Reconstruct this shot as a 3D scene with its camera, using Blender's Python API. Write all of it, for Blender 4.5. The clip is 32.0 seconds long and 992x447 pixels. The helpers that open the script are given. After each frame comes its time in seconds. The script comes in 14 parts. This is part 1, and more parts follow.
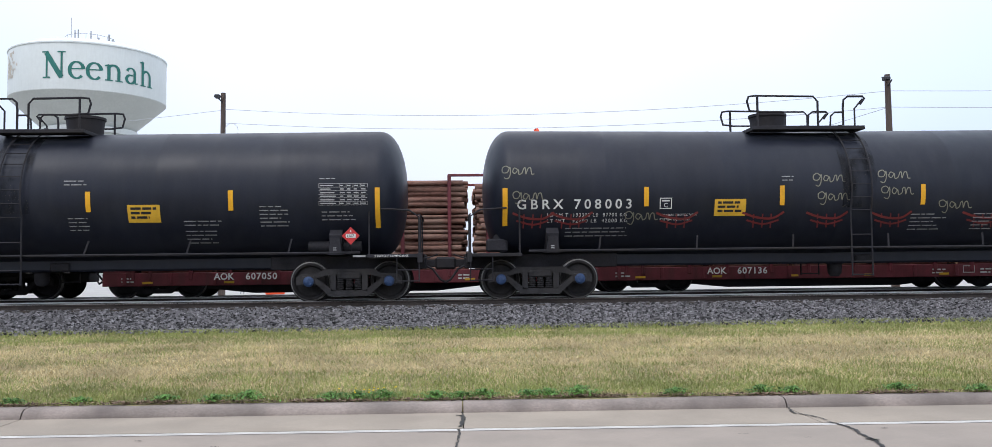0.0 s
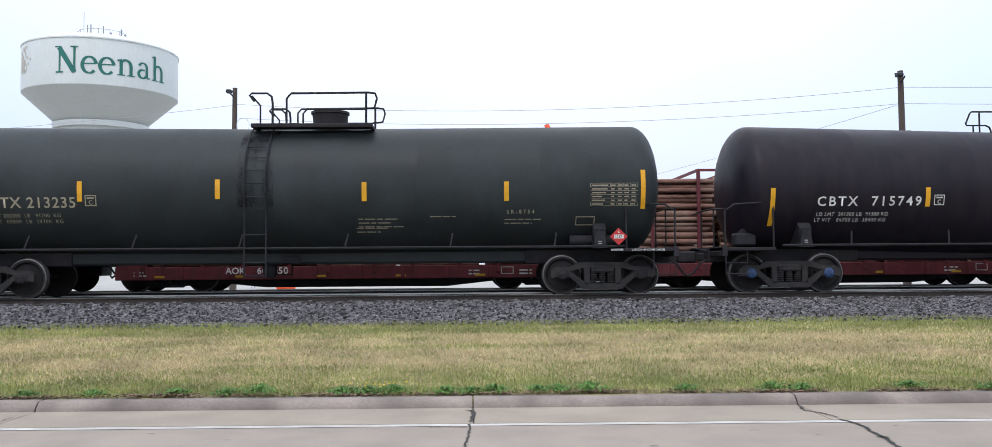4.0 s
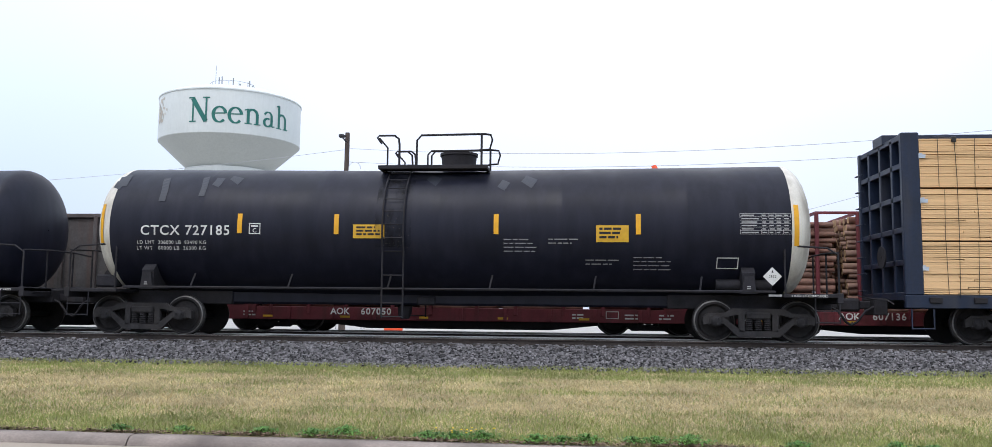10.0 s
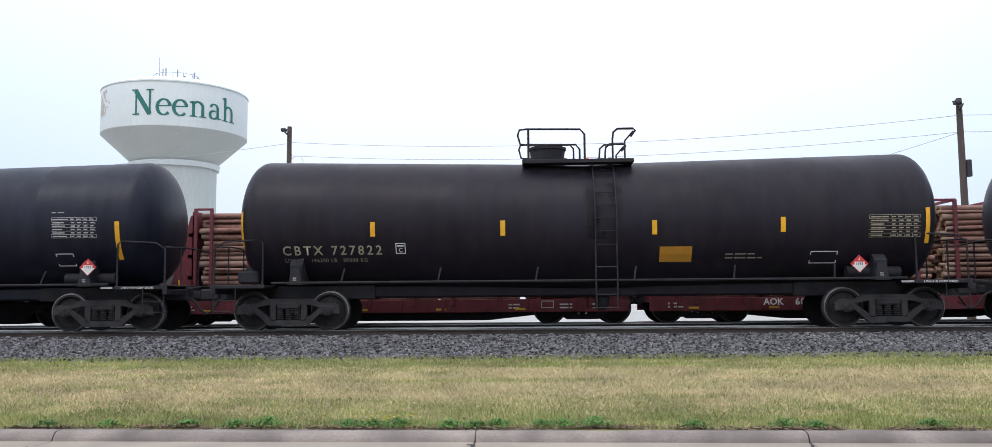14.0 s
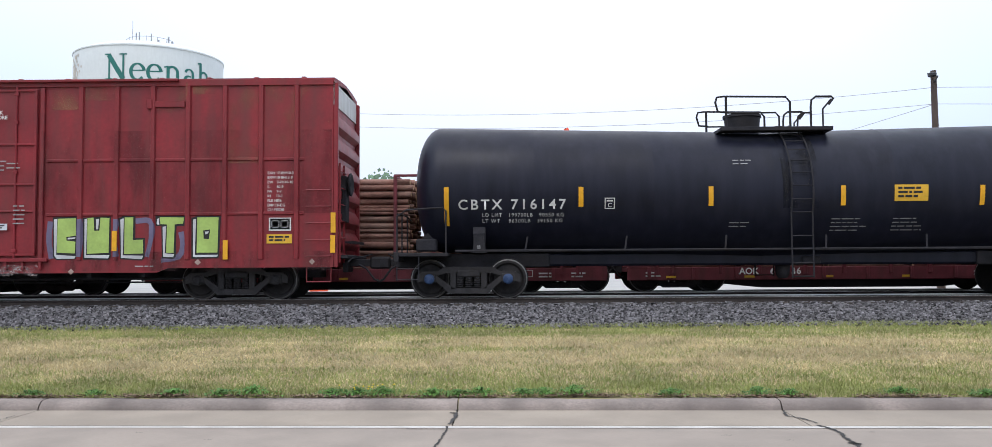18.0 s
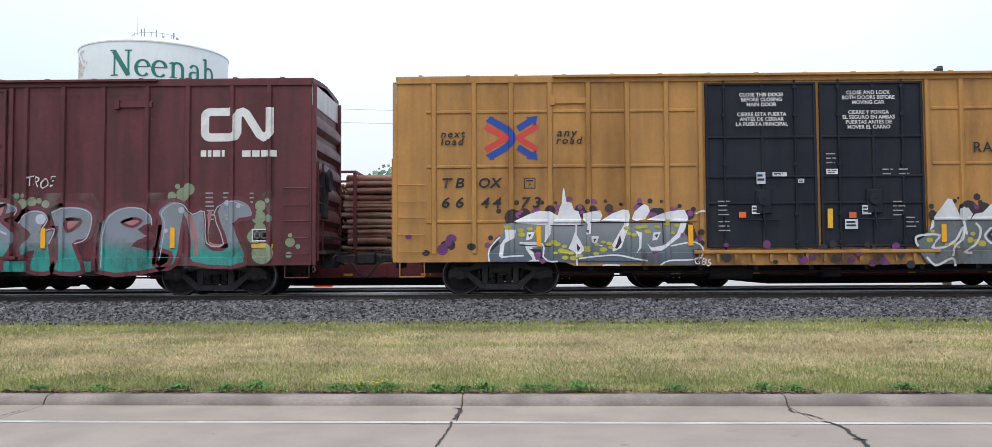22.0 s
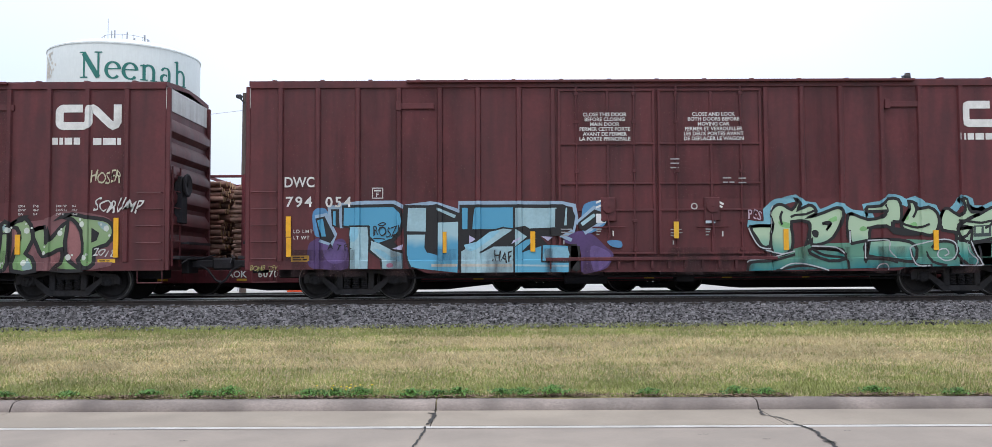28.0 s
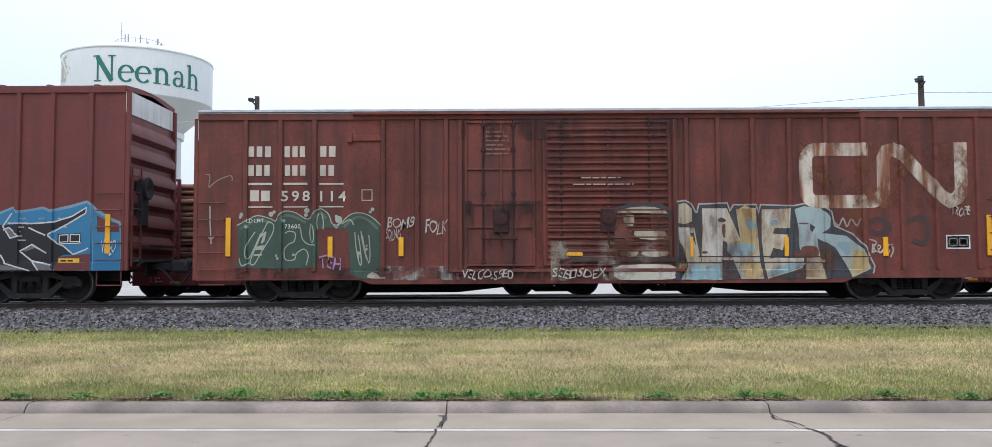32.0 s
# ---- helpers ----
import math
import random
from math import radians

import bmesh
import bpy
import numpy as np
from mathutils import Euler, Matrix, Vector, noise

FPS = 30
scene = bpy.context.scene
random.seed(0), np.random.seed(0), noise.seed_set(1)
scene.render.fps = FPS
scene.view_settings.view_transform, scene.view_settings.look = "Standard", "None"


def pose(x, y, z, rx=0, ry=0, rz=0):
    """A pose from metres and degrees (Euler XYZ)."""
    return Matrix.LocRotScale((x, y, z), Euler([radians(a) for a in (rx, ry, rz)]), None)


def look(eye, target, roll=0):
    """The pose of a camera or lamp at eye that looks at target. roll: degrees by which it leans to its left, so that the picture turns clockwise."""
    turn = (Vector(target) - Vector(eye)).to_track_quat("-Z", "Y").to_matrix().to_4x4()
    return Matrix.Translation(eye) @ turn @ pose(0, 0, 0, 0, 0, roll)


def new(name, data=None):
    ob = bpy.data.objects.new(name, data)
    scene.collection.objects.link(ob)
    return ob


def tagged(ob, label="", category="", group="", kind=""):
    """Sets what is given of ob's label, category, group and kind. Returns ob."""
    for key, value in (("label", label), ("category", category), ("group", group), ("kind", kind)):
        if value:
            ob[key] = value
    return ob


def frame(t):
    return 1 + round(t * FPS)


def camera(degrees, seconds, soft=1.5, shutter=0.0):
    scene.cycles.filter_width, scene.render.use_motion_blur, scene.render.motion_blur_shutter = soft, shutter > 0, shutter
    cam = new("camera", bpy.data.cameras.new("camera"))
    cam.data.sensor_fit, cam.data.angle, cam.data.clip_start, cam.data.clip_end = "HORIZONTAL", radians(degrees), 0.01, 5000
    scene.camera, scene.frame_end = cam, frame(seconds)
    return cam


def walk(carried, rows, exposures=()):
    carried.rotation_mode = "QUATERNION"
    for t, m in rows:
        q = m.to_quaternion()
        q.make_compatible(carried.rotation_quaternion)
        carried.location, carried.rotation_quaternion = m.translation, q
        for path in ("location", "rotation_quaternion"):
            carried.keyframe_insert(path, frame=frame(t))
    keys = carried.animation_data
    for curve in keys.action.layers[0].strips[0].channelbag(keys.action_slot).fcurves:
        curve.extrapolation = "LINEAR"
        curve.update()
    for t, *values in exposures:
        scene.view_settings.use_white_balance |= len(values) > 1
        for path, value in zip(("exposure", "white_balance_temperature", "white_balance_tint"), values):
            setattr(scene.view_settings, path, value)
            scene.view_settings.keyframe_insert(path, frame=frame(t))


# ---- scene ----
# Camera: held in the hand beyond the road, almost still.
# seconds, x, y, z, turn to the right, tilt up, lean
PATH = (
    (0, -0.410, 0.084, 1.591, 2.666, 2.908, -0.648),
    (0.5, -0.411, 0.078, 1.593, 2.660, 2.840, -0.655),
    (1, -0.416, 0.098, 1.597, 2.656, 2.790, -0.641),
    (1.5, -0.415, 0.095, 1.591, 2.630, 2.775, -0.661),
    (2, -0.414, 0.095, 1.592, 2.630, 2.718, -0.523),
    (2.5, -0.411, 0.090, 1.599, 2.593, 2.669, -0.644),
    (3, -0.413, 0.080, 1.596, 2.483, 2.707, -0.688),
    (3.5, -0.416, 0.084, 1.591, 2.422, 2.706, -0.628),
    (5.5, -0.473, -0.048, 1.617, -0.841, 2.082, -0.152),
    (6, -0.512, -0.041, 1.618, -1.805, 2.072, -0.598),
    (6.5, -0.547, -0.018, 1.604, -2.961, 2.113, -1.035),
    (7, -0.551, 0.073, 1.586, -4.382, 2.069, -1.053),
    (7.5, -0.533, 0.203, 1.573, -5.050, 2.051, -1.078),
    (8, -0.537, 0.364, 1.556, -5.181, 2.055, -1.041),
    (8.5, -0.492, 0.468, 1.550, -5.248, 2.291, -0.892),
    (9, -0.377, 0.520, 1.534, -5.199, 3.704, 0.300),
    (9.5, -0.329, 0.548, 1.523, -5.324, 3.696, 0.489),
    (10, -0.211, 0.514, 1.543, -5.383, 5.602, 0.587),
    (10.5, -0.122, 0.467, 1.549, -5.581, 5.931, -0.294),
    (11, -0.039, 0.419, 1.548, -5.780, 6.187, -0.560),
    (11.5, 0.027, 0.371, 1.551, -5.968, 6.316, -0.651),
    (12, 0.091, 0.324, 1.552, -3.804, 6.476, -0.168),
    (12.5, 0.148, 0.271, 1.551, -3.262, 6.479, 0.257),
    (13, 0.201, 0.204, 1.555, -2.782, 5.803, -0.600),
    (13.5, 0.251, 0.132, 1.561, -2.509, 5.243, -0.322),
    (14, 0.287, 0.058, 1.568, -2.308, 4.950, -0.442),
    (14.5, 0.310, -0.020, 1.574, -2.232, 3.618, -0.309),
    (16.5, 0.300, -0.105, 1.599, -1.046, 3.096, -0.360),
    (17, 0.272, -0.095, 1.603, -0.940, 2.884, -0.353),
    (17.5, 0.248, -0.090, 1.614, -0.880, 2.811, -0.338),
    (18, 0.243, -0.084, 1.616, -0.879, 2.798, -0.350),
    (18.5, 0.240, -0.071, 1.617, -0.781, 2.852, -0.400),
    (19, 0.237, -0.075, 1.614, -0.620, 2.752, -0.374),
    (19.5, 0.253, -0.080, 1.611, -0.425, 2.560, -0.423),
    (20, 0.245, -0.068, 1.612, -0.163, 2.460, -0.355),
    (20.5, 0.254, -0.087, 1.610, -0.333, 2.450, -0.405),
    (21, 0.249, -0.071, 1.611, -0.815, 2.442, -0.392),
    (21.5, 0.248, -0.071, 1.610, -1.195, 2.514, -0.397),
    (22, 0.243, -0.070, 1.607, -1.184, 2.552, -0.310),
    (22.5, 0.254, -0.073, 1.610, -0.926, 2.503, -0.492),
    (23, 0.249, -0.067, 1.608, -0.253, 2.444, -0.604),
    (23.5, 0.247, -0.070, 1.611, 0.640, 2.342, -0.662),
    (24, 0.245, -0.074, 1.614, 1.025, 2.249, -0.754),
    (24.5, 0.246, -0.074, 1.610, 1.478, 2.157, -0.750),
    (25, 0.244, -0.092, 1.610, 1.500, 2.224, -0.681),
    (25.5, 0.253, -0.081, 1.611, 1.370, 2.220, -0.654),
    (27.5, 0.258, -0.066, 1.614, 0.588, 2.703, -0.451),
    (28, 0.248, -0.078, 1.610, 0.509, 2.824, -0.341),
    (28.5, 0.251, -0.068, 1.607, 0.353, 2.946, -0.333),
    (29, 0.245, -0.074, 1.604, 0.328, 3.024, -0.287),
    (29.5, 0.239, -0.064, 1.602, 0.331, 3.112, -0.209),
    (30, 0.240, -0.063, 1.602, 0.271, 3.108, -0.214),
    (30.5, 0.248, -0.078, 1.607, 0.164, 3.094, -0.216),
    (31, 0.254, -0.089, 1.612, 0.073, 3.078, -0.247),
    (31.5, 0.245, -0.079, 1.610, -0.040, 3.071, -0.221),
    (32, 0.248, -0.095, 1.611, -0.208, 3.019, -0.241),
)
# seconds and metres that the train has rolled
ROLLED = (
    (0, 0.01), (0.5, 5.33), (1, 10.66), (1.5, 15.97), (2, 21.27), (2.5, 26.56), (3, 31.82), (3.5, 37.08),
    (5.5, 58.11), (6, 63.36), (6.5, 68.60), (7, 73.82), (7.5, 79.04), (8, 84.24), (8.5, 89.41), (9, 94.58),
    (9.5, 99.75), (10, 104.93), (10.5, 110.14), (11, 115.36), (11.5, 120.59), (12, 125.83), (12.5, 131.07), (13, 136.29),
    (13.5, 141.48), (14, 146.63), (14.5, 151.79), (16.5, 172.38), (17, 177.52), (17.5, 182.66), (18, 187.79), (18.5, 192.93),
    (19, 198.07), (19.5, 203.20), (20, 208.30), (20.5, 213.39), (21, 218.48), (21.5, 223.56), (22, 228.64), (22.5, 233.68),
    (23, 238.70), (23.5, 243.73), (24, 248.41), (24.5, 253.43), (25, 258.45), (25.5, 263.45), (27.5, 283.45), (28, 288.44),
    (28.5, 293.41), (29, 298.40), (29.5, 303.40), (30, 308.39), (30.5, 313.37), (31, 318.34), (31.5, 323.30), (32, 328.25),
)
cam = camera(59.53, 32.0, soft=0.7)


def aim(x, y, z, turn, tilt, lean):
    a, b = radians(turn), radians(tilt)
    eye = Vector((x, y, z))
    return look(eye, eye + Vector((math.sin(a) * math.cos(b), math.cos(a) * math.cos(b), math.sin(b))), lean)


walk(cam, [(r[0], aim(*r[1:])) for r in PATH], exposures=[(0.0, 0.0, 6250, 12), (32.0, 0.0, 6250, 12)])

# ---- light: a bright overcast sky, brighter overhead ----
SUN_ELEVATION, SUN_TURN = 58, 205
world = bpy.data.worlds.new("overcast")
scene.world = world
world.use_nodes = True


def sky_nodes():
    nt = world.node_tree
    n, l = nt.nodes, nt.links
    bg = n["Background"]
    sky = n.new("ShaderNodeTexSky")
    sky.sky_type, sky.sun_disc = "NISHITA", False
    sky.sun_elevation, sky.sun_rotation = radians(SUN_ELEVATION), radians(SUN_TURN)
    sky.air_density, sky.dust_density = 1.0, 4.0
    tc = n.new("ShaderNodeTexCoord")
    sep = n.new("ShaderNodeSeparateXYZ")
    l.new(tc.outputs["Generated"], sep.inputs[0])
    ramp = n.new("ShaderNodeValToRGB")
    l.new(sep.outputs["Z"], ramp.inputs[0])
    e = ramp.color_ramp.elements
    e[0].position, e[0].color = 0.0, (0.72, 0.78, 0.92, 1)
    e[1].position, e[1].color = 1.0, (1.75, 1.78, 1.85, 1)
    m = e.new(0.14)
    m.color = (0.86, 0.91, 1.02, 1)
    m = e.new(0.35)
    m.color = (1.15, 1.17, 1.22, 1)
    noise_t = n.new("ShaderNodeTexNoise")
    noise_t.inputs["Scale"].default_value, noise_t.inputs["Detail"].default_value = 1.6, 3
    l.new(tc.outputs["Generated"], noise_t.inputs["Vector"])
    mr = n.new("ShaderNodeMapRange")
    mr.inputs["From Min"].default_value, mr.inputs["From Max"].default_value = 0.3, 0.7
    mr.inputs["To Min"].default_value, mr.inputs["To Max"].default_value = 0.93, 1.07
    l.new(noise_t.outputs[0], mr.inputs[0])
    mul = n.new("ShaderNodeVectorMath")
    mul.operation = "SCALE"
    l.new(ramp.outputs[0], mul.inputs[0])
    l.new(mr.outputs[0], mul.inputs["Scale"])
    # lens falloff put into the sky colour: dimmer and bluer towards both sides
    side = n.new("ShaderNodeMath")
    side.operation = "ABSOLUTE"
    l.new(sep.outputs["X"], side.inputs[0])
    wide = n.new("ShaderNodeMapRange")
    wide.interpolation_type = "SMOOTHSTEP"
    wide.inputs["From Min"].default_value, wide.inputs["From Max"].default_value = 0.12, 0.6
    l.new(side.outputs[0], wide.inputs[0])
    tint = n.new("ShaderNodeMix")
    tint.data_type = "RGBA"
    tint.blend_type = "MULTIPLY"
    l.new(wide.outputs[0], tint.inputs[0])
    l.new(mul.outputs[0], tint.inputs[6])
    tint.inputs[7].default_value = (0.84, 0.915, 0.985, 1)
    part_sky = n.new("ShaderNodeVectorMath")
    part_sky.operation = "SCALE"
    part_sky.inputs["Scale"].default_value = 0.03
    l.new(sky.outputs[0], part_sky.inputs[0])
    both = n.new("ShaderNodeVectorMath")
    l.new(tint.outputs[2], both.inputs[0])
    l.new(part_sky.outputs[0], both.inputs[1])
    l.new(both.outputs[0], bg.inputs["Color"])
    bg.inputs["Strength"].default_value = 1.0


sky_nodes()
sun_data = bpy.data.lights.new("sun", "SUN")
sun_data.energy, sun_data.angle, sun_data.color = 0.9, radians(25), (1.0, 0.985, 0.96)
sun = new("sun", sun_data)
sun.rotation_euler = (radians(90 - SUN_ELEVATION), 0, radians(-SUN_TURN + 180))


# ---- materials ----


def material(name, base, rough=0.6, metal=0.0, vary=0.25, scale=3.0, grain=40.0, bump=0.15, dirt=None, dirt_amount=0.4,
             streak=False, stretch=(1, 1, 1), island=0.0, coat=0.0, gloss=0.35):
    """A surface with variation at two scales, fine relief, and dirt in blots or in streaks that run down."""
    mat = bpy.data.materials.new(name)
    mat.use_nodes = True
    nt = mat.node_tree
    n, l = nt.nodes, nt.links
    bs = n["Principled BSDF"]
    bs.inputs["Metallic"].default_value = metal
    bs.inputs["Coat Weight"].default_value = coat
    bs.inputs["Specular IOR Level"].default_value = gloss
    tc = n.new("ShaderNodeTexCoord")
    mp = n.new("ShaderNodeMapping")
    mp.inputs["Scale"].default_value = stretch
    l.new(tc.outputs["Object"], mp.inputs[0])

    def nz(sc, detail=4.0, rg=0.6):
        t = n.new("ShaderNodeTexNoise")
        t.inputs["Scale"].default_value, t.inputs["Detail"].default_value, t.inputs["Roughness"].default_value = sc, detail, rg
        l.new(mp.outputs[0], t.inputs["Vector"])
        return t.outputs[0]

    def rng(sock, a, b, c, d):
        m = n.new("ShaderNodeMapRange")
        for i, v in enumerate((a, b, c, d)):
            m.inputs[i + 1].default_value = v
        l.new(sock, m.inputs[0])
        return m.outputs[0]

    def math2(op, s, v):
        m = n.new("ShaderNodeMath")
        m.operation = op
        l.new(s, m.inputs[0])
        if isinstance(v, (int, float)):
            m.inputs[1].default_value = v
        else:
            l.new(v, m.inputs[1])
        return m.outputs[0]

    big, small = nz(scale), nz(grain, 3.0)
    tone = math2("MULTIPLY", rng(big, 0.3, 0.7, 1 - vary, 1 + vary), rng(small, 0.25, 0.75, 1 - vary * 0.6, 1 + vary * 0.6))
    if island:
        geo = n.new("ShaderNodeNewGeometry")
        tone = math2("MULTIPLY", tone, rng(geo.outputs["Random Per Island"], 0, 1, 1 - island, 1 + island))
        oi = n.new("ShaderNodeObjectInfo")
        tone = math2("MULTIPLY", tone, rng(oi.outputs["Random"], 0, 1, 1 - island * 0.5, 1 + island * 0.5))
    sc = n.new("ShaderNodeVectorMath")
    sc.operation = "SCALE"
    sc.inputs[0].default_value = base[:3]
    l.new(tone, sc.inputs["Scale"])
    colour = sc.outputs[0]
    if dirt:
        mp2 = n.new("ShaderNodeMapping")
        mp2.inputs["Scale"].default_value = (3.0, 3.0, 0.35) if streak else (1, 1, 1)
        l.new(tc.outputs["Object"], mp2.inputs[0])
        t = n.new("ShaderNodeTexNoise")
        t.inputs["Scale"].default_value, t.inputs["Detail"].default_value = 1.3, 6
        l.new(mp2.outputs[0], t.inputs["Vector"])
        mix = n.new("ShaderNodeMix")
        mix.data_type = "RGBA"
        l.new(math2("MULTIPLY", rng(t.outputs[0], 0.42, 0.72, 0, 1), dirt_amount), mix.inputs[0])
        l.new(colour, mix.inputs[6])
        mix.inputs[7].default_value = (*dirt, 1)
        colour = mix.outputs[2]
    l.new(colour, bs.inputs["Base Color"])
    l.new(rng(big, 0.3, 0.7, max(rough - 0.1, 0.05), min(rough + 0.1, 1)), bs.inputs["Roughness"])
    if bump:
        b = n.new("ShaderNodeBump")
        b.inputs["Strength"].default_value, b.inputs["Distance"].default_value = bump, 0.01
        l.new(small, b.inputs["Height"])
        l.new(b.outputs[0], bs.inputs["Normal"])
    return mat


RUST = (0.13, 0.055, 0.03)
tank_black = material("black tank paint", (0.0082, 0.0093, 0.018), 0.42, vary=0.2, scale=0.8, grain=25, bump=0.04, dirt=(0.025, 0.026, 0.043), dirt_amount=0.35, streak=True, gloss=0.2)
tank_slate = material("blue black tank paint", (0.012, 0.0142, 0.0235), 0.42, vary=0.2, scale=0.8, grain=25, bump=0.04, dirt=(0.028, 0.031, 0.038), dirt_amount=0.3, streak=True, gloss=0.24)
tank_brown = material("brownish black tank paint", (0.0132, 0.0108, 0.0168), 0.45, vary=0.25, scale=0.8, grain=25, bump=0.04, dirt=(0.03, 0.024, 0.023), dirt_amount=0.35, streak=True, gloss=0.16)
tank_green = material("grey green tank paint", (0.028, 0.034, 0.036), 0.5, vary=0.25, scale=0.8, grain=25, bump=0.04, dirt=(0.03, 0.03, 0.03), dirt_amount=0.4, streak=True, gloss=0.16)
tank_white = material("white tank end paint", (0.62, 0.595, 0.53), 0.5, vary=0.12, scale=1.2, grain=25, bump=0.04, dirt=(0.2, 0.17, 0.13), dirt_amount=0.5, streak=True)
under_black = material("sooty black steel", (0.024, 0.0235, 0.028), 0.7, vary=0.4, scale=3, grain=30, bump=0.2, dirt=(0.035, 0.03, 0.027), dirt_amount=0.5, gloss=0.15)
truck_grey = material("grimy cast steel", (0.03, 0.029, 0.031), 0.75, vary=0.45, scale=4, grain=30, bump=0.3, dirt=(0.05, 0.045, 0.042), dirt_amount=0.6, gloss=0.15)
wheel_steel = material("dark wheel steel", (0.024, 0.023, 0.024), 0.6, 0.3, vary=0.4, scale=5, grain=30, bump=0.15, dirt=(0.04, 0.034, 0.03), dirt_amount=0.5, gloss=0.15)
rim_steel = material("worn wheel rim", (0.17, 0.165, 0.16), 0.45, 0.6, vary=0.3, scale=6, grain=40, bump=0.1)
cap_blue = material("blue bearing cap", (0.03, 0.06, 0.14), 0.5, vary=0.3, scale=20, grain=80, bump=0.1)
rail_steel = material("rail steel", (0.05, 0.04, 0.035), 0.55, 0.4, vary=0.4, scale=2, grain=20, bump=0.1)
rail_top_steel = material("polished rail head", (0.62, 0.61, 0.6), 0.42, 0.55, vary=0.15, scale=2, grain=20, bump=0.05)
tie_wood = material("creosoted tie wood", (0.045, 0.036, 0.03), 0.85, vary=0.45, scale=3, grain=25, bump=0.5, stretch=(3, 0.6, 3))
safety_yellow = material("yellow reflective tape", (0.72, 0.36, 0.015), 0.4, vary=0.1, scale=6, grain=50, bump=0.05, dirt=(0.25, 0.14, 0.03), dirt_amount=0.25)
placard_yellow = material("yellow placard", (0.62, 0.36, 0.03), 0.5, vary=0.1, scale=6, grain=50, bump=0.02)
mark_white = material("white lettering paint", (0.62, 0.62, 0.6), 0.6, vary=0.12, scale=6, grain=40, bump=0.05, dirt=(0.2, 0.19, 0.18), dirt_amount=0.4)
mark_black = material("black lettering paint", (0.016, 0.016, 0.017), 0.6, vary=0.2, scale=6, grain=40, bump=0.05)
placard_red = material("red placard", (0.45, 0.03, 0.03), 0.5, vary=0.1, scale=6, grain=50, bump=0.02)
box_red = material("red boxcar paint", (0.2, 0.016, 0.022), 0.5, vary=0.22, scale=0.9, grain=14, bump=0.06, dirt=(0.1, 0.03, 0.028), dirt_amount=0.6, streak=True)
box_brown = material("brown boxcar paint", (0.092, 0.0212, 0.0242), 0.55, vary=0.2, scale=0.9, grain=14, bump=0.06, dirt=(0.035, 0.013, 0.014), dirt_amount=0.6, streak=True)
# darker brown for door rods and latches
hardware_brown = material("dark brown hardware", (0.04, 0.015, 0.016), 0.6, vary=0.3, scale=3, grain=30, bump=0.15, dirt=(0.02, 0.012, 0.012), dirt_amount=0.6, gloss=0.25)
box_rust = material("faded mineral brown paint", (0.135, 0.036, 0.027), 0.65, vary=0.3, scale=1.0, grain=14, bump=0.1, dirt=(0.06, 0.025, 0.02), dirt_amount=0.8, streak=True)
box_yellow = material("ochre boxcar paint", (0.375, 0.19, 0.05), 0.55, vary=0.12, scale=0.9, grain=14, bump=0.06, dirt=(0.17, 0.09, 0.035), dirt_amount=0.5, streak=True)
door_black = material("blue black door paint", (0.0125, 0.0155, 0.023), 0.5, vary=0.25, scale=1.2, grain=20, bump=0.06, dirt=(0.035, 0.034, 0.035), dirt_amount=0.35, streak=True, gloss=0.15)
roof_white = material("white roof coating", (0.54, 0.54, 0.52), 0.6, vary=0.12, scale=1.5, grain=20, bump=0.06, dirt=(0.25, 0.21, 0.18), dirt_amount=0.5, streak=True)
galvanised = material("galvanised roof sheet", (0.42, 0.44, 0.46), 0.4, 0.6, vary=0.15, scale=2, grain=20, bump=0.05)
beam_blue = material("dark blue car paint", (0.009, 0.017, 0.04), 0.5, vary=0.25, scale=1.2, grain=20, bump=0.06, dirt=(0.05, 0.045, 0.04), dirt_amount=0.4, streak=True)
lumber = material("fresh sawn lumber", (0.68, 0.445, 0.23), 0.75, vary=0.1, scale=1.2, grain=30, bump=0.15, stretch=(0.15, 1, 6), island=0.09)
worn_orange = material("faded orange tape", (0.3, 0.15, 0.03), 0.6, vary=0.25, scale=6, grain=30, bump=0.05, dirt=(0.1, 0.07, 0.04), dirt_amount=0.6)
strap_black = material("black steel strap", (0.02, 0.018, 0.016), 0.5, vary=0.2, scale=8, grain=50, bump=0.05)
paper = material("paper tag", (0.6, 0.62, 0.63), 0.7, vary=0.1, scale=8, grain=50, bump=0.05, dirt=(0.15, 0.25, 0.4), dirt_amount=0.6)
flat_red = material("maroon flat car paint", (0.165, 0.034, 0.044), 0.65, vary=0.25, scale=1.5, grain=20, bump=0.1, dirt=(0.05, 0.03, 0.028), dirt_amount=0.5, streak=True)
bark = material("log bark", (0.19, 0.098, 0.075), 0.9, vary=0.45, scale=4, grain=25, bump=0.7, stretch=(0.4, 1, 1), dirt=(0.36, 0.25, 0.2), dirt_amount=0.8, island=0.4)
log_end = material("cut log end", (0.45, 0.29, 0.16), 0.85, vary=0.25, scale=6, grain=40, bump=0.3, island=0.25)
gondola_grey = material("weathered grey gondola paint", (0.09, 0.085, 0.085), 0.7, vary=0.3, scale=1.5, grain=20, bump=0.1, dirt=RUST, dirt_amount=0.4, streak=True)
tower_white = material("white tower paint", (0.6, 0.63, 0.61), 0.5, vary=0.05, scale=0.15, grain=2, bump=0.02, dirt=(0.5, 0.52, 0.5), dirt_amount=0.25, streak=True)
# shade of the drum's underside and column, put into the paint colour
tower_white_shaded = material("white tower paint with shade in its colour", (0.47, 0.49, 0.465), 0.5, vary=0.05, scale=0.15, grain=2, bump=0.02, dirt=(0.38, 0.4, 0.38), dirt_amount=0.4, streak=True)
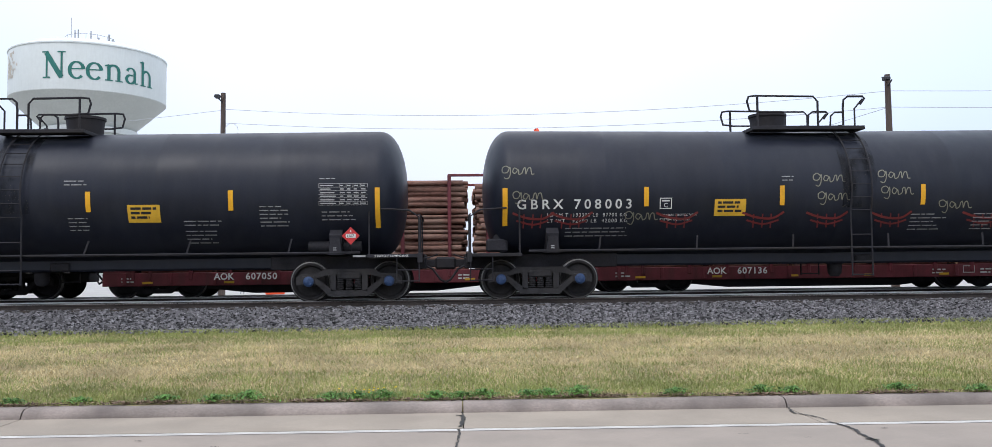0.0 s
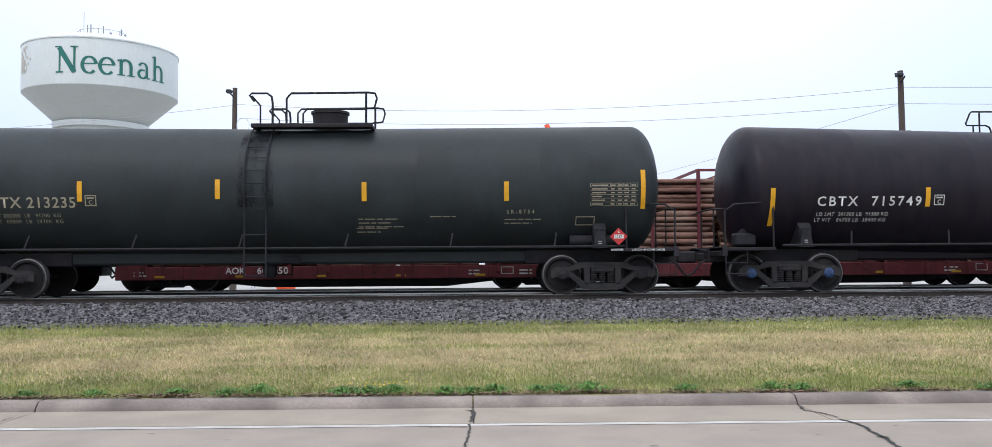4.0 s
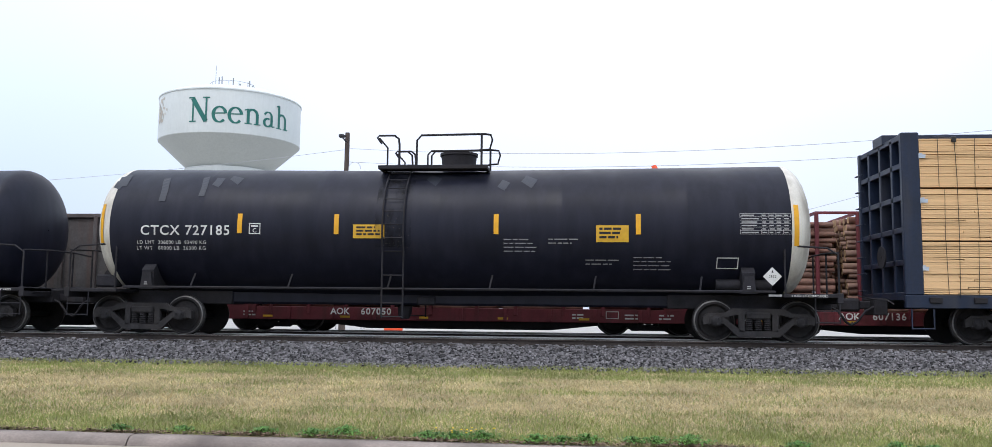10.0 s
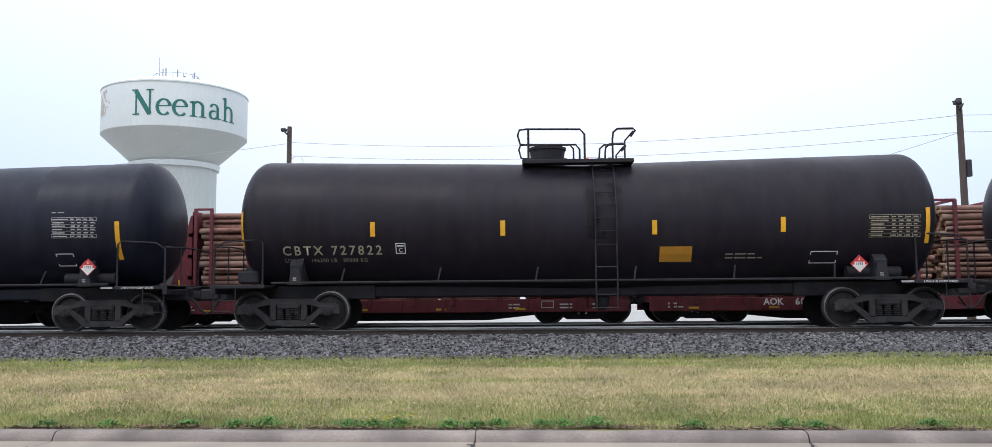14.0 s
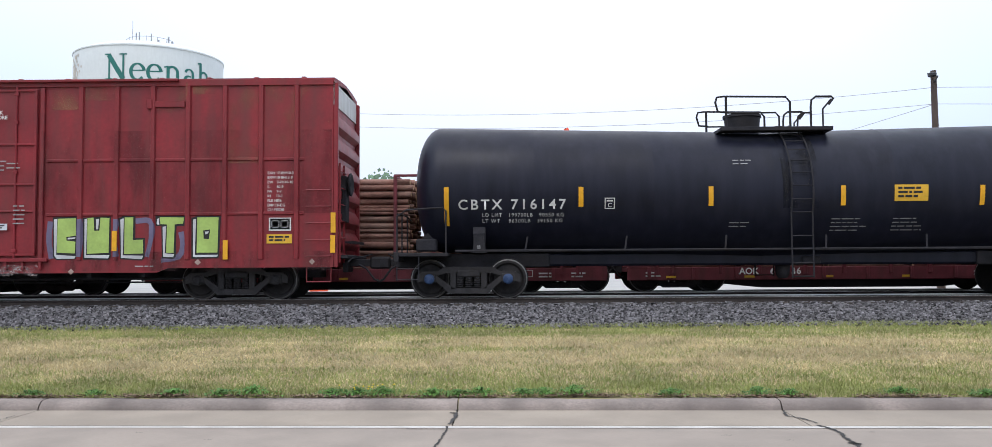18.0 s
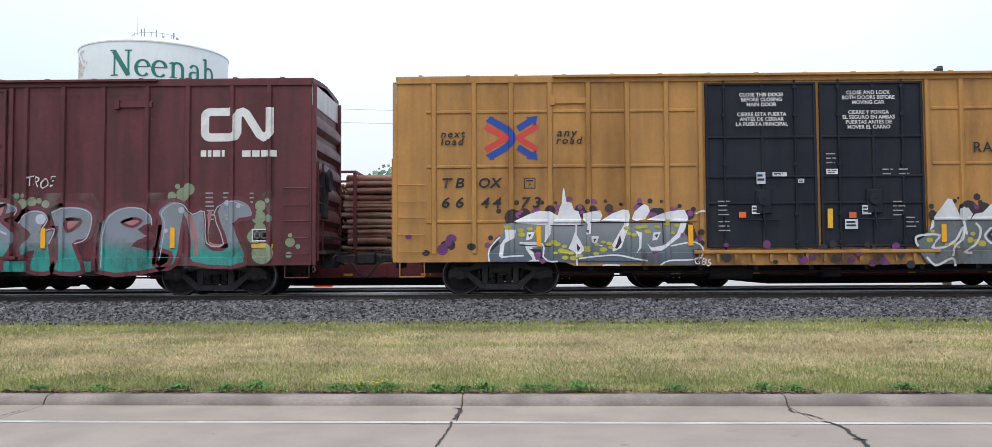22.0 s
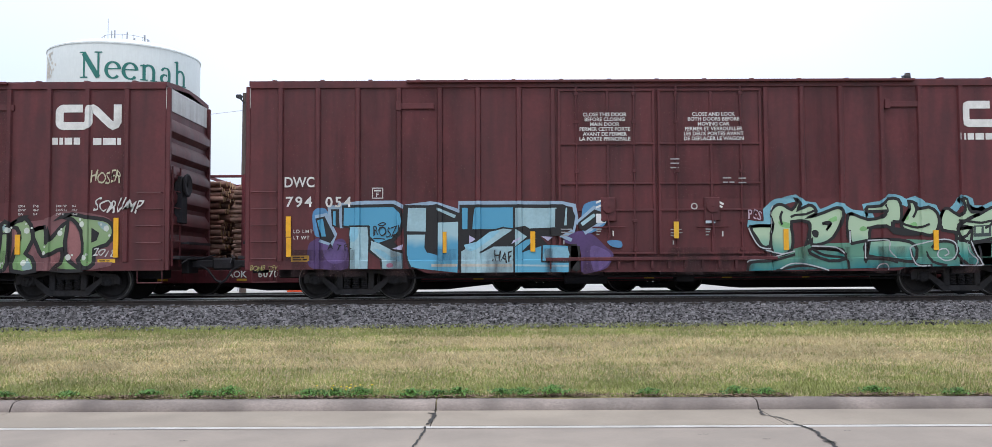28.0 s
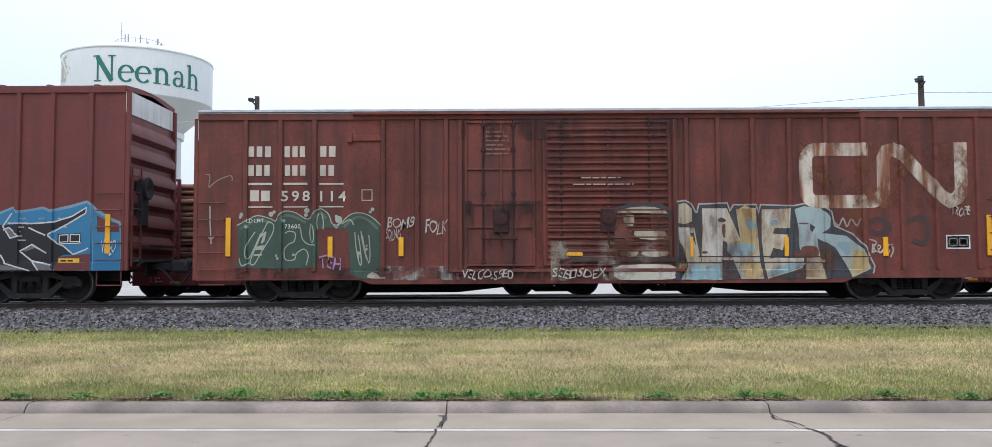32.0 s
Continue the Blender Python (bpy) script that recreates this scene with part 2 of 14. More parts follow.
tower_green = material("green tower lettering", (0.02, 0.14, 0.115), 0.5, vary=0.1, scale=0.5, grain=4, bump=0.02)
pole_wood = material("weathered pole wood", (0.085, 0.065, 0.055), 0.85, vary=0.35, scale=3, grain=30, bump=0.4, stretch=(4, 4, 0.4))
wire_grey = material("grey wire", (0.42, 0.43, 0.46), 0.6, vary=0.1, scale=2, grain=10, bump=0)
lamp_grey = material("dark lamp housing", (0.03, 0.03, 0.035), 0.5, vary=0.2, scale=8, grain=50, bump=0.1)
ball_red = material("orange red marker ball", (0.75, 0.09, 0.03), 0.4, vary=0.1, scale=3, grain=20, bump=0.05)
antenna_white = material("grey antenna", (0.3, 0.31, 0.33), 0.5, vary=0.1, scale=3, grain=20, bump=0)
kerb_concrete = material("kerb concrete", (0.25, 0.21, 0.185), 0.9, vary=0.28, scale=1.6, grain=45, bump=0.5, dirt=(0.12, 0.1, 0.09), dirt_amount=0.9, stretch=(0.6, 1, 1))
road_concrete = material("road concrete", (0.295, 0.25, 0.21), 0.85, vary=0.1, scale=0.5, grain=50, bump=0.2, dirt=(0.2, 0.175, 0.15), dirt_amount=0.6, stretch=(0.35, 1, 1))
gutter_concrete = material("gutter concrete", (0.3, 0.255, 0.205), 0.85, vary=0.12, scale=0.8, grain=50, bump=0.2, dirt=(0.22, 0.185, 0.15), dirt_amount=0.7, stretch=(0.4, 1, 1))
line_white = material("white road paint", (0.47, 0.45, 0.42), 0.6, vary=0.2, scale=3, grain=60, bump=0.1, dirt=(0.3, 0.28, 0.25), dirt_amount=0.4)
crack_tar = material("black crack filler", (0.03, 0.028, 0.026), 0.7, vary=0.4, scale=5, grain=40, bump=0.3)
soil = material("grassy soil", (0.25, 0.21, 0.115), 0.95, vary=0.3, scale=0.7, grain=20, bump=0.6, dirt=(0.13, 0.16, 0.05), dirt_amount=0.6)
far_gravel = material("pale gravel lot", (0.36, 0.35, 0.33), 0.9, vary=0.15, scale=0.2, grain=6, bump=0.2)
asphalt = material("asphalt", (0.06, 0.06, 0.06), 0.85, vary=0.2, scale=0.6, grain=60, bump=0.3)
# dark bed, blackened further to give the shade in gaps between stones
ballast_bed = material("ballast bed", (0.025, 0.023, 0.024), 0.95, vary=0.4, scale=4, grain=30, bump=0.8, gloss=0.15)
ballast_rock = material("crushed ballast rock", (0.125, 0.119, 0.122), 0.9, vary=0.3, scale=6, grain=40, bump=0.4, island=0.9)
grass_dry = material("dry straw grass", (0.53, 0.43, 0.24), 0.8, vary=0.28, scale=0.9, grain=15, bump=0, island=0.2)
grass_green = material("green grass", (0.25, 0.275, 0.085), 0.7, vary=0.3, scale=0.9, grain=15, bump=0, island=0.2)
weed_green = material("weed leaves", (0.085, 0.19, 0.035), 0.6, vary=0.3, scale=3, grain=20, bump=0.1, island=0.3)
litter_brown = material("dry leaf litter", (0.2, 0.14, 0.095), 0.9, vary=0.3, scale=6, grain=40, bump=0, island=0.6)
petal_yellow = material("yellow petals", (0.7, 0.5, 0.02), 0.6, vary=0.1, scale=5, grain=30, bump=0, island=0.2)

# ---- mesh tools ----


class Shape:
    """Collects vertices and faces of one part."""

    def __init__(self):
        self.v, self.f, self.m = [], [], []

    def add(self, verts, faces, slot=0):
        k = len(self.v)
        self.v += [tuple(p) for p in verts]
        self.f += [tuple(i + k for i in f) for f in faces]
        self.m += [slot] * len(faces)
        return self

    def box(self, x0, x1, y0, y1, z0, z1, slot=0, bevel=0.0):
        b = min(bevel, (x1 - x0) / 3, (y1 - y0) / 3, (z1 - z0) / 3)
        if b <= 0:
            vs = [(x, y, z) for z in (z0, z1) for y in (y0, y1) for x in (x0, x1)]
            return self.add(vs, ((0, 2, 3, 1), (4, 5, 7, 6), (0, 1, 5, 4), (2, 6, 7, 3), (0, 4, 6, 2), (1, 3, 7, 5)), slot)
        lo, hi, vs, ix = (x0, y0, z0), (x1, y1, z1), [], {}
        for c in range(8):
            s = [(c >> a) & 1 for a in range(3)]
            for a in range(3):
                p = [(hi[k] - b if s[k] else lo[k] + b) for k in range(3)]
                p[a] = hi[a] if s[a] else lo[a]
                ix[c, a] = len(vs)
                vs.append(tuple(p))
        fs = []
        for a in range(3):
            u, w = (a + 1) % 3, (a + 2) % 3
            for s in (0, 1):
                q = [ix[(s << a) | (i << u) | (j << w), a] for i, j in ((0, 0), (1, 0), (1, 1), (0, 1))]
                fs.append(q if s else q[::-1])
            for i in (0, 1):
                for j in (0, 1):
                    c0, c1 = (i << u) | (j << w), (1 << a) | (i << u) | (j << w)
                    q = [ix[c0, u], ix[c1, u], ix[c1, w], ix[c0, w]]
                    fs.append(q if (i == j) else q[::-1])
        for c in range(8):
            q = [ix[c, 0], ix[c, 1], ix[c, 2]]
            fs.append(q if sum((c >> a) & 1 for a in range(3)) % 2 else q[::-1])
        return self.add(vs, fs, slot)

    def rod(self, p, q, r, n=8, r2=None, slot=0, caps=True):
        p, q = Vector(p), Vector(q)
        d = (q - p).normalized()
        a = d.orthogonal().normalized()
        b = d.cross(a)
        r2 = r if r2 is None else r2
        vs = [p + (a * math.cos(t) + b * math.sin(t)) * r for t in (2 * math.pi * i / n for i in range(n))]
        vs += [q + (a * math.cos(t) + b * math.sin(t)) * r2 for t in (2 * math.pi * i / n for i in range(n))]
        fs = [(i, (i + 1) % n, n + (i + 1) % n, n + i) for i in range(n)]
        if caps:
            fs += [tuple(range(n))[::-1], tuple(range(n, 2 * n))]
        return self.add(vs, fs, slot)

    def pipe(self, points, r, n=6, slot=0):
        pts = [Vector(p) for p in points]
        vs, fs = [], []
        a = None
        for i, p in enumerate(pts):
            d = (pts[min(i + 1, len(pts) - 1)] - pts[max(i - 1, 0)]).normalized()
            a = (a - d * a.dot(d)).normalized() if a and (a - d * a.dot(d)).length > 1e-4 else d.orthogonal().normalized()
            b = d.cross(a)
            vs += [p + (a * math.cos(t) + b * math.sin(t)) * r for t in (2 * math.pi * k / n for k in range(n))]
        for i in range(len(pts) - 1):
            fs += [(i * n + k, i * n + (k + 1) % n, (i + 1) * n + (k + 1) % n, (i + 1) * n + k) for k in range(n)]
        fs += [tuple(range(n))[::-1], tuple(range((len(pts) - 1) * n, len(pts) * n))]
        return self.add(vs, fs, slot)

    def lathe(self, profile, n=32, axis="x", at=(0, 0, 0), slot=0, slots=None):
        """profile: (along the axis, radius)."""
        vs, fs, ms = [], [], []
        for s, r in profile:
            for k in range(n):
                t = 2 * math.pi * k / n
                c, d = r * math.cos(t), r * math.sin(t)
                vs.append({"x": (at[0] + s, at[1] + c, at[2] + d), "y": (at[0] + d, at[1] + s, at[2] + c), "z": (at[0] + c, at[1] + d, at[2] + s)}[axis])
        for i in range(len(profile) - 1):
            for k in range(n):
                fs.append((i * n + k, (i + 1) * n + k, (i + 1) * n + (k + 1) % n, i * n + (k + 1) % n))
                ms.append(slots[i] if slots else slot)
        k0 = len(self.f)
        self.add(vs, [f[::-1] for f in fs], slot)
        self.m[k0:] = ms
        return self

    def prism(self, poly, a, b, plane="xz", slot=0):
        """A polygon in a plane, drawn out from a to b along the third axis."""
        put = {"xz": lambda u, w, d: (u, d, w), "yz": lambda u, w, d: (d, u, w), "xy": lambda u, w, d: (u, w, d)}[plane]
        n = len(poly)
        vs = [put(u, w, a) for u, w in poly] + [put(u, w, b) for u, w in poly]
        fs = [tuple(range(n)), tuple(range(n, 2 * n))[::-1]] + [(i, n + i, n + (i + 1) % n, (i + 1) % n) for i in range(n)]
        return self.add(vs, fs, slot)

    def mesh(self, name, mats, smooth=35):
        me = bpy.data.meshes.new(name)
        me.from_pydata(self.v, [], self.f)
        for m in mats:
            me.materials.append(m)
        if len(mats) > 1:
            me.polygons.foreach_set("material_index", self.m)
        bm = bmesh.new()
        bm.from_mesh(me)
        bmesh.ops.recalc_face_normals(bm, faces=bm.faces)
        bm.to_mesh(me)
        bm.free()
        if smooth:
            me.shade_smooth()
            me.set_sharp_from_angle(angle=radians(smooth))
        return me


def part(name, shape, mat, parent, label="", at=None, smooth=35):
    """Links a shape, or a mesh that is there, as one part under a thing or a part."""
    mats = mat if isinstance(mat, (list, tuple)) else [mat]
    me = shape.mesh(name, mats, smooth) if isinstance(shape, Shape) else shape
    ob = new(name, me)
    ob.parent = parent
    if at is not None:
        ob.matrix_basis = at
    return tagged(ob, label) if label else ob


def thing(name, label, category, group="", at=None):
    ob = new(name)
    ob.empty_display_size = 0.3
    if at is not None:
        ob.matrix_basis = at
    return tagged(ob, label, category, group)


def solid(name, shape, mat, label, category="", group="", kind="", at=None, smooth=35):
    mats = mat if isinstance(mat, (list, tuple)) else [mat]
    ob = new(name, shape.mesh(name, mats, smooth))
    if at is not None:
        ob.matrix_basis = at
    return tagged(ob, label, category, group, kind)


# ---- plan ----
RAIL = 0.86            # rail top over the road
TRACK_NEAR, TRACK_FAR = 21.15, 25.45
GAUGE = 1.435
rnd = random.Random(7)


def kerb_y(x):
    return 9.72 - 0.02 * x


def grass_z(x, y):
    """Height of the verge between the kerb and the ballast."""
    k = kerb_y(x)
    u = max(0.0, min(1.0, (y - k - 0.15) / (17.5 - k - 0.15)))
    return 0.1 + 0.3 * u + 0.05 * math.sin(u * math.pi) + 0.02 * noise.noise((x * 0.4, y * 0.5, 0))


PROFILE = ((17.5, 0.4), (19.15, 0.67), (20.0, 0.71), (22.3, 0.71), (23.0, 0.62), (24.0, 0.73), (26.9, 0.77), (27.8, 0.6), (29.6, 0.42))


def bed_z(y):
    for (a, za), (b, zb) in zip(PROFILE, PROFILE[1:]):
        if a <= y <= b:
            return za + (zb - za) * (y - a) / (b - a)
    return 0.42


def build_ground():
    s = Shape()
    xs = [-900, -300, -120, -60] + [-30 + i for i in range(61)] + [60, 120, 300, 900]
    far = [(29.6, 0.42), (34, 0.36), (60, 0.3), (150, 0.25), (500, 0.2), (2500, 0.0)]
    lines = []
    for x in xs:
        k = kerb_y(x)
        col = [(x, -300, -0.1), (x, -60, -0.06), (x, -9.0, -0.06), (x, k + 0.05, -0.06), (x, k + 0.12, 0.06)]
        col += [(x, y, grass_z(x, y) - 0.01) for y in (k + 0.16, 11, 12.5, 14, 15.5, 17.0)] + [(x, 17.5, 0.39)]
        col += [(x, y, z - 0.03) for y, z in PROFILE[1:-1]] + [(x, y, z) for y, z in far]
        lines.append(col)
    n = len(lines[0])
    vs = [p for c in lines for p in c]
    for i in range(len(xs) - 1):
        for j in range(n - 1):
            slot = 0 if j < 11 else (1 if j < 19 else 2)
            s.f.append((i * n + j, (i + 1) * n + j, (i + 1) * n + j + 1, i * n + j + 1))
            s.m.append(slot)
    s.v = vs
    solid("ground", s, [soil, ballast_bed, far_gravel], "grassy verge, dark track bed with shade in its colour and pale gravel lot", "ground", kind="structure", smooth=60)


build_ground()


def build_road():
    """Concrete lanes in slabs with recessed joints, a paler gutter strip, the kerb in lengths."""
    road = tagged(new("road"), "pale concrete road with dark patched joints", "road", kind="structure")
    slab_edges = [-60, -45, -30, -21.5, -14, -9.9, -5.15, -0.35, 3.25, 8.2, 14, 21.5, 30, 45, 60]
    for a, b in zip(slab_edges, slab_edges[1:]):
        for y0, y1, mat, nm in ((-9, -0.4, road_concrete, "slab"), (-0.39, 4.1, road_concrete, "slab"), (4.11, None, road_concrete, "slab"), (None, None, gutter_concrete, "gutter_slab")):
            if nm == "slab" and a in (-14, -9.9, -5.15, -0.35, 3.25, 8.2):
                if a != -14:
                    continue
            s = Shape()
            x0, x1 = a + 0.006, (14 if nm == "slab" and a == -14 else b) - 0.006
            ya = kerb_y(0) - 0.93 if y0 is None else y0
            top = (lambda x: kerb_y(x) + 0.02) if nm == "gutter_slab" else ((lambda x: kerb_y(x) - 0.96) if y1 is None else (lambda x: y1))
            bot = (lambda x: kerb_y(x) - 0.93) if nm == "gutter_slab" else (lambda x: ya)
            s.prism([(x0, bot(x0)), (x1, bot(x1)), (x1, top(x1)), (x0, top(x0))], -0.2, 0.0, "xy")
            part(nm, s, mat, road, smooth=0)
    kerb = tagged(new("kerb"), "worn grey concrete kerb in long pieces", "kerb", kind="structure")
    for a, b in zip(slab_edges, slab_edges[1:]):
        for k in range(max(1, round((b - a) / 9))):
            n = max(1, round((b - a) / 9))
            x0, x1 = a + (b - a) * k / n + (0.008 if k == 0 else 0.002), a + (b - a) * (k + 1) / n - (0.008 if k == n - 1 else 0.002)
            s = Shape()
            prof = [(0.0, -0.1), (0.0, 0.02), (0.03, 0.06), (0.06, 0.088), (0.1, 0.1), (0.26, 0.104), (0.26, -0.1)]
            vs = [(x, kerb_y(x) + u, w + 0.004 * math.sin(x * 3)) for x in (x0, x1) for u, w in prof]
            m = len(prof)
            s.add(vs, [tuple(range(m)), tuple(range(m, 2 * m))[::-1]] + [(i, m + i, m + (i + 1) % m, (i + 1) % m) for i in range(m)])
            part("kerb_stone", s, kerb_concrete, kerb, smooth=40)
    line = Shape()
    for i in range(-60, 60, 2):
        y0 = kerb_y(i) - 0.97
        y1 = kerb_y(i + 2) - 0.97
        line.add([(i, y0 - 0.11, 0.004), (i + 2, y1 - 0.11, 0.004), (i + 2, y1, 0.004), (i, y0, 0.004)], [(0, 1, 2, 3)])
    part("edge_line", line, line_white, road, "worn white edge line", smooth=0)

    def crack(name, pts, wide):
        s, r = Shape(), random.Random(len(pts))
        fine = []
        for (xa, ya), (xb, yb) in zip(pts, pts[1:]):
            for i in range(8):
                u = i / 8
                fine.append((xa + (xb - xa) * u + r.uniform(-1, 1) * 0.009, ya + (yb - ya) * u + r.uniform(-1, 1) * 0.009))
        fine.append(pts[-1])
        vs = []
        for i, (x, y) in enumerate(fine):
            xa, ya = fine[max(i - 1, 0)]
            xb, yb = fine[min(i + 1, len(fine) - 1)]
            d = Vector((xb - xa, yb - ya)).normalized()
            w = wide * r.uniform(0.5, 1.3)
            vs += [(x - d.y * w, y + d.x * w, 0.008), (x + d.y * w, y - d.x * w, 0.008)]
        s.add(vs, [(2 * i, 2 * i + 1, 2 * i + 3, 2 * i + 2) for i in range(len(fine) - 1)])
        part(name, s, crack_tar, road, "black tar-filled crack", smooth=0)

    crack("crack_seal", [(-0.36, 9.72), (-0.35, 9.53)], 0.008)
    crack("crack_seal", [(-0.43, 9.53), (-0.36, 9.52), (-0.345, 9.35), (-0.36, 9.09), (-0.38, 8.86)], 0.022)
    crack("crack_seal", [(-0.4, 8.72), (-0.39, 8.62), (-0.41, 8.1), (-0.44, 7.73), (-0.45, 7.3), (-0.44, 4.2)], 0.011)
    crack("crack_seal", [(-0.8, 8.6), (-0.4, 8.58)], 0.007)
    crack("crack_seal", [(3.25, 9.62), (3.2, 9.4), (3.18, 9.27), (3.29, 9.12), (3.35, 8.84)], 0.013)
    crack("crack_seal", [(3.32, 8.72), (3.39, 8.5), (3.39, 8.3), (3.34, 8.1), (3.34, 7.85), (3.29, 7.6), (3.22, 7.2), (3.3, 6.4)], 0.02)
    crack("crack_seal", [(3.31, 7.86), (3.36, 7.8)], 0.035)
    crack("crack_seal", [(-5.2, 9.45), (-5.22, 9.18), (-5.29, 8.82)], 0.006)
    crack("crack_seal", [(-5.32, 8.68), (-5.42, 7.97), (-5.6, 6.5)], 0.008)
    for x, y, w in ((2.28, 8.22, 0.05), (2.8, 7.98, 0.03), (-2.6, 8.1, 0.035), (1.2, 7.6, 0.03), (-3.4, 8.45, 0.03), (3.7, 8.35, 0.025)):
        crack("tar_spot", [(x - w, y), (x, y + 0.008), (x + w, y - 0.006)], 0.005)


build_road()


def build_tracks():
    for nm, yc in (("near", TRACK_NEAR), ("far", TRACK_FAR)):
        track = tagged(new("railway_track"), "steel rails on dark wooden ties", "railway track", kind="structure")
        for side in (-1, 1):
            y = yc + side * (GAUGE / 2 + 0.037)
            prof = [(-0.075, -0.18), (0.075, -0.18), (0.075, -0.165), (0.012, -0.14), (0.01, -0.05), (0.036, -0.035), (0.036, -0.005), (0.028, 0.0),
                    (-0.028, 0.0), (-0.036, -0.005), (-0.036, -0.035), (-0.01, -0.05), (-0.012, -0.14), (-0.075, -0.165)]
            s = Shape()
            s.prism([(y + u, RAIL + w) for u, w in prof], -260, 260, "yz")
            # the head is worn bright on top and on the gauge side
            for k in (9, 10, 11) if side > 0 or nm == "far" else (9, 10):
                s.m[k] = 1
            part("rail", s, [rail_steel, rail_top_steel], track)
        tie = Shape().box(-0.115, 0.115, -1.3, 1.3, -0.1, 0.08, bevel=0.012).mesh("tie", [tie_wood])
        plate = Shape().box(-0.09, 0.09, -0.17, 0.17, 0, 0.02).mesh("tie_plate", [rail_steel])
        for i in range(-34, 40):
            x = i * 0.5 + rnd.uniform(-0.02, 0.02)
            t = part("tie", tie, tie_wood, track, at=pose(x, yc + rnd.uniform(-0.03, 0.03), 0.66 - (0 if nm == "near" else 0.0), 0, 0, rnd.uniform(-1, 1)))
            if nm == "near":
                part("tie_plate", plate, rail_steel, t, at=pose(0, -GAUGE / 2 - 0.037, 0.08 - 0.06 + 0.06 - 0.06 + 0.02))


build_tracks()


def build_ballast():
    """Loose rock over the bed: many small uneven stones."""
    r = random.Random(11)
    kinds = []
    for k in range(14):
        v = []
        for sx in (-1, 1):
            for sy in (-1, 1):
                for sz in (-1, 1):
                    v.append((sx * r.uniform(0.35, 1), sy * r.uniform(0.35, 1), sz * r.uniform(0.3, 0.85)))
        kinds.append(v)
    faces = ((0, 1, 3, 2), (4, 6, 7, 5), (0, 4, 5, 1), (2, 3, 7, 6), (0, 2, 6, 4), (1, 5, 7, 3))
    s = Shape()
    def lay(n, x0, x1, y0, y1, lift=0.0):
        for _ in range(n):
            x, y = r.uniform(x0, x1), r.uniform(y0, y1)
            size = r.uniform(0.014, 0.036) if y < 19.7 else r.uniform(0.02, 0.05)
            a = r.uniform(0, 6.28)
            ca, sa = math.cos(a) * size, math.sin(a) * size
            z = bed_z(y) - 0.008 + lift + r.uniform(-0.015, 0.03)
            s.add([(x + px * ca - py * sa, y + px * sa + py * ca, z + pz * size) for px, py, pz in r.choice(kinds)], faces)
    lay(52000, -15.5, 16.5, 17.3, 19.6)
    lay(5000, -15, 16, 19.6, 20.35)
    lay(5000, -17, 18, 20.5, 24.2)
    lay(2200, -15, 16, 16.9, 17.5, -0.0)
    solid("ballast_rock", s, ballast_rock, "loose dark grey crushed rock ballast", "gravel", kind="stuff", smooth=0)


build_ballast()


def build_grass():
    """Fine mown blades, straw in the middle, green beside kerb and ballast; cut stalks lie flat among them."""
    r = random.Random(5)
    dry, green = Shape(), Shape()
    for i in range(240000):
        y = 9.85 + 7.75 * r.random() ** 1.25
        half = 0.64 * y + 2.4
        x = r.uniform(-half, half)
        d = y - kerb_y(x)
        if d < 0.25 + 0.05 * noise.noise((x * 3.1, 5.0, 0)) or y > 17.45 + 0.16 * noise.noise((x * 0.9, 2.0, 0)) + 0.015 * x:
            continue
        n = noise.noise((x * 0.3, y * 1.5, 3.0)) * 0.75 + noise.noise((x * 1.3, y * 3.2, 9.0)) * 0.55
        g = 0.85 - 0.72 * min(1, max(0, (d - 0.7) / 1.7)) + 0.7 * min(1, max(0, (y - 14.6) / 1.5)) + n * 0.75
        is_green = r.random() < g
        s = green if is_green else dry
        h = r.uniform(0.025, 0.07) * (1.1 if is_green else 0.72) * (1.0 + 0.35 * (y > 16.9) * (1 + n))
        w = r.uniform(0.002, 0.0046) * (0.7 + y * 0.045)
        flat = not is_green and r.random() < 0.62
        a, lean = r.uniform(0, 6.28), r.uniform(0.3, 1.2) * h
        if flat:
            lean, h = r.uniform(0.06, 0.16), r.uniform(0.03, 0.05)
        dx, dy = math.cos(a), math.sin(a)
        z = grass_z(x, y) - 0.008
        lx, ly = r.uniform(-1, 1) * lean, r.uniform(-1, 1) * lean * (0.4 if flat else 1)
        b = (0.5, h * 0.9) if flat else (0.35, h * 0.6)
        s.add([(x - dx * w, y - dy * w, z), (x + dx * w, y + dy * w, z), (x + lx * b[0] + dx * w * 0.8, y + ly * b[0] + dy * w * 0.8, z + b[1]),
               (x + lx * b[0] - dx * w * 0.8, y + ly * b[0] - dy * w * 0.8, z + b[1]), (x + lx, y + ly, z + h)], ((0, 1, 2, 3), (3, 2, 4)))
    solid("dry_grass", dry, grass_dry, "dry straw-coloured mown grass", "grass", kind="stuff", smooth=0)
    solid("green_grass", green, grass_green, "fresh green grass beside kerb and ballast", "grass", kind="stuff", smooth=0)


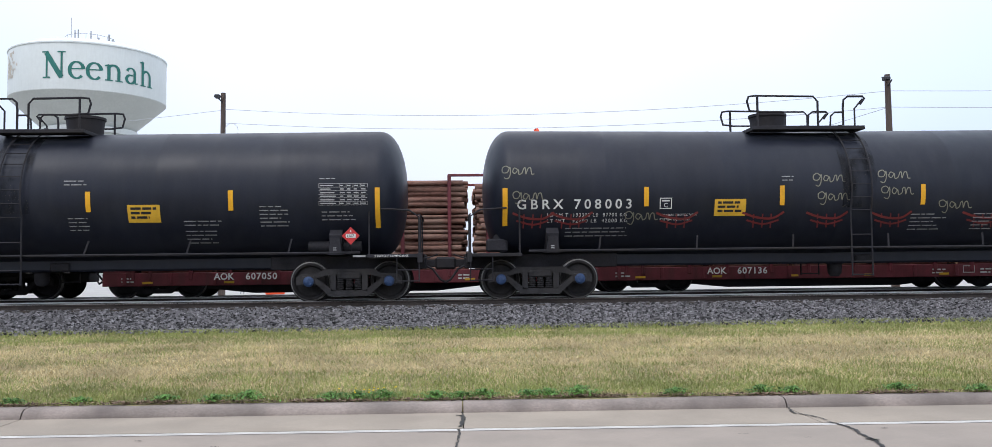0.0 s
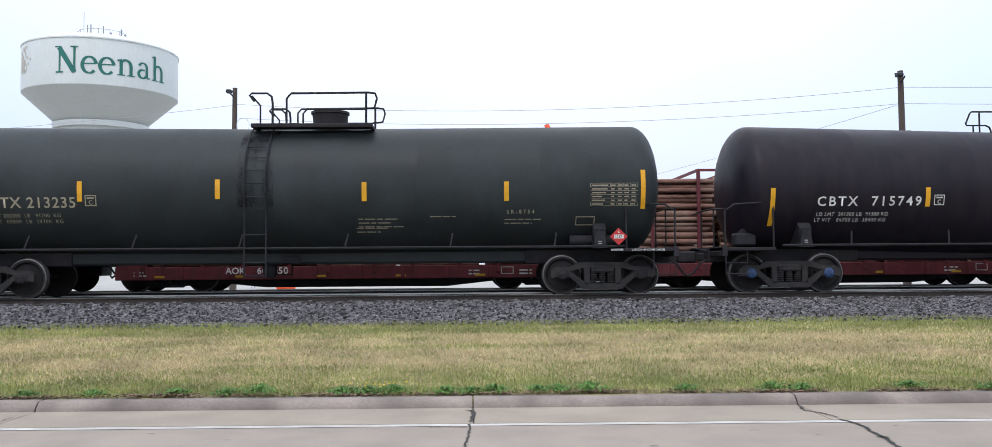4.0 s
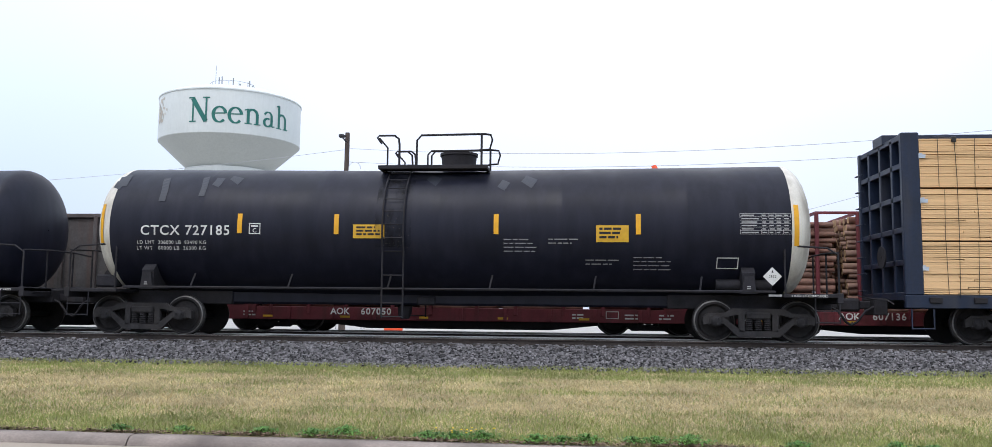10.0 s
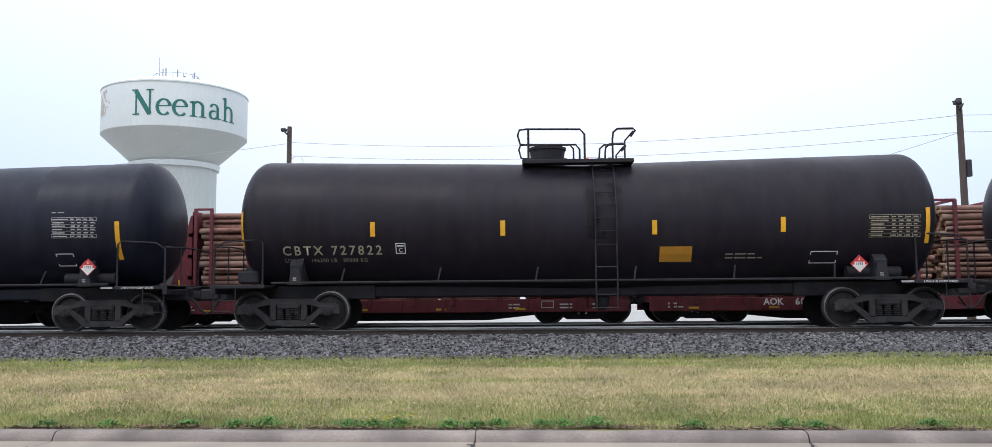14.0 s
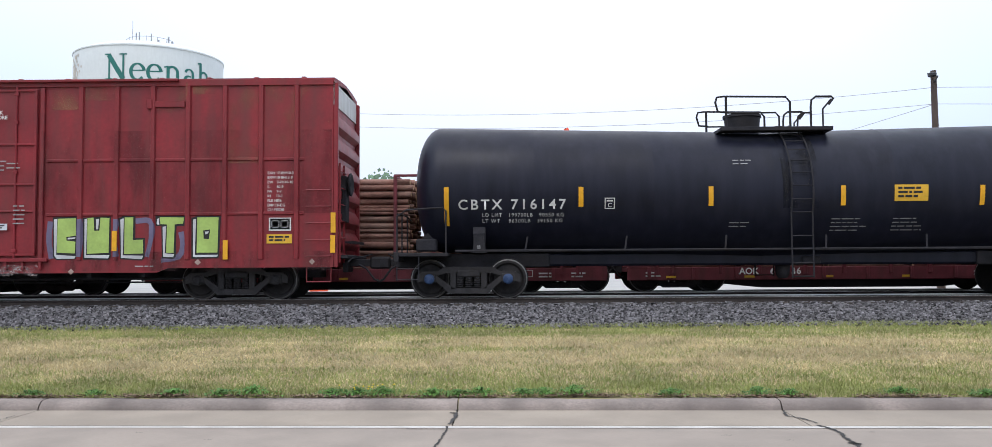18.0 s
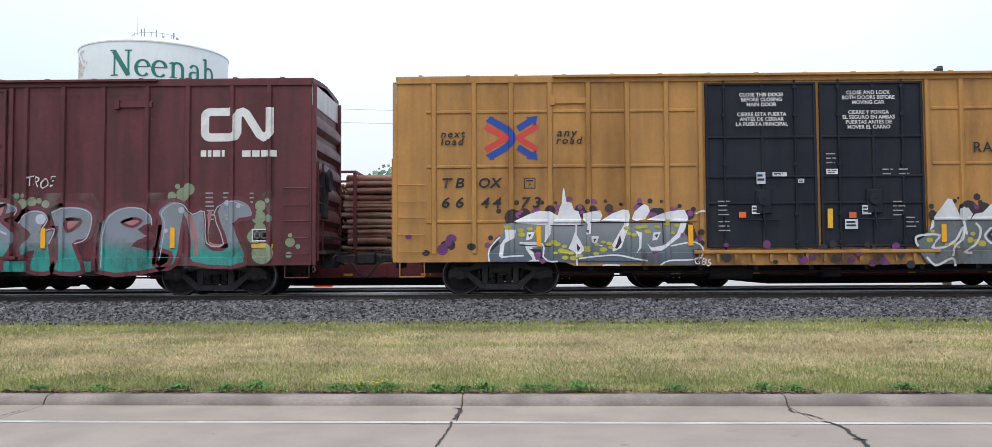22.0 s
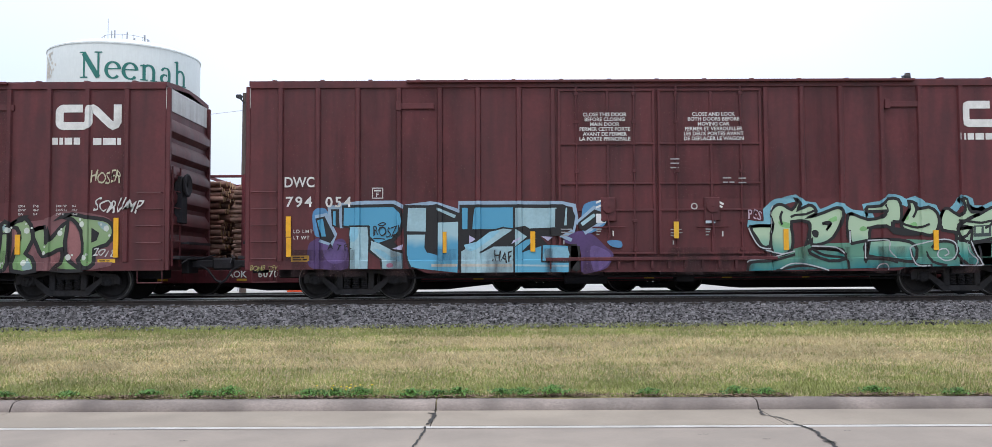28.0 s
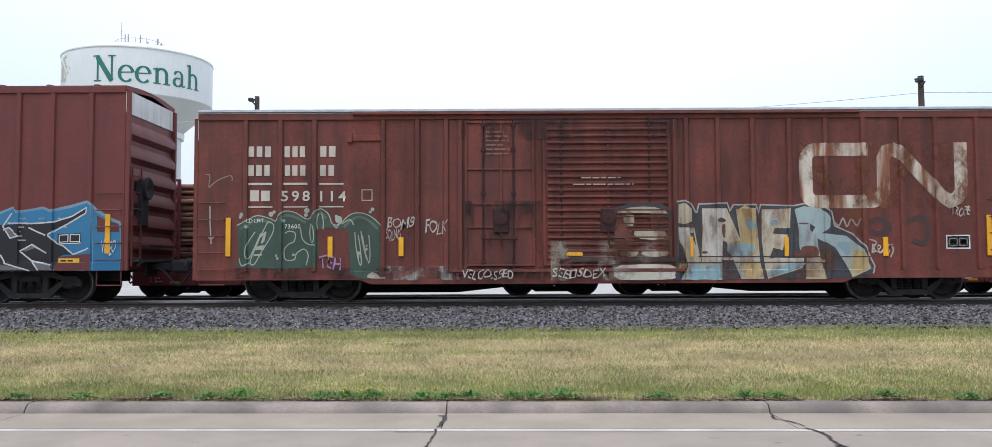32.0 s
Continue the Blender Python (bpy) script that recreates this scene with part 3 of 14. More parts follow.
def build_weeds():
    """Low leafy clumps along the kerb, some in yellow flower."""
    r = random.Random(17)
    spots = [(-5.4, 0, 1.0), (-4.65, 0, 0.8), (-3.7, 0, 0.9), (-3.14, 0, 1.0), (-2.77, 0, 1.5), (-1.84, 0, 1.1), (-1.55, 1, 1.3),
             (-1.25, 1, 1.3), (-0.65, 0, 1.2), (-0.36, 0, 1.0), (-0.1, 0, 1.2), (0.38, 0, 1.0), (0.62, 0, 1.1), (0.99, 0, 1.5),
             (2.08, 0, 1.0), (3.1, 0, 1.3), (3.42, 0, 1.1), (4.69, 0, 1.2), (5.6, 0, 1.0)]
    for x, bloom, big in spots:
        y = kerb_y(x) + r.uniform(0.29, 0.36)
        w = thing("weed", "low green weed clump with yellow flowers" if bloom else "low green leafy weed clump beside the kerb", "weed", "weeds along the verge", at=pose(x, y, grass_z(x, y)))
        s = Shape()
        big *= 0.9
        for _ in range(int(150 * big)):
            a, q = r.uniform(0, 6.28), abs(r.gauss(0, 0.075 * big))
            px, py, h = q * math.cos(a) * 1.5, q * math.sin(a) * 0.8, r.uniform(0.01, 0.085 * big) * max(0.35, 1 - q * 3)
            l, b, t = r.uniform(0.03, 0.06), r.uniform(0.009, 0.018), r.uniform(0, 6.28)
            c, e = math.cos(t), math.sin(t)
            s.add([(px, py, h), (px + c * l * 0.5 - e * b, py + e * l * 0.5 + c * b, h + 0.02), (px + c * l, py + e * l, h + 0.005), (px + c * l * 0.5 + e * b, py + e * l * 0.5 - c * b, h + 0.02)], [(0, 1, 2, 3)])
        part("leaves", s, weed_green, w, smooth=0)
        if bloom:
            for _ in range(7):
                px, py, h = r.uniform(-0.2, 0.2), r.uniform(-0.1, 0.1), r.uniform(0.08, 0.14)
                f = Shape().lathe([(h, 0.001), (h + 0.004, 0.011), (h + 0.01, 0.01), (h + 0.014, 0.001)], 7, "z", (px, py, 0))
                part("flower", f, petal_yellow, w, "yellow flower", smooth=0)
                part("stem", Shape().rod((px, py, 0), (px, py, h), 0.0025, 4), weed_green, w, smooth=0)


def build_litter():
    """Dead stalks, leaf scraps and washed-up soil along the back of the kerb."""
    r = random.Random(23)
    s = Shape()
    for _ in range(5200):
        x = r.uniform(-7.5, 8)
        if noise.noise((x * 1.4, 0, 4.0)) + r.uniform(-0.3, 0.5) < 0:
            continue
        y = kerb_y(x) + 0.27 + abs(r.gauss(0, 0.05)) - 0.05
        z = grass_z(x, y) + r.uniform(0.0, 0.03)
        a, l, w = r.uniform(0, 3.14), r.uniform(0.008, 0.035), r.uniform(0.003, 0.009)
        c, e = math.cos(a), math.sin(a)
        s.add([(x - c * l - e * w, y - e * l + c * w, z), (x + c * l - e * w, y + e * l + c * w, z + r.uniform(-0.01, 0.02)), (x + c * l + e * w, y + e * l - c * w, z + 0.006), (x - c * l + e * w, y - e * l - c * w, z + 0.006)], [(0, 1, 2, 3)])
    solid("leaf_litter", s, litter_brown, "dry brown leaf litter behind the kerb", "litter", kind="stuff", smooth=0)


build_weeds()
build_grass()
build_litter()

# ---- distance: water tower, poles, wires ----


def build_tower():
    cx, cy, r = -62.7, 150.0, 12.27
    face = math.degrees(math.atan2(-cy, -cx))
    tower = thing("water_tower", "white water tower with green town name", "water tower", at=pose(cx, cy, 0))
    prof = [(25.0, 7.15), (25.6, 7.2), (30.3, r - 0.02), (30.4, r), (37.7, r), (38.0, r - 0.05), (38.2, r - 0.3), (39.2, 9.6), (40.0, 6.2), (40.4, 2.5), (40.5, 0.01)]
    # the cone below the drum takes the darkened white for its shade
    part("tank", Shape().lathe(prof, 96, "z", slots=[1, 1, 1] + [0] * (len(prof) - 4)), [tower_white, tower_white_shaded], tower, smooth=25)
    part("tank_band", Shape().lathe([(37.75, r + 0.01), (37.75, r + 0.12), (37.95, r + 0.12), (37.95, r + 0.01)], 96, "z"), tower_white, tower)
    col = Shape()
    n = 96
    ring = [(7.0 + (0.1 if k % 4 < 2 else 0)) for k in range(n)]
    col.add([(ring[k] * math.cos(2 * math.pi * k / n), ring[k] * math.sin(2 * math.pi * k / n), z) for z in (0.0, 24.8) for k in range(n)],
            [(k, (k + 1) % n, n + (k + 1) % n, n + k) for k in range(n)])
    part("column", col, tower_white_shaded, tower, "white fluted column")
    part("collar", Shape().lathe([(24.6, 7.05), (24.6, 7.55), (25.5, 7.65), (25.6, 7.1)], 96, "z"), tower_white, tower)
    # the town's name, letter by letter, thick and thin with serifs, bent round the drum
    at, k, base, start = 0.0, 2.6, 32.1, radians(face - 33.6)
    for c in "Neenah":
        wide, runs = SERIF[c]
        for pts in runs:
            sh = Shape()
            fine = []
            for (xa, za, wa), (xb, zb, wb) in zip(pts, pts[1:]):
                n = max(1, int(math.hypot(xb - xa, zb - za) * 5))
                fine += [(xa + (xb - xa) * u / n, za + (zb - za) * u / n, wa + (wb - wa) * u / n) for u in range(n)]
            fine.append(pts[-1])
            vs = []
            for m, (x, z, w) in enumerate(fine):
                xa, za, _ = fine[max(m - 1, 0)]
                xb, zb, _ = fine[min(m + 1, len(fine) - 1)]
                d = math.hypot(xb - xa, zb - za)
                nx, nz = -(zb - za) / d * w / 2, (xb - xa) / d * w / 2
                for sg in (1, -1):
                    a = start + (at + (x + sg * nx) * k) * 0.97 / r
                    q = r + 0.05 + 0.012 * (runs.index(pts))
                    vs.append((math.cos(a) * q, math.sin(a) * q, base + (z + sg * nz) * k))
            sh.add(vs, [(2 * m, 2 * m + 1, 2 * m + 3, 2 * m + 2) for m in range(len(fine) - 1)])
            part("letter_stroke" if runs.index(pts) else "letter", sh, tower_green, tower, "green serif letter" if not runs.index(pts) else "", smooth=0)
        at += wide * k
    rr = random.Random(3)
    for x, h, t in ((-2.75, 4.2, 0.05), (-2.65, 2.4, 0.1), (-1.8, 2.3, 0.11), (-1.1, 0.5, 0.13), (-0.1, 2.3, 0.11), (0.5, 0.3, 0.13), (2.2, 0.5, 0.16), (3.2, 1.0, 0.13), (3.55, 1.3, 0.16)):
        y = rr.uniform(-2, 2)
        part("antenna", Shape().rod((x, y, 40.0), (x, y, 40.7 + h), t, 6), antenna_white, tower, "grey antenna mast")
    for i in range(14):
        a, b = i / 14 * 6.2832, (i + 1) / 14 * 6.2832
        rail = Shape().rod((3.9 * math.cos(a), 3.9 * math.sin(a), 40.1), (3.9 * math.cos(a), 3.9 * math.sin(a), 41.5), 0.04, 4)
        rail.rod((3.9 * math.cos(a), 3.9 * math.sin(a), 41.4), (3.9 * math.cos(b), 3.9 * math.sin(b), 41.4), 0.04, 4)
        part("guard_rail", rail, antenna_white, tower)
    em = Shape()
    for i in range(60):
        a = radians(face - 71 + rr.gauss(0, 3.6))
        z = 34.9 + rr.uniform(-2.0, 2.0)
        s = rr.uniform(0.1, 0.28)
        c = Vector((math.cos(a) * (r + 0.05), math.sin(a) * (r + 0.05), z))
        t = Vector((-math.sin(a), math.cos(a), 0))
        em.add([c + t * s * math.cos(q) + Vector((0, 0, s * 1.3 * math.sin(q))) for q in (0, 0.9, 2.0, 3.1, 4.2, 5.3)], [tuple(range(6))])
    tagged(part("emblem", em, emblem_tan, tower, "faded tan leaf emblem", smooth=0), kind="stuff")


def bow(cx, cz, rx, rz, a0, a1, thin, thick, n=14):
    """A curved stroke, thick at its sides and thin above and below."""
    out = []
    for i in range(n + 1):
        a = radians(a0 + (a1 - a0) * i / n)
        out.append((cx + rx * math.cos(a), cz + rz * math.sin(a), thin + (thick - thin) * abs(math.cos(a))))
    return out


# letters with serifs: width, and strokes of (x, height, thickness); small letters are 1 high
SERIF = {
    "N": (1.62, ([(0.3, 0.0, 0.12), (0.3, 1.55, 0.12)], [(0.26, 1.55, 0.3), (1.22, 0.03, 0.3)], [(1.22, 0.0, 0.12), (1.22, 1.6, 0.12)],
                 [(0.06, 0.03, 0.08), (0.54, 0.03, 0.08)], [(0.0, 1.58, 0.08), (0.42, 1.58, 0.08)], [(0.98, 1.58, 0.08), (1.46, 1.58, 0.08)])),
    "e": (1.02, (bow(0.47, 0.5, 0.4, 0.5, 8, 318, 0.09, 0.22, 20), [(0.12, 0.56, 0.075), (0.85, 0.6, 0.075)])),
    "n": (1.24, ([(0.28, 0.0, 0.2), (0.28, 0.98, 0.2)], bow(0.56, 0.62, 0.33, 0.36, 150, 5, 0.12, 0.2, 8) + [(0.89, 0.5, 0.2), (0.89, 0.0, 0.2)],
                 [(0.05, 0.03, 0.07), (0.52, 0.03, 0.07)], [(0.66, 0.03, 0.07), (1.13, 0.03, 0.07)], [(0.04, 0.9, 0.09), (0.3, 0.98, 0.09)])),
    "a": (1.06, (bow(0.45, 0.7, 0.27, 0.28, 165, 5, 0.08, 0.18, 8) + [(0.72, 0.6, 0.2), (0.72, 0.12, 0.19), (0.8, 0.04, 0.1), (0.98, 0.08, 0.06)],
                 bow(0.42, 0.28, 0.27, 0.26, 60, 330, 0.08, 0.2, 12) + [(0.72, 0.2, 0.08)])),
    "h": (1.24, ([(0.28, 0.0, 0.2), (0.28, 1.55, 0.2)], bow(0.56, 0.62, 0.33, 0.36, 150, 5, 0.12, 0.2, 8) + [(0.89, 0.5, 0.2), (0.89, 0.0, 0.2)],
                 [(0.05, 0.03, 0.07), (0.52, 0.03, 0.07)], [(0.66, 0.03, 0.07), (1.13, 0.03, 0.07)], [(0.04, 1.46, 0.09), (0.3, 1.55, 0.09)])),
}
FONT = bpy.data.curves.new("font", "FONT").font


def lettering(text, height, bold=0.0, shear=0.0, spacing=1.0, depth=0.004, serif=False, width=1.0):
    """A mesh of the words: letters as high as given, from x = 0 to the right, standing on y = 0."""
    cu = bpy.data.curves.new("lettering", "FONT")
    cu.body, cu.shear, cu.space_character = text, shear, spacing
    cu.size = 1.0
    cu.resolution_u = 3
    cu.offset = bold
    cu.extrude = 0.0
    ob = bpy.data.objects.new("lettering", cu)
    me = bpy.data.meshes.new_from_object(ob)
    bpy.data.objects.remove(ob)
    bpy.data.curves.remove(cu)
    k = height / 0.729
    x0 = min((v.co.x for v in me.vertices), default=0)
    for v in me.vertices:
        v.co = ((v.co.x - x0) * k * width, v.co.y * k, 0.0)
    return me


def wrap(me, surface, lift=0.0):
    """Cuts a flat marking along the relief under it and lays it onto that relief."""
    cuts = surface.cuts(me) if isinstance(surface, Skin) else ()
    if cuts:
        bm = bmesh.new()
        bm.from_mesh(me)
        for co, no in cuts:
            bmesh.ops.bisect_plane(bm, geom=bm.verts[:] + bm.edges[:] + bm.faces[:], plane_co=co, plane_no=no, dist=1e-5)
        bm.to_mesh(me)
        bm.free()
    for v in me.vertices:
        v.co.y = surface(v.co.x, v.co.z) - lift
    return me


class Skin:
    """The camera side of a boxcar: flat sheet, raised posts and ribs, sill and doors."""

    def __init__(self, posts, levels, door, low, high):
        self.posts, self.levels, self.door, self.low, self.high = posts, levels, door, low, high

    def __call__(self, x, z):
        up = lambda v, a, b: min(1.0, max(0.0, (v - a) / (b - a)))
        d = 0.03 * (1 - up(z, self.low + 0.185, self.low + 0.205))
        for p in self.posts:
            d = max(d, 0.055 * up(0.07 - abs(x - p), 0.0, 0.025))
        for q in self.levels:
            d = max(d, 0.026 * up(0.045 - abs(z - q), 0.0, 0.025))
        a, b = self.door
        d = max(d, 0.1 * min(up(x, a - 0.2, a - 0.17), 1 - up(x, b + 0.17, b + 0.2)))
        return -1.455 - d - 0.005

    def cuts(self, me):
        xs = [v.co.x for v in me.vertices]
        zs = [v.co.z for v in me.vertices]
        a, b, c, d = min(xs), max(xs), min(zs), max(zs)
        at_x = [p + e for p in self.posts for e in (-0.07, -0.045, 0.045, 0.07)] + [self.door[0] - 0.2, self.door[0] - 0.17, self.door[1] + 0.17, self.door[1] + 0.2]
        at_z = [q + e for q in self.levels for e in (-0.045, -0.02, 0.02, 0.045)] + [self.low + 0.185, self.low + 0.205]
        return [((u, 0, 0), (1, 0, 0)) for u in at_x if a < u < b] + [((0, 0, u), (0, 0, 1)) for u in at_z if c < u < d]


def letters(text, x, z, height, mat, parent, surface, label="", name="lettering", mid=False, wobble=False, **kw):
    """Words painted on the camera side of a car: surface(x, z) gives the y of the skin."""
    long = kw.pop("long", None)
    me = lettering(text, height, **kw)
    if not me.vertices:
        return None
    w = max(v.co.x for v in me.vertices)
    if long and long > w * 1.04 and " " not in text[1:2]:
        kw["spacing"] = long / w
        me = lettering(text, height, **kw)
        w = max(v.co.x for v in me.vertices)
    if wobble:
        for v in me.vertices:
            v.co.y += height * 0.14 * math.sin(v.co.x / height * 2.3) + height * 0.05 * math.sin(v.co.x / height * 9)
            v.co.x += height * 0.1 * math.sin(v.co.y / height * 4 + v.co.x / height * 3)
    if long:
        for v in me.vertices:
            v.co.x *= long / w
        w = long
    for v in me.vertices:
        px, pz = x + v.co.x - (w / 2 if mid else 0), z + v.co.y
        v.co = (px, 0, pz)
    wrap(me, surface, 0.026 if isinstance(surface, Skin) else 0.0)
    me.materials.clear()
    me.materials.append(mat)
    return part(name, me, mat, parent, label)


def plate_on(x0, x1, z0, z1, surface, lift=0.004, seg=1):
    """A flat patch that follows the skin of a car."""
    s = Shape()
    nx, nz = seg, max(1, int((z1 - z0) / 0.12))
    vs = []
    for j in range(nz + 1):
        for i in range(nx + 1):
            x, z = x0 + (x1 - x0) * i / nx, z0 + (z1 - z0) * j / nz
            vs.append((x, surface(x, z) - lift, z))
    s.add(vs, [(j * (nx + 1) + i, j * (nx + 1) + i + 1, (j + 1) * (nx + 1) + i + 1, (j + 1) * (nx + 1) + i) for j in range(nz) for i in range(nx)])
    return s


def bars(x, z, w, rows, surface, parent, mat, high=0.035, gap=0.085, seed=1, name="small_print", mid=False):
    """Unreadable small print as plain bars."""
    r = random.Random(seed)
    s = Shape()
    for k in range(rows):
        u = x
        end = x + w * r.uniform(0.65, 1.0)
        zz = z - k * gap
        while u < end:
            d = min(r.uniform(0.08, 0.3), end - u + 0.02)
            s.add([(u, surface(u, zz) - 0.003, zz), (u + d, surface(u + d, zz) - 0.003, zz), (u + d, surface(u + d, zz + high) - 0.003, zz + high), (u, surface(u, zz + high) - 0.003, zz + high)], [(0, 1, 2, 3)])
            u += d + 0.035
    return part(name, s, mat, parent, smooth=0)


def build_poles():
    for x, y, top, lean in ((-10.41, 37.7, 9.25, 0.2), (15.5, 30.9, 8.5, -0.3), (-13.9, 60.0, 7.3, 0)):
        p = thing("utility_pole", "weathered wooden utility pole with lamp", "utility pole", "poles behind the tracks", at=pose(x, y, 0.3, 0, lean, 0))
        part("post", Shape().rod((0, 0, 0), (0, 0, top - 0.3), 0.15, 12, 0.1), pole_wood, p)
        arm = Shape().rod((0, 0, top - 0.75), (-0.1, -0.5, top - 0.6), 0.03, 6)
        arm.rod((0, 0, top - 0.45), (-0.3, -0.2, top - 0.45), 0.03, 6)
        part("bracket", arm, lamp_grey, p)
        part("lamp_head", Shape().box(-0.3, -0.06, -0.4, -0.14, top - 0.58, top - 0.42, bevel=0.04), lamp_grey, p, "dark flood lamp head")
        part("transformer_box", Shape().box(0.1, 0.28, -0.12, 0.12, top - 3.1, top - 2.5, bevel=0.02), lamp_grey, p)
    # wires
    runs = (((-10.4, 37.7, 8.55), (15.5, 30.9, 7.9), 0.55), ((-10.4, 37.7, 7.95), (15.5, 30.9, 7.3), 0.5), ((15.5, 30.9, 7.9), (60, 22, 8.2), 0.6), ((15.5, 30.9, 7.3), (60, 22, 7.5), 0.6),
            ((-10.4, 37.7, 8.5), (-60, 50.0, 8.8), 0.9), ((-10.4, 37.7, 7.4), (-13.9, 60, 5.5), 0.2), ((15.5, 30.9, 7.3), (2, 75, 6.2), 0.4))
    for a, b, sag in runs:
        pts = []
        for i in range(25):
            u = i / 24
            q = Vector(a).lerp(Vector(b), u)
            q.z -= sag * 4 * u * (1 - u)
            pts.append(q)
        solid("overhead_wire", Shape().pipe(pts, 0.011, 4), wire_grey, "thin grey overhead wire between poles", "wire", "overhead wires")
    pts = [Vector((-10.0 + 0.28 * math.cos(t), 37.6, 7.6 + 0.32 * math.sin(t))) for t in [i / 14 * 6.0 for i in range(15)]]
    solid("wire_loop", Shape().pipe(pts, 0.012, 4), wire_grey, "small coil of wire at the pole", "wire")
    flag = thing("flag_marker", "small red rag flag on a thin stick", "flag", "", at=pose(1.86, 24.02, 4.2))
    part("stick", Shape().rod((0, 0, -0.35), (-0.03, 0, 1.25), 0.012, 6), lamp_grey, flag)
    cloth = Shape()
    pts = [(-0.08, 1.22, 0.0), (0.04, 1.27, 0.03), (0.1, 1.15, -0.02), (0.11, 0.98, 0.02), (0.05, 0.86, 0.0), (-0.01, 0.95, 0.03), (-0.03, 1.1, -0.02)]
    cloth.add([(x, y - 0.012, z) for x, z, y in pts] + [(x, y + 0.012, z) for x, z, y in pts],
              [tuple(range(7))[::-1], tuple(range(7, 14))] + [(i, (i + 1) % 7, 7 + (i + 1) % 7, 7 + i) for i in range(7)])
    part("flag", cloth, ball_red, flag, "drooping red rag", smooth=0)
    # things left on the far lot
    beam = solid("orange_beam", Shape().box(-0.45, 0.45, -0.1, 0.1, 0.0, 0.14, bevel=0.03), ball_red, "orange barrier beam lying on gravel", "barrier", at=pose(-9.1, 42.3, 0.42, 0, 0, 12))
    bar = thing("barricade", "white wooden barricade on the far lot", "barricade", at=pose(-12.5, 47, 0.36))
    for z in (0.45, 0.8):
        part("board", Shape().box(-0.9, 0.9, -0.02, 0.02, z, z + 0.16), antenna_white, bar)
    for x in (-0.7, 0.7):
        for y in (-0.35, 0.35):
            part("leg", Shape().rod((x, y, 0), (x, 0, 1.0), 0.03, 6), antenna_white, bar)
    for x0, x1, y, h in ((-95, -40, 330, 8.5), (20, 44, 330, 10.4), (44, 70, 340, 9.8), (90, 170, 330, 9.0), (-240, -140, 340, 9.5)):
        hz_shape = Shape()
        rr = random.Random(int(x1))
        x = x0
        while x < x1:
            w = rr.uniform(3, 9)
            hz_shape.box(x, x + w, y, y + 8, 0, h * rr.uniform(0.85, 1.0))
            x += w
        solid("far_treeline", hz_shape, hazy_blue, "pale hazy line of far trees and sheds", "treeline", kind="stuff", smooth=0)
    for x, y, h in ((-14.6, 100, 12.6), (-12.9, 102, 11.9)):
        tree = thing("tree", "far leafy green tree behind the tracks", "tree", "far trees", at=pose(x, y, 0.25))
        part("trunk", Shape().rod((0, 0, 0), (0.2, 0, h * 0.6), 0.25, 8, 0.12), pole_wood, tree)
        crown, rr = Shape(), random.Random(int(h * 10))
        for _ in range(900):
            v = Vector((rr.gauss(0, 1), rr.gauss(0, 1), rr.gauss(0, 0.8)))
            v = v / max(v.length, 0.3) * rr.uniform(0.5, 1.0) ** 0.5
            c = Vector((v.x * 2.3, v.y * 2.0, h * 0.72 + v.z * h * 0.27)) + Vector((rr.uniform(-0.5, 0.5), 0, rr.uniform(-0.4, 0.4)))
            q, a = rr.uniform(0.12, 0.26), rr.uniform(0, 6.28)
            crown.add([(c.x + q * math.cos(a + k * 1.57), c.y + rr.uniform(-0.1, 0.1), c.z + q * math.sin(a + k * 1.57)) for k in range(4)], [(0, 1, 2, 3)])
        part("crown", crown, leaf_far, tree, "green leafy crown", smooth=0)


# air haze over the far trees and sheds is mixed into this colour
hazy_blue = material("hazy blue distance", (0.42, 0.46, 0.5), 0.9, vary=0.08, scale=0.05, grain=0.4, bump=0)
leaf_far = material("far tree leaves", (0.16, 0.24, 0.16), 0.8, vary=0.25, scale=0.5, grain=4, bump=0, island=0.3)
emblem_tan = material("faded tan paint", (0.48, 0.43, 0.36), 0.6, vary=0.1, scale=1, grain=5, bump=0)
build_tower()
build_poles()

# ---- railway cars: origin at the middle on the rail top, camera side is -y ----
WHEEL = 0.457
moving = []      # (thing, place along the train, y, z)
spinning = []    # (wheelset, its car's place, its offset)


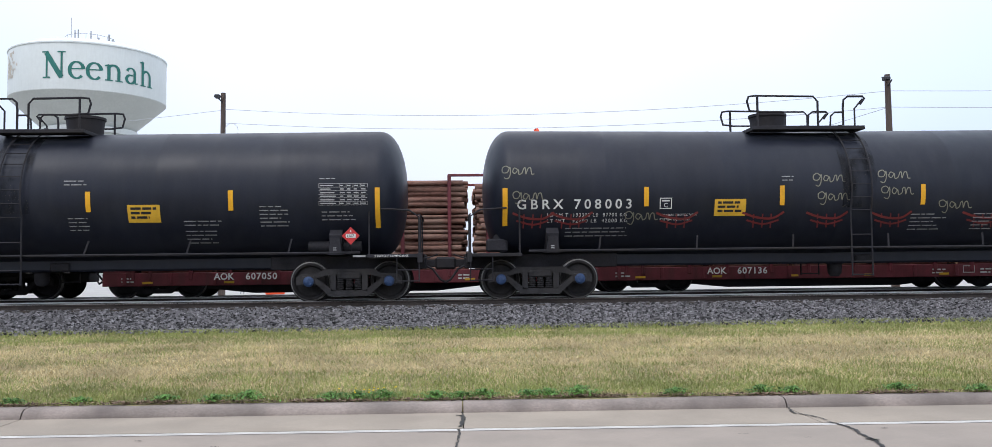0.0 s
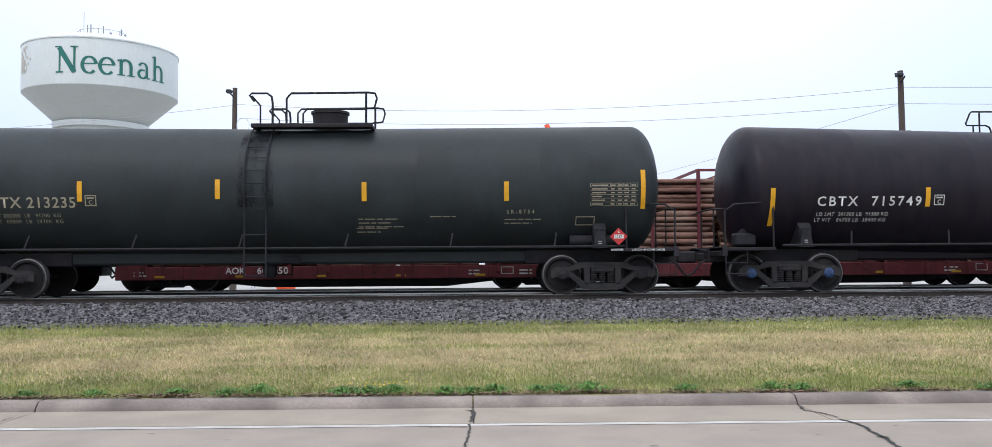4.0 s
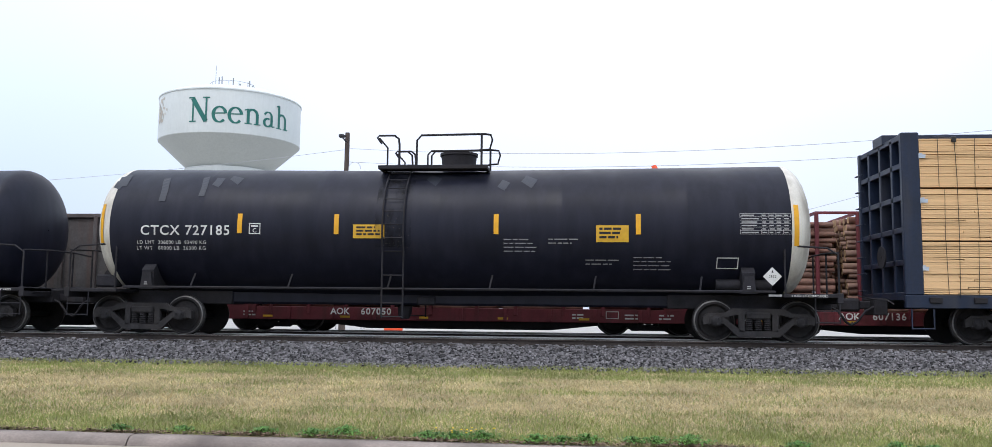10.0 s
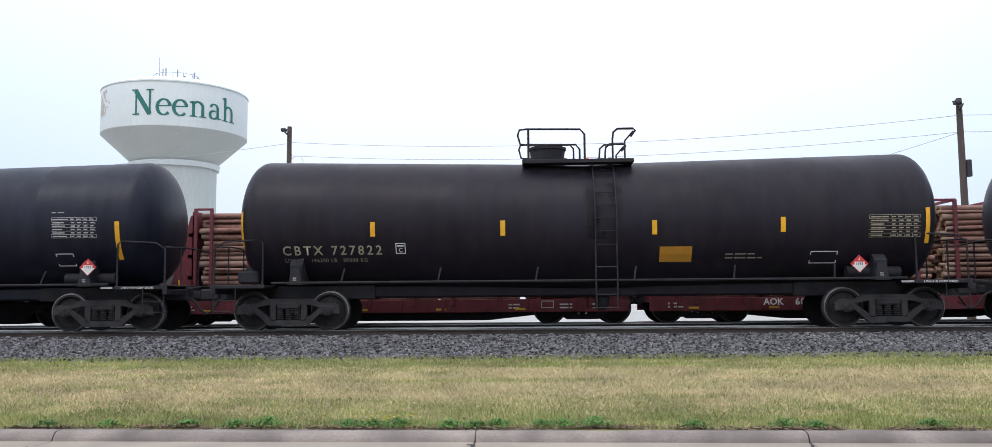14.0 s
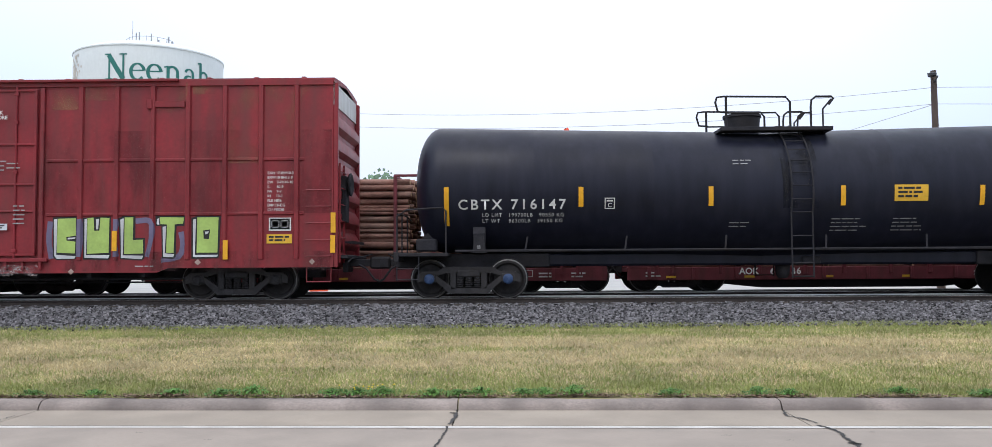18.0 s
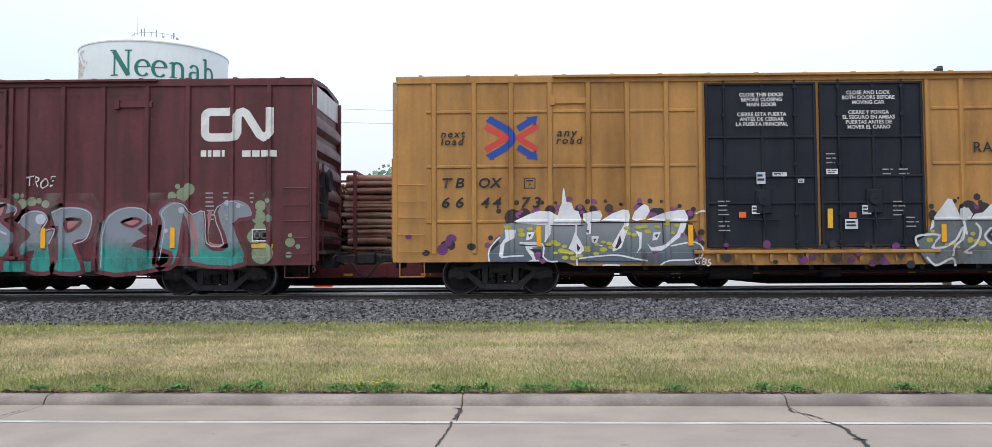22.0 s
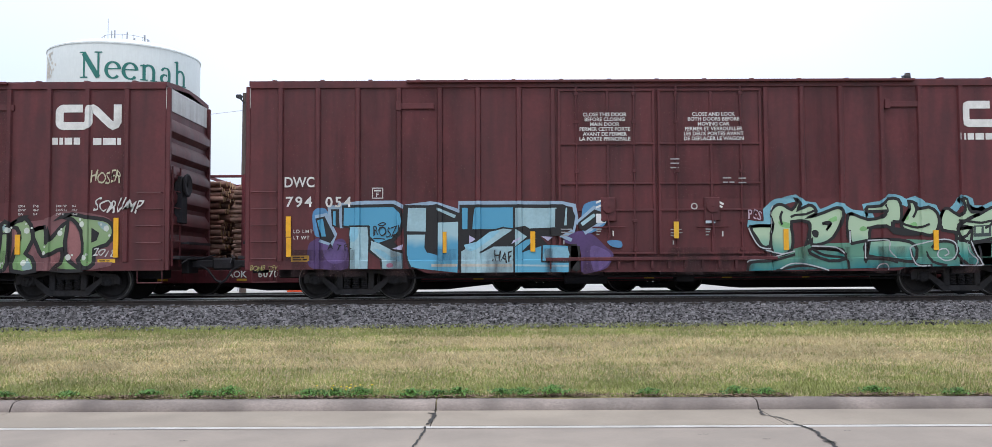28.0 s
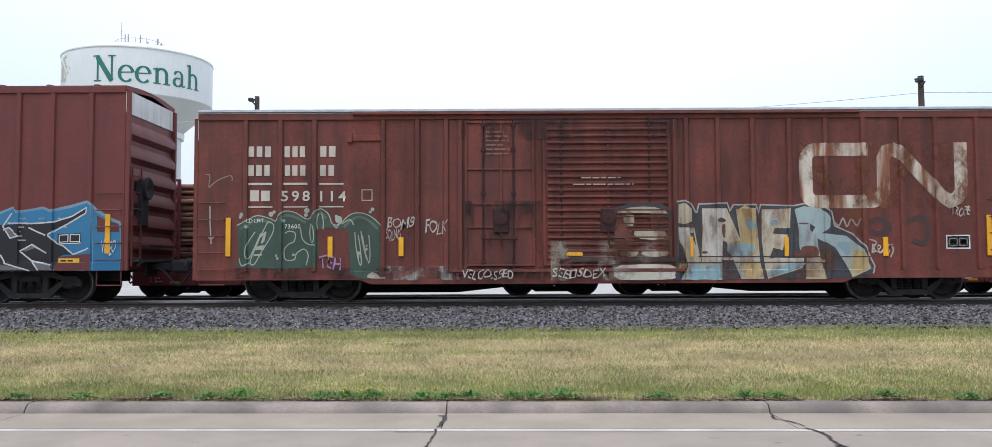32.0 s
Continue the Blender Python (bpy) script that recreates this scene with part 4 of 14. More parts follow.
def make_truck_meshes():
    side = Shape()
    prof = [(-1.2, 0.36), (-1.2, 0.56), (-1.08, 0.63), (-0.72, 0.64), (-0.55, 0.74), (0.55, 0.74), (0.72, 0.64), (1.08, 0.63), (1.2, 0.56), (1.2, 0.36),
            (0.95, 0.40), (0.80, 0.44), (0.40, 0.13), (-0.40, 0.13), (-0.80, 0.44), (-0.95, 0.40)]
    for sy in (-1, 1):
        y0, y1 = sorted((sy * 0.93, sy * 1.05))
        n = len(prof)
        # upper arch, lower tie and columns leave the window open
        side.prism([(-1.2, 0.38), (-1.2, 0.55), (-1.08, 0.63), (-0.72, 0.64), (-0.55, 0.74), (0.55, 0.74), (0.72, 0.64), (1.08, 0.63), (1.2, 0.55), (1.2, 0.38), (1.0, 0.42), (0.8, 0.52), (0.5, 0.6), (-0.5, 0.6), (-0.8, 0.52), (-1.0, 0.42)], y0, y1)
        side.prism([(-0.86, 0.5), (-0.74, 0.53), (-0.36, 0.25), (0.36, 0.25), (0.74, 0.53), (0.86, 0.5), (0.45, 0.12), (-0.45, 0.12)], y0, y1)
        for x in (-0.36, 0.36):
            side.box(x - 0.07, x + 0.07, y0, y1, 0.22, 0.62, bevel=0.015)
        for x in (-0.915, 0.915):
            side.box(x - 0.17, x + 0.17, y0 - 0.02, y1 + 0.02, 0.36, 0.6, bevel=0.04)
        b0, b1 = sorted((sy * 0.85, sy * 1.08))
        side.box(-0.27, 0.27, b0, b1, 0.5, 0.66, bevel=0.03)
    side.box(-0.22, 0.22, -1.0, 1.0, 0.5, 0.72, bevel=0.02)
    side.box(-0.8, -0.7, -0.8, 0.8, 0.4, 0.5)
    side.box(0.7, 0.8, -0.8, 0.8, 0.4, 0.5)
    spring = Shape()
    prof = []
    for k in range(6):
        prof += [(0.26 + k * 0.042, 0.06), (0.272 + k * 0.042, 0.085), (0.29 + k * 0.042, 0.085)]
    springs = spring.lathe(prof + [(0.51, 0.05)], 10, "z")
    ws = Shape()
    for sy in (-1, 1):
        o = sy * (GAUGE / 2 + 0.085)
        i = sy * (GAUGE / 2 - 0.045)
        prof = [(o - sy * 0.015, 0.09), (o - sy * 0.02, 0.15), (o - sy * 0.06, 0.22), (o - sy * 0.055, 0.33), (o - sy * 0.01, 0.37), (o, 0.375), (o, 0.427), (o - sy * 0.012, 0.45),
                (o - sy * 0.1, 0.458), (o - sy * 0.105, 0.48), (i, 0.483), (i, 0.39), (i + sy * 0.03, 0.3), (i + sy * 0.03, 0.1)]
        ws.lathe(prof, 40, "y", slots=[0, 0, 0, 0, 0, 0, 1, 1, 0, 0, 0, 0, 0])
    ws.rod((0, -1.06, 0), (0, 1.06, 0), 0.08, 14)
    caps = []
    for sy in (-1, 1):
        caps.append(Shape())
        caps[-1].lathe([(sy * 0.98, 0.12), (sy * 1.08, 0.12), (sy * 1.1, 0.1), (sy * 1.115, 0.06), (sy * 1.12, 0.001)], 18, "y")
        for k in range(3):
            a = k * 2.094
            caps[-1].rod((0.065 * math.cos(a), sy * 1.1, 0.065 * math.sin(a)), (0.065 * math.cos(a), sy * 1.135, 0.065 * math.sin(a)), 0.022, 6)
    return (side.mesh("truck", [truck_grey]), springs.mesh("coil_spring", [truck_grey]), ws.mesh("wheelset", [wheel_steel, rim_steel]),
            [c.mesh("bearing_cap", [cap_blue]) for c in caps], [c.mesh("bearing_cap", [truck_grey]) for c in caps])


TRUCK, SPRINGS, WHEELSET, CAP_BLUE, CAP_DARK = make_truck_meshes()


def add_trucks(car, place, half, blue=False, roll=True):
    for sx in (-1, 1):
        t = part("truck", TRUCK, truck_grey, car, "grimy cast steel truck", at=pose(sx * half, 0, 0))
        for sy in (-1, 1):
            for x in (-0.2, 0.0, 0.2):
                part("coil_spring", SPRINGS, truck_grey, t, at=pose(x, sy * 0.98, 0))
        for wx in (-0.915, 0.915):
            w = part("wheelset", WHEELSET, wheel_steel, t, at=pose(wx, 0, WHEEL))
            caps = [part("bearing_cap", m, cap_blue, t, "blue bearing cap" if blue else "", at=pose(wx, 0, WHEEL)) for m in (CAP_BLUE if blue else CAP_DARK)]
            if roll:
                spinning.extend((o, place, sx * half + wx, wx) for o in (w, *caps))


def add_coupler(car, x, sx, mat, z=0.86):
    s = Shape()
    e = x + sx * 0.0
    s.box(min(e - sx * 0.9, e), max(e - sx * 0.9, e), -0.09, 0.09, z - 0.1, z + 0.08, bevel=0.02)
    s.box(min(e - sx * 0.25, e + sx * 0.05), max(e - sx * 0.25, e + sx * 0.05), -0.17, 0.12, z - 0.16, z + 0.14, bevel=0.05)
    s.box(min(e - sx * 0.02, e + sx * 0.08), max(e - sx * 0.02, e + sx * 0.08), -0.15, -0.05, z - 0.14, z + 0.13, bevel=0.03)
    part("coupler", s, mat, car, "knuckle coupler")
    hose = Shape().pipe([(e - sx * 0.5, -0.3, z - 0.05), (e - sx * 0.3, -0.32, z - 0.15), (e - sx * 0.12, -0.3, z - 0.4), (e, -0.25, z - 0.47), (e + sx * 0.05, -0.2, z - 0.42)], 0.028, 6)
    part("air_hose", hose, under_black, car)
    lever = Shape().pipe([(e - sx * 0.55, -1.4, z + 0.0), (e - sx * 0.5, -1.1, z + 0.1), (e - sx * 0.4, -0.5, z + 0.12), (e - sx * 0.2, -0.1, z + 0.2)], 0.016, 5)
    part("uncoupling_lever", lever, under_black, car)


PAINTS = {}


def thin_coat(rgb, amount=0.6, size=1.2, stretch=0.5):
    """Thin uneven paint, fade, dust or rust that lets the coat under it show through."""
    key = ("mist", rgb, amount, size, stretch)
    if key not in PAINTS:
        mat = material("thin uneven coat", rgb, 0.7, vary=0.2, scale=2.0, grain=18, bump=0.05)
        n, l = mat.node_tree.nodes, mat.node_tree.links
        tc, mp, nz, mr = n.new("ShaderNodeTexCoord"), n.new("ShaderNodeMapping"), n.new("ShaderNodeTexNoise"), n.new("ShaderNodeMapRange")
        mp.inputs["Scale"].default_value = (1, 1, stretch)
        nz.inputs["Scale"].default_value, nz.inputs["Detail"].default_value, nz.inputs["Roughness"].default_value = size, 5, 0.65
        mr.interpolation_type = "SMOOTHSTEP"
        for i, v in enumerate((0.46, 0.68, 0.0, amount)):
            mr.inputs[i + 1].default_value = v
        l.new(tc.outputs["Object"], mp.inputs[0])
        l.new(mp.outputs[0], nz.inputs["Vector"])
        l.new(nz.outputs[0], mr.inputs[0])
        l.new(mr.outputs[0], n["Principled BSDF"].inputs["Alpha"])
        PAINTS[key] = mat
    return PAINTS[key]


TANK_R, TANK_Z = 1.52, 2.53
fresh_white = material("fresh white lettering", (0.82, 0.82, 0.8), 0.6, vary=0.08, scale=6, grain=40, bump=0.02)
panel_ink = material("greyish stencil paint", (0.36, 0.36, 0.36), 0.6, vary=0.2, scale=8, grain=60, bump=0.02)
jack_dim = material("worn white stencil", (0.3, 0.3, 0.3), 0.6, vary=0.3, scale=8, grain=60, bump=0.02)


head_shape = {"half": 9.0, "deep": 0.8, "power": 2.0, "sag": 0.0, "rise": 0.0}      # of the tank being built


def tank_lift(x):
    """The tank slopes down from both ends to its outlet in the middle."""
    return head_shape["rise"] - head_shape["sag"] * (1 - min(1.0, abs(x) / head_shape["half"]))


def tank_skin(x, z):
    u = max(0.0, min(0.98, (abs(x) - head_shape["half"] + head_shape["deep"]) / head_shape["deep"]))
    r = TANK_R * (1 - u * u) ** (1 / head_shape["power"])
    d = max(-1.0, min(1.0, (z - TANK_Z - tank_lift(x)) / r))
    return -r * math.sqrt(max(0.0, 1 - d * d)) - 0.008


def tank_car(place, length, tank_len, mat, label, ladder=0.4, man=1.2, plat=(-0.8, 1.9), blue=True, end_mat=None, drop=0.0, head=0.62, power=2.4, sag=0.1, rise=0.0):
    """A tank car: tank with dished heads, platform with railings, manway, ladders, sills, trucks and markings."""
    car = thing("tank_car", label, "tank car", "cars of the moving train")
    moving.append((car, place, TRACK_NEAR, RAIL))
    L = tank_len / 2
    R = TANK_R
    flip = 1 if man > ladder else -1
    lad = ladder
    head_shape.update(half=L, deep=head, power=power, sag=sag, rise=rise)
    prof = [(-L, 0.02)] + [(-L + head * (1 - math.sqrt(1 - q ** power)), R * q) for q in (0.2, 0.38, 0.54, 0.68, 0.79, 0.87, 0.93, 0.97, 0.993)]
    prof += [(-L + head + 0.02, R)]
    for sx in (-0.66, -0.33, 0, 0.33, 0.66):
        prof += [(sx * L - 0.03, R), (sx * L, R + 0.004), (sx * L + 0.03, R)]
    full = prof + [(-s, r) for s, r in prof[:11][::-1]]
    n_end = 10
    slots = [1 if (i < n_end or i >= len(full) - 1 - n_end) else 0 for i in range(len(full) - 1)]
    shell = Shape().lathe(full, 64, "x", (0, 0, TANK_Z), slots=slots)
    shell.v = [(x, y, z + tank_lift(x)) for x, y, z in shell.v]
    part("tank", shell, [mat, end_mat or mat], car, smooth=28)
    # stub sills and end platforms
    H = length / 2
    for sx in (-1, 1):
        s = Shape()
        a, b = sorted((sx * (L - 3.2), sx * (H - 0.45)))
        s.box(a, b, -0.4, 0.4, 0.72, 1.05, bevel=0.02)
        a, b = sorted((sx * (H - 1.75), sx * (H - 0.5)))
        s.box(a, b, -1.45, 1.45, 0.98, 1.06, bevel=0.01)
        a, b = sorted((sx * (H - 0.62), sx * (H - 0.5)))
        s.box(a, b, -1.47, 1.47, 0.86, 1.08, bevel=0.01)
        part("end_platform", s, under_black, car)
        if sx > 0:
            letters("2 INCH HF COMP SHOES", sx * (H - 1.2), 0.995, 0.05, mark_white, car, lambda x, z: -1.456, name="stencil", bold=0.006, mid=True)
            part("stencil", plate_on(sx * (H - 1.2) - 0.86, sx * (H - 1.2) - 0.58, 1.0, 1.045, lambda x, z: -1.456, 0.0), jack_dim, car, smooth=0)
        s = Shape()
        cx = sx * (L - 1.55)
        s.prism([(-1.3, 1.06), (1.3, 1.06), (1.38, 1.5), (1.1, 1.75), (-1.1, 1.75), (-1.38, 1.5)], cx - 0.14, cx + 0.14, "yz")
        part("saddle", s, under_black, car)
        # jacking pad bracket on the camera side
        s = Shape().prism([(cx - 0.17, 1.06), (cx + 0.17, 1.06), (cx + 0.14, 1.14), (cx + 0.1, 1.44), (cx - 0.1, 1.44), (cx - 0.14, 1.14)], -1.44, -1.3)
        part("jacking_pad", s, under_black, car)
        s = plate_on(cx - 0.075, cx + 0.075, 1.1, 1.35, lambda x, z: -1.44)
        part("jack_label", bars_shape(cx - 0.05, 1.2, 0.1, 2, lambda x, z: -1.445, 0.022, 0.045, 3), jack_dim, car, smooth=0)
        # end railing
        s = Shape()
        e0, e1 = sx * (H - 1.7), sx * (H - 0.58)
        s.pipe([(e0, -1.42, 1.06), (e0, -1.42, 2.02), (e0 + sx * 0.08, -1.42, 2.1), (e0 + sx * 0.9, -1.42, 2.05), (e1, -1.42, 1.9), (e1, -1.42, 1.06)], 0.022, 6)
        s.pipe([(e1, -1.42, 1.95), (e1, -0.3, 2.0), (e1, 0.6, 2.0), (e1, 1.42, 1.95)], 0.02, 6)
        s.pipe([(e1, -0.5, 1.06), (e1, -0.5, 1.98)], 0.02, 6)
        s.pipe([(e1, 0.6, 1.06), (e1, 0.6, 1.98)], 0.02, 6)
        for z in (0.45, 0.7):
            s.pipe([(e1 + sx * 0.02, -1.44, z), (e1 - sx * 0.5, -1.44, z)], 0.014, 5)
        s.pipe([(e1 - sx * 0.5, -1.44, 0.43), (e1 - sx * 0.5, -1.44, 1.0)], 0.014, 5)
        s.pipe([(e1, -1.44, 0.43), (e1, -1.44, 1.0)], 0.014, 5)
        part("end_railing", s, under_black, car)
        if sx > 0:
            s = Shape().rod((sx * (L - 2.2), -1.0, 1.25), (sx * (L - 1.0), -1.0, 1.25), 0.13, 14)
            part("air_reservoir", s, under_black, car, "black air reservoir")
        else:
            s = Shape().rod((sx * (L - 0.35), -0.86, 1.38), (sx * (L - 0.35), -0.66, 1.38), 0.15, 16)
            s.box(sx * (L - 0.35) - 0.3, sx * (L - 0.35) + 0.2, -0.95, -0.6, 1.1, 1.4, bevel=0.04)
            part("hand_brake", s, under_black, car, "brake gear with housing")
        add_coupler(car, sx * H, sx, under_black)
    # side running bars with struts
    for sy in (-1, 1):
        s = Shape().rod((-L + 1.0, sy * 1.42, 1.1), (L - 1.0, sy * 1.42, 1.1), 0.03, 6)
        for k in range(6):
            x = -L + 2.6 + k * (tank_len - 5.2) / 5
            s.pipe([(x, sy * 1.42, 1.1), (x + 0.06, sy * 1.3, 1.42)], 0.022, 5)
        part("side_rail", s, under_black, car)
    s = Shape().rod((lad - 0.9, -0.3, 0.98), (lad + 0.9, -0.3, 0.98), 0.03, 6)
    s.box(lad + 0.35, lad + 0.8, -0.4, -0.1, 0.75, 0.95, bevel=0.03)
    part("outlet_pipe", s, under_black, car)
    s = Shape().lathe([(0.42, 0.1), (0.5, 0.16), (0.72, 0.18), (0.78, 0.28), (1.0, 0.3), (1.1, 0.22)], 18, "z", (lad, 0, 0))
    part("outlet_valve", s, under_black, car)
    # plain added box along the belly, covers what stands behind
    part("heater_jacket", Shape().box(-L + 3.1, L - 3.1, -0.34, 0.34, 0.74, 1.06, bevel=0.05), mat, car)
    # top platform, manway and railings
    crown = TANK_Z + R + tank_lift((plat[0] + plat[1]) / 2)
    top = crown
    x0, x1 = plat
    for y in ((-0.95, 0.95) if drop else (-0.95, -0.62, 0.62, 0.95)):
        part("walkway_grating", Shape().box(x0 + 0.08, x1 - 0.08, y - 0.15, y + 0.15, top - 0.06, top - 0.02, bevel=0.006), under_black, car)
    part("platform_edge", Shape().box(x0, x0 + 0.08, -1.06, 1.1, top - 0.1, top - 0.02, bevel=0.006), under_black, car)
    part("platform_edge", Shape().box(x1 - 0.08, x1, -1.06, 1.1, top - 0.1, top - 0.02, bevel=0.006), under_black, car)
    part("platform_edge", Shape().box(x0, x1, -1.12, -1.062, top - 0.1, top - 0.01, bevel=0.01), under_black, car)
    s = Shape().lathe([(-0.4, 0.4), (0.05, 0.4), (0.36, 0.43), (0.37, 0.46), (0.43, 0.46), (0.44, 0.4), (0.46, 0.05), (0.46, 0.001)], 28, "z", (man, 0, crown + drop * 0.8))
    part("manway", s, under_black, car, "round black manway housing")
    vx = lad - 0.1 * flip
    s = Shape().lathe([(-0.3, 0.27), (0.06, 0.27), (0.07, 0.2), (0.11, 0.18), (0.12, 0.001)], 20, "z", (vx, 0.1, top))
    s.rod((vx + 0.15, 0, top), (vx + 0.15, 0, top + 0.18), 0.05, 8)
    part("valve_housing", s, under_black, car)
    f = flip
    e0 = x0 if f > 0 else x1          # ladder end
    e1 = x1 if f > 0 else x0          # manway end
    for y in (-1.02, 1.02):
        base = top - 0.04
        if drop:
            for e, g in ((e0, f), (e1, -f)):
                s = Shape()
                s.pipe([(e + 0.78 * g, y, base), (e + 0.78 * g, y, base + 0.66), (e + 0.75 * g, y, base + 0.74), (e + 0.68 * g, y, base + 0.79), (e, y, base + 0.79), (e - 0.05 * g, y, base + 0.75), (e - 0.17 * g, y, base + 0.47), (e - 0.14 * g, y, base + 0.43), (e + 0.36 * g, y, base + 0.43), (e + 0.46 * g, y, base + 0.38), (e + 0.5 * g, y, base + 0.28), (e + 0.5 * g, y, base)], 0.022, 6)
                s.pipe([(e + 0.2 * g, y, base), (e + 0.2 * g, y, base + 0.79)], 0.022, 6)
                s.pipe([(e + 0.03 * g, y, base), (e + 0.03 * g, y, base + 0.43)], 0.02, 6)
                part("railing", s, under_black, car)
            continue
        s = Shape()
        s.pipe([(e0 + 0.06 * f, y, base + 0.55), (e0 - 0.05 * f, y, base + 0.7), (e0, y, base + 0.74), (e0 + 0.36 * f, y, base + 0.74), (e0 + 0.46 * f, y, base + 0.66), (e0 + 0.48 * f, y, base + 0.5), (e0 + 0.48 * f, y, base)], 0.026, 6)
        s.pipe([(e0 + 0.0 * f, y, base + 0.68), (e0 + 0.2 * f, y, base + 0.45), (e0 + 0.2 * f, y, base)], 0.022, 5)
        s.pipe([(e0 + 0.48 * f, y, base + 0.36), (e0 + 0.68 * f, y, base + 0.36), (e0 + 0.78 * f, y, base + 0.27), (e0 + 0.8 * f, y, base)], 0.022, 6)
        part("railing", s, under_black, car)
        s = Shape()
        a = man - 0.85 * f if abs(man - lad) > 0.55 else lad + 0.2 * f
        s.pipe([(a, y, base), (a, y, base + 0.62), (a + 0.1 * f, y, base + 0.74), (e1 - 0.1 * f, y, base + 0.76), (e1 + 0.06 * f, y, base + 0.74), (e1 + 0.1 * f, y, base + 0.62), (e1 + 0.04 * f, y, base + 0.4), (e1 - 0.2 * f, y, base + 0.38)], 0.026, 6)
        s.pipe([(e1 - 0.15 * f, y, base), (e1 - 0.15 * f, y, base + 0.75)], 0.028, 6)
        s.pipe([(a + 0.26 * f, y, base), (a + 0.26 * f, y, base + 0.28), (a + 0.34 * f, y, base + 0.37), (e1 - 0.15 * f, y, base + 0.37)], 0.022, 6)
        part("railing", s, under_black, car)
    # curved side ladder
    for sy in (-1, 1):
        s = Shape()
        for dx in (-0.24, 0.24):
            pts = []
            for k in range(15):
                a = radians(86 - k * 7.6)
                pts.append((lad + dx, sy * (R + 0.07) * math.cos(a), TANK_Z + tank_lift(lad) + (R + 0.07) * math.sin(a)))
            pts += [(lad + dx, sy * 1.5, TANK_Z - 0.6), (lad + dx, sy * 1.5, 0.45)]
            s.pipe(pts, 0.021, 5)
        for k in range(10):
            a = radians(80 - k * 11)
            y, z = sy * (R + 0.07) * math.cos(a), TANK_Z + tank_lift(lad) + (R + 0.07) * math.sin(a)
            s.rod((lad - 0.24, y, z), (lad + 0.24, y, z), 0.011, 5)
        for z in (0.48, 0.78, 1.1, 1.4):
            s.rod((lad - 0.24, sy * 1.5, z), (lad + 0.24, sy * 1.5, z), 0.016, 5)
        part("ladder", s, under_black, car)
    # thin uneven darker patch behind the ladder
    part("soot_stain", plate_on(lad - 0.42, lad + 0.4, TANK_Z - 0.5, TANK_Z + 1.32, tank_skin, 0.005, 4), thin_coat((0.004, 0.004, 0.006), 0.75, 1.6, 0.35), car)
    add_trucks(car, place, length / 2 - 2.2, blue)
    return car


def bars_shape(x, z, w, rows, surface, high, gap, seed):
    r = random.Random(seed)
    s = Shape()
    for k in range(rows):
        u, end, zz = x, x + w * r.uniform(0.7, 1.0), z - k * gap
        while u < end - 0.01:
            d = min(r.uniform(0.06, 0.25), end - u)
            s.add([(u, surface(u, zz), zz), (u + d, surface(u + d, zz), zz), (u + d, surface(u + d, zz + high), zz + high), (u, surface(u, zz + high), zz + high)], [(0, 1, 2, 3)])
            u += d + 0.03
    return s


def hazard_placard(car, x, z, code, red=True, size=0.2):
    p = Shape()
    y = -1.48
    p.prism([(x - size, z), (x, z - size), (x + size, z), (x, z + size)], y - 0.006, y + 0.006)
    pl = part("hazard_placard", p, placard_red if red else mark_white, car, "diamond hazard placard", smooth=0)
    if code == "1993":
        part("lower_half", Shape().prism([(x - size * 0.82, z - size * 0.1), (x, z - size * 0.92), (x + size * 0.82, z - size * 0.1)], y - 0.009, y - 0.006), mark_white, pl, smooth=0)
    q = Shape().box(x - size * 0.55, x + size * 0.55, y - 0.011, y - 0.007, z - size * 0.22, z + size * 0.22)
    part("number_panel", q, mark_white, pl, smooth=0)
    letters(code, x, z - size * 0.14, size * 0.3, mark_black, pl, lambda a, b: y - 0.014, mid=True, bold=0.01)
    b = Shape().prism([(x - size, z), (x, z - size), (x + size, z), (x, z + size)], y + 0.007, y + 0.01)
    q = Shape().prism([(x - 0.1 * size, z + size * 0.4), (x + size * 0.1, z + size * 0.4), (x, z + size * 0.7)], y - 0.011, y - 0.007)
    part("flame_symbol", q, mark_white if red else mark_black, pl, smooth=0)
    s = Shape().rod((x, y + 0.01, z), (x, -1.2, z - 0.05), 0.02, 5)
    s.rod((x - 0.02, y + 0.02, z - size), (x - 0.02, -1.3, 1.1), 0.02, 5)
    part("placard_bracket", s, under_black, pl)


def data_panel(car, x0, x1, z0, z1, surface, rows=6, mat=None):
    mat = panel_ink if mat in (None, mark_white) else mat
    s = Shape()
    t = 0.008
    def q(a, b, c, d):
        s.add([(a, surface(a, c) - 0.003, c), (b, surface(b, c) - 0.003, c), (b, surface(b, d) - 0.003, d), (a, surface(a, d) - 0.003, d)], [(0, 1, 2, 3)])
    for k in range(rows + 1):
        z = z0 + (z1 - z0) * k / rows
        q(x0, x1, z, z + t)
    for u in (0, 0.42, 0.56, 0.7, 0.85, 1):
        x = x0 + (x1 - x0) * u
        q(x, x + t, z0, z1 + t)
    r = random.Random(int(x0 * 100))
    for k in range(rows):
        z = z0 + (z1 - z0) * (k + 0.35) / rows
        for a, b in ((0.03, 0.38), (0.44, 0.54), (0.58, 0.68), (0.72, 0.83), (0.87, 0.97)):
            xa = x0 + (x1 - x0) * a
            q(xa, xa + (x1 - x0) * (b - a) * r.uniform(0.6, 1), z, z + (z1 - z0) / rows * 0.32)
    part("data_panel", s, mat, car, "white stencilled test panel", smooth=0)


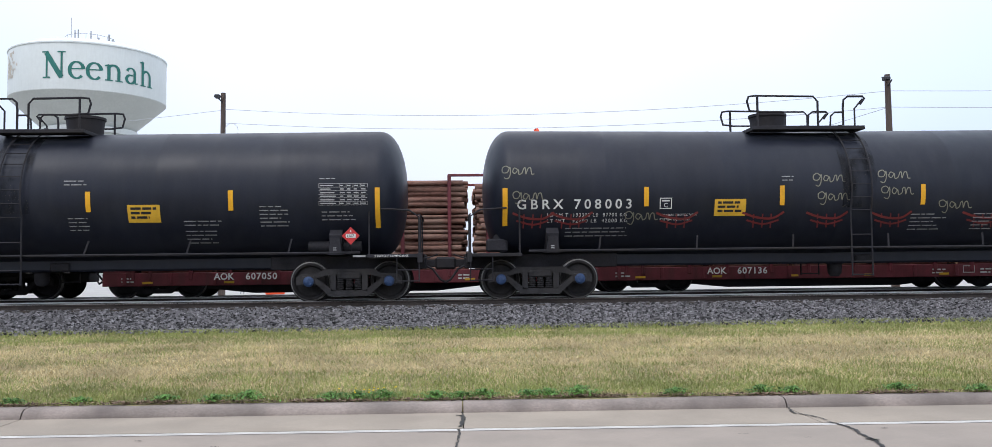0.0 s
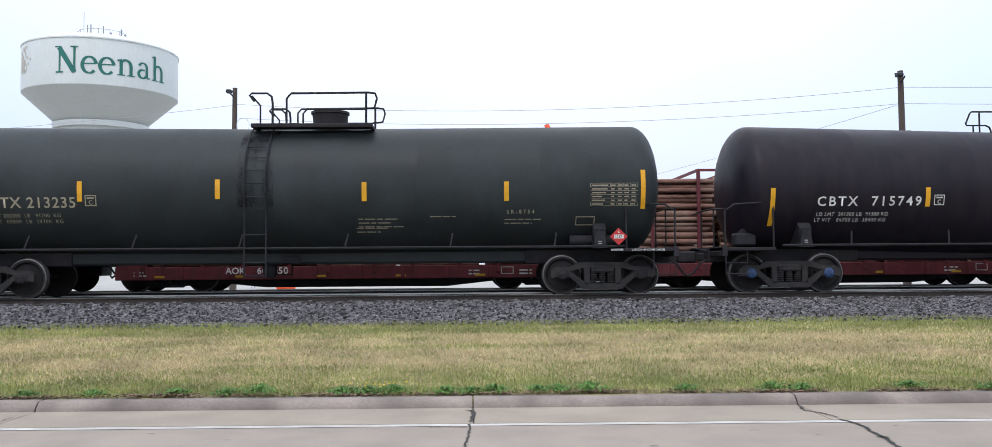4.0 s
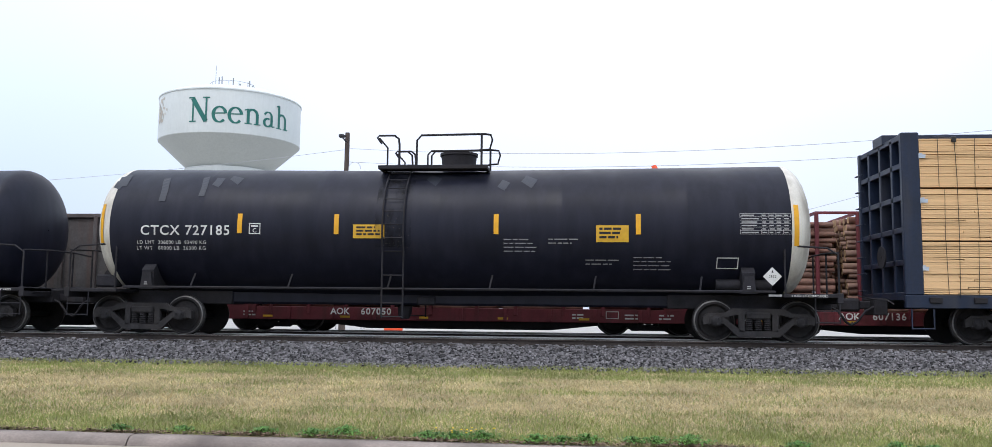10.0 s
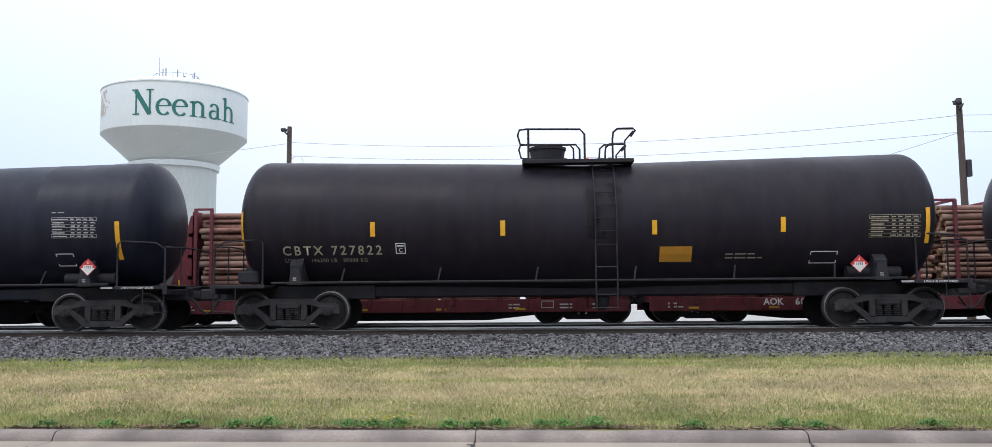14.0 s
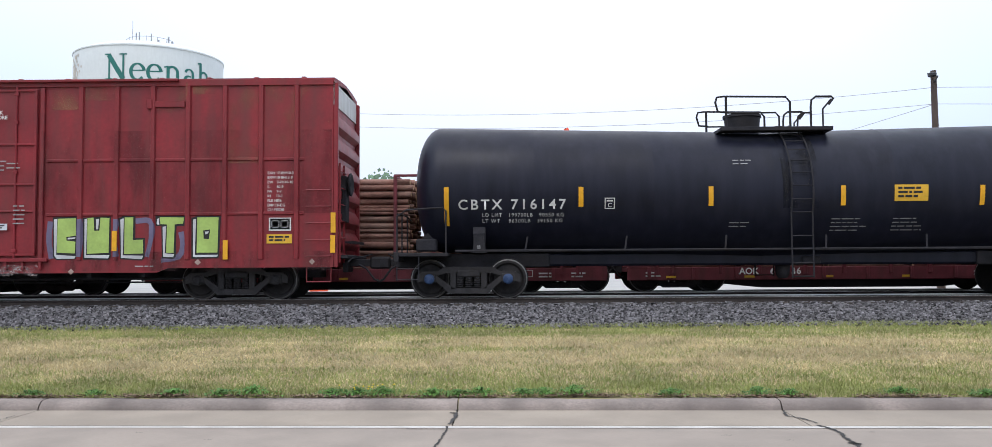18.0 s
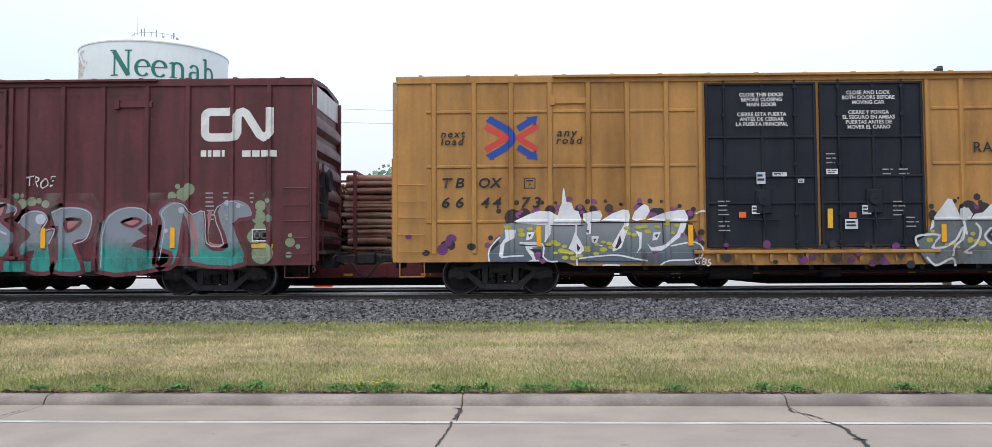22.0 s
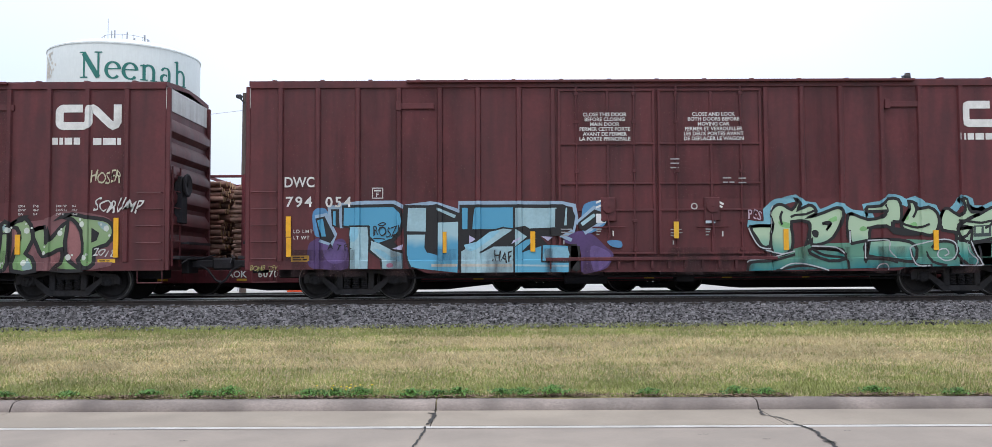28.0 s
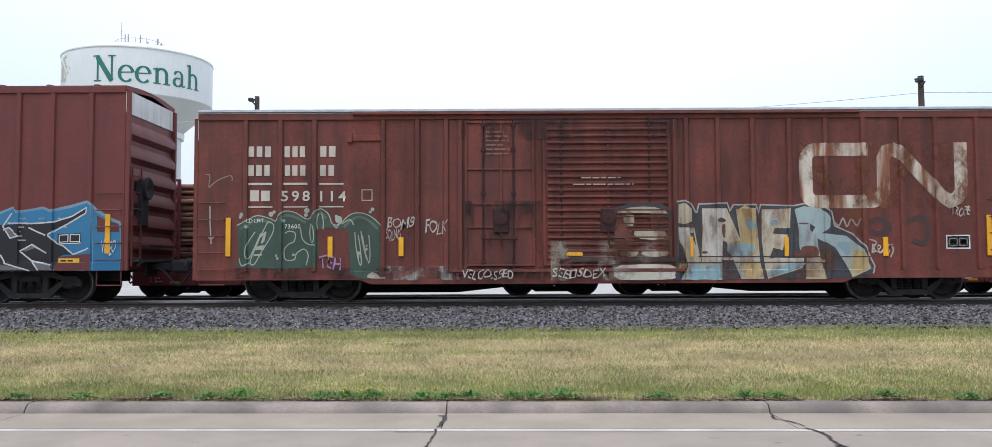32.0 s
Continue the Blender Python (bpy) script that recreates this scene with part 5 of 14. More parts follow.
def framed_mark(car, x, z, w, h, surface, text, mat=None):
    mat = mat or mark_white
    s = Shape()
    t = 0.02
    for a, b, c, d in ((x, x + w, z, z + t), (x, x + w, z + h - t, z + h), (x, x + t, z, z + h), (x + w - t, x + w, z, z + h)):
        s.add([(a, surface(a, c), c), (b, surface(b, c), c), (b, surface(b, d), d), (a, surface(a, d), d)], [(0, 1, 2, 3)])
    p = part("framed_mark", s, mat, car, smooth=0)
    if text:
        letters(text, x + w / 2, z + h * 0.15, h * 0.4, mat, p, surface, mid=True, bold=0.008)
        part("small_print", bars_shape(x + w * 0.18, z + h * 0.66, w * 0.64, 1, surface, h * 0.14, 0.1, 2), mat, p, smooth=0)


# ---- boxcars ----
BOX_W = 1.455


def boxcar(place, length, body, mat, label, low=0.75, eave=5.02, door=((-2.36, 0.08), (0.12, 2.6)), door_mat=None, end_mat=None, posts=None, roof_mat=None, half_truck=7.07, levels=(), sill_x=None, stops=(-4.9, 4.9), strip=True):
    """A boxcar: body with raised posts, plug doors with rods and latches, ribbed ends, ladders, roof and underframe."""
    car = thing("boxcar", label, "boxcar", "cars of the moving train")
    moving.append((car, place, TRACK_NEAR, RAIL))
    L, W, H = body / 2, BOX_W, length / 2
    dm = door_mat or mat
    # body shell with thick walls
    s = Shape()
    s.box(-L, L, -W, W, low + 0.02, eave - 0.12, bevel=0.012)
    part("body", s, mat, car)
    peak = eave + 0.1
    s = Shape()
    s.prism([(-W - 0.03, eave - 0.1), (-W - 0.03, eave), (-W * 0.5, eave + 0.07), (0, peak), (W * 0.5, eave + 0.07), (W + 0.03, eave), (W + 0.03, eave - 0.1)], -L - 0.02, L + 0.02, "yz")
    part("roof", s, roof_mat or mat, car)
    rib = Shape().prism([(-W - 0.02, eave + 0.004), (-W * 0.5, eave + 0.08), (0, peak + 0.012), (W * 0.5, eave + 0.08), (W + 0.02, eave + 0.004), (W, eave + 0.035), (0, peak + 0.05), (-W, eave + 0.035)], 0, 0.08, "yz").mesh("roof_rib", [roof_mat or mat])
    for k in range(int(body / 1.1)):
        part("roof_rib", rib, mat, car, at=pose(-L + 0.5 + k * 1.1, 0, 0))
    for y0, y1 in ((-W - 0.045, -W), (W, W + 0.045)):
        part("top_rail", Shape().box(-L, L, y0, y1, eave - 0.17, eave - 0.02, bevel=0.008), mat, car)
        # side sill, deeper between the trucks
        z0 = low - 0.0
        a = sill_x or (half_truck - 1.7)
        s = Shape().prism([(-L, low + 0.18), (-L, low), (-a - 0.25, low), (-a, low - 0.1), (a, low - 0.1), (a + 0.25, low), (L, low), (L, low + 0.18)], y0 + (0.02 if y0 < 0 else -0.0), y1 + (0 if y0 < 0 else -0.02))
        part("side_sill", s, mat, car)
    (d0, d1), (d2, d3) = door
    # posts
    if posts is None:
        posts = []
        step = 0.92
        x = -L + 0.68
        while x < d0 - 0.2:
            posts.append(x)
            x += step
        x = L - 0.68
        while x > d3 + 0.2:
            posts.append(x)
            x -= step
    zb, zt = low + 0.2, eave - 0.17
    for sy in (-1, 1):
        y0, y1 = sorted((sy * W, sy * (W + 0.035)))
        post = Shape().prism([(-0.07, sy * W), (-0.045, sy * (W + 0.055)), (0.045, sy * (W + 0.055)), (0.07, sy * W)], zb, zt, "xy").mesh("side_post", [mat])
        for x in posts:
            part("side_post", post, mat, car, at=pose(x, 0, 0))
        if levels:
            for z in levels:
                for a, b in ((-L + 0.68, d0 - 0.22), (d3 + 0.22, L - 0.68)):
                    s = Shape().prism([(sy * W, z - 0.045), (sy * (W + 0.026), z - 0.02), (sy * (W + 0.026), z + 0.02), (sy * W, z + 0.045)], a, b, "yz")
                    part("side_rib", s, mat, car)
        # short door-stop boards under the top rail
        for a in stops:
            s = Shape().box(a - 0.35, a + 0.45, min(y0, y1) - 0.01, max(y0, y1) + 0.01, eave - 0.66, eave - 0.52, bevel=0.01)
            s.box(a - 0.42, a - 0.3, min(y0, y1) - 0.05, max(y0, y1) + 0.05, eave - 0.7, eave - 0.48, bevel=0.01)
            part("door_stop", s, mat, car)
    # doors
    gear = hardware_brown if mat is box_rust else dm
    for k, (a, b) in enumerate(door):
        dz0, dz1 = low + 0.3, eave - 0.22
        s = Shape().box(a, b, -W - 0.05, -W + 0.02, dz0, dz1, bevel=0.012)
        d = part("door", s, dm, car, "closed plug door")
        hgt = dz1 - dz0
        for u in (0, 0.26, 0.42, 0.66, 0.985):
            z = dz0 + hgt * u
            part("door_rib", Shape().box(a + 0.02, b - 0.02, -W - 0.09, -W - 0.05, z, z + 0.05, bevel=0.008), dm, d)
        for x in (a, a + (b - a) * 0.5, b - 0.06):
            part("door_rib", Shape().box(x, x + 0.06, -W - 0.085, -W - 0.05, dz0, dz1, bevel=0.008), dm, d)
        for x in (a + 0.42, b - 0.48):
            s = Shape()
            s.rod((x, -W - 0.075, dz0 - 0.12), (x, -W - 0.075, dz1 + 0.05), 0.024, 6)
            for u in (0.03, 0.2, 0.5, 0.8, 0.97):
                z = dz0 + hgt * u
                s.box(x - 0.05, x + 0.05, -W - 0.1, -W - 0.05, z - 0.04, z + 0.04, bevel=0.008)
            part("locking_rod", s, gear, d)
        s = Shape()
        mid = (a + b) / 2
        s.box(mid - 0.16, mid + 0.2, -W - 0.12, -W - 0.06, dz0 + 0.75, dz0 + 1.3, bevel=0.02)
        s.rod((mid, -W - 0.13, dz0 + 0.9), (mid + 0.05, -W - 0.15, dz0 + 0.4), 0.02, 6)
        s.rod((mid - 0.35, -W - 0.12, dz0 + 0.62), (mid + 0.4, -W - 0.12, dz0 + 0.62), 0.018, 6)
        s.lathe([(-W - 0.13, 0.05), (-W - 0.15, 0.14), (-W - 0.17, 0.14), (-W - 0.175, 0.02)], 14, "y", (mid + 0.02, 0, dz0 + 1.08))
        part("door_latch", s, gear, d)
    d0, d3 = door[0][0], door[1][1]
    for x in (d0 - 0.16, d3 + 0.06):
        part("door_post", Shape().box(x, x + 0.1, -W - 0.06, -W, low + 0.1, eave - 0.18, bevel=0.01), mat, car)
    s = Shape()
    s.box(d0 - 0.3, d3 + 0.3, -W - 0.12, -W - 0.02, low + 0.16, low + 0.24, bevel=0.01)
    for k in range(14):
        x = d0 - 0.2 + k * (d3 - d0 + 0.3) / 13
        s.box(x, x + 0.06, -W - 0.1, -W, low - 0.02, low + 0.16)
    part("door_track_lower", s, mat, car)
    s = Shape().box(-L * 0.62, L * 0.62, -W - 0.14, -W - 0.02, eave - 0.07, eave - 0.01, bevel=0.01)
    part("door_track_upper", s, mat, car)
    # ends: deep horizontal corrugations, white top strip, ladders, brake gear
    em = end_mat or mat
    for sx in (-1, 1):
        n = 6
        z0, z1 = low + 0.35, eave - 0.75
        dz = (z1 - z0) / n
        for k in range(n):
            z, x = z0 + k * dz, sx * L
            part("end_corrugation", Shape().prism([(x, z + 0.05), (x + sx * 0.1, z + dz * 0.32), (x + sx * 0.1, z + dz * 0.62), (x, z + dz - 0.05)], -W + 0.1, W - 0.1), em, car, "ribbed steel end")
        xx = sorted((sx * L, sx * (L + 0.02)))
        part("end_top_strip", Shape().prism([(-W, eave - 0.62), (-W, eave - 0.12), (0, eave + 0.02), (W, eave - 0.12), (W, eave - 0.62)], xx[0], xx[1], "yz"), roof_white, car, "white painted strip")
        xx = sorted((sx * (L + 0.0), sx * (L + 0.1)))
        for y in (-W + 0.0, W - 0.1):
            part("corner_post", Shape().box(xx[0], xx[1], y, y + 0.1, low, eave - 0.12, bevel=0.01), em, car)
        # side ladder and end ladder
        a0, a1 = sorted((sx * (L - 0.62), sx * (L - 0.06)))
        for z in [low + 0.25 + 0.38 * k for k in range(5)]:
            part("grab_iron", Shape().pipe([(a0, -W, z), (a0, -W - 0.07, z), (a1, -W - 0.07, z), (a1, -W, z)], 0.013, 5), mat, car)
        s = Shape()
        s.pipe([(a0, -W + 0.04, low), (a0, -W + 0.04, 0.42), (a1, -W + 0.04, 0.42), (a1, -W + 0.04, low)], 0.02, 5)
        part("sill_step", s, mat, car)
        s = Shape()
        for z in [low + 0.3 + 0.38 * k for k in range(6)]:
            x = sx * (L + 0.17)
            s.pipe([(sx * (L + 0.05), -W + 0.15, z), (x, -W + 0.15, z), (x, -W + 0.65, z), (sx * (L + 0.05), -W + 0.65, z)], 0.013, 5)
        for y in (-W + 0.15, -W + 0.65):
            s.box(min(sx * (L + 0.1), sx * (L + 0.14)), max(sx * (L + 0.1), sx * (L + 0.14)), y - 0.02, y + 0.02, low + 0.1, low + 2.4)
        part("end_ladder", s, em, car)
        s = Shape()
        s.box(min(sx * L, sx * (H - 0.75)), max(sx * L, sx * (H - 0.75)), -0.35, 0.35, 0.62, 1.0, bevel=0.02)
        s.box(min(sx * L, sx * (L + 0.3)), max(sx * L, sx * (L + 0.3)), -W + 0.15, W - 0.15, 0.95, 1.03, bevel=0.01)
        part("draft_sill", s, under_black, car)
        s = Shape()
        for k in range(9):
            yy = -0.75 + k * 0.18
            s.box(min(sx * (L + 0.1), sx * (L + 0.32)), max(sx * (L + 0.1), sx * (L + 0.32)), yy, yy + 0.04, 1.32, 1.36)
        s.box(min(sx * (L + 0.29), sx * (L + 0.33)), max(sx * (L + 0.29), sx * (L + 0.33)), -0.8, 0.8, 1.31, 1.37)
        part("crossover_platform", s, under_black, car)
        if sx > 0:
            s = Shape().lathe([(L + 0.2, 0.02), (L + 0.24, 0.26), (L + 0.28, 0.28), (L + 0.3, 0.24), (L + 0.26, 0.05)], 18, "x", (0, -0.75, 2.7))
            s.box(L + 0.02, L + 0.2, -0.95, -0.55, 1.8, 2.9, bevel=0.02)
            part("hand_brake", s, under_black, car, "brake wheel and housing")
        add_coupler(car, sx * H, sx, under_black)
    for x in (-half_truck + 1.6, half_truck - 2.2):
        part("small_print", bars_shape(x, low + 0.03, 0.6, 1, lambda u, v: -W - 0.032, 0.03, 0.05, int(abs(x * 9))), jack_dim, car, smooth=0)
    # underframe
    s = Shape()
    s.box(-H + 1.4, H - 1.4, -0.3, 0.3, 0.5, 0.78, bevel=0.02)
    for x in [-5 + 1.25 * k for k in range(9)]:
        s.box(x - 0.05, x + 0.05, -W + 0.1, W - 0.1, 0.55, 0.76)
    part("center_sill", s, under_black, car)
    s = Shape().rod((-2.2, -0.75, 0.5), (-1.2, -0.75, 0.5), 0.18, 14)
    s.box(0.4, 0.85, -0.9, -0.55, 0.36, 0.64, bevel=0.04)
    s.rod((-half_truck + 1.3, -0.5, 0.42), (half_truck - 1.3, -0.6, 0.42), 0.02, 5)
    s.rod((-half_truck + 1.0, -1.0, 0.5), (half_truck - 1.0, -1.0, 0.5), 0.025, 5)
    part("brake_gear", s, under_black, car)
    add_trucks(car, place, half_truck, False)
    return car, Skin(list(posts), list(levels), (door[0][0], door[1][1]), low, eave)


# ---- painted marks and graffiti ----


def spray(*rgb):
    """A spray paint of that colour."""
    if rgb not in PAINTS:
        PAINTS[rgb] = material("spray paint", rgb, 0.5, vary=0.14, scale=2.2, grain=18, bump=0.05, dirt=tuple(c * 0.45 + 0.02 for c in rgb), dirt_amount=0.3)
    return PAINTS[rgb]


def fade(top, bottom, z0, z1):
    """Spray paint that blends from one colour below to another above."""
    key = (top, bottom, z0, z1)
    if key in PAINTS:
        return PAINTS[key]
    mat = material("faded spray paint", top, 0.5, vary=0.14, scale=2.2, grain=18, bump=0.05)
    n, l = mat.node_tree.nodes, mat.node_tree.links
    bs = n["Principled BSDF"]
    tc, sep, mr, mix, nz = n.new("ShaderNodeTexCoord"), n.new("ShaderNodeSeparateXYZ"), n.new("ShaderNodeMapRange"), n.new("ShaderNodeMix"), n.new("ShaderNodeTexNoise")
    mix.data_type = "RGBA"
    nz.inputs["Scale"].default_value = 2.5
    l.new(tc.outputs["Object"], nz.inputs["Vector"])
    l.new(tc.outputs["Object"], sep.inputs[0])
    add = n.new("ShaderNodeMath")
    add.operation = "MULTIPLY_ADD"
    l.new(nz.outputs[0], add.inputs[0])
    add.inputs[1].default_value = 0.35
    l.new(sep.outputs["Z"], add.inputs[2])
    l.new(add.outputs[0], mr.inputs[0])
    mr.inputs[1].default_value, mr.inputs[2].default_value = z0 + 0.17, z1 + 0.17
    l.new(mr.outputs[0], mix.inputs[0])
    mix.inputs[6].default_value, mix.inputs[7].default_value = (*bottom, 1), (*top, 1)
    l.new(mix.outputs[2], bs.inputs["Base Color"])
    PAINTS[key] = mat
    return mat


def mist(car, pts, rgb, skin, lift=0.013, amount=0.6, size=1.2, stretch=0.5, name="worn_paint"):
    return patch(car, name, pts, thin_coat(rgb, amount, size, stretch), skin, lift)


def patch(car, name, pts, mat, skin, lift=0.0, label="", round_off=0):
    """A painted area from its corners, its outline rounded if asked."""
    if round_off:
        n = len(pts)
        fine = []
        for i in range(n):
            p0, p1, p2, p3 = (Vector(pts[(i + j) % n]) for j in (-1, 0, 1, 2))
            for k in range(round_off):
                t = k / round_off
                fine.append(0.5 * ((2 * p1) + (p2 - p0) * t + (2 * p0 - 5 * p1 + 4 * p2 - p3) * t * t + (3 * p1 - p0 - 3 * p2 + p3) * t ** 3))
        pts = [(q.x, q.y) for q in fine]
    bm = bmesh.new()
    bm.faces.new([bm.verts.new((x, 0, z)) for x, z in pts])
    bm.normal_update()
    bmesh.ops.triangulate(bm, faces=bm.faces)
    me = bpy.data.meshes.new(name)
    bm.to_mesh(me)
    bm.free()
    if isinstance(skin, Skin):
        wrap(me, skin, lift)
    else:
        for v in me.vertices:
            v.co.y = skin(v.co.x, v.co.z) - lift
    me.materials.append(mat)
    return part(name, me, mat, car, label)


def stroke(car, name, pts, width, mat, skin, lift=0.004, smooth=4, label="", taper=False):
    """A painted line with rounded bends."""
    if smooth > 1 and len(pts) > 2:
        fine = []
        for i in range(len(pts) - 1):
            p0, p1, p2, p3 = (Vector(pts[min(max(i + j, 0), len(pts) - 1)]) for j in (-1, 0, 1, 2))
            for k in range(smooth):
                t = k / smooth
                fine.append(0.5 * ((2 * p1) + (p2 - p0) * t + (2 * p0 - 5 * p1 + 4 * p2 - p3) * t * t + (3 * p1 - p0 - 3 * p2 + p3) * t ** 3))
        fine.append(Vector(pts[-1]))
    else:
        fine = [Vector(p) for p in pts]
    bm = bmesh.new()
    row = []
    for i, q in enumerate(fine):
        d0 = (fine[i] - fine[max(i - 1, 0)])
        d1 = (fine[min(i + 1, len(fine) - 1)] - fine[i])
        d0 = d0.normalized() if d0.length > 1e-6 else d1.normalized()
        d1 = d1.normalized() if d1.length > 1e-6 else d0
        d = (d0 + d1)
        d = d.normalized() if d.length > 1e-3 else d0
        w = width / 2 / max(0.5, abs(d.dot(d0)))
        if taper:
            w *= 1 - 0.6 * i / len(fine)
        nn = Vector((-d.y, d.x)) * w
        row.append((bm.verts.new((q.x + nn.x, 0, q.y + nn.y)), bm.verts.new((q.x - nn.x, 0, q.y - nn.y))))
    for (a, b), (c, d) in zip(row, row[1:]):
        bm.faces.new((a, b, d, c))
    me = bpy.data.meshes.new(name)
    bm.to_mesh(me)
    bm.free()
    if isinstance(skin, Skin):
        wrap(me, skin, lift)
    else:
        for v in me.vertices:
            v.co.y = skin(v.co.x, v.co.z) - lift
    me.materials.append(mat)
    return part(name, me, mat, car, label)


def blot(car, pts, mat, skin, lift=0.0, label="", round_off=0):
    return patch(car, "paint_patch", pts, mat, skin, lift, label, round_off)


def line(car, pts, width, mat, skin, lift=0.004, smooth=4, label="", taper=False):
    return stroke(car, "paint_line", pts, width, mat, skin, lift, smooth, label, taper)


def scrawl(car, pts, width, mat):
    return stroke(car, "scrawl", pts, width, mat, tank_skin, 0.003, 4, "sprayed scrawl")


def rail_noodle(car, x0, x1, z0, z1, mat, skin, label="white noodle emblem", w=None):
    """The railway's emblem as one bent band."""
    W, H = x1 - x0, z1 - z0
    t = w or H * 0.2
    a, b, c, d = x0 + t / 2, x1 - t / 2, z0 + t / 2, z1 - t / 2
    q = H * 0.16
    stem = x0 + W * 0.5
    path = [(x0 + W * 0.41, d), (a + q, d)] + [(a + q + q * math.cos(radians(u)), d - q + q * math.sin(radians(u))) for u in (105, 120, 135, 150, 165, 180)]
    path += [(a, c + q)] + [(a + q + q * math.cos(radians(u)), c + q + q * math.sin(radians(u))) for u in (195, 210, 225, 240, 255, 270)]
    path += [(stem - q * 1.1, c), (stem - q * 0.4, c + q * 0.25), (stem, c + q), (stem, d - q * 0.9), (stem + q * 0.35, d - q * 0.2), (stem + q, d), (stem + q * 1.7, d - q * 0.4)]
    path += [(b - q * 1.9, c + q * 0.5), (b - q * 1.1, c), (b - q * 0.4, c + q * 0.3), (b, c + q), (b, d + t / 2)]
    stroke(car, "emblem", path, t, mat, skin, 0.004, 1, label)


def word_rows(car, cx, z, rows, mat, skin, high=0.085, pitch=0.112, width=1.0):
    """Painted instructions on a door, row under row, centred."""
    for k, text in enumerate(rows):
        if text:
            letters(text, cx, z - k * pitch, high, mat, car, skin, "painted door instructions", name="instruction", mid=True, bold=0.022, width=width)


def glyph(car, pts, fill, edge, skin, rim=0.1, shine=None, shine_at=(0.0, 1.0), round_off=3, lift=0.004, label="graffiti letter"):
    """One free-hand graffiti letter: filled outline, dark rim and a thin light line inside part of the rim."""
    patch(car, "graffiti_letter", pts, fill, skin, lift, label, round_off)
    ring = list(pts) + [pts[0], pts[1]]
    stroke(car, "letter_outline", ring, rim, edge, skin, lift + 0.006, round_off if round_off else 1)
    if shine:
        n = len(pts)
        cx, cz = sum(p[0] for p in pts) / n, sum(p[1] for p in pts) / n
        a, b = int(shine_at[0] * n), int(shine_at[1] * n)
        run = [(x + (cx - x) * 0.11, z + (cz - z) * 0.11) for x, z in ring[a:b + 1]]
        if len(run) > 1:
            stroke(car, "letter_highlight", run, rim * 0.22, shine, skin, lift + 0.01, round_off if round_off else 1)


import itertools
SPOTS = itertools.count()


def disc(car, x, z, q, mat, skin, lift, sq=1.0):
    lift += (next(SPOTS) % 12) * 0.00025
    patch(car, "paint_spot", [(x + q * math.cos(t), z + q * sq * math.sin(t)) for t in [i * 0.5236 for i in range(12)]], mat, skin, lift)


def blots(car, skin, mat, lift, round_off, *areas):
    for k, pts in enumerate(areas):
        blot(car, pts, mat, skin, lift + k % 4 * 0.00012, round_off=round_off)


def glyphs(car, skin, fill, edge, lift, rim, round_off, *areas):
    for k, pts in enumerate(areas):
        glyph(car, pts, fill, edge, skin, rim, round_off=round_off, lift=lift + k % 4 * 0.00015)


def lines(car, skin, mat, lift, width, smooth, *runs):
    for k, pts in enumerate(runs):
        line(car, pts, width, mat, skin, lift + k % 4 * 0.00012, smooth)


def spots(car, skin, mat, lift, sq, *rounds):
    for x, z, q in rounds:
        disc(car, x, z, q, mat, skin, lift, sq)


def dots(car, n, x0, x1, z0, z1, size, mats, skin, seed, lift=0.002):
    """Sprayed round spots."""
    r = random.Random(seed)
    for k in range(n):
        x, z, q = r.uniform(x0, x1), r.uniform(z0, z1), r.uniform(*size)
        sq = r.uniform(0.75, 1.2)
        patch(car, "paint_spot", [(x + q * math.cos(t), z + q * sq * math.sin(t)) for t in [i * 0.6283 for i in range(10)]], mats[k % len(mats)], skin, lift + (k % 11) * 0.00025)


def tag(car, text, x, z, high, mat, skin, lean=0.25, long=None):
    """A quick marker scrawl."""
    letters(text, x, z, high, mat, car, skin, "sprayed scrawl", name="scrawl", shear=lean, bold=0.004, long=long, wobble=True)


def tape(car, x, z0, z1, skin, mat=None, w=0.11, yellow="yellow reflective tape"):
    if isinstance(skin, Skin):
        y = skin(x, (z0 + z1) / 2) - 0.034
        part("reflector", Shape().box(x - w / 2, x + w / 2, y, y + 0.03, z0, z1), mat or safety_yellow, car, yellow, smooth=0)
    else:
        part("reflector", plate_on(x - w / 2, x + w / 2, z0, z1, skin), mat or safety_yellow, car, yellow)


def sign(car, x0, x1, z0, z1, skin, mat, ink=None, rows=2, label=""):
    """A small plate or sticker with unreadable print."""
    if isinstance(skin, Skin):
        y = skin((x0 + x1) / 2, (z0 + z1) / 2) - 0.01
        sf = lambda x, z: y
    else:
        sf = lambda x, z: skin(x, z) - 0.004
    p = part("plate", plate_on(x0, x1, z0, z1, sf, 0.0), mat, car, label, smooth=0)
    if ink:
        h = (z1 - z0) / (rows + 0.6)
        part("plate_print", bars_shape(x0 + (x1 - x0) * 0.1, z1 - h, (x1 - x0) * 0.8, rows, lambda x, z: sf(x, z) - 0.004, h * 0.5, h * 0.9, int(x0 * 50)), ink, p, smooth=0)
    return p


def prints(car, x, z, w, rows, skin, mat=None, high=0.045, gap=0.085):
    bars(x, z, w, rows, skin, car, mat or mark_white, high, gap, int(abs(x * 31)) + rows)


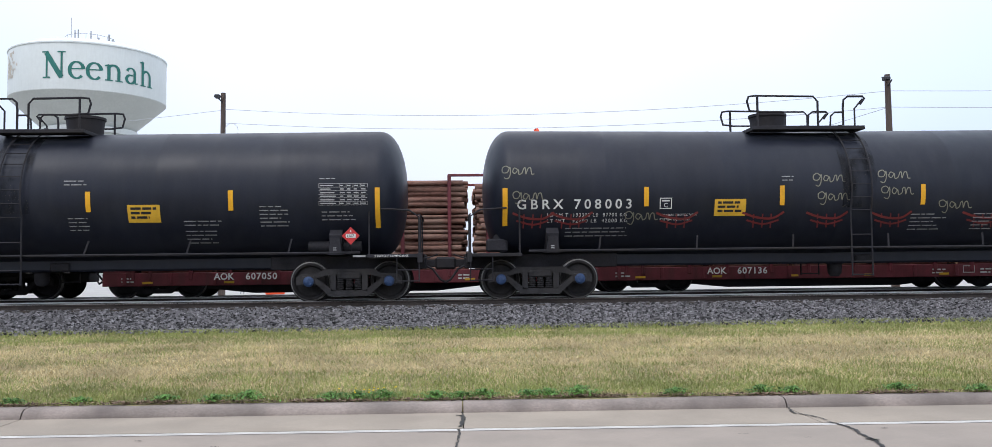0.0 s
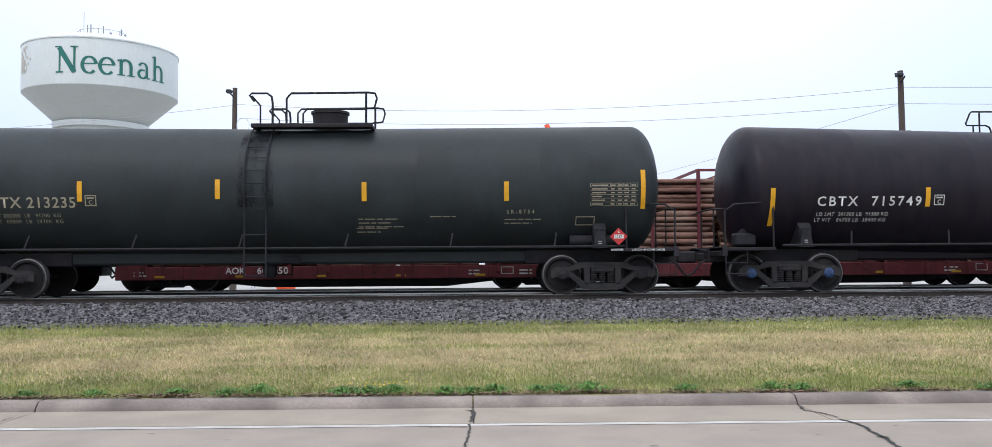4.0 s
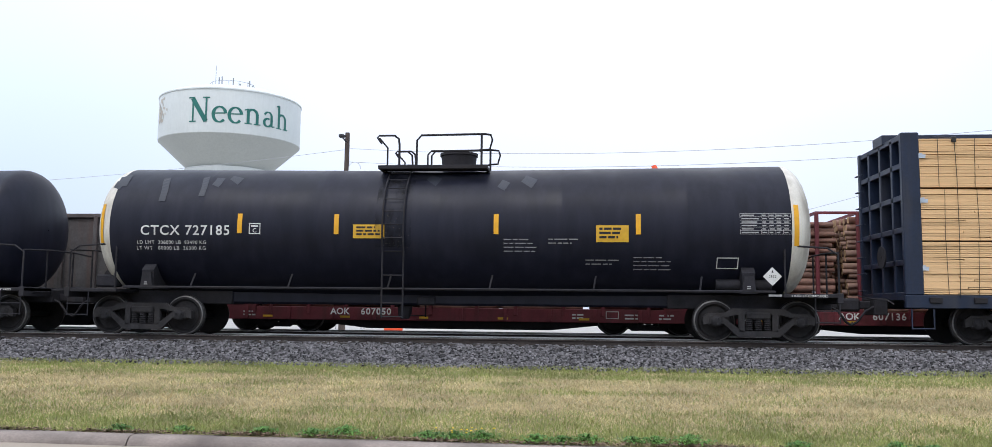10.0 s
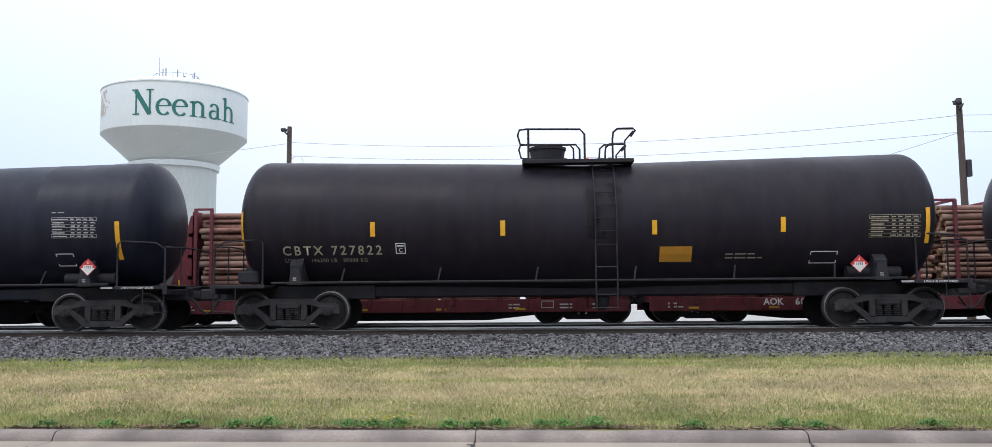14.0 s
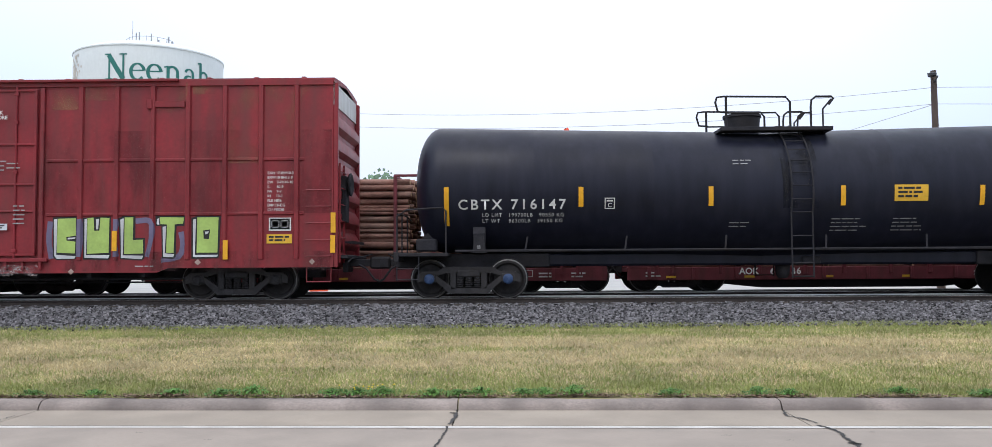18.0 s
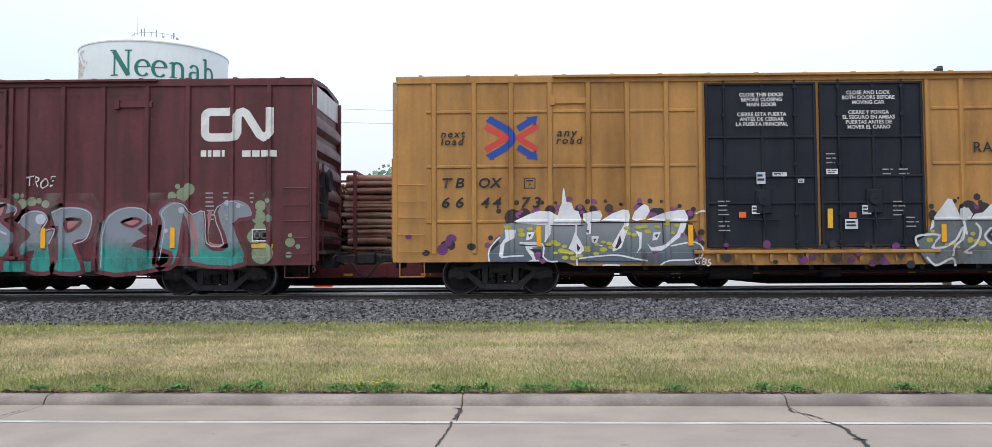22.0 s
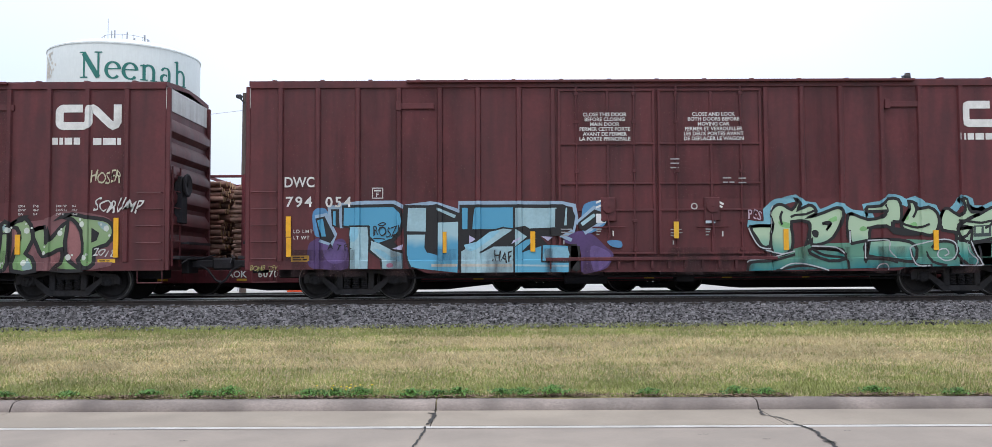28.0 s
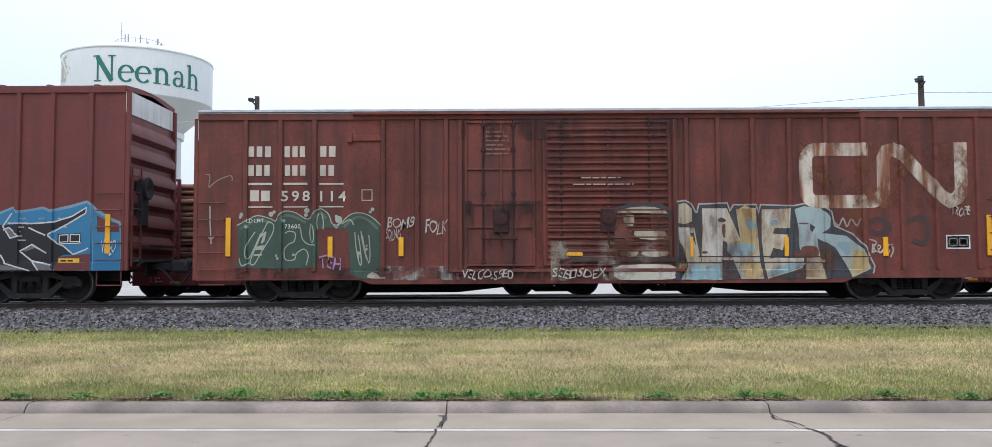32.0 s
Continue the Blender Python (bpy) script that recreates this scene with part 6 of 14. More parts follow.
def old_emblem(car, x0, x1, z0, z1, skin):
    """Blue and red crossing arrows."""
    W, H = x1 - x0, z1 - z0
    at = lambda u, w: (x0 + W * u, z0 + H * w)
    blue, red = spray(0.015, 0.05, 0.28), spray(0.5, 0.045, 0.04)
    stroke(car, "emblem_arrow", [at(0.06, 0.92), at(0.42, 0.68), at(0.52, 0.5), at(0.42, 0.32), at(0.06, 0.08)], 0.15, blue, skin, 0.006, 4, "blue arrow emblem")
    for w, s in ((0.7, 1), (0.3, -1)):
        stroke(car, "emblem_arrow", [at(0.62, w), at(0.9, w + s * 0.2)], 0.14, blue, skin, 0.006, 1, "blue arrow emblem")
        patch(car, "arrow_head", [at(0.78, w + s * 0.25), at(1.0, w + s * 0.28), at(0.96, w + s * 0.06)], blue, skin, 0.0065)
        patch(car, "arrow_head", [at(0.16, w + s * 0.28), at(0.0, w + s * 0.18), at(0.16, w + s * 0.1)], blue, skin, 0.0065)
    stroke(car, "emblem_arrow", [at(0.0, 0.76), at(0.4, 0.5), at(0.0, 0.24)], 0.13, red, skin, 0.003, 1, "red arrow emblem")
    stroke(car, "emblem_arrow", [at(1.0, 0.76), at(0.62, 0.5), at(1.0, 0.24)], 0.13, red, skin, 0.003, 1, "red arrow emblem")


def pool_emblem(car, x0, x1, z0, z1, skin):
    """Dark red bars with a crossed chevron."""
    W, H = x1 - x0, z1 - z0
    red = spray(0.26, 0.035, 0.03)
    b = lambda u0, u1, w0, w1: patch(car, "emblem_bar", [(x0 + W * u0, z0 + H * w0), (x0 + W * u1, z0 + H * w0), (x0 + W * u1, z0 + H * w1), (x0 + W * u0, z0 + H * w1)], red, skin, 0.004)
    b(0.0, 0.62, 0.72, 1.0)
    b(0.1, 0.22, 0.0, 0.72)
    b(0.42, 0.54, 0.0, 0.72)
    for s in (1, -1):
        stroke(car, "emblem_chevron", [(x0 + W * 0.66, z0 + H * (0.5 + s * 0.48)), (x0 + W * 0.8, z0 + H * 0.5)], 0.07, mark_black, skin, 0.005, 1)
        stroke(car, "emblem_chevron", [(x0 + W * 0.84, z0 + H * 0.5), (x0 + W * 0.98, z0 + H * (0.5 + s * 0.48))], 0.1, red, skin, 0.005, 1)


# ---- lumber car ----


def lumber_car(place):
    L = 23.2 / 2
    car = thing("lumber_flatcar", "dark blue bulkhead flat car for lumber", "flat car", "cars of the moving train")
    moving.append((car, place, TRACK_NEAR, RAIL))
    W = 1.46
    deck = 1.06
    s = Shape()
    s.box(-L, L, -W, -W + 0.12, deck - 0.28, deck, bevel=0.015)
    s.box(-L, L, W - 0.12, W, deck - 0.28, deck, bevel=0.015)
    s.box(-L, L, -W + 0.12, W - 0.12, deck - 0.1, deck - 0.02)
    part("underframe", s, beam_blue, car)
    s = Shape()
    s.box(-L, L, -0.32, 0.32, 4.5, 4.73, bevel=0.015)
    part("top_beam", s, beam_blue, car)
    k = 0
    x = -L + 0.5
    while x < L:
        s = Shape().box(x - 0.06, x + 0.06, -0.07, 0.07, deck, 4.44)
        if abs(x) < 1.2:
            s.rod((x, 0, 4.3), (x + 1.2, 0, 2.9), 0.06, 6)
            s.rod((x, 0, 1.2), (x + 1.2, 0, 2.7), 0.06, 6)
        part("center_post", s, beam_blue, car)
        x += 2.0
    for sx in (-1, 1):
        a, b = sorted((sx * (L - 0.38), sx * L))
        for y in (-W, W - 0.14):
            part("bulkhead_post", Shape().box(a, b, y, y + 0.14, deck, 4.56, bevel=0.02), beam_blue, car, "dark blue corner post")
        a2, b2 = sorted((sx * (L - 0.32), sx * (L - 0.26)))
        part("bulkhead", Shape().box(a2, b2, -W + 0.14, W - 0.14, deck, 4.5), beam_blue, car, "dark blue steel bulkhead")
        q0, q1 = sorted((sx * (L - 0.26), sx * (L - 0.03)))
        for z in (1.0, 1.7, 2.4, 3.1, 3.8, 4.42):
            part("bulkhead_beam", Shape().box(q0, q1, -W + 0.14, W - 0.14, z, z + 0.12, bevel=0.01), beam_blue, car)
        for y in (-0.75, 0, 0.75):
            part("bulkhead_stiffener", Shape().box(q0, q1 + 0.01, y - 0.06, y + 0.06, deck, 4.5, bevel=0.01), beam_blue, car)
        s = Shape()
        for i in range(8):
            z = 1.2 + i * 0.4
            s.pipe([(sx * L, 0.95, z), (sx * (L + 0.1), 0.95, z), (sx * (L + 0.1), 1.35, z), (sx * L, 1.35, z)], 0.013, 5)
        part("bulkhead_ladder", s, beam_blue, car)
        s = Shape().box(min(sx * L, sx * (L + 0.3)), max(sx * L, sx * (L + 0.3)), -0.35, 0.35, 0.62, 1.0, bevel=0.02)
        s.lathe([(sx * (L + 0.12), 0.02), (sx * (L + 0.16), 0.24), (sx * (L + 0.2), 0.25), (sx * (L + 0.19), 0.03)], 16, "x", (0, -0.6, 1.9))
        part("draft_sill", s, under_black, car)
        add_coupler(car, sx * (L + 0.78), sx, under_black)
        s = Shape().pipe([(sx * (L - 0.1), -W - 0.02, deck - 0.3), (sx * (L - 0.1), -W - 0.02, 0.35), (sx * (L - 0.55), -W - 0.02, 0.35), (sx * (L - 0.55), -W - 0.02, deck - 0.3)], 0.02, 5)
        part("sill_step", s, beam_blue, car)
    winch = Shape().box(-0.13, 0.13, -W - 0.05, -W, deck - 0.17, deck - 0.05, bevel=0.01).mesh("winch", [under_black])
    for x in (-11.0, -10.1, -8.5, -6.82, -5.55, -3.0, -2.1, -0.9, 0.3, 1.9, 2.95, 4.1, 5.1, 6.9, 8.9, 9.9, 10.8):
        part("winch", winch, under_black, car, at=pose(x, 0, 0))
    skin = lambda x, z: -W - 0.008
    for x in (-9.58, -6.46, -4.65, -1.55, 1.45, 4.53, 7.6, 10.2):
        part("reflector", plate_on(x - 0.11, x + 0.11, deck - 0.26, deck - 0.05, skin), worn_orange, car, "faded orange reflective tape", smooth=0)
    letters("NOKL", -7.68, deck - 0.255, 0.2, mark_white, car, skin, "white painted reporting mark", bold=0.018)
    letters("737", -6.22, deck - 0.255, 0.2, mark_white, car, skin, "white painted car number", bold=0.018)
    letters("005", -5.34, deck - 0.255, 0.2, mark_white, car, skin, "white painted car number", bold=0.018)
    letters("LD LMT 224300", -4.11, deck - 0.13, 0.075, mark_white, car, skin, name="capacity_marks", bold=0.008)
    letters("LT WT  61700", -4.11, deck - 0.23, 0.075, mark_white, car, skin, name="capacity_marks", bold=0.008)
    letters("IL 73-0     L 75-0", 5.5, deck - 0.2, 0.075, mark_white, car, skin, name="capacity_marks", bold=0.008)
    for x, w in ((-9.0, 0.25), (0.78, 0.2), (2.21, 0.42), (3.3, 0.55), (8.6, 0.3), (9.4, 0.25)):
        bars(x, deck - 0.12, w, 3, skin, car, mark_white, 0.035, 0.07, int(x * 10))
    framed_mark(car, 7.95, deck - 0.25, 0.46, 0.22, skin, "")
    add_trucks(car, place, L - 2.55, False)
    # lumber bundles, each a thing of its own
    edges = [(-11.33, -8.62), (-8.61, -5.89), (-5.88, -3.19), (-3.18, -0.48), (0.06, 2.72), (2.8, 5.53), (5.55, 8.22), (8.3, 11.1)]
    tiers = [(1.08, 2.19), (2.225, 3.33), (3.37, 4.42)]
    # how far each tier of the looser half has slid
    slid = {4: (0.12, 0.02, -0.05), 5: (0.12, -0.02, -0.02), 6: (0.06, 0.03, -0.02), 7: (0.1, 0.0, -0.06)}
    r = random.Random(21)
    for i, (a, b) in enumerate(edges):
        for j, (z0, z1) in enumerate(tiers):
            for side in (-1, 1):
                bx = place + (a + b) / 2 + slid.get(i, (0, 0, 0))[j]
                bun = thing("lumber_bundle", "strapped bundle of pale sawn lumber", "lumber", "lumber bundles on the flat car")
                moving.append((bun, bx, TRACK_NEAR, RAIL + z0))
                h, half = z1 - z0, (b - a) / 2
                loose = 0.03 if i >= 4 else 0.012
                s = Shape()
                n = 28
                for k in range(n):
                    za, zb = h * k / n, h * (k + 1) / n - 0.0015
                    if side < 0:
                        # outer boards whole or end to end; some are thin at one end and leave a dark slot
                        cut = r.choice((None, None, None, r.uniform(-0.6, 0.6)))
                        segs = [(-half, half)] if cut is None else [(-half, cut * half), (cut * half, half)]
                        for p, q in segs:
                            jut = r.choice((0, 0, 0, 0.003, 0.006, 0.01))
                            y0, y1 = -W + 0.03 - jut, -0.95
                            p, q = p + r.uniform(0, loose), q - r.uniform(0, loose)
                            low_a, low_b = r.choice((0, 0, 0, 0, 0.006, 0.012, 0.02)), r.choice((0, 0, 0, 0, 0.006, 0.012, 0.02))
                            s.add([(p, y0, za), (q, y0, za), (q, y1, za), (p, y1, za), (p, y0, zb - low_a), (q, y0, zb - low_b), (q, y1, zb - low_b), (p, y1, zb - low_a)],
                                  [(0, 3, 2, 1), (4, 5, 6, 7), (0, 1, 5, 4), (2, 3, 7, 6), (0, 4, 7, 3), (1, 2, 6, 5)])
                        for c in range(5):
                            y = -0.95 + c * 0.16
                            s.box(-half + r.uniform(0, 0.05), half - r.uniform(0, 0.05), y + 0.006, y + 0.155, za, zb, slot=0)
                    else:
                        s.box(-half, half, 0.12, W - 0.04, za, zb)
                tagged(part("board_stack", s, lumber, bun, smooth=0), kind="stuff")
                if side < 0:
                    for u in (-0.62, -0.1, 0.35, 0.66):
                        x = u * half + r.uniform(-0.12, 0.12)
                        t = r.uniform(-0.03, 0.03) + (0.14 if i >= 4 and u > 0 else 0)
                        st = Shape().box(x, x + 0.009, -W + 0.012, -W + 0.018, 0, h)
                        for v in range(4, 8):
                            st.v[v] = (st.v[v][0] - t, st.v[v][1], st.v[v][2])
                        part("strap", st, strap_black, bun, smooth=0)
                    tg = Shape()
                    x = -half + 0.03 + r.uniform(0, 0.03)
                    zt = h * (0.4, 0.68, 0.6)[j] + r.uniform(-0.08, 0.08)
                    y = -W + 0.006
                    tg.add([(x, y, zt), (x + 0.12, y - 0.008, zt + 0.02), (x + 0.12, y - 0.01, zt + 0.13), (x, y - 0.002, zt + 0.12)], [(0, 1, 2, 3)])
                    tg.add([(x + 0.06, y - 0.014, zt + 0.02), (x + 0.18, y - 0.02, zt + 0.01), (x + 0.19, y - 0.016, zt + 0.09), (x + 0.07, y - 0.012, zt + 0.1)], [(0, 1, 2, 3)])
                    part("paper_tag", tg, paper, bun, "small white paper tags", smooth=0)
    # tie-down cables over the load
    for i in range(16):
        x = -L + 1.1 + i * (2 * L - 2.2) / 15
        s = Shape().pipe([(x, -W - 0.015, deck - 0.05), (x + 0.03, -W - 0.014, 2.4), (x + r.uniform(-0.05, 0.05), -W - 0.014, 3.6), (x, -W - 0.01, 4.42), (x, -W + 0.1, 4.46), (x, 0, 4.74)], 0.007, 4)
        part("tie_down_cable", s, strap_black, car)
        part("edge_protector", Shape().box(x - 0.045, x + 0.045, -W - 0.02, -W + 0.12, 4.34, 4.46, bevel=0.01), strap_black, car)
    return car


# ---- standing log cars on the far track ----


def log_flatcar(x0, x1, number, gaps, seed, inset=1.5):
    cx, L = (x0 + x1) / 2, (x1 - x0) / 2
    car = thing("log_flatcar", "maroon flat car with stakes, loaded with logs", "flat car", "standing log cars", at=pose(cx, TRACK_FAR, RAIL))
    W = 1.45
    s = Shape()
    s.box(-L, L, -W, -W + 0.1, 0.33, 0.69, bevel=0.012)
    s.box(-L, L, W - 0.1, W, 0.33, 0.69, bevel=0.012)
    s.box(-L, L, -W + 0.1, W - 0.1, 0.57, 0.67)
    part("underframe", s, flat_red, car)
    belly = Shape().prism([(-L + 2.4, 0.57), (L - 2.4, 0.57), (L - 2.4, 0.26), (L - 3.9, 0.1), (-L + 3.9, 0.1), (-L + 2.4, 0.26)], -0.75, 0.75)
    part("center_sill", belly, under_black, car)
    skin = lambda x, z: -W - 0.006
    pocket = Shape().box(-0.05, 0.05, -W - 0.05, -W, 0.36, 0.69, bevel=0.01).mesh("stake_pocket", [flat_red])
    for k in range(int(2 * L / 1.2)):
        part("stake_pocket", pocket, flat_red, car, at=pose(-L + 0.6 + k * 1.2, 0, 0))
    for sx in (-1, 1):
        a = sx * (L - 0.82)
        lo, hi = sorted((a, a + sx * 0.1))
        part("bulkhead", Shape().box(lo, hi, -W, W, 0.69, 3.22, bevel=0.015), flat_red, car, "maroon braced bulkhead")
        for y in (-W + 0.05, -0.5, 0.5, W - 0.05):
            part("brace", Shape().prism([(a, 0.69), (a, 3.1), (a + sx * 0.14, 3.1), (a + sx * 0.8, 0.69)], y - 0.05, y + 0.05), flat_red, car)
        for z in (1.3, 1.9, 2.5):
            part("crossbar", Shape().box(min(a, a + sx * 0.2), max(a, a + sx * 0.2), -W, W, z, z + 0.1), flat_red, car)
        part("reflector", plate_on(sx * (L - 0.4) - 0.04, sx * (L - 0.4) + 0.04, 0.95, 1.3, lambda x, z: -W - 0.006), safety_yellow, car, smooth=0)
        for dx in (0.0, -0.45):
            part("end_stake", Shape().box(a + sx * dx - 0.045, a + sx * dx + 0.045, -W - 0.03, -W + 0.05, 0.5, 3.3, bevel=0.01), flat_red, car, "maroon steel stake")
        part("stake_tie", Shape().box(min(a, a - sx * 0.45), max(a, a - sx * 0.45), -W - 0.02, -W + 0.04, 3.24, 3.3), flat_red, car)
        s = Shape().box(min(sx * L, sx * (L + 0.25)), max(sx * L, sx * (L + 0.25)), -0.3, 0.3, 0.52, 0.86, bevel=0.02)
        part("draft_sill", s, under_black, car)
        add_coupler(car, sx * (L + 0.56), sx, under_black)
    add_trucks(car, 0, L - inset, False, roll=False)
    if number:
        nx = -6.97 - cx if number == "607050" else 6.56 - cx
        skin = lambda x, z: -W - 0.056
        letters("AOK", nx, 0.49, 0.18, fresh_white, car, skin, "white painted reporting mark", bold=0.024)
        letters(number, nx + 0.86, 0.49, 0.18, fresh_white, car, skin, "white painted car number", bold=0.024, long=0.84)
        skin = lambda x, z: -W - 0.006
    for k in range(5):
        x = -L + 1.2 + k * (2 * L - 2) / 5
        part("reflector", plate_on(x - 0.14, x + 0.14, 0.39, 0.45, skin), placard_yellow, car, smooth=0)
    for k, x in enumerate((-L + 0.5, L - 3.3, L - 1.9, L - 1.0)):
        bars(x, 0.52, 0.4, 2, skin, car, mark_white, 0.04, 0.09, seed + k)
    framed_mark(car, L - 2.4, 0.44, 0.34, 0.2, skin, "")
    # bays of logs between stakes
    r = random.Random(seed)
    cuts = [x0 + 0.8] + list(gaps) + [x1 - 0.8]
    for a, b in zip(cuts, cuts[1:]):
        a, b = a + 0.14, b - 0.14
        stack = thing("log_stack", "stack of rough barked logs on a flat car", "logs", "log stacks", at=pose((a + b) / 2, TRACK_FAR, RAIL + 0.69))
        half = (b - a) / 2
        rest = Shape()
        z = 0.0
        rows = []
        while z < 2.36:
            d = r.uniform(0.11, 0.21)
            rows.append((z + d / 2, d))
            z += d * 0.93
        for zc, d in rows:
            y = -1.33
            first = True
            while y < 1.3:
                dd = d * r.uniform(0.85, 1.1)
                s = Shape() if first else rest
                x0_, x1_ = -half + r.uniform(-0.08, 0.14), half + r.uniform(-0.14, 0.08)
                if first or y > 1.0 or zc > 2.0 or r.random() < 0.5:
                    n = 9
                    ring = []
                    bend, taper = r.uniform(-0.03, 0.03), r.uniform(0.82, 1.0)
                    yy, zz = y + dd / 2 + r.uniform(-0.05, 0.05), zc + r.uniform(-0.02, 0.02)
                    vs, fs = [], []
                    cutsn = 5
                    for i in range(cutsn + 1):
                        u = i / cutsn
                        rad = dd / 2 * (1 - (1 - taper) * u)
                        for q in range(n):
                            t = 6.2832 * q / n
                            w = rad * (1 + r.uniform(-0.06, 0.06))
                            vs.append((x0_ + (x1_ - x0_) * u, yy + w * math.cos(t), zz + bend * math.sin(u * 3.14) + w * math.sin(t)))
                    for i in range(cutsn):
                        fs += [(i * n + q, i * n + (q + 1) % n, (i + 1) * n + (q + 1) % n, (i + 1) * n + q) for q in range(n)]
                    s.add(vs, fs, 0)
                    s.add([vs[q] for q in range(n)] + [vs[cutsn * n + q] for q in range(n)], [tuple(range(n))[::-1], tuple(range(n, 2 * n))], 1)
                    if first:
                        part("log", s, [bark, log_end], stack, smooth=60)
                first = False
                y += dd * 0.95
        tagged(part("log_heap", rest, [bark, log_end], stack, smooth=60), kind="stuff")
    for g in gaps:
        for dx in (-0.6, 0.46):
            for y in (-W - 0.03, W - 0.05):
                part("stake", Shape().box(g + dx - cx - 0.05, g + dx - cx + 0.05, y, y + 0.08, 0.5, 3.3, bevel=0.01), flat_red, car, "maroon steel stake")
        s = Shape()
        for y in (-W + 0.0, W - 0.06):
            s.box(g - 0.6 - cx, g + 0.46 - cx, y, y + 0.06, 3.26, 3.33, bevel=0.008)
        for dx in (-0.6, 0.46):
            s.box(g + dx - cx - 0.03, g + dx - cx + 0.03, -W, W, 3.26, 3.33)
        part("stake_tie", s, flat_red, car)
    return car


def gondola(x0, x1):
    cx, L = (x0 + x1) / 2, (x1 - x0) / 2
    car = thing("gondola_car", "weathered dark grey high-sided gondola", "gondola car", at=pose(cx, TRACK_FAR, RAIL))
    W = 1.47
    s = Shape()
    s.box(-L, L, -W, -W + 0.06, 0.7, 3.22)
    s.box(-L, L, W - 0.06, W, 0.7, 3.22)
    s.box(-L, -L + 0.06, -W, W, 0.7, 3.22)
    s.box(L - 0.06, L, -W, W, 0.7, 3.22)
    s.box(-L, L, -W, W, 0.7, 0.8)
    part("body", s, gondola_grey, car)
    post = Shape().box(-0.06, 0.06, -W - 0.1, -W, 0.7, 3.2, bevel=0.01).mesh("side_post", [gondola_grey])
    for k in range(int(2 * L / 1.0)):
        part("side_post", post, gondola_grey, car, at=pose(L - 0.1 - k * 1.0, 0, 0))
    s = Shape().box(-L - 0.04, L + 0.04, -W - 0.08, -W + 0.06, 3.14, 3.26, bevel=0.015)
    s.box(-L - 0.04, L + 0.04, W - 0.06, W + 0.08, 3.14, 3.26, bevel=0.015)
    s.box(L - 0.06, L + 0.05, -W, W, 3.14, 3.26, bevel=0.015)
    s.box(L, L + 0.08, -W, W, 2.0, 2.1, bevel=0.01)
    part("top_chord", s, gondola_grey, car)
    s = Shape().prism([(-L + 2.9, 0.7), (L - 2.9, 0.7), (L - 3.7, 0.08), (-L + 3.7, 0.08)], -0.8, 0.8)
    s.box(-L, L, -0.35, 0.35, 0.45, 0.75, bevel=0.02)
    part("center_sill", s, under_black, car)
    add_trucks(car, 0, L - 1.9, False, roll=False)
    add_coupler(car, L + 0.5, 1, under_black)
    part("reflector", plate_on(L - 0.9, L - 0.8, 1.0, 1.12, lambda x, z: -W - 0.105), safety_yellow, car, smooth=0)


gondola(-30.0, -10.75)
log_flatcar(-9.95, 2.95, "607050", (-7.0, -4.65, -2.33, 0.02), 3, 1.25)
log_flatcar(3.5, 16.3, "607136", (6.68, 9.0, 11.35, 13.7), 5)
log_flatcar(17.5, 30.0, "", (20.2, 23.0, 26.5), 8)

# ---- the moving train, first car at the front ----
JOINTS = (17.6, -0.67, -18.92, -37.4, -55.95, -74.3, -98.98, -117.5, -136.08, -154.2, -172.3, -190.7, -211.29, -232.01, -252.90, -273.79, -294.63, -315.36, -335.76, -356.26)
dull_white = material("dull yellowish lettering paint", (0.3, 0.27, 0.2), 0.6, vary=0.15, scale=6, grain=40, bump=0.05)
mark_dim = material("worn stencil paint", (0.26, 0.26, 0.26), 0.6, vary=0.3, scale=8, grain=60, bump=0.02)
grey_patch = material("dark grey repaint patch", (0.04, 0.042, 0.045), 0.6, vary=0.15, scale=2, grain=20, bump=0.05)
rusty_white = material("rust-stained white paint", (0.55, 0.5, 0.42), 0.65, vary=0.15, scale=2, grain=20, bump=0.05, dirt=(0.2, 0.08, 0.04), dirt_amount=1.5, streak=True)
box_red_dull = material("dull red boxcar paint", (0.13, 0.032, 0.03), 0.6, vary=0.16, scale=0.9, grain=14, bump=0.06, dirt=(0.06, 0.022, 0.02), dirt_amount=0.4, streak=True)

panel_dark = material("dark stencil panel", (0.03, 0.034, 0.034), 0.6, vary=0.2, scale=4, grain=30, bump=0.05)
faint_black = material("worn black stencil paint", (0.07, 0.04, 0.02), 0.6, vary=0.3, scale=8, grain=60, bump=0.02)


def mid(k):
    return (JOINTS[k] + JOINTS[k + 1]) / 2, JOINTS[k] - JOINTS[k + 1]


chalk = spray(0.19, 0.185, 0.14)
red_scrawl = spray(0.16, 0.025, 0.025)
p, n = mid(0)
car = tank_car(p, n, n - 1.82, tank_slate, "black tank car with white lettering and chalk scrawls", ladder=0.46, man=-1.13, plat=(-1.88, 0.81), sag=0.05)
letters("GBRX 708003", -7.49, 2.05, 0.22, mark_white, car, tank_skin, "painted car number", bold=0.014, long=2.62)
letters("LD LM T  193300 LB  87700 KG", -6.8, 1.87, 0.085, mark_white, car, tank_skin, name="capacity_mark", bold=-0.002, long=1.83)
letters("LT WT   92700 LB  42000 KG", -6.79, 1.74, 0.085, mark_white, car, tank_skin, name="capacity_mark", bold=-0.002, long=1.84)
tape(car, -7.76, 1.68, 2.53, tank_skin)
tape(car, -4.53, 2.09, 2.53, tank_skin)
tape(car, -1.38, 2.09, 2.54, tank_skin)
tape(car, 1.94, 2.08, 2.55, tank_skin)
framed_mark(car, -4.22, 2.03, 0.28, 0.25, tank_skin, "C", mark_white)
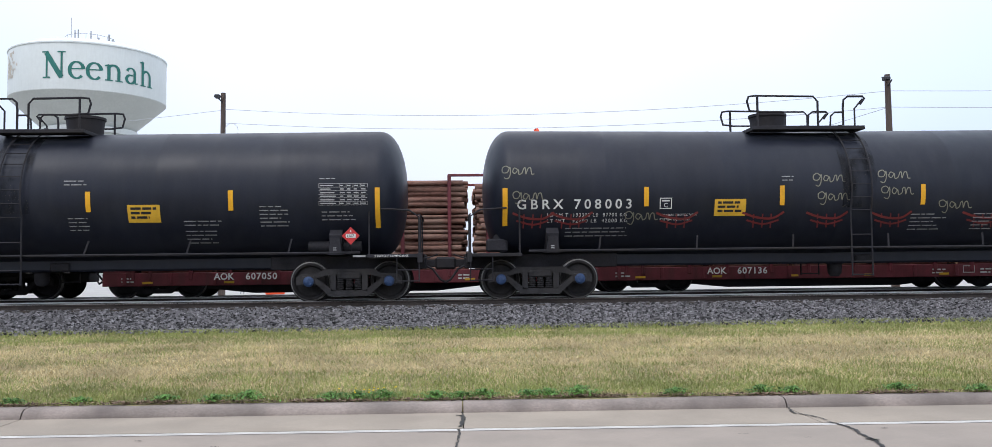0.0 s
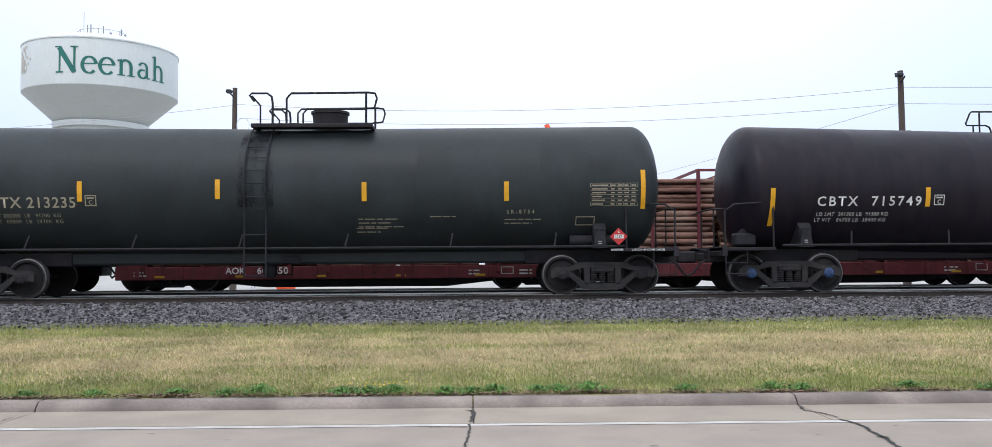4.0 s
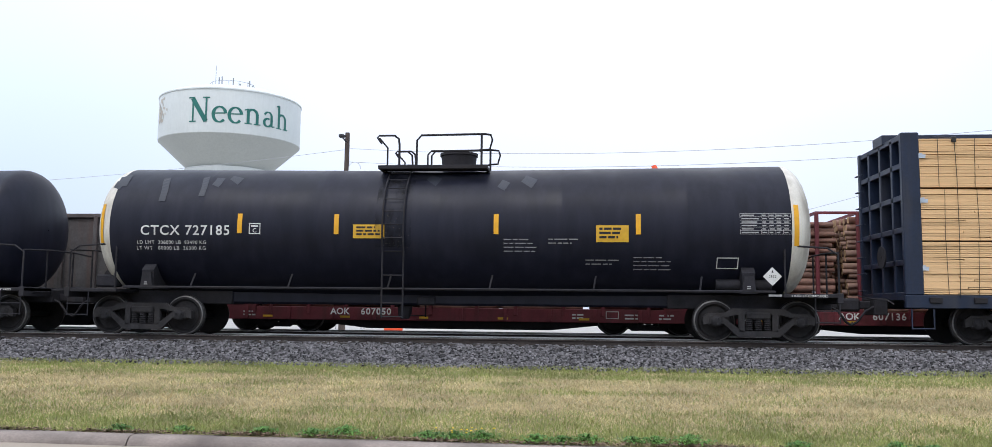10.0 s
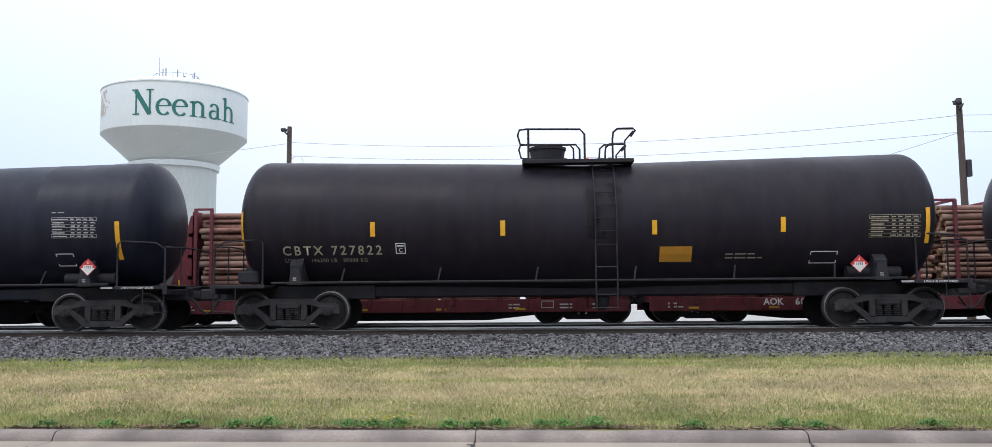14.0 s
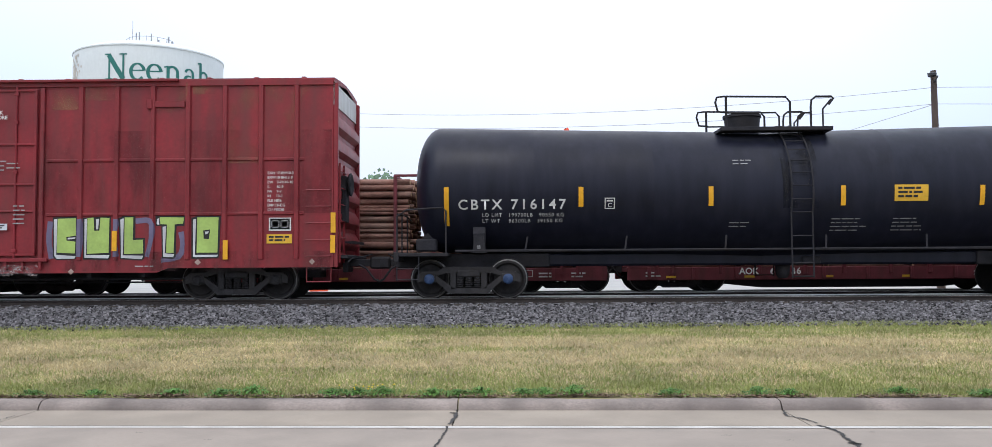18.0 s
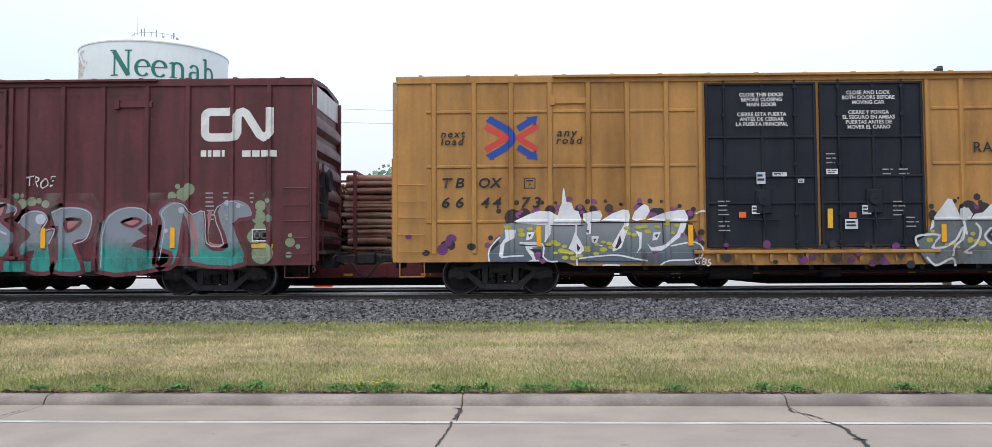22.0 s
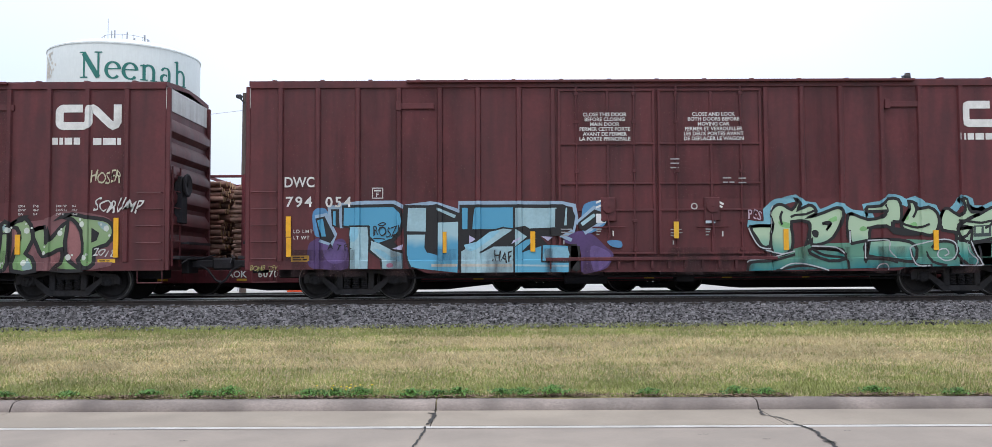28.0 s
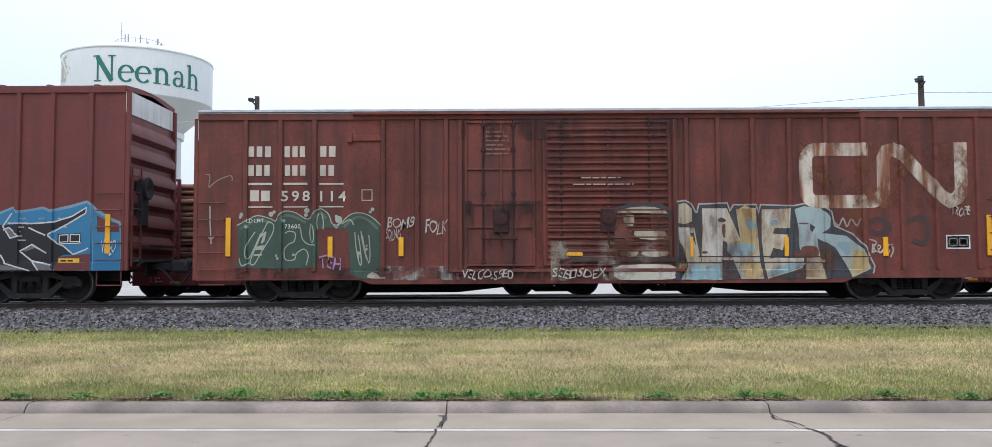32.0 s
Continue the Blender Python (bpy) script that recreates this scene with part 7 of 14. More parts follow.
tape(car, 4.6, 2.42, 2.9, tank_skin)
tape(car, 7.6, 2.03, 2.98, tank_skin)
letters("THERMAL PROTECTION", -4.21, 1.87, 0.05, mark_white, car, tank_skin, name="stencil", bold=0.008, long=0.85)
letters("SYSTEM EQUIPPED", -4.2, 1.77, 0.05, mark_white, car, tank_skin, name="stencil", bold=0.008, long=0.69)
sign(car, -2.95, -2.22, 1.86, 2.24, tank_skin, placard_yellow, mark_black, 3, "yellow emergency placard")
prints(car, -1.38, 2.74, 0.33, 2, tank_skin, mark_dim, 0.022, 0.085)
prints(car, -6.37, 1.6, 2.08, 3, tank_skin, mark_dim, 0.022, 0.085)
prints(car, 1.7, 1.85, 0.84, 5, tank_skin, mark_dim, 0.022, 0.085)
prints(car, 3.2, 1.85, 0.61, 5, tank_skin, mark_dim, 0.022, 0.085)
scrawl(car, [(-7.65, 2.98), (-7.73, 3.04), (-7.81, 2.99), (-7.8, 2.89), (-7.7, 2.89), (-7.64, 3.01), (-7.64, 2.83), (-7.7, 2.74), (-7.78, 2.77)], 0.022, chalk)
scrawl(car, [(-7.45, 2.94), (-7.54, 2.99), (-7.58, 2.9), (-7.53, 2.86), (-7.45, 2.94), (-7.44, 2.84), (-7.37, 2.87), (-7.33, 2.97), (-7.29, 2.99), (-7.28, 2.85), (-7.23, 2.97), (-7.17, 2.99), (-7.15, 2.85), (-7.09, 2.85)], 0.022, chalk)
scrawl(car, [(-7.42, 2.39), (-7.49, 2.45), (-7.58, 2.4), (-7.56, 2.3), (-7.46, 2.3), (-7.4, 2.42), (-7.4, 2.24), (-7.46, 2.16), (-7.53, 2.19)], 0.022, chalk)
scrawl(car, [(-7.22, 2.36), (-7.3, 2.4), (-7.35, 2.32), (-7.29, 2.27), (-7.22, 2.36), (-7.2, 2.26), (-7.13, 2.29), (-7.1, 2.39), (-7.06, 2.4), (-7.04, 2.27), (-7.0, 2.39), (-6.94, 2.4), (-6.91, 2.27), (-6.85, 2.27)], 0.022, chalk)
scrawl(car, [(-4.84, 1.92), (-4.91, 1.98), (-5.0, 1.93), (-4.98, 1.83), (-4.87, 1.83), (-4.82, 1.95), (-4.81, 1.77), (-4.86, 1.69), (-4.94, 1.72)], 0.022, chalk)
scrawl(car, [(-4.63, 1.89), (-4.72, 1.93), (-4.76, 1.85), (-4.69, 1.8), (-4.63, 1.89), (-4.6, 1.79), (-4.53, 1.82), (-4.51, 1.92), (-4.47, 1.93), (-4.44, 1.8), (-4.41, 1.92), (-4.35, 1.93), (-4.31, 1.8), (-4.25, 1.8)], 0.022, chalk)
scrawl(car, [(-0.47, 2.76), (-0.54, 2.82), (-0.63, 2.77), (-0.63, 2.67), (-0.52, 2.67), (-0.45, 2.79), (-0.47, 2.61), (-0.53, 2.52), (-0.6, 2.55)], 0.022, chalk)
scrawl(car, [(-0.26, 2.73), (-0.35, 2.77), (-0.4, 2.68), (-0.34, 2.64), (-0.26, 2.73), (-0.25, 2.62), (-0.18, 2.65), (-0.14, 2.75), (-0.09, 2.77), (-0.09, 2.64), (-0.03, 2.75), (0.03, 2.77), (0.05, 2.63), (0.11, 2.63)], 0.022, chalk)
scrawl(car, [(-0.38, 2.33), (-0.45, 2.39), (-0.54, 2.34), (-0.52, 2.24), (-0.42, 2.24), (-0.36, 2.36), (-0.36, 2.18), (-0.41, 2.1), (-0.49, 2.12)], 0.022, chalk)
scrawl(car, [(-0.17, 2.3), (-0.26, 2.34), (-0.3, 2.25), (-0.24, 2.21), (-0.17, 2.3), (-0.15, 2.2), (-0.07, 2.22), (-0.05, 2.33), (-0.0, 2.34), (0.02, 2.21), (0.06, 2.33), (0.12, 2.34), (0.15, 2.21), (0.21, 2.21)], 0.022, chalk)
scrawl(car, [(1.07, 2.83), (1.01, 2.89), (0.91, 2.84), (0.91, 2.74), (1.02, 2.74), (1.09, 2.86), (1.07, 2.68), (1.01, 2.59), (0.93, 2.62)], 0.022, chalk)
scrawl(car, [(1.28, 2.8), (1.2, 2.84), (1.14, 2.75), (1.2, 2.71), (1.28, 2.8), (1.28, 2.69), (1.36, 2.72), (1.41, 2.82), (1.45, 2.84), (1.45, 2.7), (1.51, 2.82), (1.57, 2.84), (1.59, 2.7), (1.65, 2.7)], 0.022, chalk)
scrawl(car, [(1.12, 2.45), (1.05, 2.51), (0.96, 2.47), (0.97, 2.37), (1.08, 2.36), (1.14, 2.48), (1.14, 2.31), (1.09, 2.22), (1.01, 2.25)], 0.022, chalk)
scrawl(car, [(1.33, 2.42), (1.24, 2.47), (1.2, 2.38), (1.26, 2.33), (1.33, 2.42), (1.35, 2.32), (1.43, 2.35), (1.45, 2.45), (1.5, 2.47), (1.52, 2.33), (1.56, 2.45), (1.62, 2.47), (1.65, 2.33), (1.71, 2.33)], 0.022, chalk)
scrawl(car, [(2.5, 2.12), (2.42, 2.18), (2.33, 2.14), (2.36, 2.04), (2.47, 2.04), (2.51, 2.15), (2.54, 1.98), (2.5, 1.89), (2.42, 1.92)], 0.022, chalk)
scrawl(car, [(2.72, 2.09), (2.62, 2.14), (2.59, 2.05), (2.66, 2.01), (2.72, 2.09), (2.75, 1.99), (2.82, 2.02), (2.84, 2.12), (2.88, 2.14), (2.92, 2.01), (2.94, 2.12), (3.0, 2.14), (3.05, 2.01), (3.12, 2.01)], 0.022, chalk)
scrawl(car, [(-7.59, 1.96), (-7.27, 1.85), (-6.9, 1.83), (-6.64, 1.97)], 0.05, red_scrawl)
scrawl(car, [(-7.5, 1.79), (-7.11, 1.7), (-6.77, 1.79)], 0.04, red_scrawl)
scrawl(car, [(-7.33, 1.93), (-7.34, 1.62)], 0.03, red_scrawl)
scrawl(car, [(-7.12, 1.93), (-7.14, 1.62)], 0.03, red_scrawl)
scrawl(car, [(-6.93, 1.93), (-6.95, 1.62)], 0.03, red_scrawl)
scrawl(car, [(-6.72, 1.96), (-6.39, 1.84), (-6.02, 1.82), (-5.76, 1.97)], 0.05, red_scrawl)
scrawl(car, [(-6.62, 1.79), (-6.23, 1.7), (-5.89, 1.78)], 0.04, red_scrawl)
scrawl(car, [(-6.45, 1.93), (-6.46, 1.61)], 0.03, red_scrawl)
scrawl(car, [(-6.25, 1.93), (-6.26, 1.61)], 0.03, red_scrawl)
scrawl(car, [(-6.06, 1.92), (-6.06, 1.61)], 0.03, red_scrawl)
scrawl(car, [(-4.29, 1.94), (-3.96, 1.83), (-3.58, 1.81), (-3.33, 1.95)], 0.05, red_scrawl)
scrawl(car, [(-4.19, 1.77), (-3.79, 1.68), (-3.44, 1.77)], 0.04, red_scrawl)
scrawl(car, [(-4.02, 1.91), (-4.01, 1.6)], 0.03, red_scrawl)
scrawl(car, [(-3.82, 1.91), (-3.81, 1.6)], 0.03, red_scrawl)
scrawl(car, [(-3.62, 1.91), (-3.61, 1.6)], 0.03, red_scrawl)
scrawl(car, [(-2.29, 1.93), (-1.94, 1.82), (-1.57, 1.8), (-1.32, 1.94)], 0.05, red_scrawl)
scrawl(car, [(-2.17, 1.76), (-1.77, 1.67), (-1.42, 1.76)], 0.04, red_scrawl)
scrawl(car, [(-2.02, 1.9), (-1.99, 1.59)], 0.03, red_scrawl)
scrawl(car, [(-1.81, 1.9), (-1.78, 1.59)], 0.03, red_scrawl)
scrawl(car, [(-1.61, 1.9), (-1.58, 1.58)], 0.03, red_scrawl)
scrawl(car, [(-0.79, 1.92), (-0.44, 1.81), (-0.06, 1.79), (0.18, 1.93)], 0.05, red_scrawl)
scrawl(car, [(-0.67, 1.75), (-0.26, 1.66), (0.09, 1.75)], 0.04, red_scrawl)
scrawl(car, [(-0.52, 1.89), (-0.47, 1.58)], 0.03, red_scrawl)
scrawl(car, [(-0.31, 1.89), (-0.26, 1.58)], 0.03, red_scrawl)
scrawl(car, [(-0.11, 1.89), (-0.06, 1.58)], 0.03, red_scrawl)
scrawl(car, [(0.72, 1.92), (1.07, 1.8), (1.46, 1.78), (1.7, 1.93)], 0.05, red_scrawl)
scrawl(car, [(0.85, 1.74), (1.27, 1.65), (1.61, 1.74)], 0.04, red_scrawl)
scrawl(car, [(0.99, 1.89), (1.05, 1.57)], 0.03, red_scrawl)
scrawl(car, [(1.21, 1.89), (1.27, 1.57)], 0.03, red_scrawl)
scrawl(car, [(1.4, 1.88), (1.47, 1.57)], 0.03, red_scrawl)
scrawl(car, [(2.92, 1.9), (3.29, 1.79), (3.68, 1.77), (3.92, 1.91)], 0.05, red_scrawl)
scrawl(car, [(3.06, 1.73), (3.5, 1.64), (3.83, 1.73)], 0.04, red_scrawl)
scrawl(car, [(3.21, 1.87), (3.29, 1.56)], 0.03, red_scrawl)
scrawl(car, [(3.42, 1.87), (3.5, 1.55)], 0.03, red_scrawl)
scrawl(car, [(3.62, 1.87), (3.71, 1.55)], 0.03, red_scrawl)
p, n = mid(1)
car = tank_car(p, n, n - 1.82, tank_slate, "clean black tank car with white lettering", ladder=-0.43, man=0.54, plat=(-1.04, 0.98), sag=0.06)
letters("GBRX 707974", -7.27, 2.02, 0.22, mark_white, car, tank_skin, "painted car number", bold=0.014, long=2.52)
letters("LD LM T  193300 LB   87700 KG", -6.56, 1.89, 0.085, mark_white, car, tank_skin, name="capacity_mark", bold=-0.002, long=1.85)
letters("LT WT    92700 LB  42000 KG", -6.55, 1.75, 0.085, mark_white, car, tank_skin, name="capacity_mark", bold=-0.002, long=1.83)
tape(car, -7.64, 1.66, 2.53, tank_skin)
tape(car, 7.62, 1.66, 2.56, tank_skin)
tape(car, -4.41, 2.07, 2.51, tank_skin)
tape(car, -2.03, 2.05, 2.51, tank_skin)
tape(car, 1.24, 2.06, 2.51, tank_skin)
tape(car, 4.36, 2.07, 2.52, tank_skin)
framed_mark(car, -4.09, 2.01, 0.25, 0.26, tank_skin, "C", mark_white)
letters("THERMAL PROTECTION", -4.1, 1.83, 0.05, mark_white, car, tank_skin, name="stencil", bold=0.008, long=0.8)
letters("SYSTEM EQUIPPED", -4.1, 1.73, 0.05, mark_white, car, tank_skin, name="stencil", bold=0.008, long=0.66)
prints(car, -2.84, 1.82, 0.89, 5, tank_skin, mark_dim, 0.022, 0.085)
prints(car, 0.72, 2.74, 0.47, 2, tank_skin, mark_dim, 0.022, 0.085)
prints(car, 0.78, 1.91, 0.58, 4, tank_skin, mark_dim, 0.022, 0.085)
prints(car, 3.3, 1.83, 0.82, 2, tank_skin, mark_dim, 0.022, 0.085)
prints(car, 3.3, 1.61, 0.75, 4, tank_skin, mark_dim, 0.022, 0.085)
prints(car, 4.99, 2.14, 0.67, 6, tank_skin, mark_dim, 0.022, 0.085)
prints(car, 6.37, 2.01, 0.9, 3, tank_skin, mark_dim, 0.022, 0.085)
prints(car, 6.33, 2.76, 0.39, 1, tank_skin, mark_dim, 0.022, 0.085)
sign(car, 2.09, 2.8, 1.82, 2.21, tank_skin, placard_yellow, mark_black, 3, "yellow emergency placard")
data_panel(car, 6.31, 7.40, 2.17, 2.65, tank_skin, 6, mark_white)
hazard_placard(car, 7.02, 1.48, "1267", True)
p, n = mid(2)
car = tank_car(p, n, n - 1.82, tank_brown, "brownish black tank car with white lettering", ladder=-0.22, man=0.28, plat=(-1.35, 1.02), head=0.6, drop=0.16, sag=0.2)
letters("CBTX  715749", -6.52, 2.0, 0.22, mark_white, car, tank_skin, "painted car number", bold=0.014, long=2.42)
letters("LD LMT  201300 LB  91300 KG", -6.51, 1.77, 0.085, mark_white, car, tank_skin, name="capacity_mark", bold=-0.002, long=1.66)
letters("LT WT   84700 LB  38400 KG", -6.54, 1.64, 0.085, mark_white, car, tank_skin, name="capacity_mark", bold=-0.002, long=1.66)
tape(car, -7.56, 1.55, 2.41, tank_skin)
tape(car, 7.77, 1.6, 2.47, tank_skin)
tape(car, -3.95, 1.97, 2.41, tank_skin)
tape(car, -1.43, 1.97, 2.41, tank_skin)
tape(car, 1.45, 1.99, 2.43, tank_skin)
tape(car, 4.44, 2.0, 2.44, tank_skin)
framed_mark(car, -3.80, 2.00, 0.24, 0.24, tank_skin, "C", mark_white)
sign(car, 3.5, 4.2, 1.83, 2.27, tank_skin, placard_yellow, mark_black, 3, "yellow emergency placard")
sign(car, 0.66, 1.29, 1.11, 1.51, tank_skin, spray(0.2, 0.13, 0.03), None, 3, "yellow emergency placard")
data_panel(car, 6.66, 7.73, 2.24, 2.72, tank_skin, 6, mark_white)
hazard_placard(car, 7.43, 1.33, "1267", True)
framed_mark(car, 6.10, 1.51, 0.51, 0.26, tank_skin, "", mark_white)
prints(car, 1.55, 2.13, 0.8, 6, tank_skin, mark_dim, 0.022, 0.085)
prints(car, 3.05, 1.72, 0.88, 4, tank_skin, mark_dim, 0.022, 0.085)
prints(car, 4.33, 1.74, 0.66, 2, tank_skin, mark_dim, 0.022, 0.085)
prints(car, 7.33, 2.77, 0.42, 1, tank_skin, mark_dim, 0.022, 0.085)
p, n = mid(3)
car = tank_car(p, n, n - 1.5, tank_green, "dark grey tank car with dull yellowish lettering", ladder=-0.80, man=0.64, plat=(-1.01, 1.77), head=0.62, blue=False, sag=0.06)
letters("GATX 213235", -6.93, 2.04, 0.24, dull_white, car, tank_skin, "painted car number", bold=0.014, long=2.15)
letters("LD LMT 202200  LB   91700  KG", -6.86, 1.83, 0.085, dull_white, car, tank_skin, name="capacity_mark", bold=-0.002, long=1.72)
letters("LT WT  65800  LB  29700  KG", -6.84, 1.7, 0.085, dull_white, car, tank_skin, name="capacity_mark", bold=-0.002, long=1.73)
tape(car, -7.85, 1.96, 2.84, tank_skin)
tape(car, -4.68, 2.17, 2.62, tank_skin)
tape(car, -1.64, 2.21, 2.65, tank_skin)
framed_mark(car, -4.57, 2.07, 0.25, 0.24, tank_skin, "C", dull_white)
tape(car, 7.96, 1.95, 2.84, tank_skin)
tape(car, 1.63, 2.15, 2.58, tank_skin)
tape(car, 4.84, 2.14, 2.58, tank_skin)
data_panel(car, 6.75, 7.83, 2.02, 2.53, tank_skin, 6, dull_white)
letters("SR-8754", 4.85, 1.86, 0.09, dull_white, car, tank_skin, name="stencil", bold=0.008, long=0.63)
framed_mark(car, 6.43, 1.59, 0.44, 0.20, tank_skin, "", dull_white)
hazard_placard(car, 7.39, 1.32, "1267", True)
prints(car, 1.48, 1.74, 1.05, 3, tank_skin, dull_white, 0.022, 0.085)
prints(car, 3.11, 1.79, 0.78, 1, tank_skin, dull_white, 0.022, 0.085)
prints(car, 1.43, 1.54, 0.71, 2, tank_skin, dull_white, 0.022, 0.085)
prints(car, 4.8, 1.72, 0.86, 2, tank_skin, dull_white, 0.022, 0.085)
p, n = mid(4)
car = tank_car(p, n, n - 1.82, tank_black, "black tank car with white lettering and inhalation warning", ladder=-0.56, man=0.77, plat=(-1.23, 1.34), blue=False)
letters("GBRX 700840", -7.33, 1.99, 0.22, mark_white, car, tank_skin, "painted car number", bold=0.014, long=2.77)
letters("LD LMT   199900LB   90650 KG", -6.71, 1.86, 0.085, mark_white, car, tank_skin, name="capacity_mark", bold=-0.002, long=1.89)
letters("LT WT    86100LB   39050 KG", -6.71, 1.73, 0.085, mark_white, car, tank_skin, name="capacity_mark", bold=-0.002, long=1.87)
tape(car, -7.61, 1.65, 2.51, tank_skin)
tape(car, 7.65, 1.67, 2.53, tank_skin)
tape(car, -4.52, 2.04, 2.49, tank_skin)
tape(car, -1.47, 2.03, 2.48, tank_skin)
tape(car, 1.51, 2.05, 2.49, tank_skin)
tape(car, 4.58, 2.06, 2.51, tank_skin)
framed_mark(car, -4.03, 1.99, 0.25, 0.25, tank_skin, "C", mark_white)
sign(car, 2.67, 3.45, 2.15, 2.51, tank_skin, placard_yellow, mark_black, 3, "yellow emergency placard")
data_panel(car, 6.09, 7.18, 2.14, 2.64, tank_skin, 6, mark_white)
letters("TOXIC BY INHALATION", 5.67, 1.86, 0.09, mark_white, car, tank_skin, name="stencil", bold=0.008, long=1.18)
framed_mark(car, 6.10, 1.53, 0.49, 0.27, tank_skin, "", mark_white)
hazard_placard(car, 7.09, 1.49, "1267", True)
prints(car, 0.6, 3.08, 0.51, 2, tank_skin, mark_dim, 0.022, 0.085)
prints(car, 0.63, 1.74, 0.48, 2, tank_skin, mark_dim, 0.022, 0.085)
prints(car, -1.92, 1.74, 0.77, 2, tank_skin, mark_dim, 0.022, 0.085)
prints(car, -1.9, 1.52, 0.82, 3, tank_skin, mark_dim, 0.022, 0.085)
prints(car, 0.92, 1.42, 0.7, 3, tank_skin, mark_dim, 0.022, 0.085)
prints(car, 2.7, 1.78, 0.73, 4, tank_skin, mark_dim, 0.022, 0.085)
prints(car, 6.08, 2.74, 0.4, 1, tank_skin, mark_dim, 0.022, 0.085)
sign(car, 5.34, 5.62, 1.52, 1.58, tank_skin, dull_white, None, 3, "yellow emergency placard")
lumber_car(-86.6)
p, n = mid(6)
car = tank_car(p, n, n - 1.82, tank_black, "black tank car with white painted tank ends", ladder=-1.02, man=0.24, plat=(-1.50, 1.05), sag=0.08, end_mat=tank_white, blue=False)
letters("CTCX 727185", -6.95, 2.3, 0.23, mark_white, car, tank_skin, "painted car number", bold=0.012, long=2.12)
letters("LD LMT  206000 LB  93490 KG", -7.04, 2.09, 0.085, mark_white, car, tank_skin, name="capacity_mark", bold=-0.002, long=1.65)
letters("LT WT   80000 LB  36300 KG", -7.06, 1.96, 0.085, mark_white, car, tank_skin, name="capacity_mark", bold=-0.002, long=1.65)
tape(car, -7.93, 2.11, 3.03, tank_skin)
tape(car, 7.81, 2.09, 2.99, tank_skin)
tape(car, -4.59, 2.34, 2.79, tank_skin)
tape(car, -2.33, 2.32, 2.78, tank_skin)
tape(car, 1.3, 2.33, 2.78, tank_skin)
tape(car, 4.43, 2.33, 2.78, tank_skin)
framed_mark(car, -4.37, 2.32, 0.27, 0.25, tank_skin, "C", mark_white)
sign(car, -1.94, -1.22, 2.23, 2.54, tank_skin, placard_yellow, mark_black, 3, "yellow emergency placard")
sign(car, 3.51, 4.22, 2.16, 2.53, tank_skin, placard_yellow, mark_black, 3, "yellow emergency placard")
data_panel(car, 6.61, 7.68, 2.34, 2.79, tank_skin, 6, mark_white)
hazard_placard(car, 7.28, 1.43, "2312", False)
framed_mark(car, 6.13, 1.60, 0.47, 0.24, tank_skin, "", mark_white)
prints(car, 1.47, 2.2, 0.78, 4, tank_skin, mark_dim, 0.022, 0.085)
prints(car, 2.46, 2.21, 0.67, 2, tank_skin, mark_dim, 0.022, 0.085)
prints(car, 3.28, 1.76, 0.77, 2, tank_skin, mark_dim, 0.022, 0.085)
prints(car, 4.33, 1.82, 0.83, 4, tank_skin, mark_dim, 0.022, 0.085)
stroke(car, "scrawl", [(-7.73, 3.62), (-7.73, 3.52), (-7.76, 3.42)], 0.2, spray(0.03, 0.034, 0.046), tank_skin, 0.003, 4, "sprayed scrawl")
stroke(car, "scrawl", [(-7.69, 3.77), (-7.65, 3.62), (-7.65, 3.48)], 0.25, spray(0.03, 0.034, 0.046), tank_skin, 0.003, 4, "sprayed scrawl")
stroke(car, "scrawl", [(-6.63, 3.7), (-6.54, 3.38), (-6.53, 3.09)], 0.16, spray(0.03, 0.034, 0.046), tank_skin, 0.003, 4, "sprayed scrawl")
stroke(car, "scrawl", [(-5.68, 3.73), (-5.61, 3.47), (-5.61, 3.22)], 0.14, spray(0.03, 0.034, 0.046), tank_skin, 0.003, 4, "sprayed scrawl")
stroke(car, "scrawl", [(-5.31, 3.7), (-5.32, 3.59), (-5.36, 3.48)], 0.2, spray(0.03, 0.034, 0.046), tank_skin, 0.003, 4, "sprayed scrawl")
stroke(car, "scrawl", [(-4.9, 3.73), (-4.92, 3.66), (-4.96, 3.59)], 0.3, spray(0.03, 0.034, 0.046), tank_skin, 0.003, 4, "sprayed scrawl")
stroke(car, "scrawl", [(-0.16, 3.73), (-0.2, 3.64), (-0.26, 3.55)], 0.3, spray(0.03, 0.034, 0.046), tank_skin, 0.003, 4, "sprayed scrawl")
stroke(car, "scrawl", [(1.48, 3.59), (1.43, 3.49), (1.37, 3.39)], 0.2, spray(0.03, 0.034, 0.046), tank_skin, 0.003, 4, "sprayed scrawl")
stroke(car, "scrawl", [(2.06, 3.69), (2.01, 3.59), (1.94, 3.49)], 0.3, spray(0.03, 0.034, 0.046), tank_skin, 0.003, 4, "sprayed scrawl")
p, n = mid(7)
car = tank_car(p, n, n - 1.82, tank_black, "black tank car with white lettering", ladder=-0.64, man=0.72, plat=(-1.34, 1.31), blue=False)
letters("GBRX 700935", -7.46, 2.07, 0.25, mark_white, car, tank_skin, "painted car number", bold=0.014, long=2.76)
letters("LD LMT   200800LB   91050KG", -6.88, 1.91, 0.085, mark_white, car, tank_skin, name="capacity_mark", bold=-0.002, long=1.91)
letters("LT WT    85200LB   38650KG", -6.87, 1.78, 0.085, mark_white, car, tank_skin, name="capacity_mark", bold=-0.002, long=1.89)
tape(car, -7.81, 1.69, 2.58, tank_skin)
tape(car, 7.72, 1.73, 2.62, tank_skin)
tape(car, -4.66, 2.13, 2.59, tank_skin)
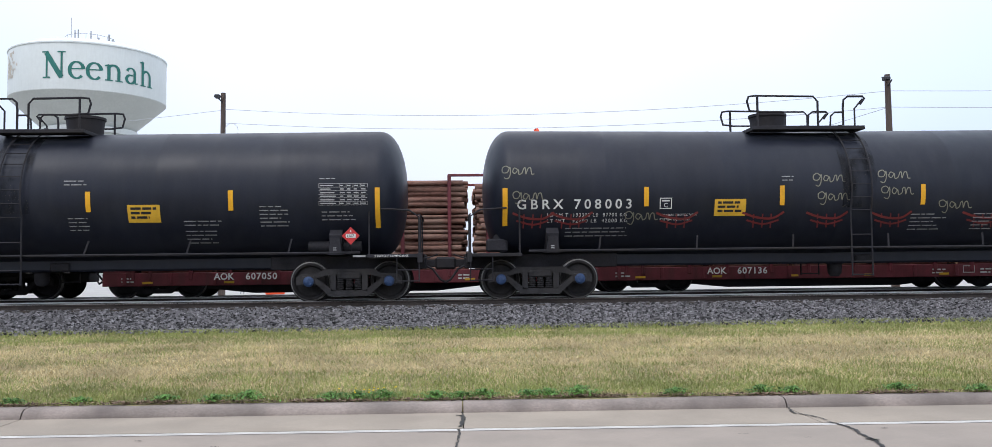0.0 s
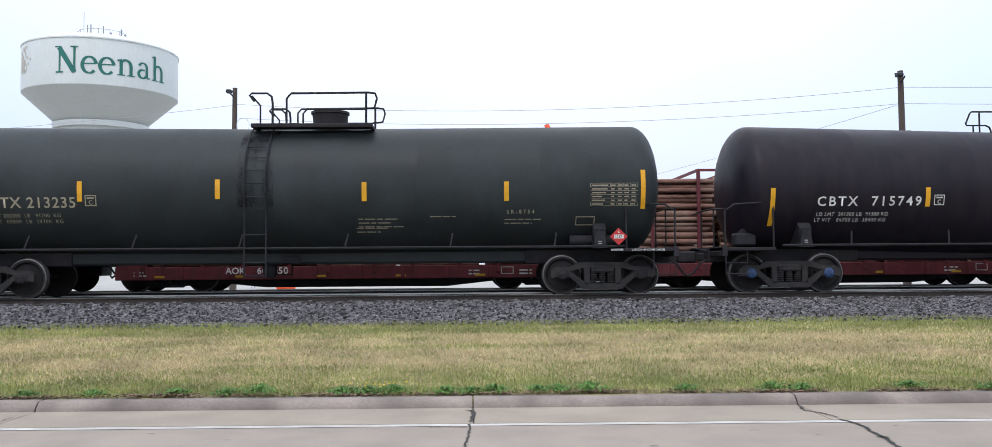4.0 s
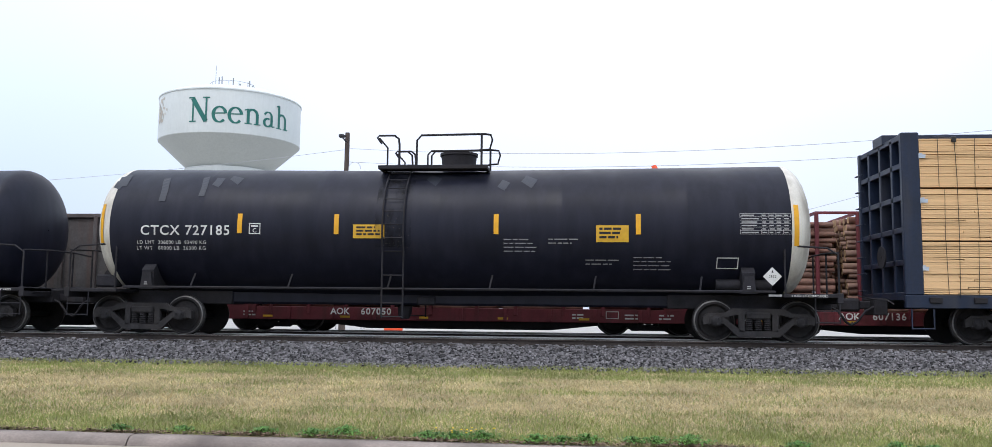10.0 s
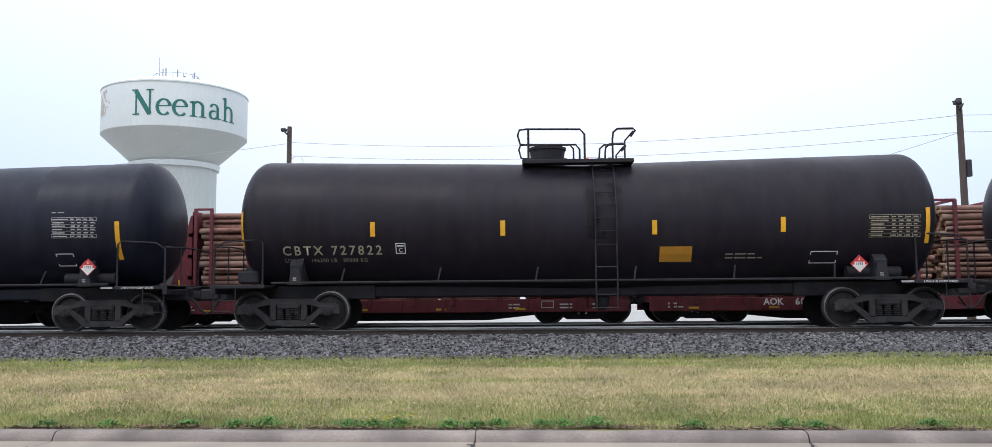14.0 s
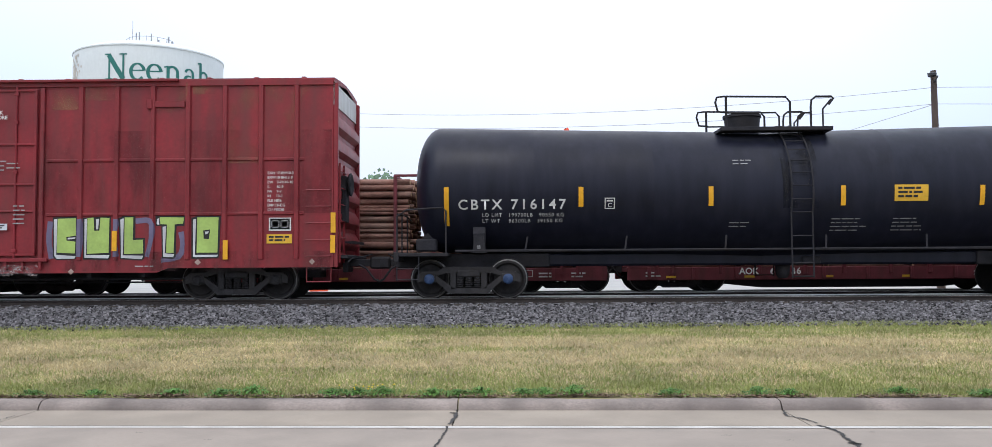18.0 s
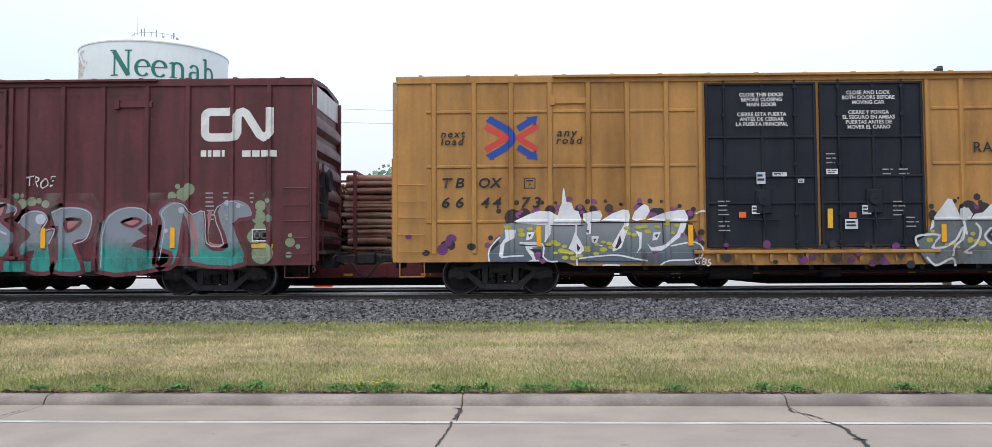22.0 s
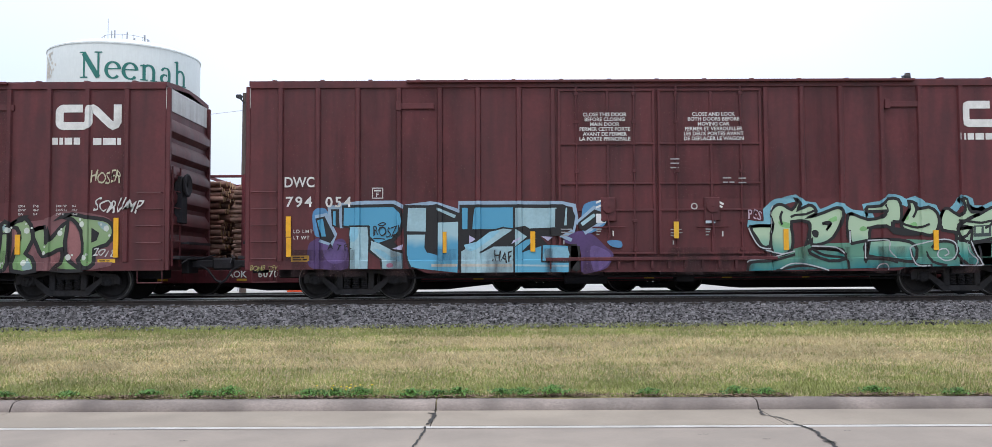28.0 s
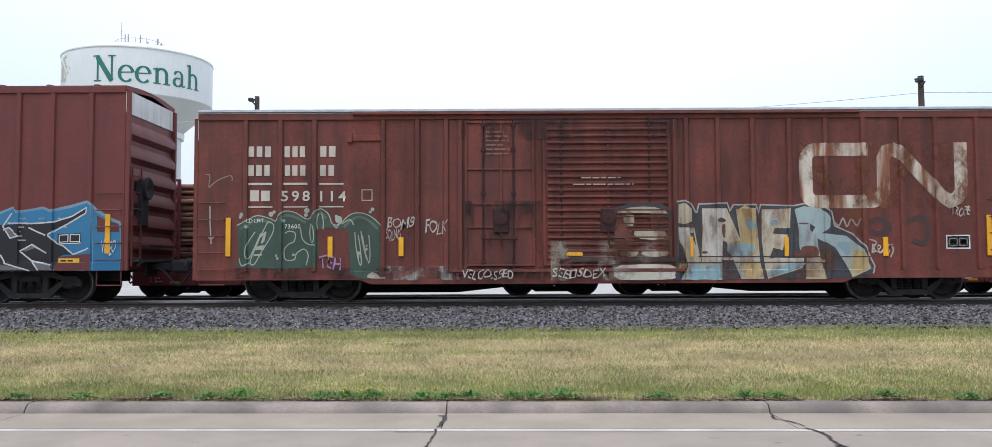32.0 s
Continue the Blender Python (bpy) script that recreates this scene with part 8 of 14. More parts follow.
tape(car, -1.58, 2.14, 2.59, tank_skin)
tape(car, 1.59, 2.15, 2.6, tank_skin)
tape(car, 5.5, 2.16, 2.62, tank_skin)
framed_mark(car, -4.17, 2.09, 0.23, 0.24, tank_skin, "C", mark_white)
sign(car, 2.74, 3.52, 2.25, 2.6, tank_skin, placard_yellow, mark_black, 3, "yellow emergency placard")
data_panel(car, 6.15, 7.25, 2.23, 2.72, tank_skin, 6, mark_white)
hazard_placard(car, 7.18, 1.56, "1993", True)
framed_mark(car, 6.17, 1.59, 0.49, 0.27, tank_skin, "", mark_white)
prints(car, 0.56, 3.17, 0.47, 2, tank_skin, mark_dim, 0.022, 0.085)
prints(car, 0.6, 1.83, 0.47, 2, tank_skin, mark_dim, 0.022, 0.085)
prints(car, -1.97, 1.82, 0.79, 2, tank_skin, mark_dim, 0.022, 0.085)
prints(car, -1.95, 1.61, 0.73, 4, tank_skin, mark_dim, 0.022, 0.085)
prints(car, 0.9, 1.48, 0.72, 4, tank_skin, mark_dim, 0.022, 0.085)
prints(car, 2.75, 1.84, 0.7, 4, tank_skin, mark_dim, 0.022, 0.085)
prints(car, 6.14, 2.83, 0.38, 1, tank_skin, mark_dim, 0.022, 0.085)
p, n = mid(8)
car = tank_car(p, n, n - 1.82, tank_brown, "dusty black tank car with dull beige lettering", ladder=0.49, man=-0.78, plat=(-1.39, 1.20), sag=0.165, rise=0.05, blue=False)
letters("CBTX 727822", -6.92, 1.74, 0.21, dull_white, car, tank_skin, "painted car number", bold=0.014, long=2.3)
letters("LD LMT   196200 LB   89000 KG", -6.89, 1.58, 0.085, dull_white, car, tank_skin, name="capacity_mark", bold=-0.002, long=1.92)
tape(car, -7.92, 1.88, 2.76, tank_skin)
tape(car, 7.63, 1.87, 2.66, tank_skin)
tape(car, -4.81, 2.14, 2.47, tank_skin)
tape(car, -1.84, 2.13, 2.47, tank_skin)
tape(car, 1.58, 2.12, 2.44, tank_skin)
tape(car, 4.44, 2.15, 2.48, tank_skin)
framed_mark(car, -4.30, 1.75, 0.23, 0.24, tank_skin, "C", mark_white)
sign(car, 1.7, 2.43, 1.51, 1.85, tank_skin, spray(0.42, 0.2, 0.02), None, 3, "yellow emergency placard")
data_panel(car, 6.34, 7.46, 2.01, 2.50, tank_skin, 6, dull_white)
hazard_placard(car, 6.09, 1.42, "1993", True)
framed_mark(car, 5.09, 1.45, 0.61, 0.27, tank_skin, "", mark_white)
prints(car, 3.18, 1.66, 0.92, 2, tank_skin, dull_white, 0.022, 0.085)
p, n = mid(9)
car = tank_car(p, n, n - 1.82, tank_black, "black tank car with white lettering and railed platform", ladder=-0.29, man=0.33, plat=(-1.39, 1.29), blue=False, sag=0.18, rise=0.09)
letters("CBTX 716307", -7.14, 2.03, 0.23, mark_white, car, tank_skin, "painted car number", bold=0.014, long=2.45)
letters("LD LMT   199700LB   90550 KG", -6.6, 1.87, 0.085, mark_white, car, tank_skin, name="capacity_mark", bold=-0.002, long=1.83)
letters("LT WT    86300LB   39150 KG", -6.59, 1.75, 0.085, mark_white, car, tank_skin, name="capacity_mark", bold=-0.002, long=1.84)
tape(car, -7.47, 1.69, 2.53, tank_skin)
tape(car, -4.54, 2.09, 2.53, tank_skin)
tape(car, -1.44, 2.08, 2.52, tank_skin)
tape(car, 1.62, 2.08, 2.52, tank_skin)
framed_mark(car, -4.01, 2.04, 0.25, 0.23, tank_skin, "C", mark_white)
prints(car, -1.87, 1.76, 0.79, 4, tank_skin, mark_dim, 0.022, 0.085)
prints(car, 0.59, 3.1, 0.47, 2, tank_skin, mark_dim, 0.022, 0.085)
prints(car, 0.72, 1.54, 0.51, 2, tank_skin, mark_dim, 0.022, 0.085)
tape(car, 7.36, 1.68, 2.55, tank_skin)
tape(car, 4.28, 2.08, 2.53, tank_skin)
sign(car, 2.38, 3.14, 2.19, 2.54, tank_skin, placard_yellow, mark_black, 3, "yellow emergency placard")
data_panel(car, 5.81, 6.87, 2.18, 2.65, tank_skin, 6, mark_white)
hazard_placard(car, 6.69, 1.50, "1993", True)
framed_mark(car, 5.83, 1.54, 0.42, 0.29, tank_skin, "", mark_white)
prints(car, 2.34, 1.79, 0.75, 4, tank_skin, mark_dim, 0.022, 0.085)
prints(car, 5.81, 2.76, 0.38, 1, tank_skin, mark_dim, 0.022, 0.085)
p, n = mid(10)
car = tank_car(p, n, n - 1.82, tank_black, "black tank car with white lettering and hazard diamond", ladder=0.59, man=-0.32, plat=(-1.11, 1.49), sag=0.18, rise=0.09)
letters("CBTX 716147", -7.21, 2.05, 0.23, mark_white, car, tank_skin, "painted car number", bold=0.014, long=2.46)
letters("LD LMT   199700LB   90550 KG", -6.66, 1.88, 0.085, mark_white, car, tank_skin, name="capacity_mark", bold=-0.002, long=1.86)
letters("LT WT    86300LB   39150 KG", -6.66, 1.75, 0.085, mark_white, car, tank_skin, name="capacity_mark", bold=-0.002, long=1.83)
tape(car, -7.48, 1.68, 2.56, tank_skin)
tape(car, 7.62, 1.65, 2.52, tank_skin)
tape(car, -4.41, 2.09, 2.54, tank_skin)
tape(car, -1.46, 2.09, 2.53, tank_skin)
tape(car, 1.53, 2.08, 2.53, tank_skin)
tape(car, 4.66, 2.07, 2.52, tank_skin)
framed_mark(car, -3.87, 2.04, 0.23, 0.25, tank_skin, "C", mark_white)
sign(car, 2.68, 3.44, 2.17, 2.54, tank_skin, placard_yellow, mark_black, 3, "yellow emergency placard")
data_panel(car, 6.08, 7.16, 2.18, 2.65, tank_skin, 6, mark_white)
hazard_placard(car, 7.09, 1.46, "1993", True)
framed_mark(car, 6.10, 1.55, 0.48, 0.29, tank_skin, "", mark_white)
prints(car, -0.93, 3.13, 0.48, 2, tank_skin, mark_dim, 0.022, 0.085)
prints(car, -1.02, 1.7, 0.51, 2, tank_skin, mark_dim, 0.022, 0.085)
prints(car, 1.3, 1.77, 0.8, 4, tank_skin, mark_dim, 0.022, 0.085)
prints(car, 2.7, 1.77, 0.73, 4, tank_skin, mark_dim, 0.022, 0.085)
prints(car, 6.09, 2.75, 0.4, 1, tank_skin, mark_dim, 0.022, 0.085)
chalk_white = spray(0.5, 0.5, 0.48)
p, n = mid(11)
car, skin = boxcar(p, n, 18.84, box_red, "bright red boxcar with lime and lavender graffiti", eave=5.12, posts=[-8.48, -7.63, -6.80, -5.93, -5.09, -4.24, -3.41, 3.57, 4.41, 5.24, 6.06, 6.91, 7.75, 8.57], levels=[3.24, 1.99], stops=[-5.47, 5.53], door=((-2.34, 0.05), (0.13, 2.57)), end_mat=box_red)
sign(car, -8.38, -7.69, 1.91, 2.9, skin, grey_patch, None, 2, "")
sign(car, -7.5, -6.88, 2.05, 2.43, skin, grey_patch, None, 2, "")
letters("FLOX", -8.37, 2.61, 0.24, mark_white, car, skin, "painted lettering", long=0.68, bold=0.016)
letters("504", -8.33, 2.13, 0.24, mark_white, car, skin, "painted lettering", long=0.56, bold=0.016)
letters("614", -7.43, 2.14, 0.24, mark_white, car, skin, "painted lettering", long=0.48, bold=0.016)
letters("LD LMT", -8.21, 1.77, 0.08, mark_white, car, skin, "painted lettering", long=0.39, bold=0.006)
letters("LT WT", -8.21, 1.64, 0.08, mark_white, car, skin, "painted lettering", long=0.33, bold=0.006)
letters("209800", -7.41, 1.76, 0.08, dull_white, car, skin, "painted lettering", long=0.43, bold=0.006)
letters("76200", -7.32, 1.63, 0.08, dull_white, car, skin, "painted lettering", long=0.35, bold=0.006)
sign(car, -8.28, -7.8, 1.29, 1.55, skin, placard_yellow, mark_black, 2, "yellow stencilled plate")
stroke(car, "ring_mark", [(-6.46 + 0.16 * math.cos(u * 0.42), 2.50 + 0.16 * math.sin(u * 0.42)) for u in range(16)], 0.018, mark_white, skin, 0.004, 1)
prints(car, -6.57, 2.53, 0.23, 2, skin, mark_dim, 0.0225, 0.1)
tape(car, -9.28, 1.49, 1.92, skin)
tape(car, -9.28, 0.88, 1.31, skin)
tape(car, -5.95, 1.02, 1.48, skin)
tape(car, -3.42, 1.25, 1.72, skin)
tape(car, 0.91, 1.43, 1.89, skin)
tape(car, 4.41, 1.15, 1.61, skin)
tape(car, 6.96, 0.94, 1.38, skin)
tape(car, 9.42, 1.54, 2.0, skin)
tape(car, 9.41, 1.08, 1.48, skin)
lilac = fade((0.3, 0.24, 0.33), (0.25, 0.27, 0.42), 0.95, 1.5)
coal = spray(0.04, 0.04, 0.05)
blots(car, skin, spray(0.12, 0.09, 0.12), 0.0, 3, [(-5.22, 1.66), (-5.19, 2.02), (-4.89, 2.14), (-4.31, 2.05), (-3.92, 2.1), (-3.43, 2.01), (-2.66, 2.1), (-2.55, 1.64), (-2.61, 1.6), (-3.47, 0.78), (-5.21, 0.8)])
blots(car, skin, coal, 0.002, 2, [(-5.2, 1.47), (-5.15, 1.97), (-4.86, 2.08), (-4.31, 1.99), (-3.92, 2.05), (-3.81, 1.96), (-3.48, 1.89), (-3.39, 2.03), (-2.66, 2.04), (-2.58, 1.64), (-2.8, 1.59), (-2.44, 1.6), (-2.41, 1.47), (-2.65, 1.23), (-2.48, 1.1), (-2.41, 0.97), (-2.41, 0.8), (-3.33, 0.8), (-3.38, 1.21), (-3.83, 0.93), (-3.91, 0.81), (-5.19, 0.82), (-5.22, 1.03), (-5.07, 1.25)])
glyphs(car, skin, lilac, coal, 0.005, 0.04, 3, [(-5.13, 1.84), (-5.03, 1.96), (-4.81, 1.94), (-4.7, 1.81), (-4.65, 1.75), (-4.4, 1.95), (-4.25, 2.02), (-4.25, 1.89), (-4.41, 1.81), (-4.57, 1.61), (-4.59, 1.52), (-4.32, 1.32), (-4.13, 1.1), (-4.09, 0.83), (-5.16, 0.84), (-5.22, 1.06), (-5.19, 1.22), (-5.05, 1.25), (-4.78, 1.17), (-4.58, 1.21), (-4.78, 1.34), (-5.03, 1.56), (-5.12, 1.71)], [(-4.06, 1.97), (-3.84, 1.92), (-3.55, 1.74), (-3.52, 1.5), (-3.66, 1.21), (-3.86, 1.07), (-3.93, 0.93), (-3.91, 0.83), (-4.08, 0.83), (-4.05, 1.07), (-3.86, 1.26), (-3.76, 1.46), (-3.91, 1.66), (-4.21, 1.76), (-4.27, 1.85), (-4.25, 1.98)], [(-3.38, 1.96), (-3.24, 1.96), (-3.27, 1.55), (-3.32, 0.83), (-3.47, 0.97), (-3.45, 1.24), (-3.38, 1.41)])
glyphs(car, skin, lilac, coal, 0.005, 0.04, 3, [(-3.09, 1.96), (-2.68, 1.98), (-2.71, 1.81), (-3.24, 1.52), (-3.14, 1.74)], [(-3.27, 1.47), (-2.46, 1.61), (-2.45, 1.53), (-2.87, 1.44), (-3.23, 1.33)], [(-3.3, 0.83), (-3.26, 1.12), (-3.04, 1.33), (-2.65, 1.5), (-2.82, 1.28), (-2.8, 1.16), (-2.53, 1.09), (-2.41, 0.82)], [(-4.35, 1.8), (-4.25, 1.79), (-4.11, 1.24), (-4.19, 1.11), (-4.33, 1.56)])
blots(car, skin, spray(0.2, 0.03, 0.03), 0.0115, 1, [(-4.12, 1.51), (-3.87, 1.51), (-3.88, 1.34), (-4.11, 1.34)])
lines(car, skin, mark_white, 0.013, 0.014, 1, [(-4.11, 1.47), (-3.89, 1.47)], [(-4.11, 1.41), (-3.91, 1.41)])
lines(car, skin, spray(0.62, 0.62, 0.68), 0.0135, 0.024, 1, [(-5.04, 1.42), (-4.78, 1.31), (-4.69, 0.92)], [(-4.78, 1.31), (-4.55, 1.21)], [(-4.81, 1.54), (-4.78, 1.31), (-4.98, 1.22)], [(-2.85, 1.52), (-2.92, 1.21), (-2.82, 1.05)], [(-3.14, 1.3), (-2.92, 1.21), (-2.79, 1.23)], [(-2.92, 1.21), (-3.04, 1.1)], [(-3.43, 2.08), (-3.43, 1.79)], [(-3.51, 1.96), (-3.36, 1.91)], [(-3.48, 1.84), (-3.38, 2.01)], [(-3.26, 1.48), (-2.9, 1.51), (-2.45, 1.59)], [(-5.22, 1.06), (-5.17, 1.22), (-5.05, 1.26)], [(-4.33, 1.92), (-4.3, 1.6), (-4.1, 1.11)])
lines(car, skin, coal, 0.012, 0.043, 2, [(-4.88, 1.66), (-4.71, 1.58), (-4.49, 1.39), (-4.32, 1.29)], [(-4.78, 1.34), (-4.59, 1.22)], [(-5.18, 2), (-3.92, 1.98), (-2.71, 1.99)])
lime, milk = spray(0.34, 0.47, 0.12), spray(0.5, 0.5, 0.52)
blots(car, skin, mark_black, 0.003, 0, [(2.94, 1.93), (3.05, 1.94), (3.51, 1.95), (3.52, 1.48), (3.51, 0.97), (3.04, 0.95), (2.96, 1.03)], [(3.64, 1.92), (4.29, 1.95), (4.3, 1.02), (4.25, 0.95), (3.66, 0.96)], [(4.47, 1.9), (4.58, 1.96), (4.86, 1.95), (4.86, 1.45), (5.09, 1.45), (5.08, 0.99), (5.03, 0.93), (4.52, 0.96)], [(5.32, 1.95), (6.03, 1.95), (6, 1.72), (5.81, 1.71), (5.8, 1.01), (5.74, 0.96), (5.48, 0.98), (5.46, 1.72), (5.33, 1.72)], [(6.15, 1.9), (6.28, 1.94), (6.83, 1.94), (6.8, 1.02), (6.76, 0.97), (6.16, 0.96)])
blots(car, skin, milk, 0.006, 0, [(2.97, 1.88), (3.05, 1.9), (3.04, 1.07), (3.49, 1.04), (3.46, 0.98), (3.05, 0.98), (2.99, 1.06)], [(3.68, 1.88), (3.74, 1.9), (3.73, 1.06), (4.27, 1.06), (4.24, 0.98), (3.69, 1)], [(4.51, 1.87), (4.59, 1.9), (4.58, 1.05), (5.05, 1.04), (5.02, 0.96), (4.54, 0.99)], [(5.36, 1.88), (5.41, 1.9), (5.41, 1.74), (5.35, 1.76)], [(5.49, 1.7), (5.57, 1.71), (5.55, 1.09), (5.77, 1.07), (5.74, 1), (5.51, 1.01)], [(6.19, 1.86), (6.26, 1.88), (6.24, 1.05), (6.78, 1.05), (6.75, 1), (6.2, 1)])
blots(car, skin, lime, 0.0075, 0, [(3.06, 1.9), (3.48, 1.91), (3.49, 1.51), (3.27, 1.48), (3.27, 1.4), (3.48, 1.37), (3.47, 1.1), (3.05, 1.12)], [(3.75, 1.91), (3.89, 1.92), (3.91, 1.62), (4.03, 1.62), (4.05, 1.92), (4.26, 1.91), (4.25, 1.11), (3.75, 1.09)], [(4.61, 1.92), (4.81, 1.92), (4.81, 1.4), (5.04, 1.41), (5.05, 1.09), (4.61, 1.08)], [(5.42, 1.92), (5.99, 1.91), (5.96, 1.77), (5.77, 1.75), (5.75, 1.1), (5.58, 1.1), (5.59, 1.75), (5.44, 1.76)], [(6.29, 1.91), (6.78, 1.91), (6.76, 1.1), (6.28, 1.1)])
blots(car, skin, milk, 0.008, 0, [(3.95, 1.88), (4.02, 1.89), (4, 1.65), (3.95, 1.65)], [(3.3, 1.46), (3.48, 1.47), (3.47, 1.44), (3.3, 1.42)])
blots(car, skin, mark_black, 0.0085, 0, [(6.43, 1.61), (6.59, 1.63), (6.56, 1.41), (6.44, 1.42)])
blots(car, skin, milk, 0.0095, 0, [(6.47, 1.58), (6.56, 1.59), (6.54, 1.54), (6.48, 1.52)])
lines(car, skin, spray(0.14, 0.12, 0.2), 0.001, 0.127, 3, [(2.89, 1.84), (2.86, 1.41), (2.93, 0.98)], [(3.57, 1.89), (3.59, 1.5), (3.56, 1.02)], [(4.86, 1.83), (5.2, 1.83), (5.24, 1.49), (5.14, 1.01)], [(5.91, 1.58), (5.96, 1.29), (5.86, 1.01), (5.47, 0.94)], [(4.43, 1.88), (4.39, 1.5), (4.42, 1.02)])
word_rows(car, -1.13, 4.44, ['-IMPORTANT-', 'CLOSE THIS DOOR', 'BEFORE CLOSING', 'MAIN DOOR'], mark_white, skin)
word_rows(car, 1.32, 4.31, ['CLOSE AND LOCK', 'BOTH DOORS BEFORE', 'MOVING CAR'], mark_white, skin)
for i, (u, v) in enumerate([('EXH', '17-8W10-3'), ('EXW', '10-8H13-9'), ('EW', '9-7H16-10'), ('IL', '60-9'), ('IW', '9-7'), ('IH', '13-1'), ('FLR HT', '3-6'), ('EMPTY CG', '5-2'), ('CU FT', '7020')]):
    letters(u, 7.91, 2.89 - i * 0.106, 0.064, mark_white, car, skin, name="stencil", bold=0.004)
    letters(v, 8.12, 2.89 - i * 0.106, 0.064, mark_white, car, skin, name="stencil", bold=0.004)
prints(car, 0.3, 3.22, 0.23, 3, skin, mark_dim, 0.03, 0.1)
prints(car, 1.61, 3.21, 0.26, 3, skin, mark_dim, 0.03, 0.1)
prints(car, 1.9, 3.16, 0.32, 2, skin, mark_dim, 0.03, 0.1)
prints(car, -2.13, 2.2, 0.26, 5, skin, mark_dim, 0.03, 0.1)
prints(car, 2.07, 2.18, 0.29, 5, skin, mark_dim, 0.03, 0.1)
prints(car, -2.16, 1.33, 0.29, 2, skin, mark_dim, 0.03, 0.1)
sign(car, 7.94, 8.45, 1.59, 1.89, skin, mark_white, None, 2, "")
sign(car, 7.97, 8.42, 1.62, 1.87, skin, panel_dark)
for u in (8.00, 8.21):
    framed_mark(car, u, 1.66, 0.18, 0.17, lambda x, z: skin(8.19, 1.74) - 0.016, "", mark_dim)
sign(car, 7.89, 8.47, 1.3, 1.51, skin, placard_yellow, mark_black, 2, "")
sign(car, -1.35, -1.22, 1.76, 1.98, skin, paper, mark_black, 2, "")
stroke(car, "ring_mark", [(-1.29 + 0.07 * math.cos(u * 0.6), 2.05 + 0.07 * math.sin(u * 0.6)) for u in range(12)], 0.02, mark_white, skin, 0.004, 1)
sign(car, 1.11, 1.24, 1.75, 1.96, skin, paper, mark_black, 2, "")
stroke(car, "ring_mark", [(1.17 + 0.07 * math.cos(u * 0.6), 2.04 + 0.07 * math.sin(u * 0.6)) for u in range(12)], 0.02, mark_white, skin, 0.004, 1)
sign(car, -0.8, -0.52, 1.66, 1.8, skin, paper, mark_black, 2, "")
sign(car, 1.67, 1.95, 1.64, 1.79, skin, paper, mark_black, 2, "")
sign(car, -2.1, -1.51, 1.47, 1.87, skin, door_black, None, 2, "")
tag(car, "CHEKS", -6.62, 1.62, 0.2, chalk_white, skin, 0.25, 0.54)
tag(car, "THIS AINT", -6.63, 1.3, 0.13, chalk_white, skin, 0.25, 0.55)
tag(car, "SLOPTOWN", -6.65, 1.1, 0.16, chalk_white, skin, 0.25, 0.65)
tag(car, "78D!", -5.81, 1.08, 0.3, chalk_white, skin, 0.25, 0.61)
tag(car, "EST", -5.74, 0.92, 0.12, chalk_white, skin, 0.25, 0.39)
tag(car, "EMOTION", -5.86, 0.6, 0.22, chalk_white, skin, 0.25, 0.7)
tag(car, "UNDERGROUNDPEMACK", -4.83, 0.63, 0.14, chalk_white, skin, 0.25, 2.46)
blots(car, skin, spray(0.35, 0.25, 0.22), 0.003, 0, [(6.24, 0.88), (6.32, 0.95), (6.39, 0.88), (6.32, 0.81)], [(3.33, 0.68), (3.4, 0.75), (3.47, 0.68), (3.4, 0.61)], [(8.87, 0.88), (8.94, 0.95), (9.01, 0.88), (8.94, 0.81)], [(-0.3, 1.06), (-0.23, 1.14), (-0.16, 1.06), (-0.23, 0.99)])
mist(car, [(2.63, 4.42), (3.53, 4.42), (3.53, 5.06), (2.63, 5.06)], (0.3, 0.17, 0.09), skin, 0.002, 0.34, 1.6, 0.6)
mist(car, [(3.65, 4.63), (4.4, 4.63), (4.4, 5.05), (3.65, 5.05)], (0.3, 0.17, 0.09), skin, 0.002, 0.34, 1.6, 0.6)
mist(car, [(5.32, 4.33), (6.05, 4.33), (6.05, 5.04), (5.32, 5.04)], (0.3, 0.17, 0.09), skin, 0.002, 0.34, 1.6, 0.6)
mist(car, [(6.16, 4.76), (6.89, 4.76), (6.89, 5.03), (6.16, 5.03)], (0.3, 0.17, 0.09), skin, 0.002, 0.34, 1.6, 0.6)
mist(car, [(7.01, 3.15), (7.7, 3.15), (7.7, 5.02), (7.01, 5.02)], (0.3, 0.17, 0.09), skin, 0.002, 0.34, 1.6, 0.6)
mist(car, [(7.85, 3.44), (8.54, 3.44), (8.54, 5.02), (7.85, 5.02)], (0.3, 0.17, 0.09), skin, 0.002, 0.34, 1.6, 0.6)
mist(car, [(8.66, 3.87), (9.39, 3.87), (9.39, 5.01), (8.66, 5.01)], (0.3, 0.17, 0.09), skin, 0.002, 0.34, 1.6, 0.6)
mist(car, [(-6.76, 4.27), (-6.01, 4.27), (-6.01, 5.13), (-6.76, 5.13)], (0.3, 0.17, 0.09), skin, 0.002, 0.34, 1.6, 0.6)
mist(car, [(-7.61, 4.72), (-6.87, 4.72), (-6.87, 5.14), (-7.61, 5.14)], (0.3, 0.17, 0.09), skin, 0.002, 0.34, 1.6, 0.6)
mist(car, [(-2.44, 0.59), (2.68, 0.59), (2.68, 0.84), (-2.44, 0.84)], (0.34, 0.29, 0.28), skin, 0.03, 0.8, 3.0, 1.5)
mist(car, [(-7.53, 0.69), (9.35, 0.69), (9.35, 1.13), (-7.53, 1.13)], (0.06, 0.03, 0.03), skin, 0.002, 0.5, 1.5, 0.3)
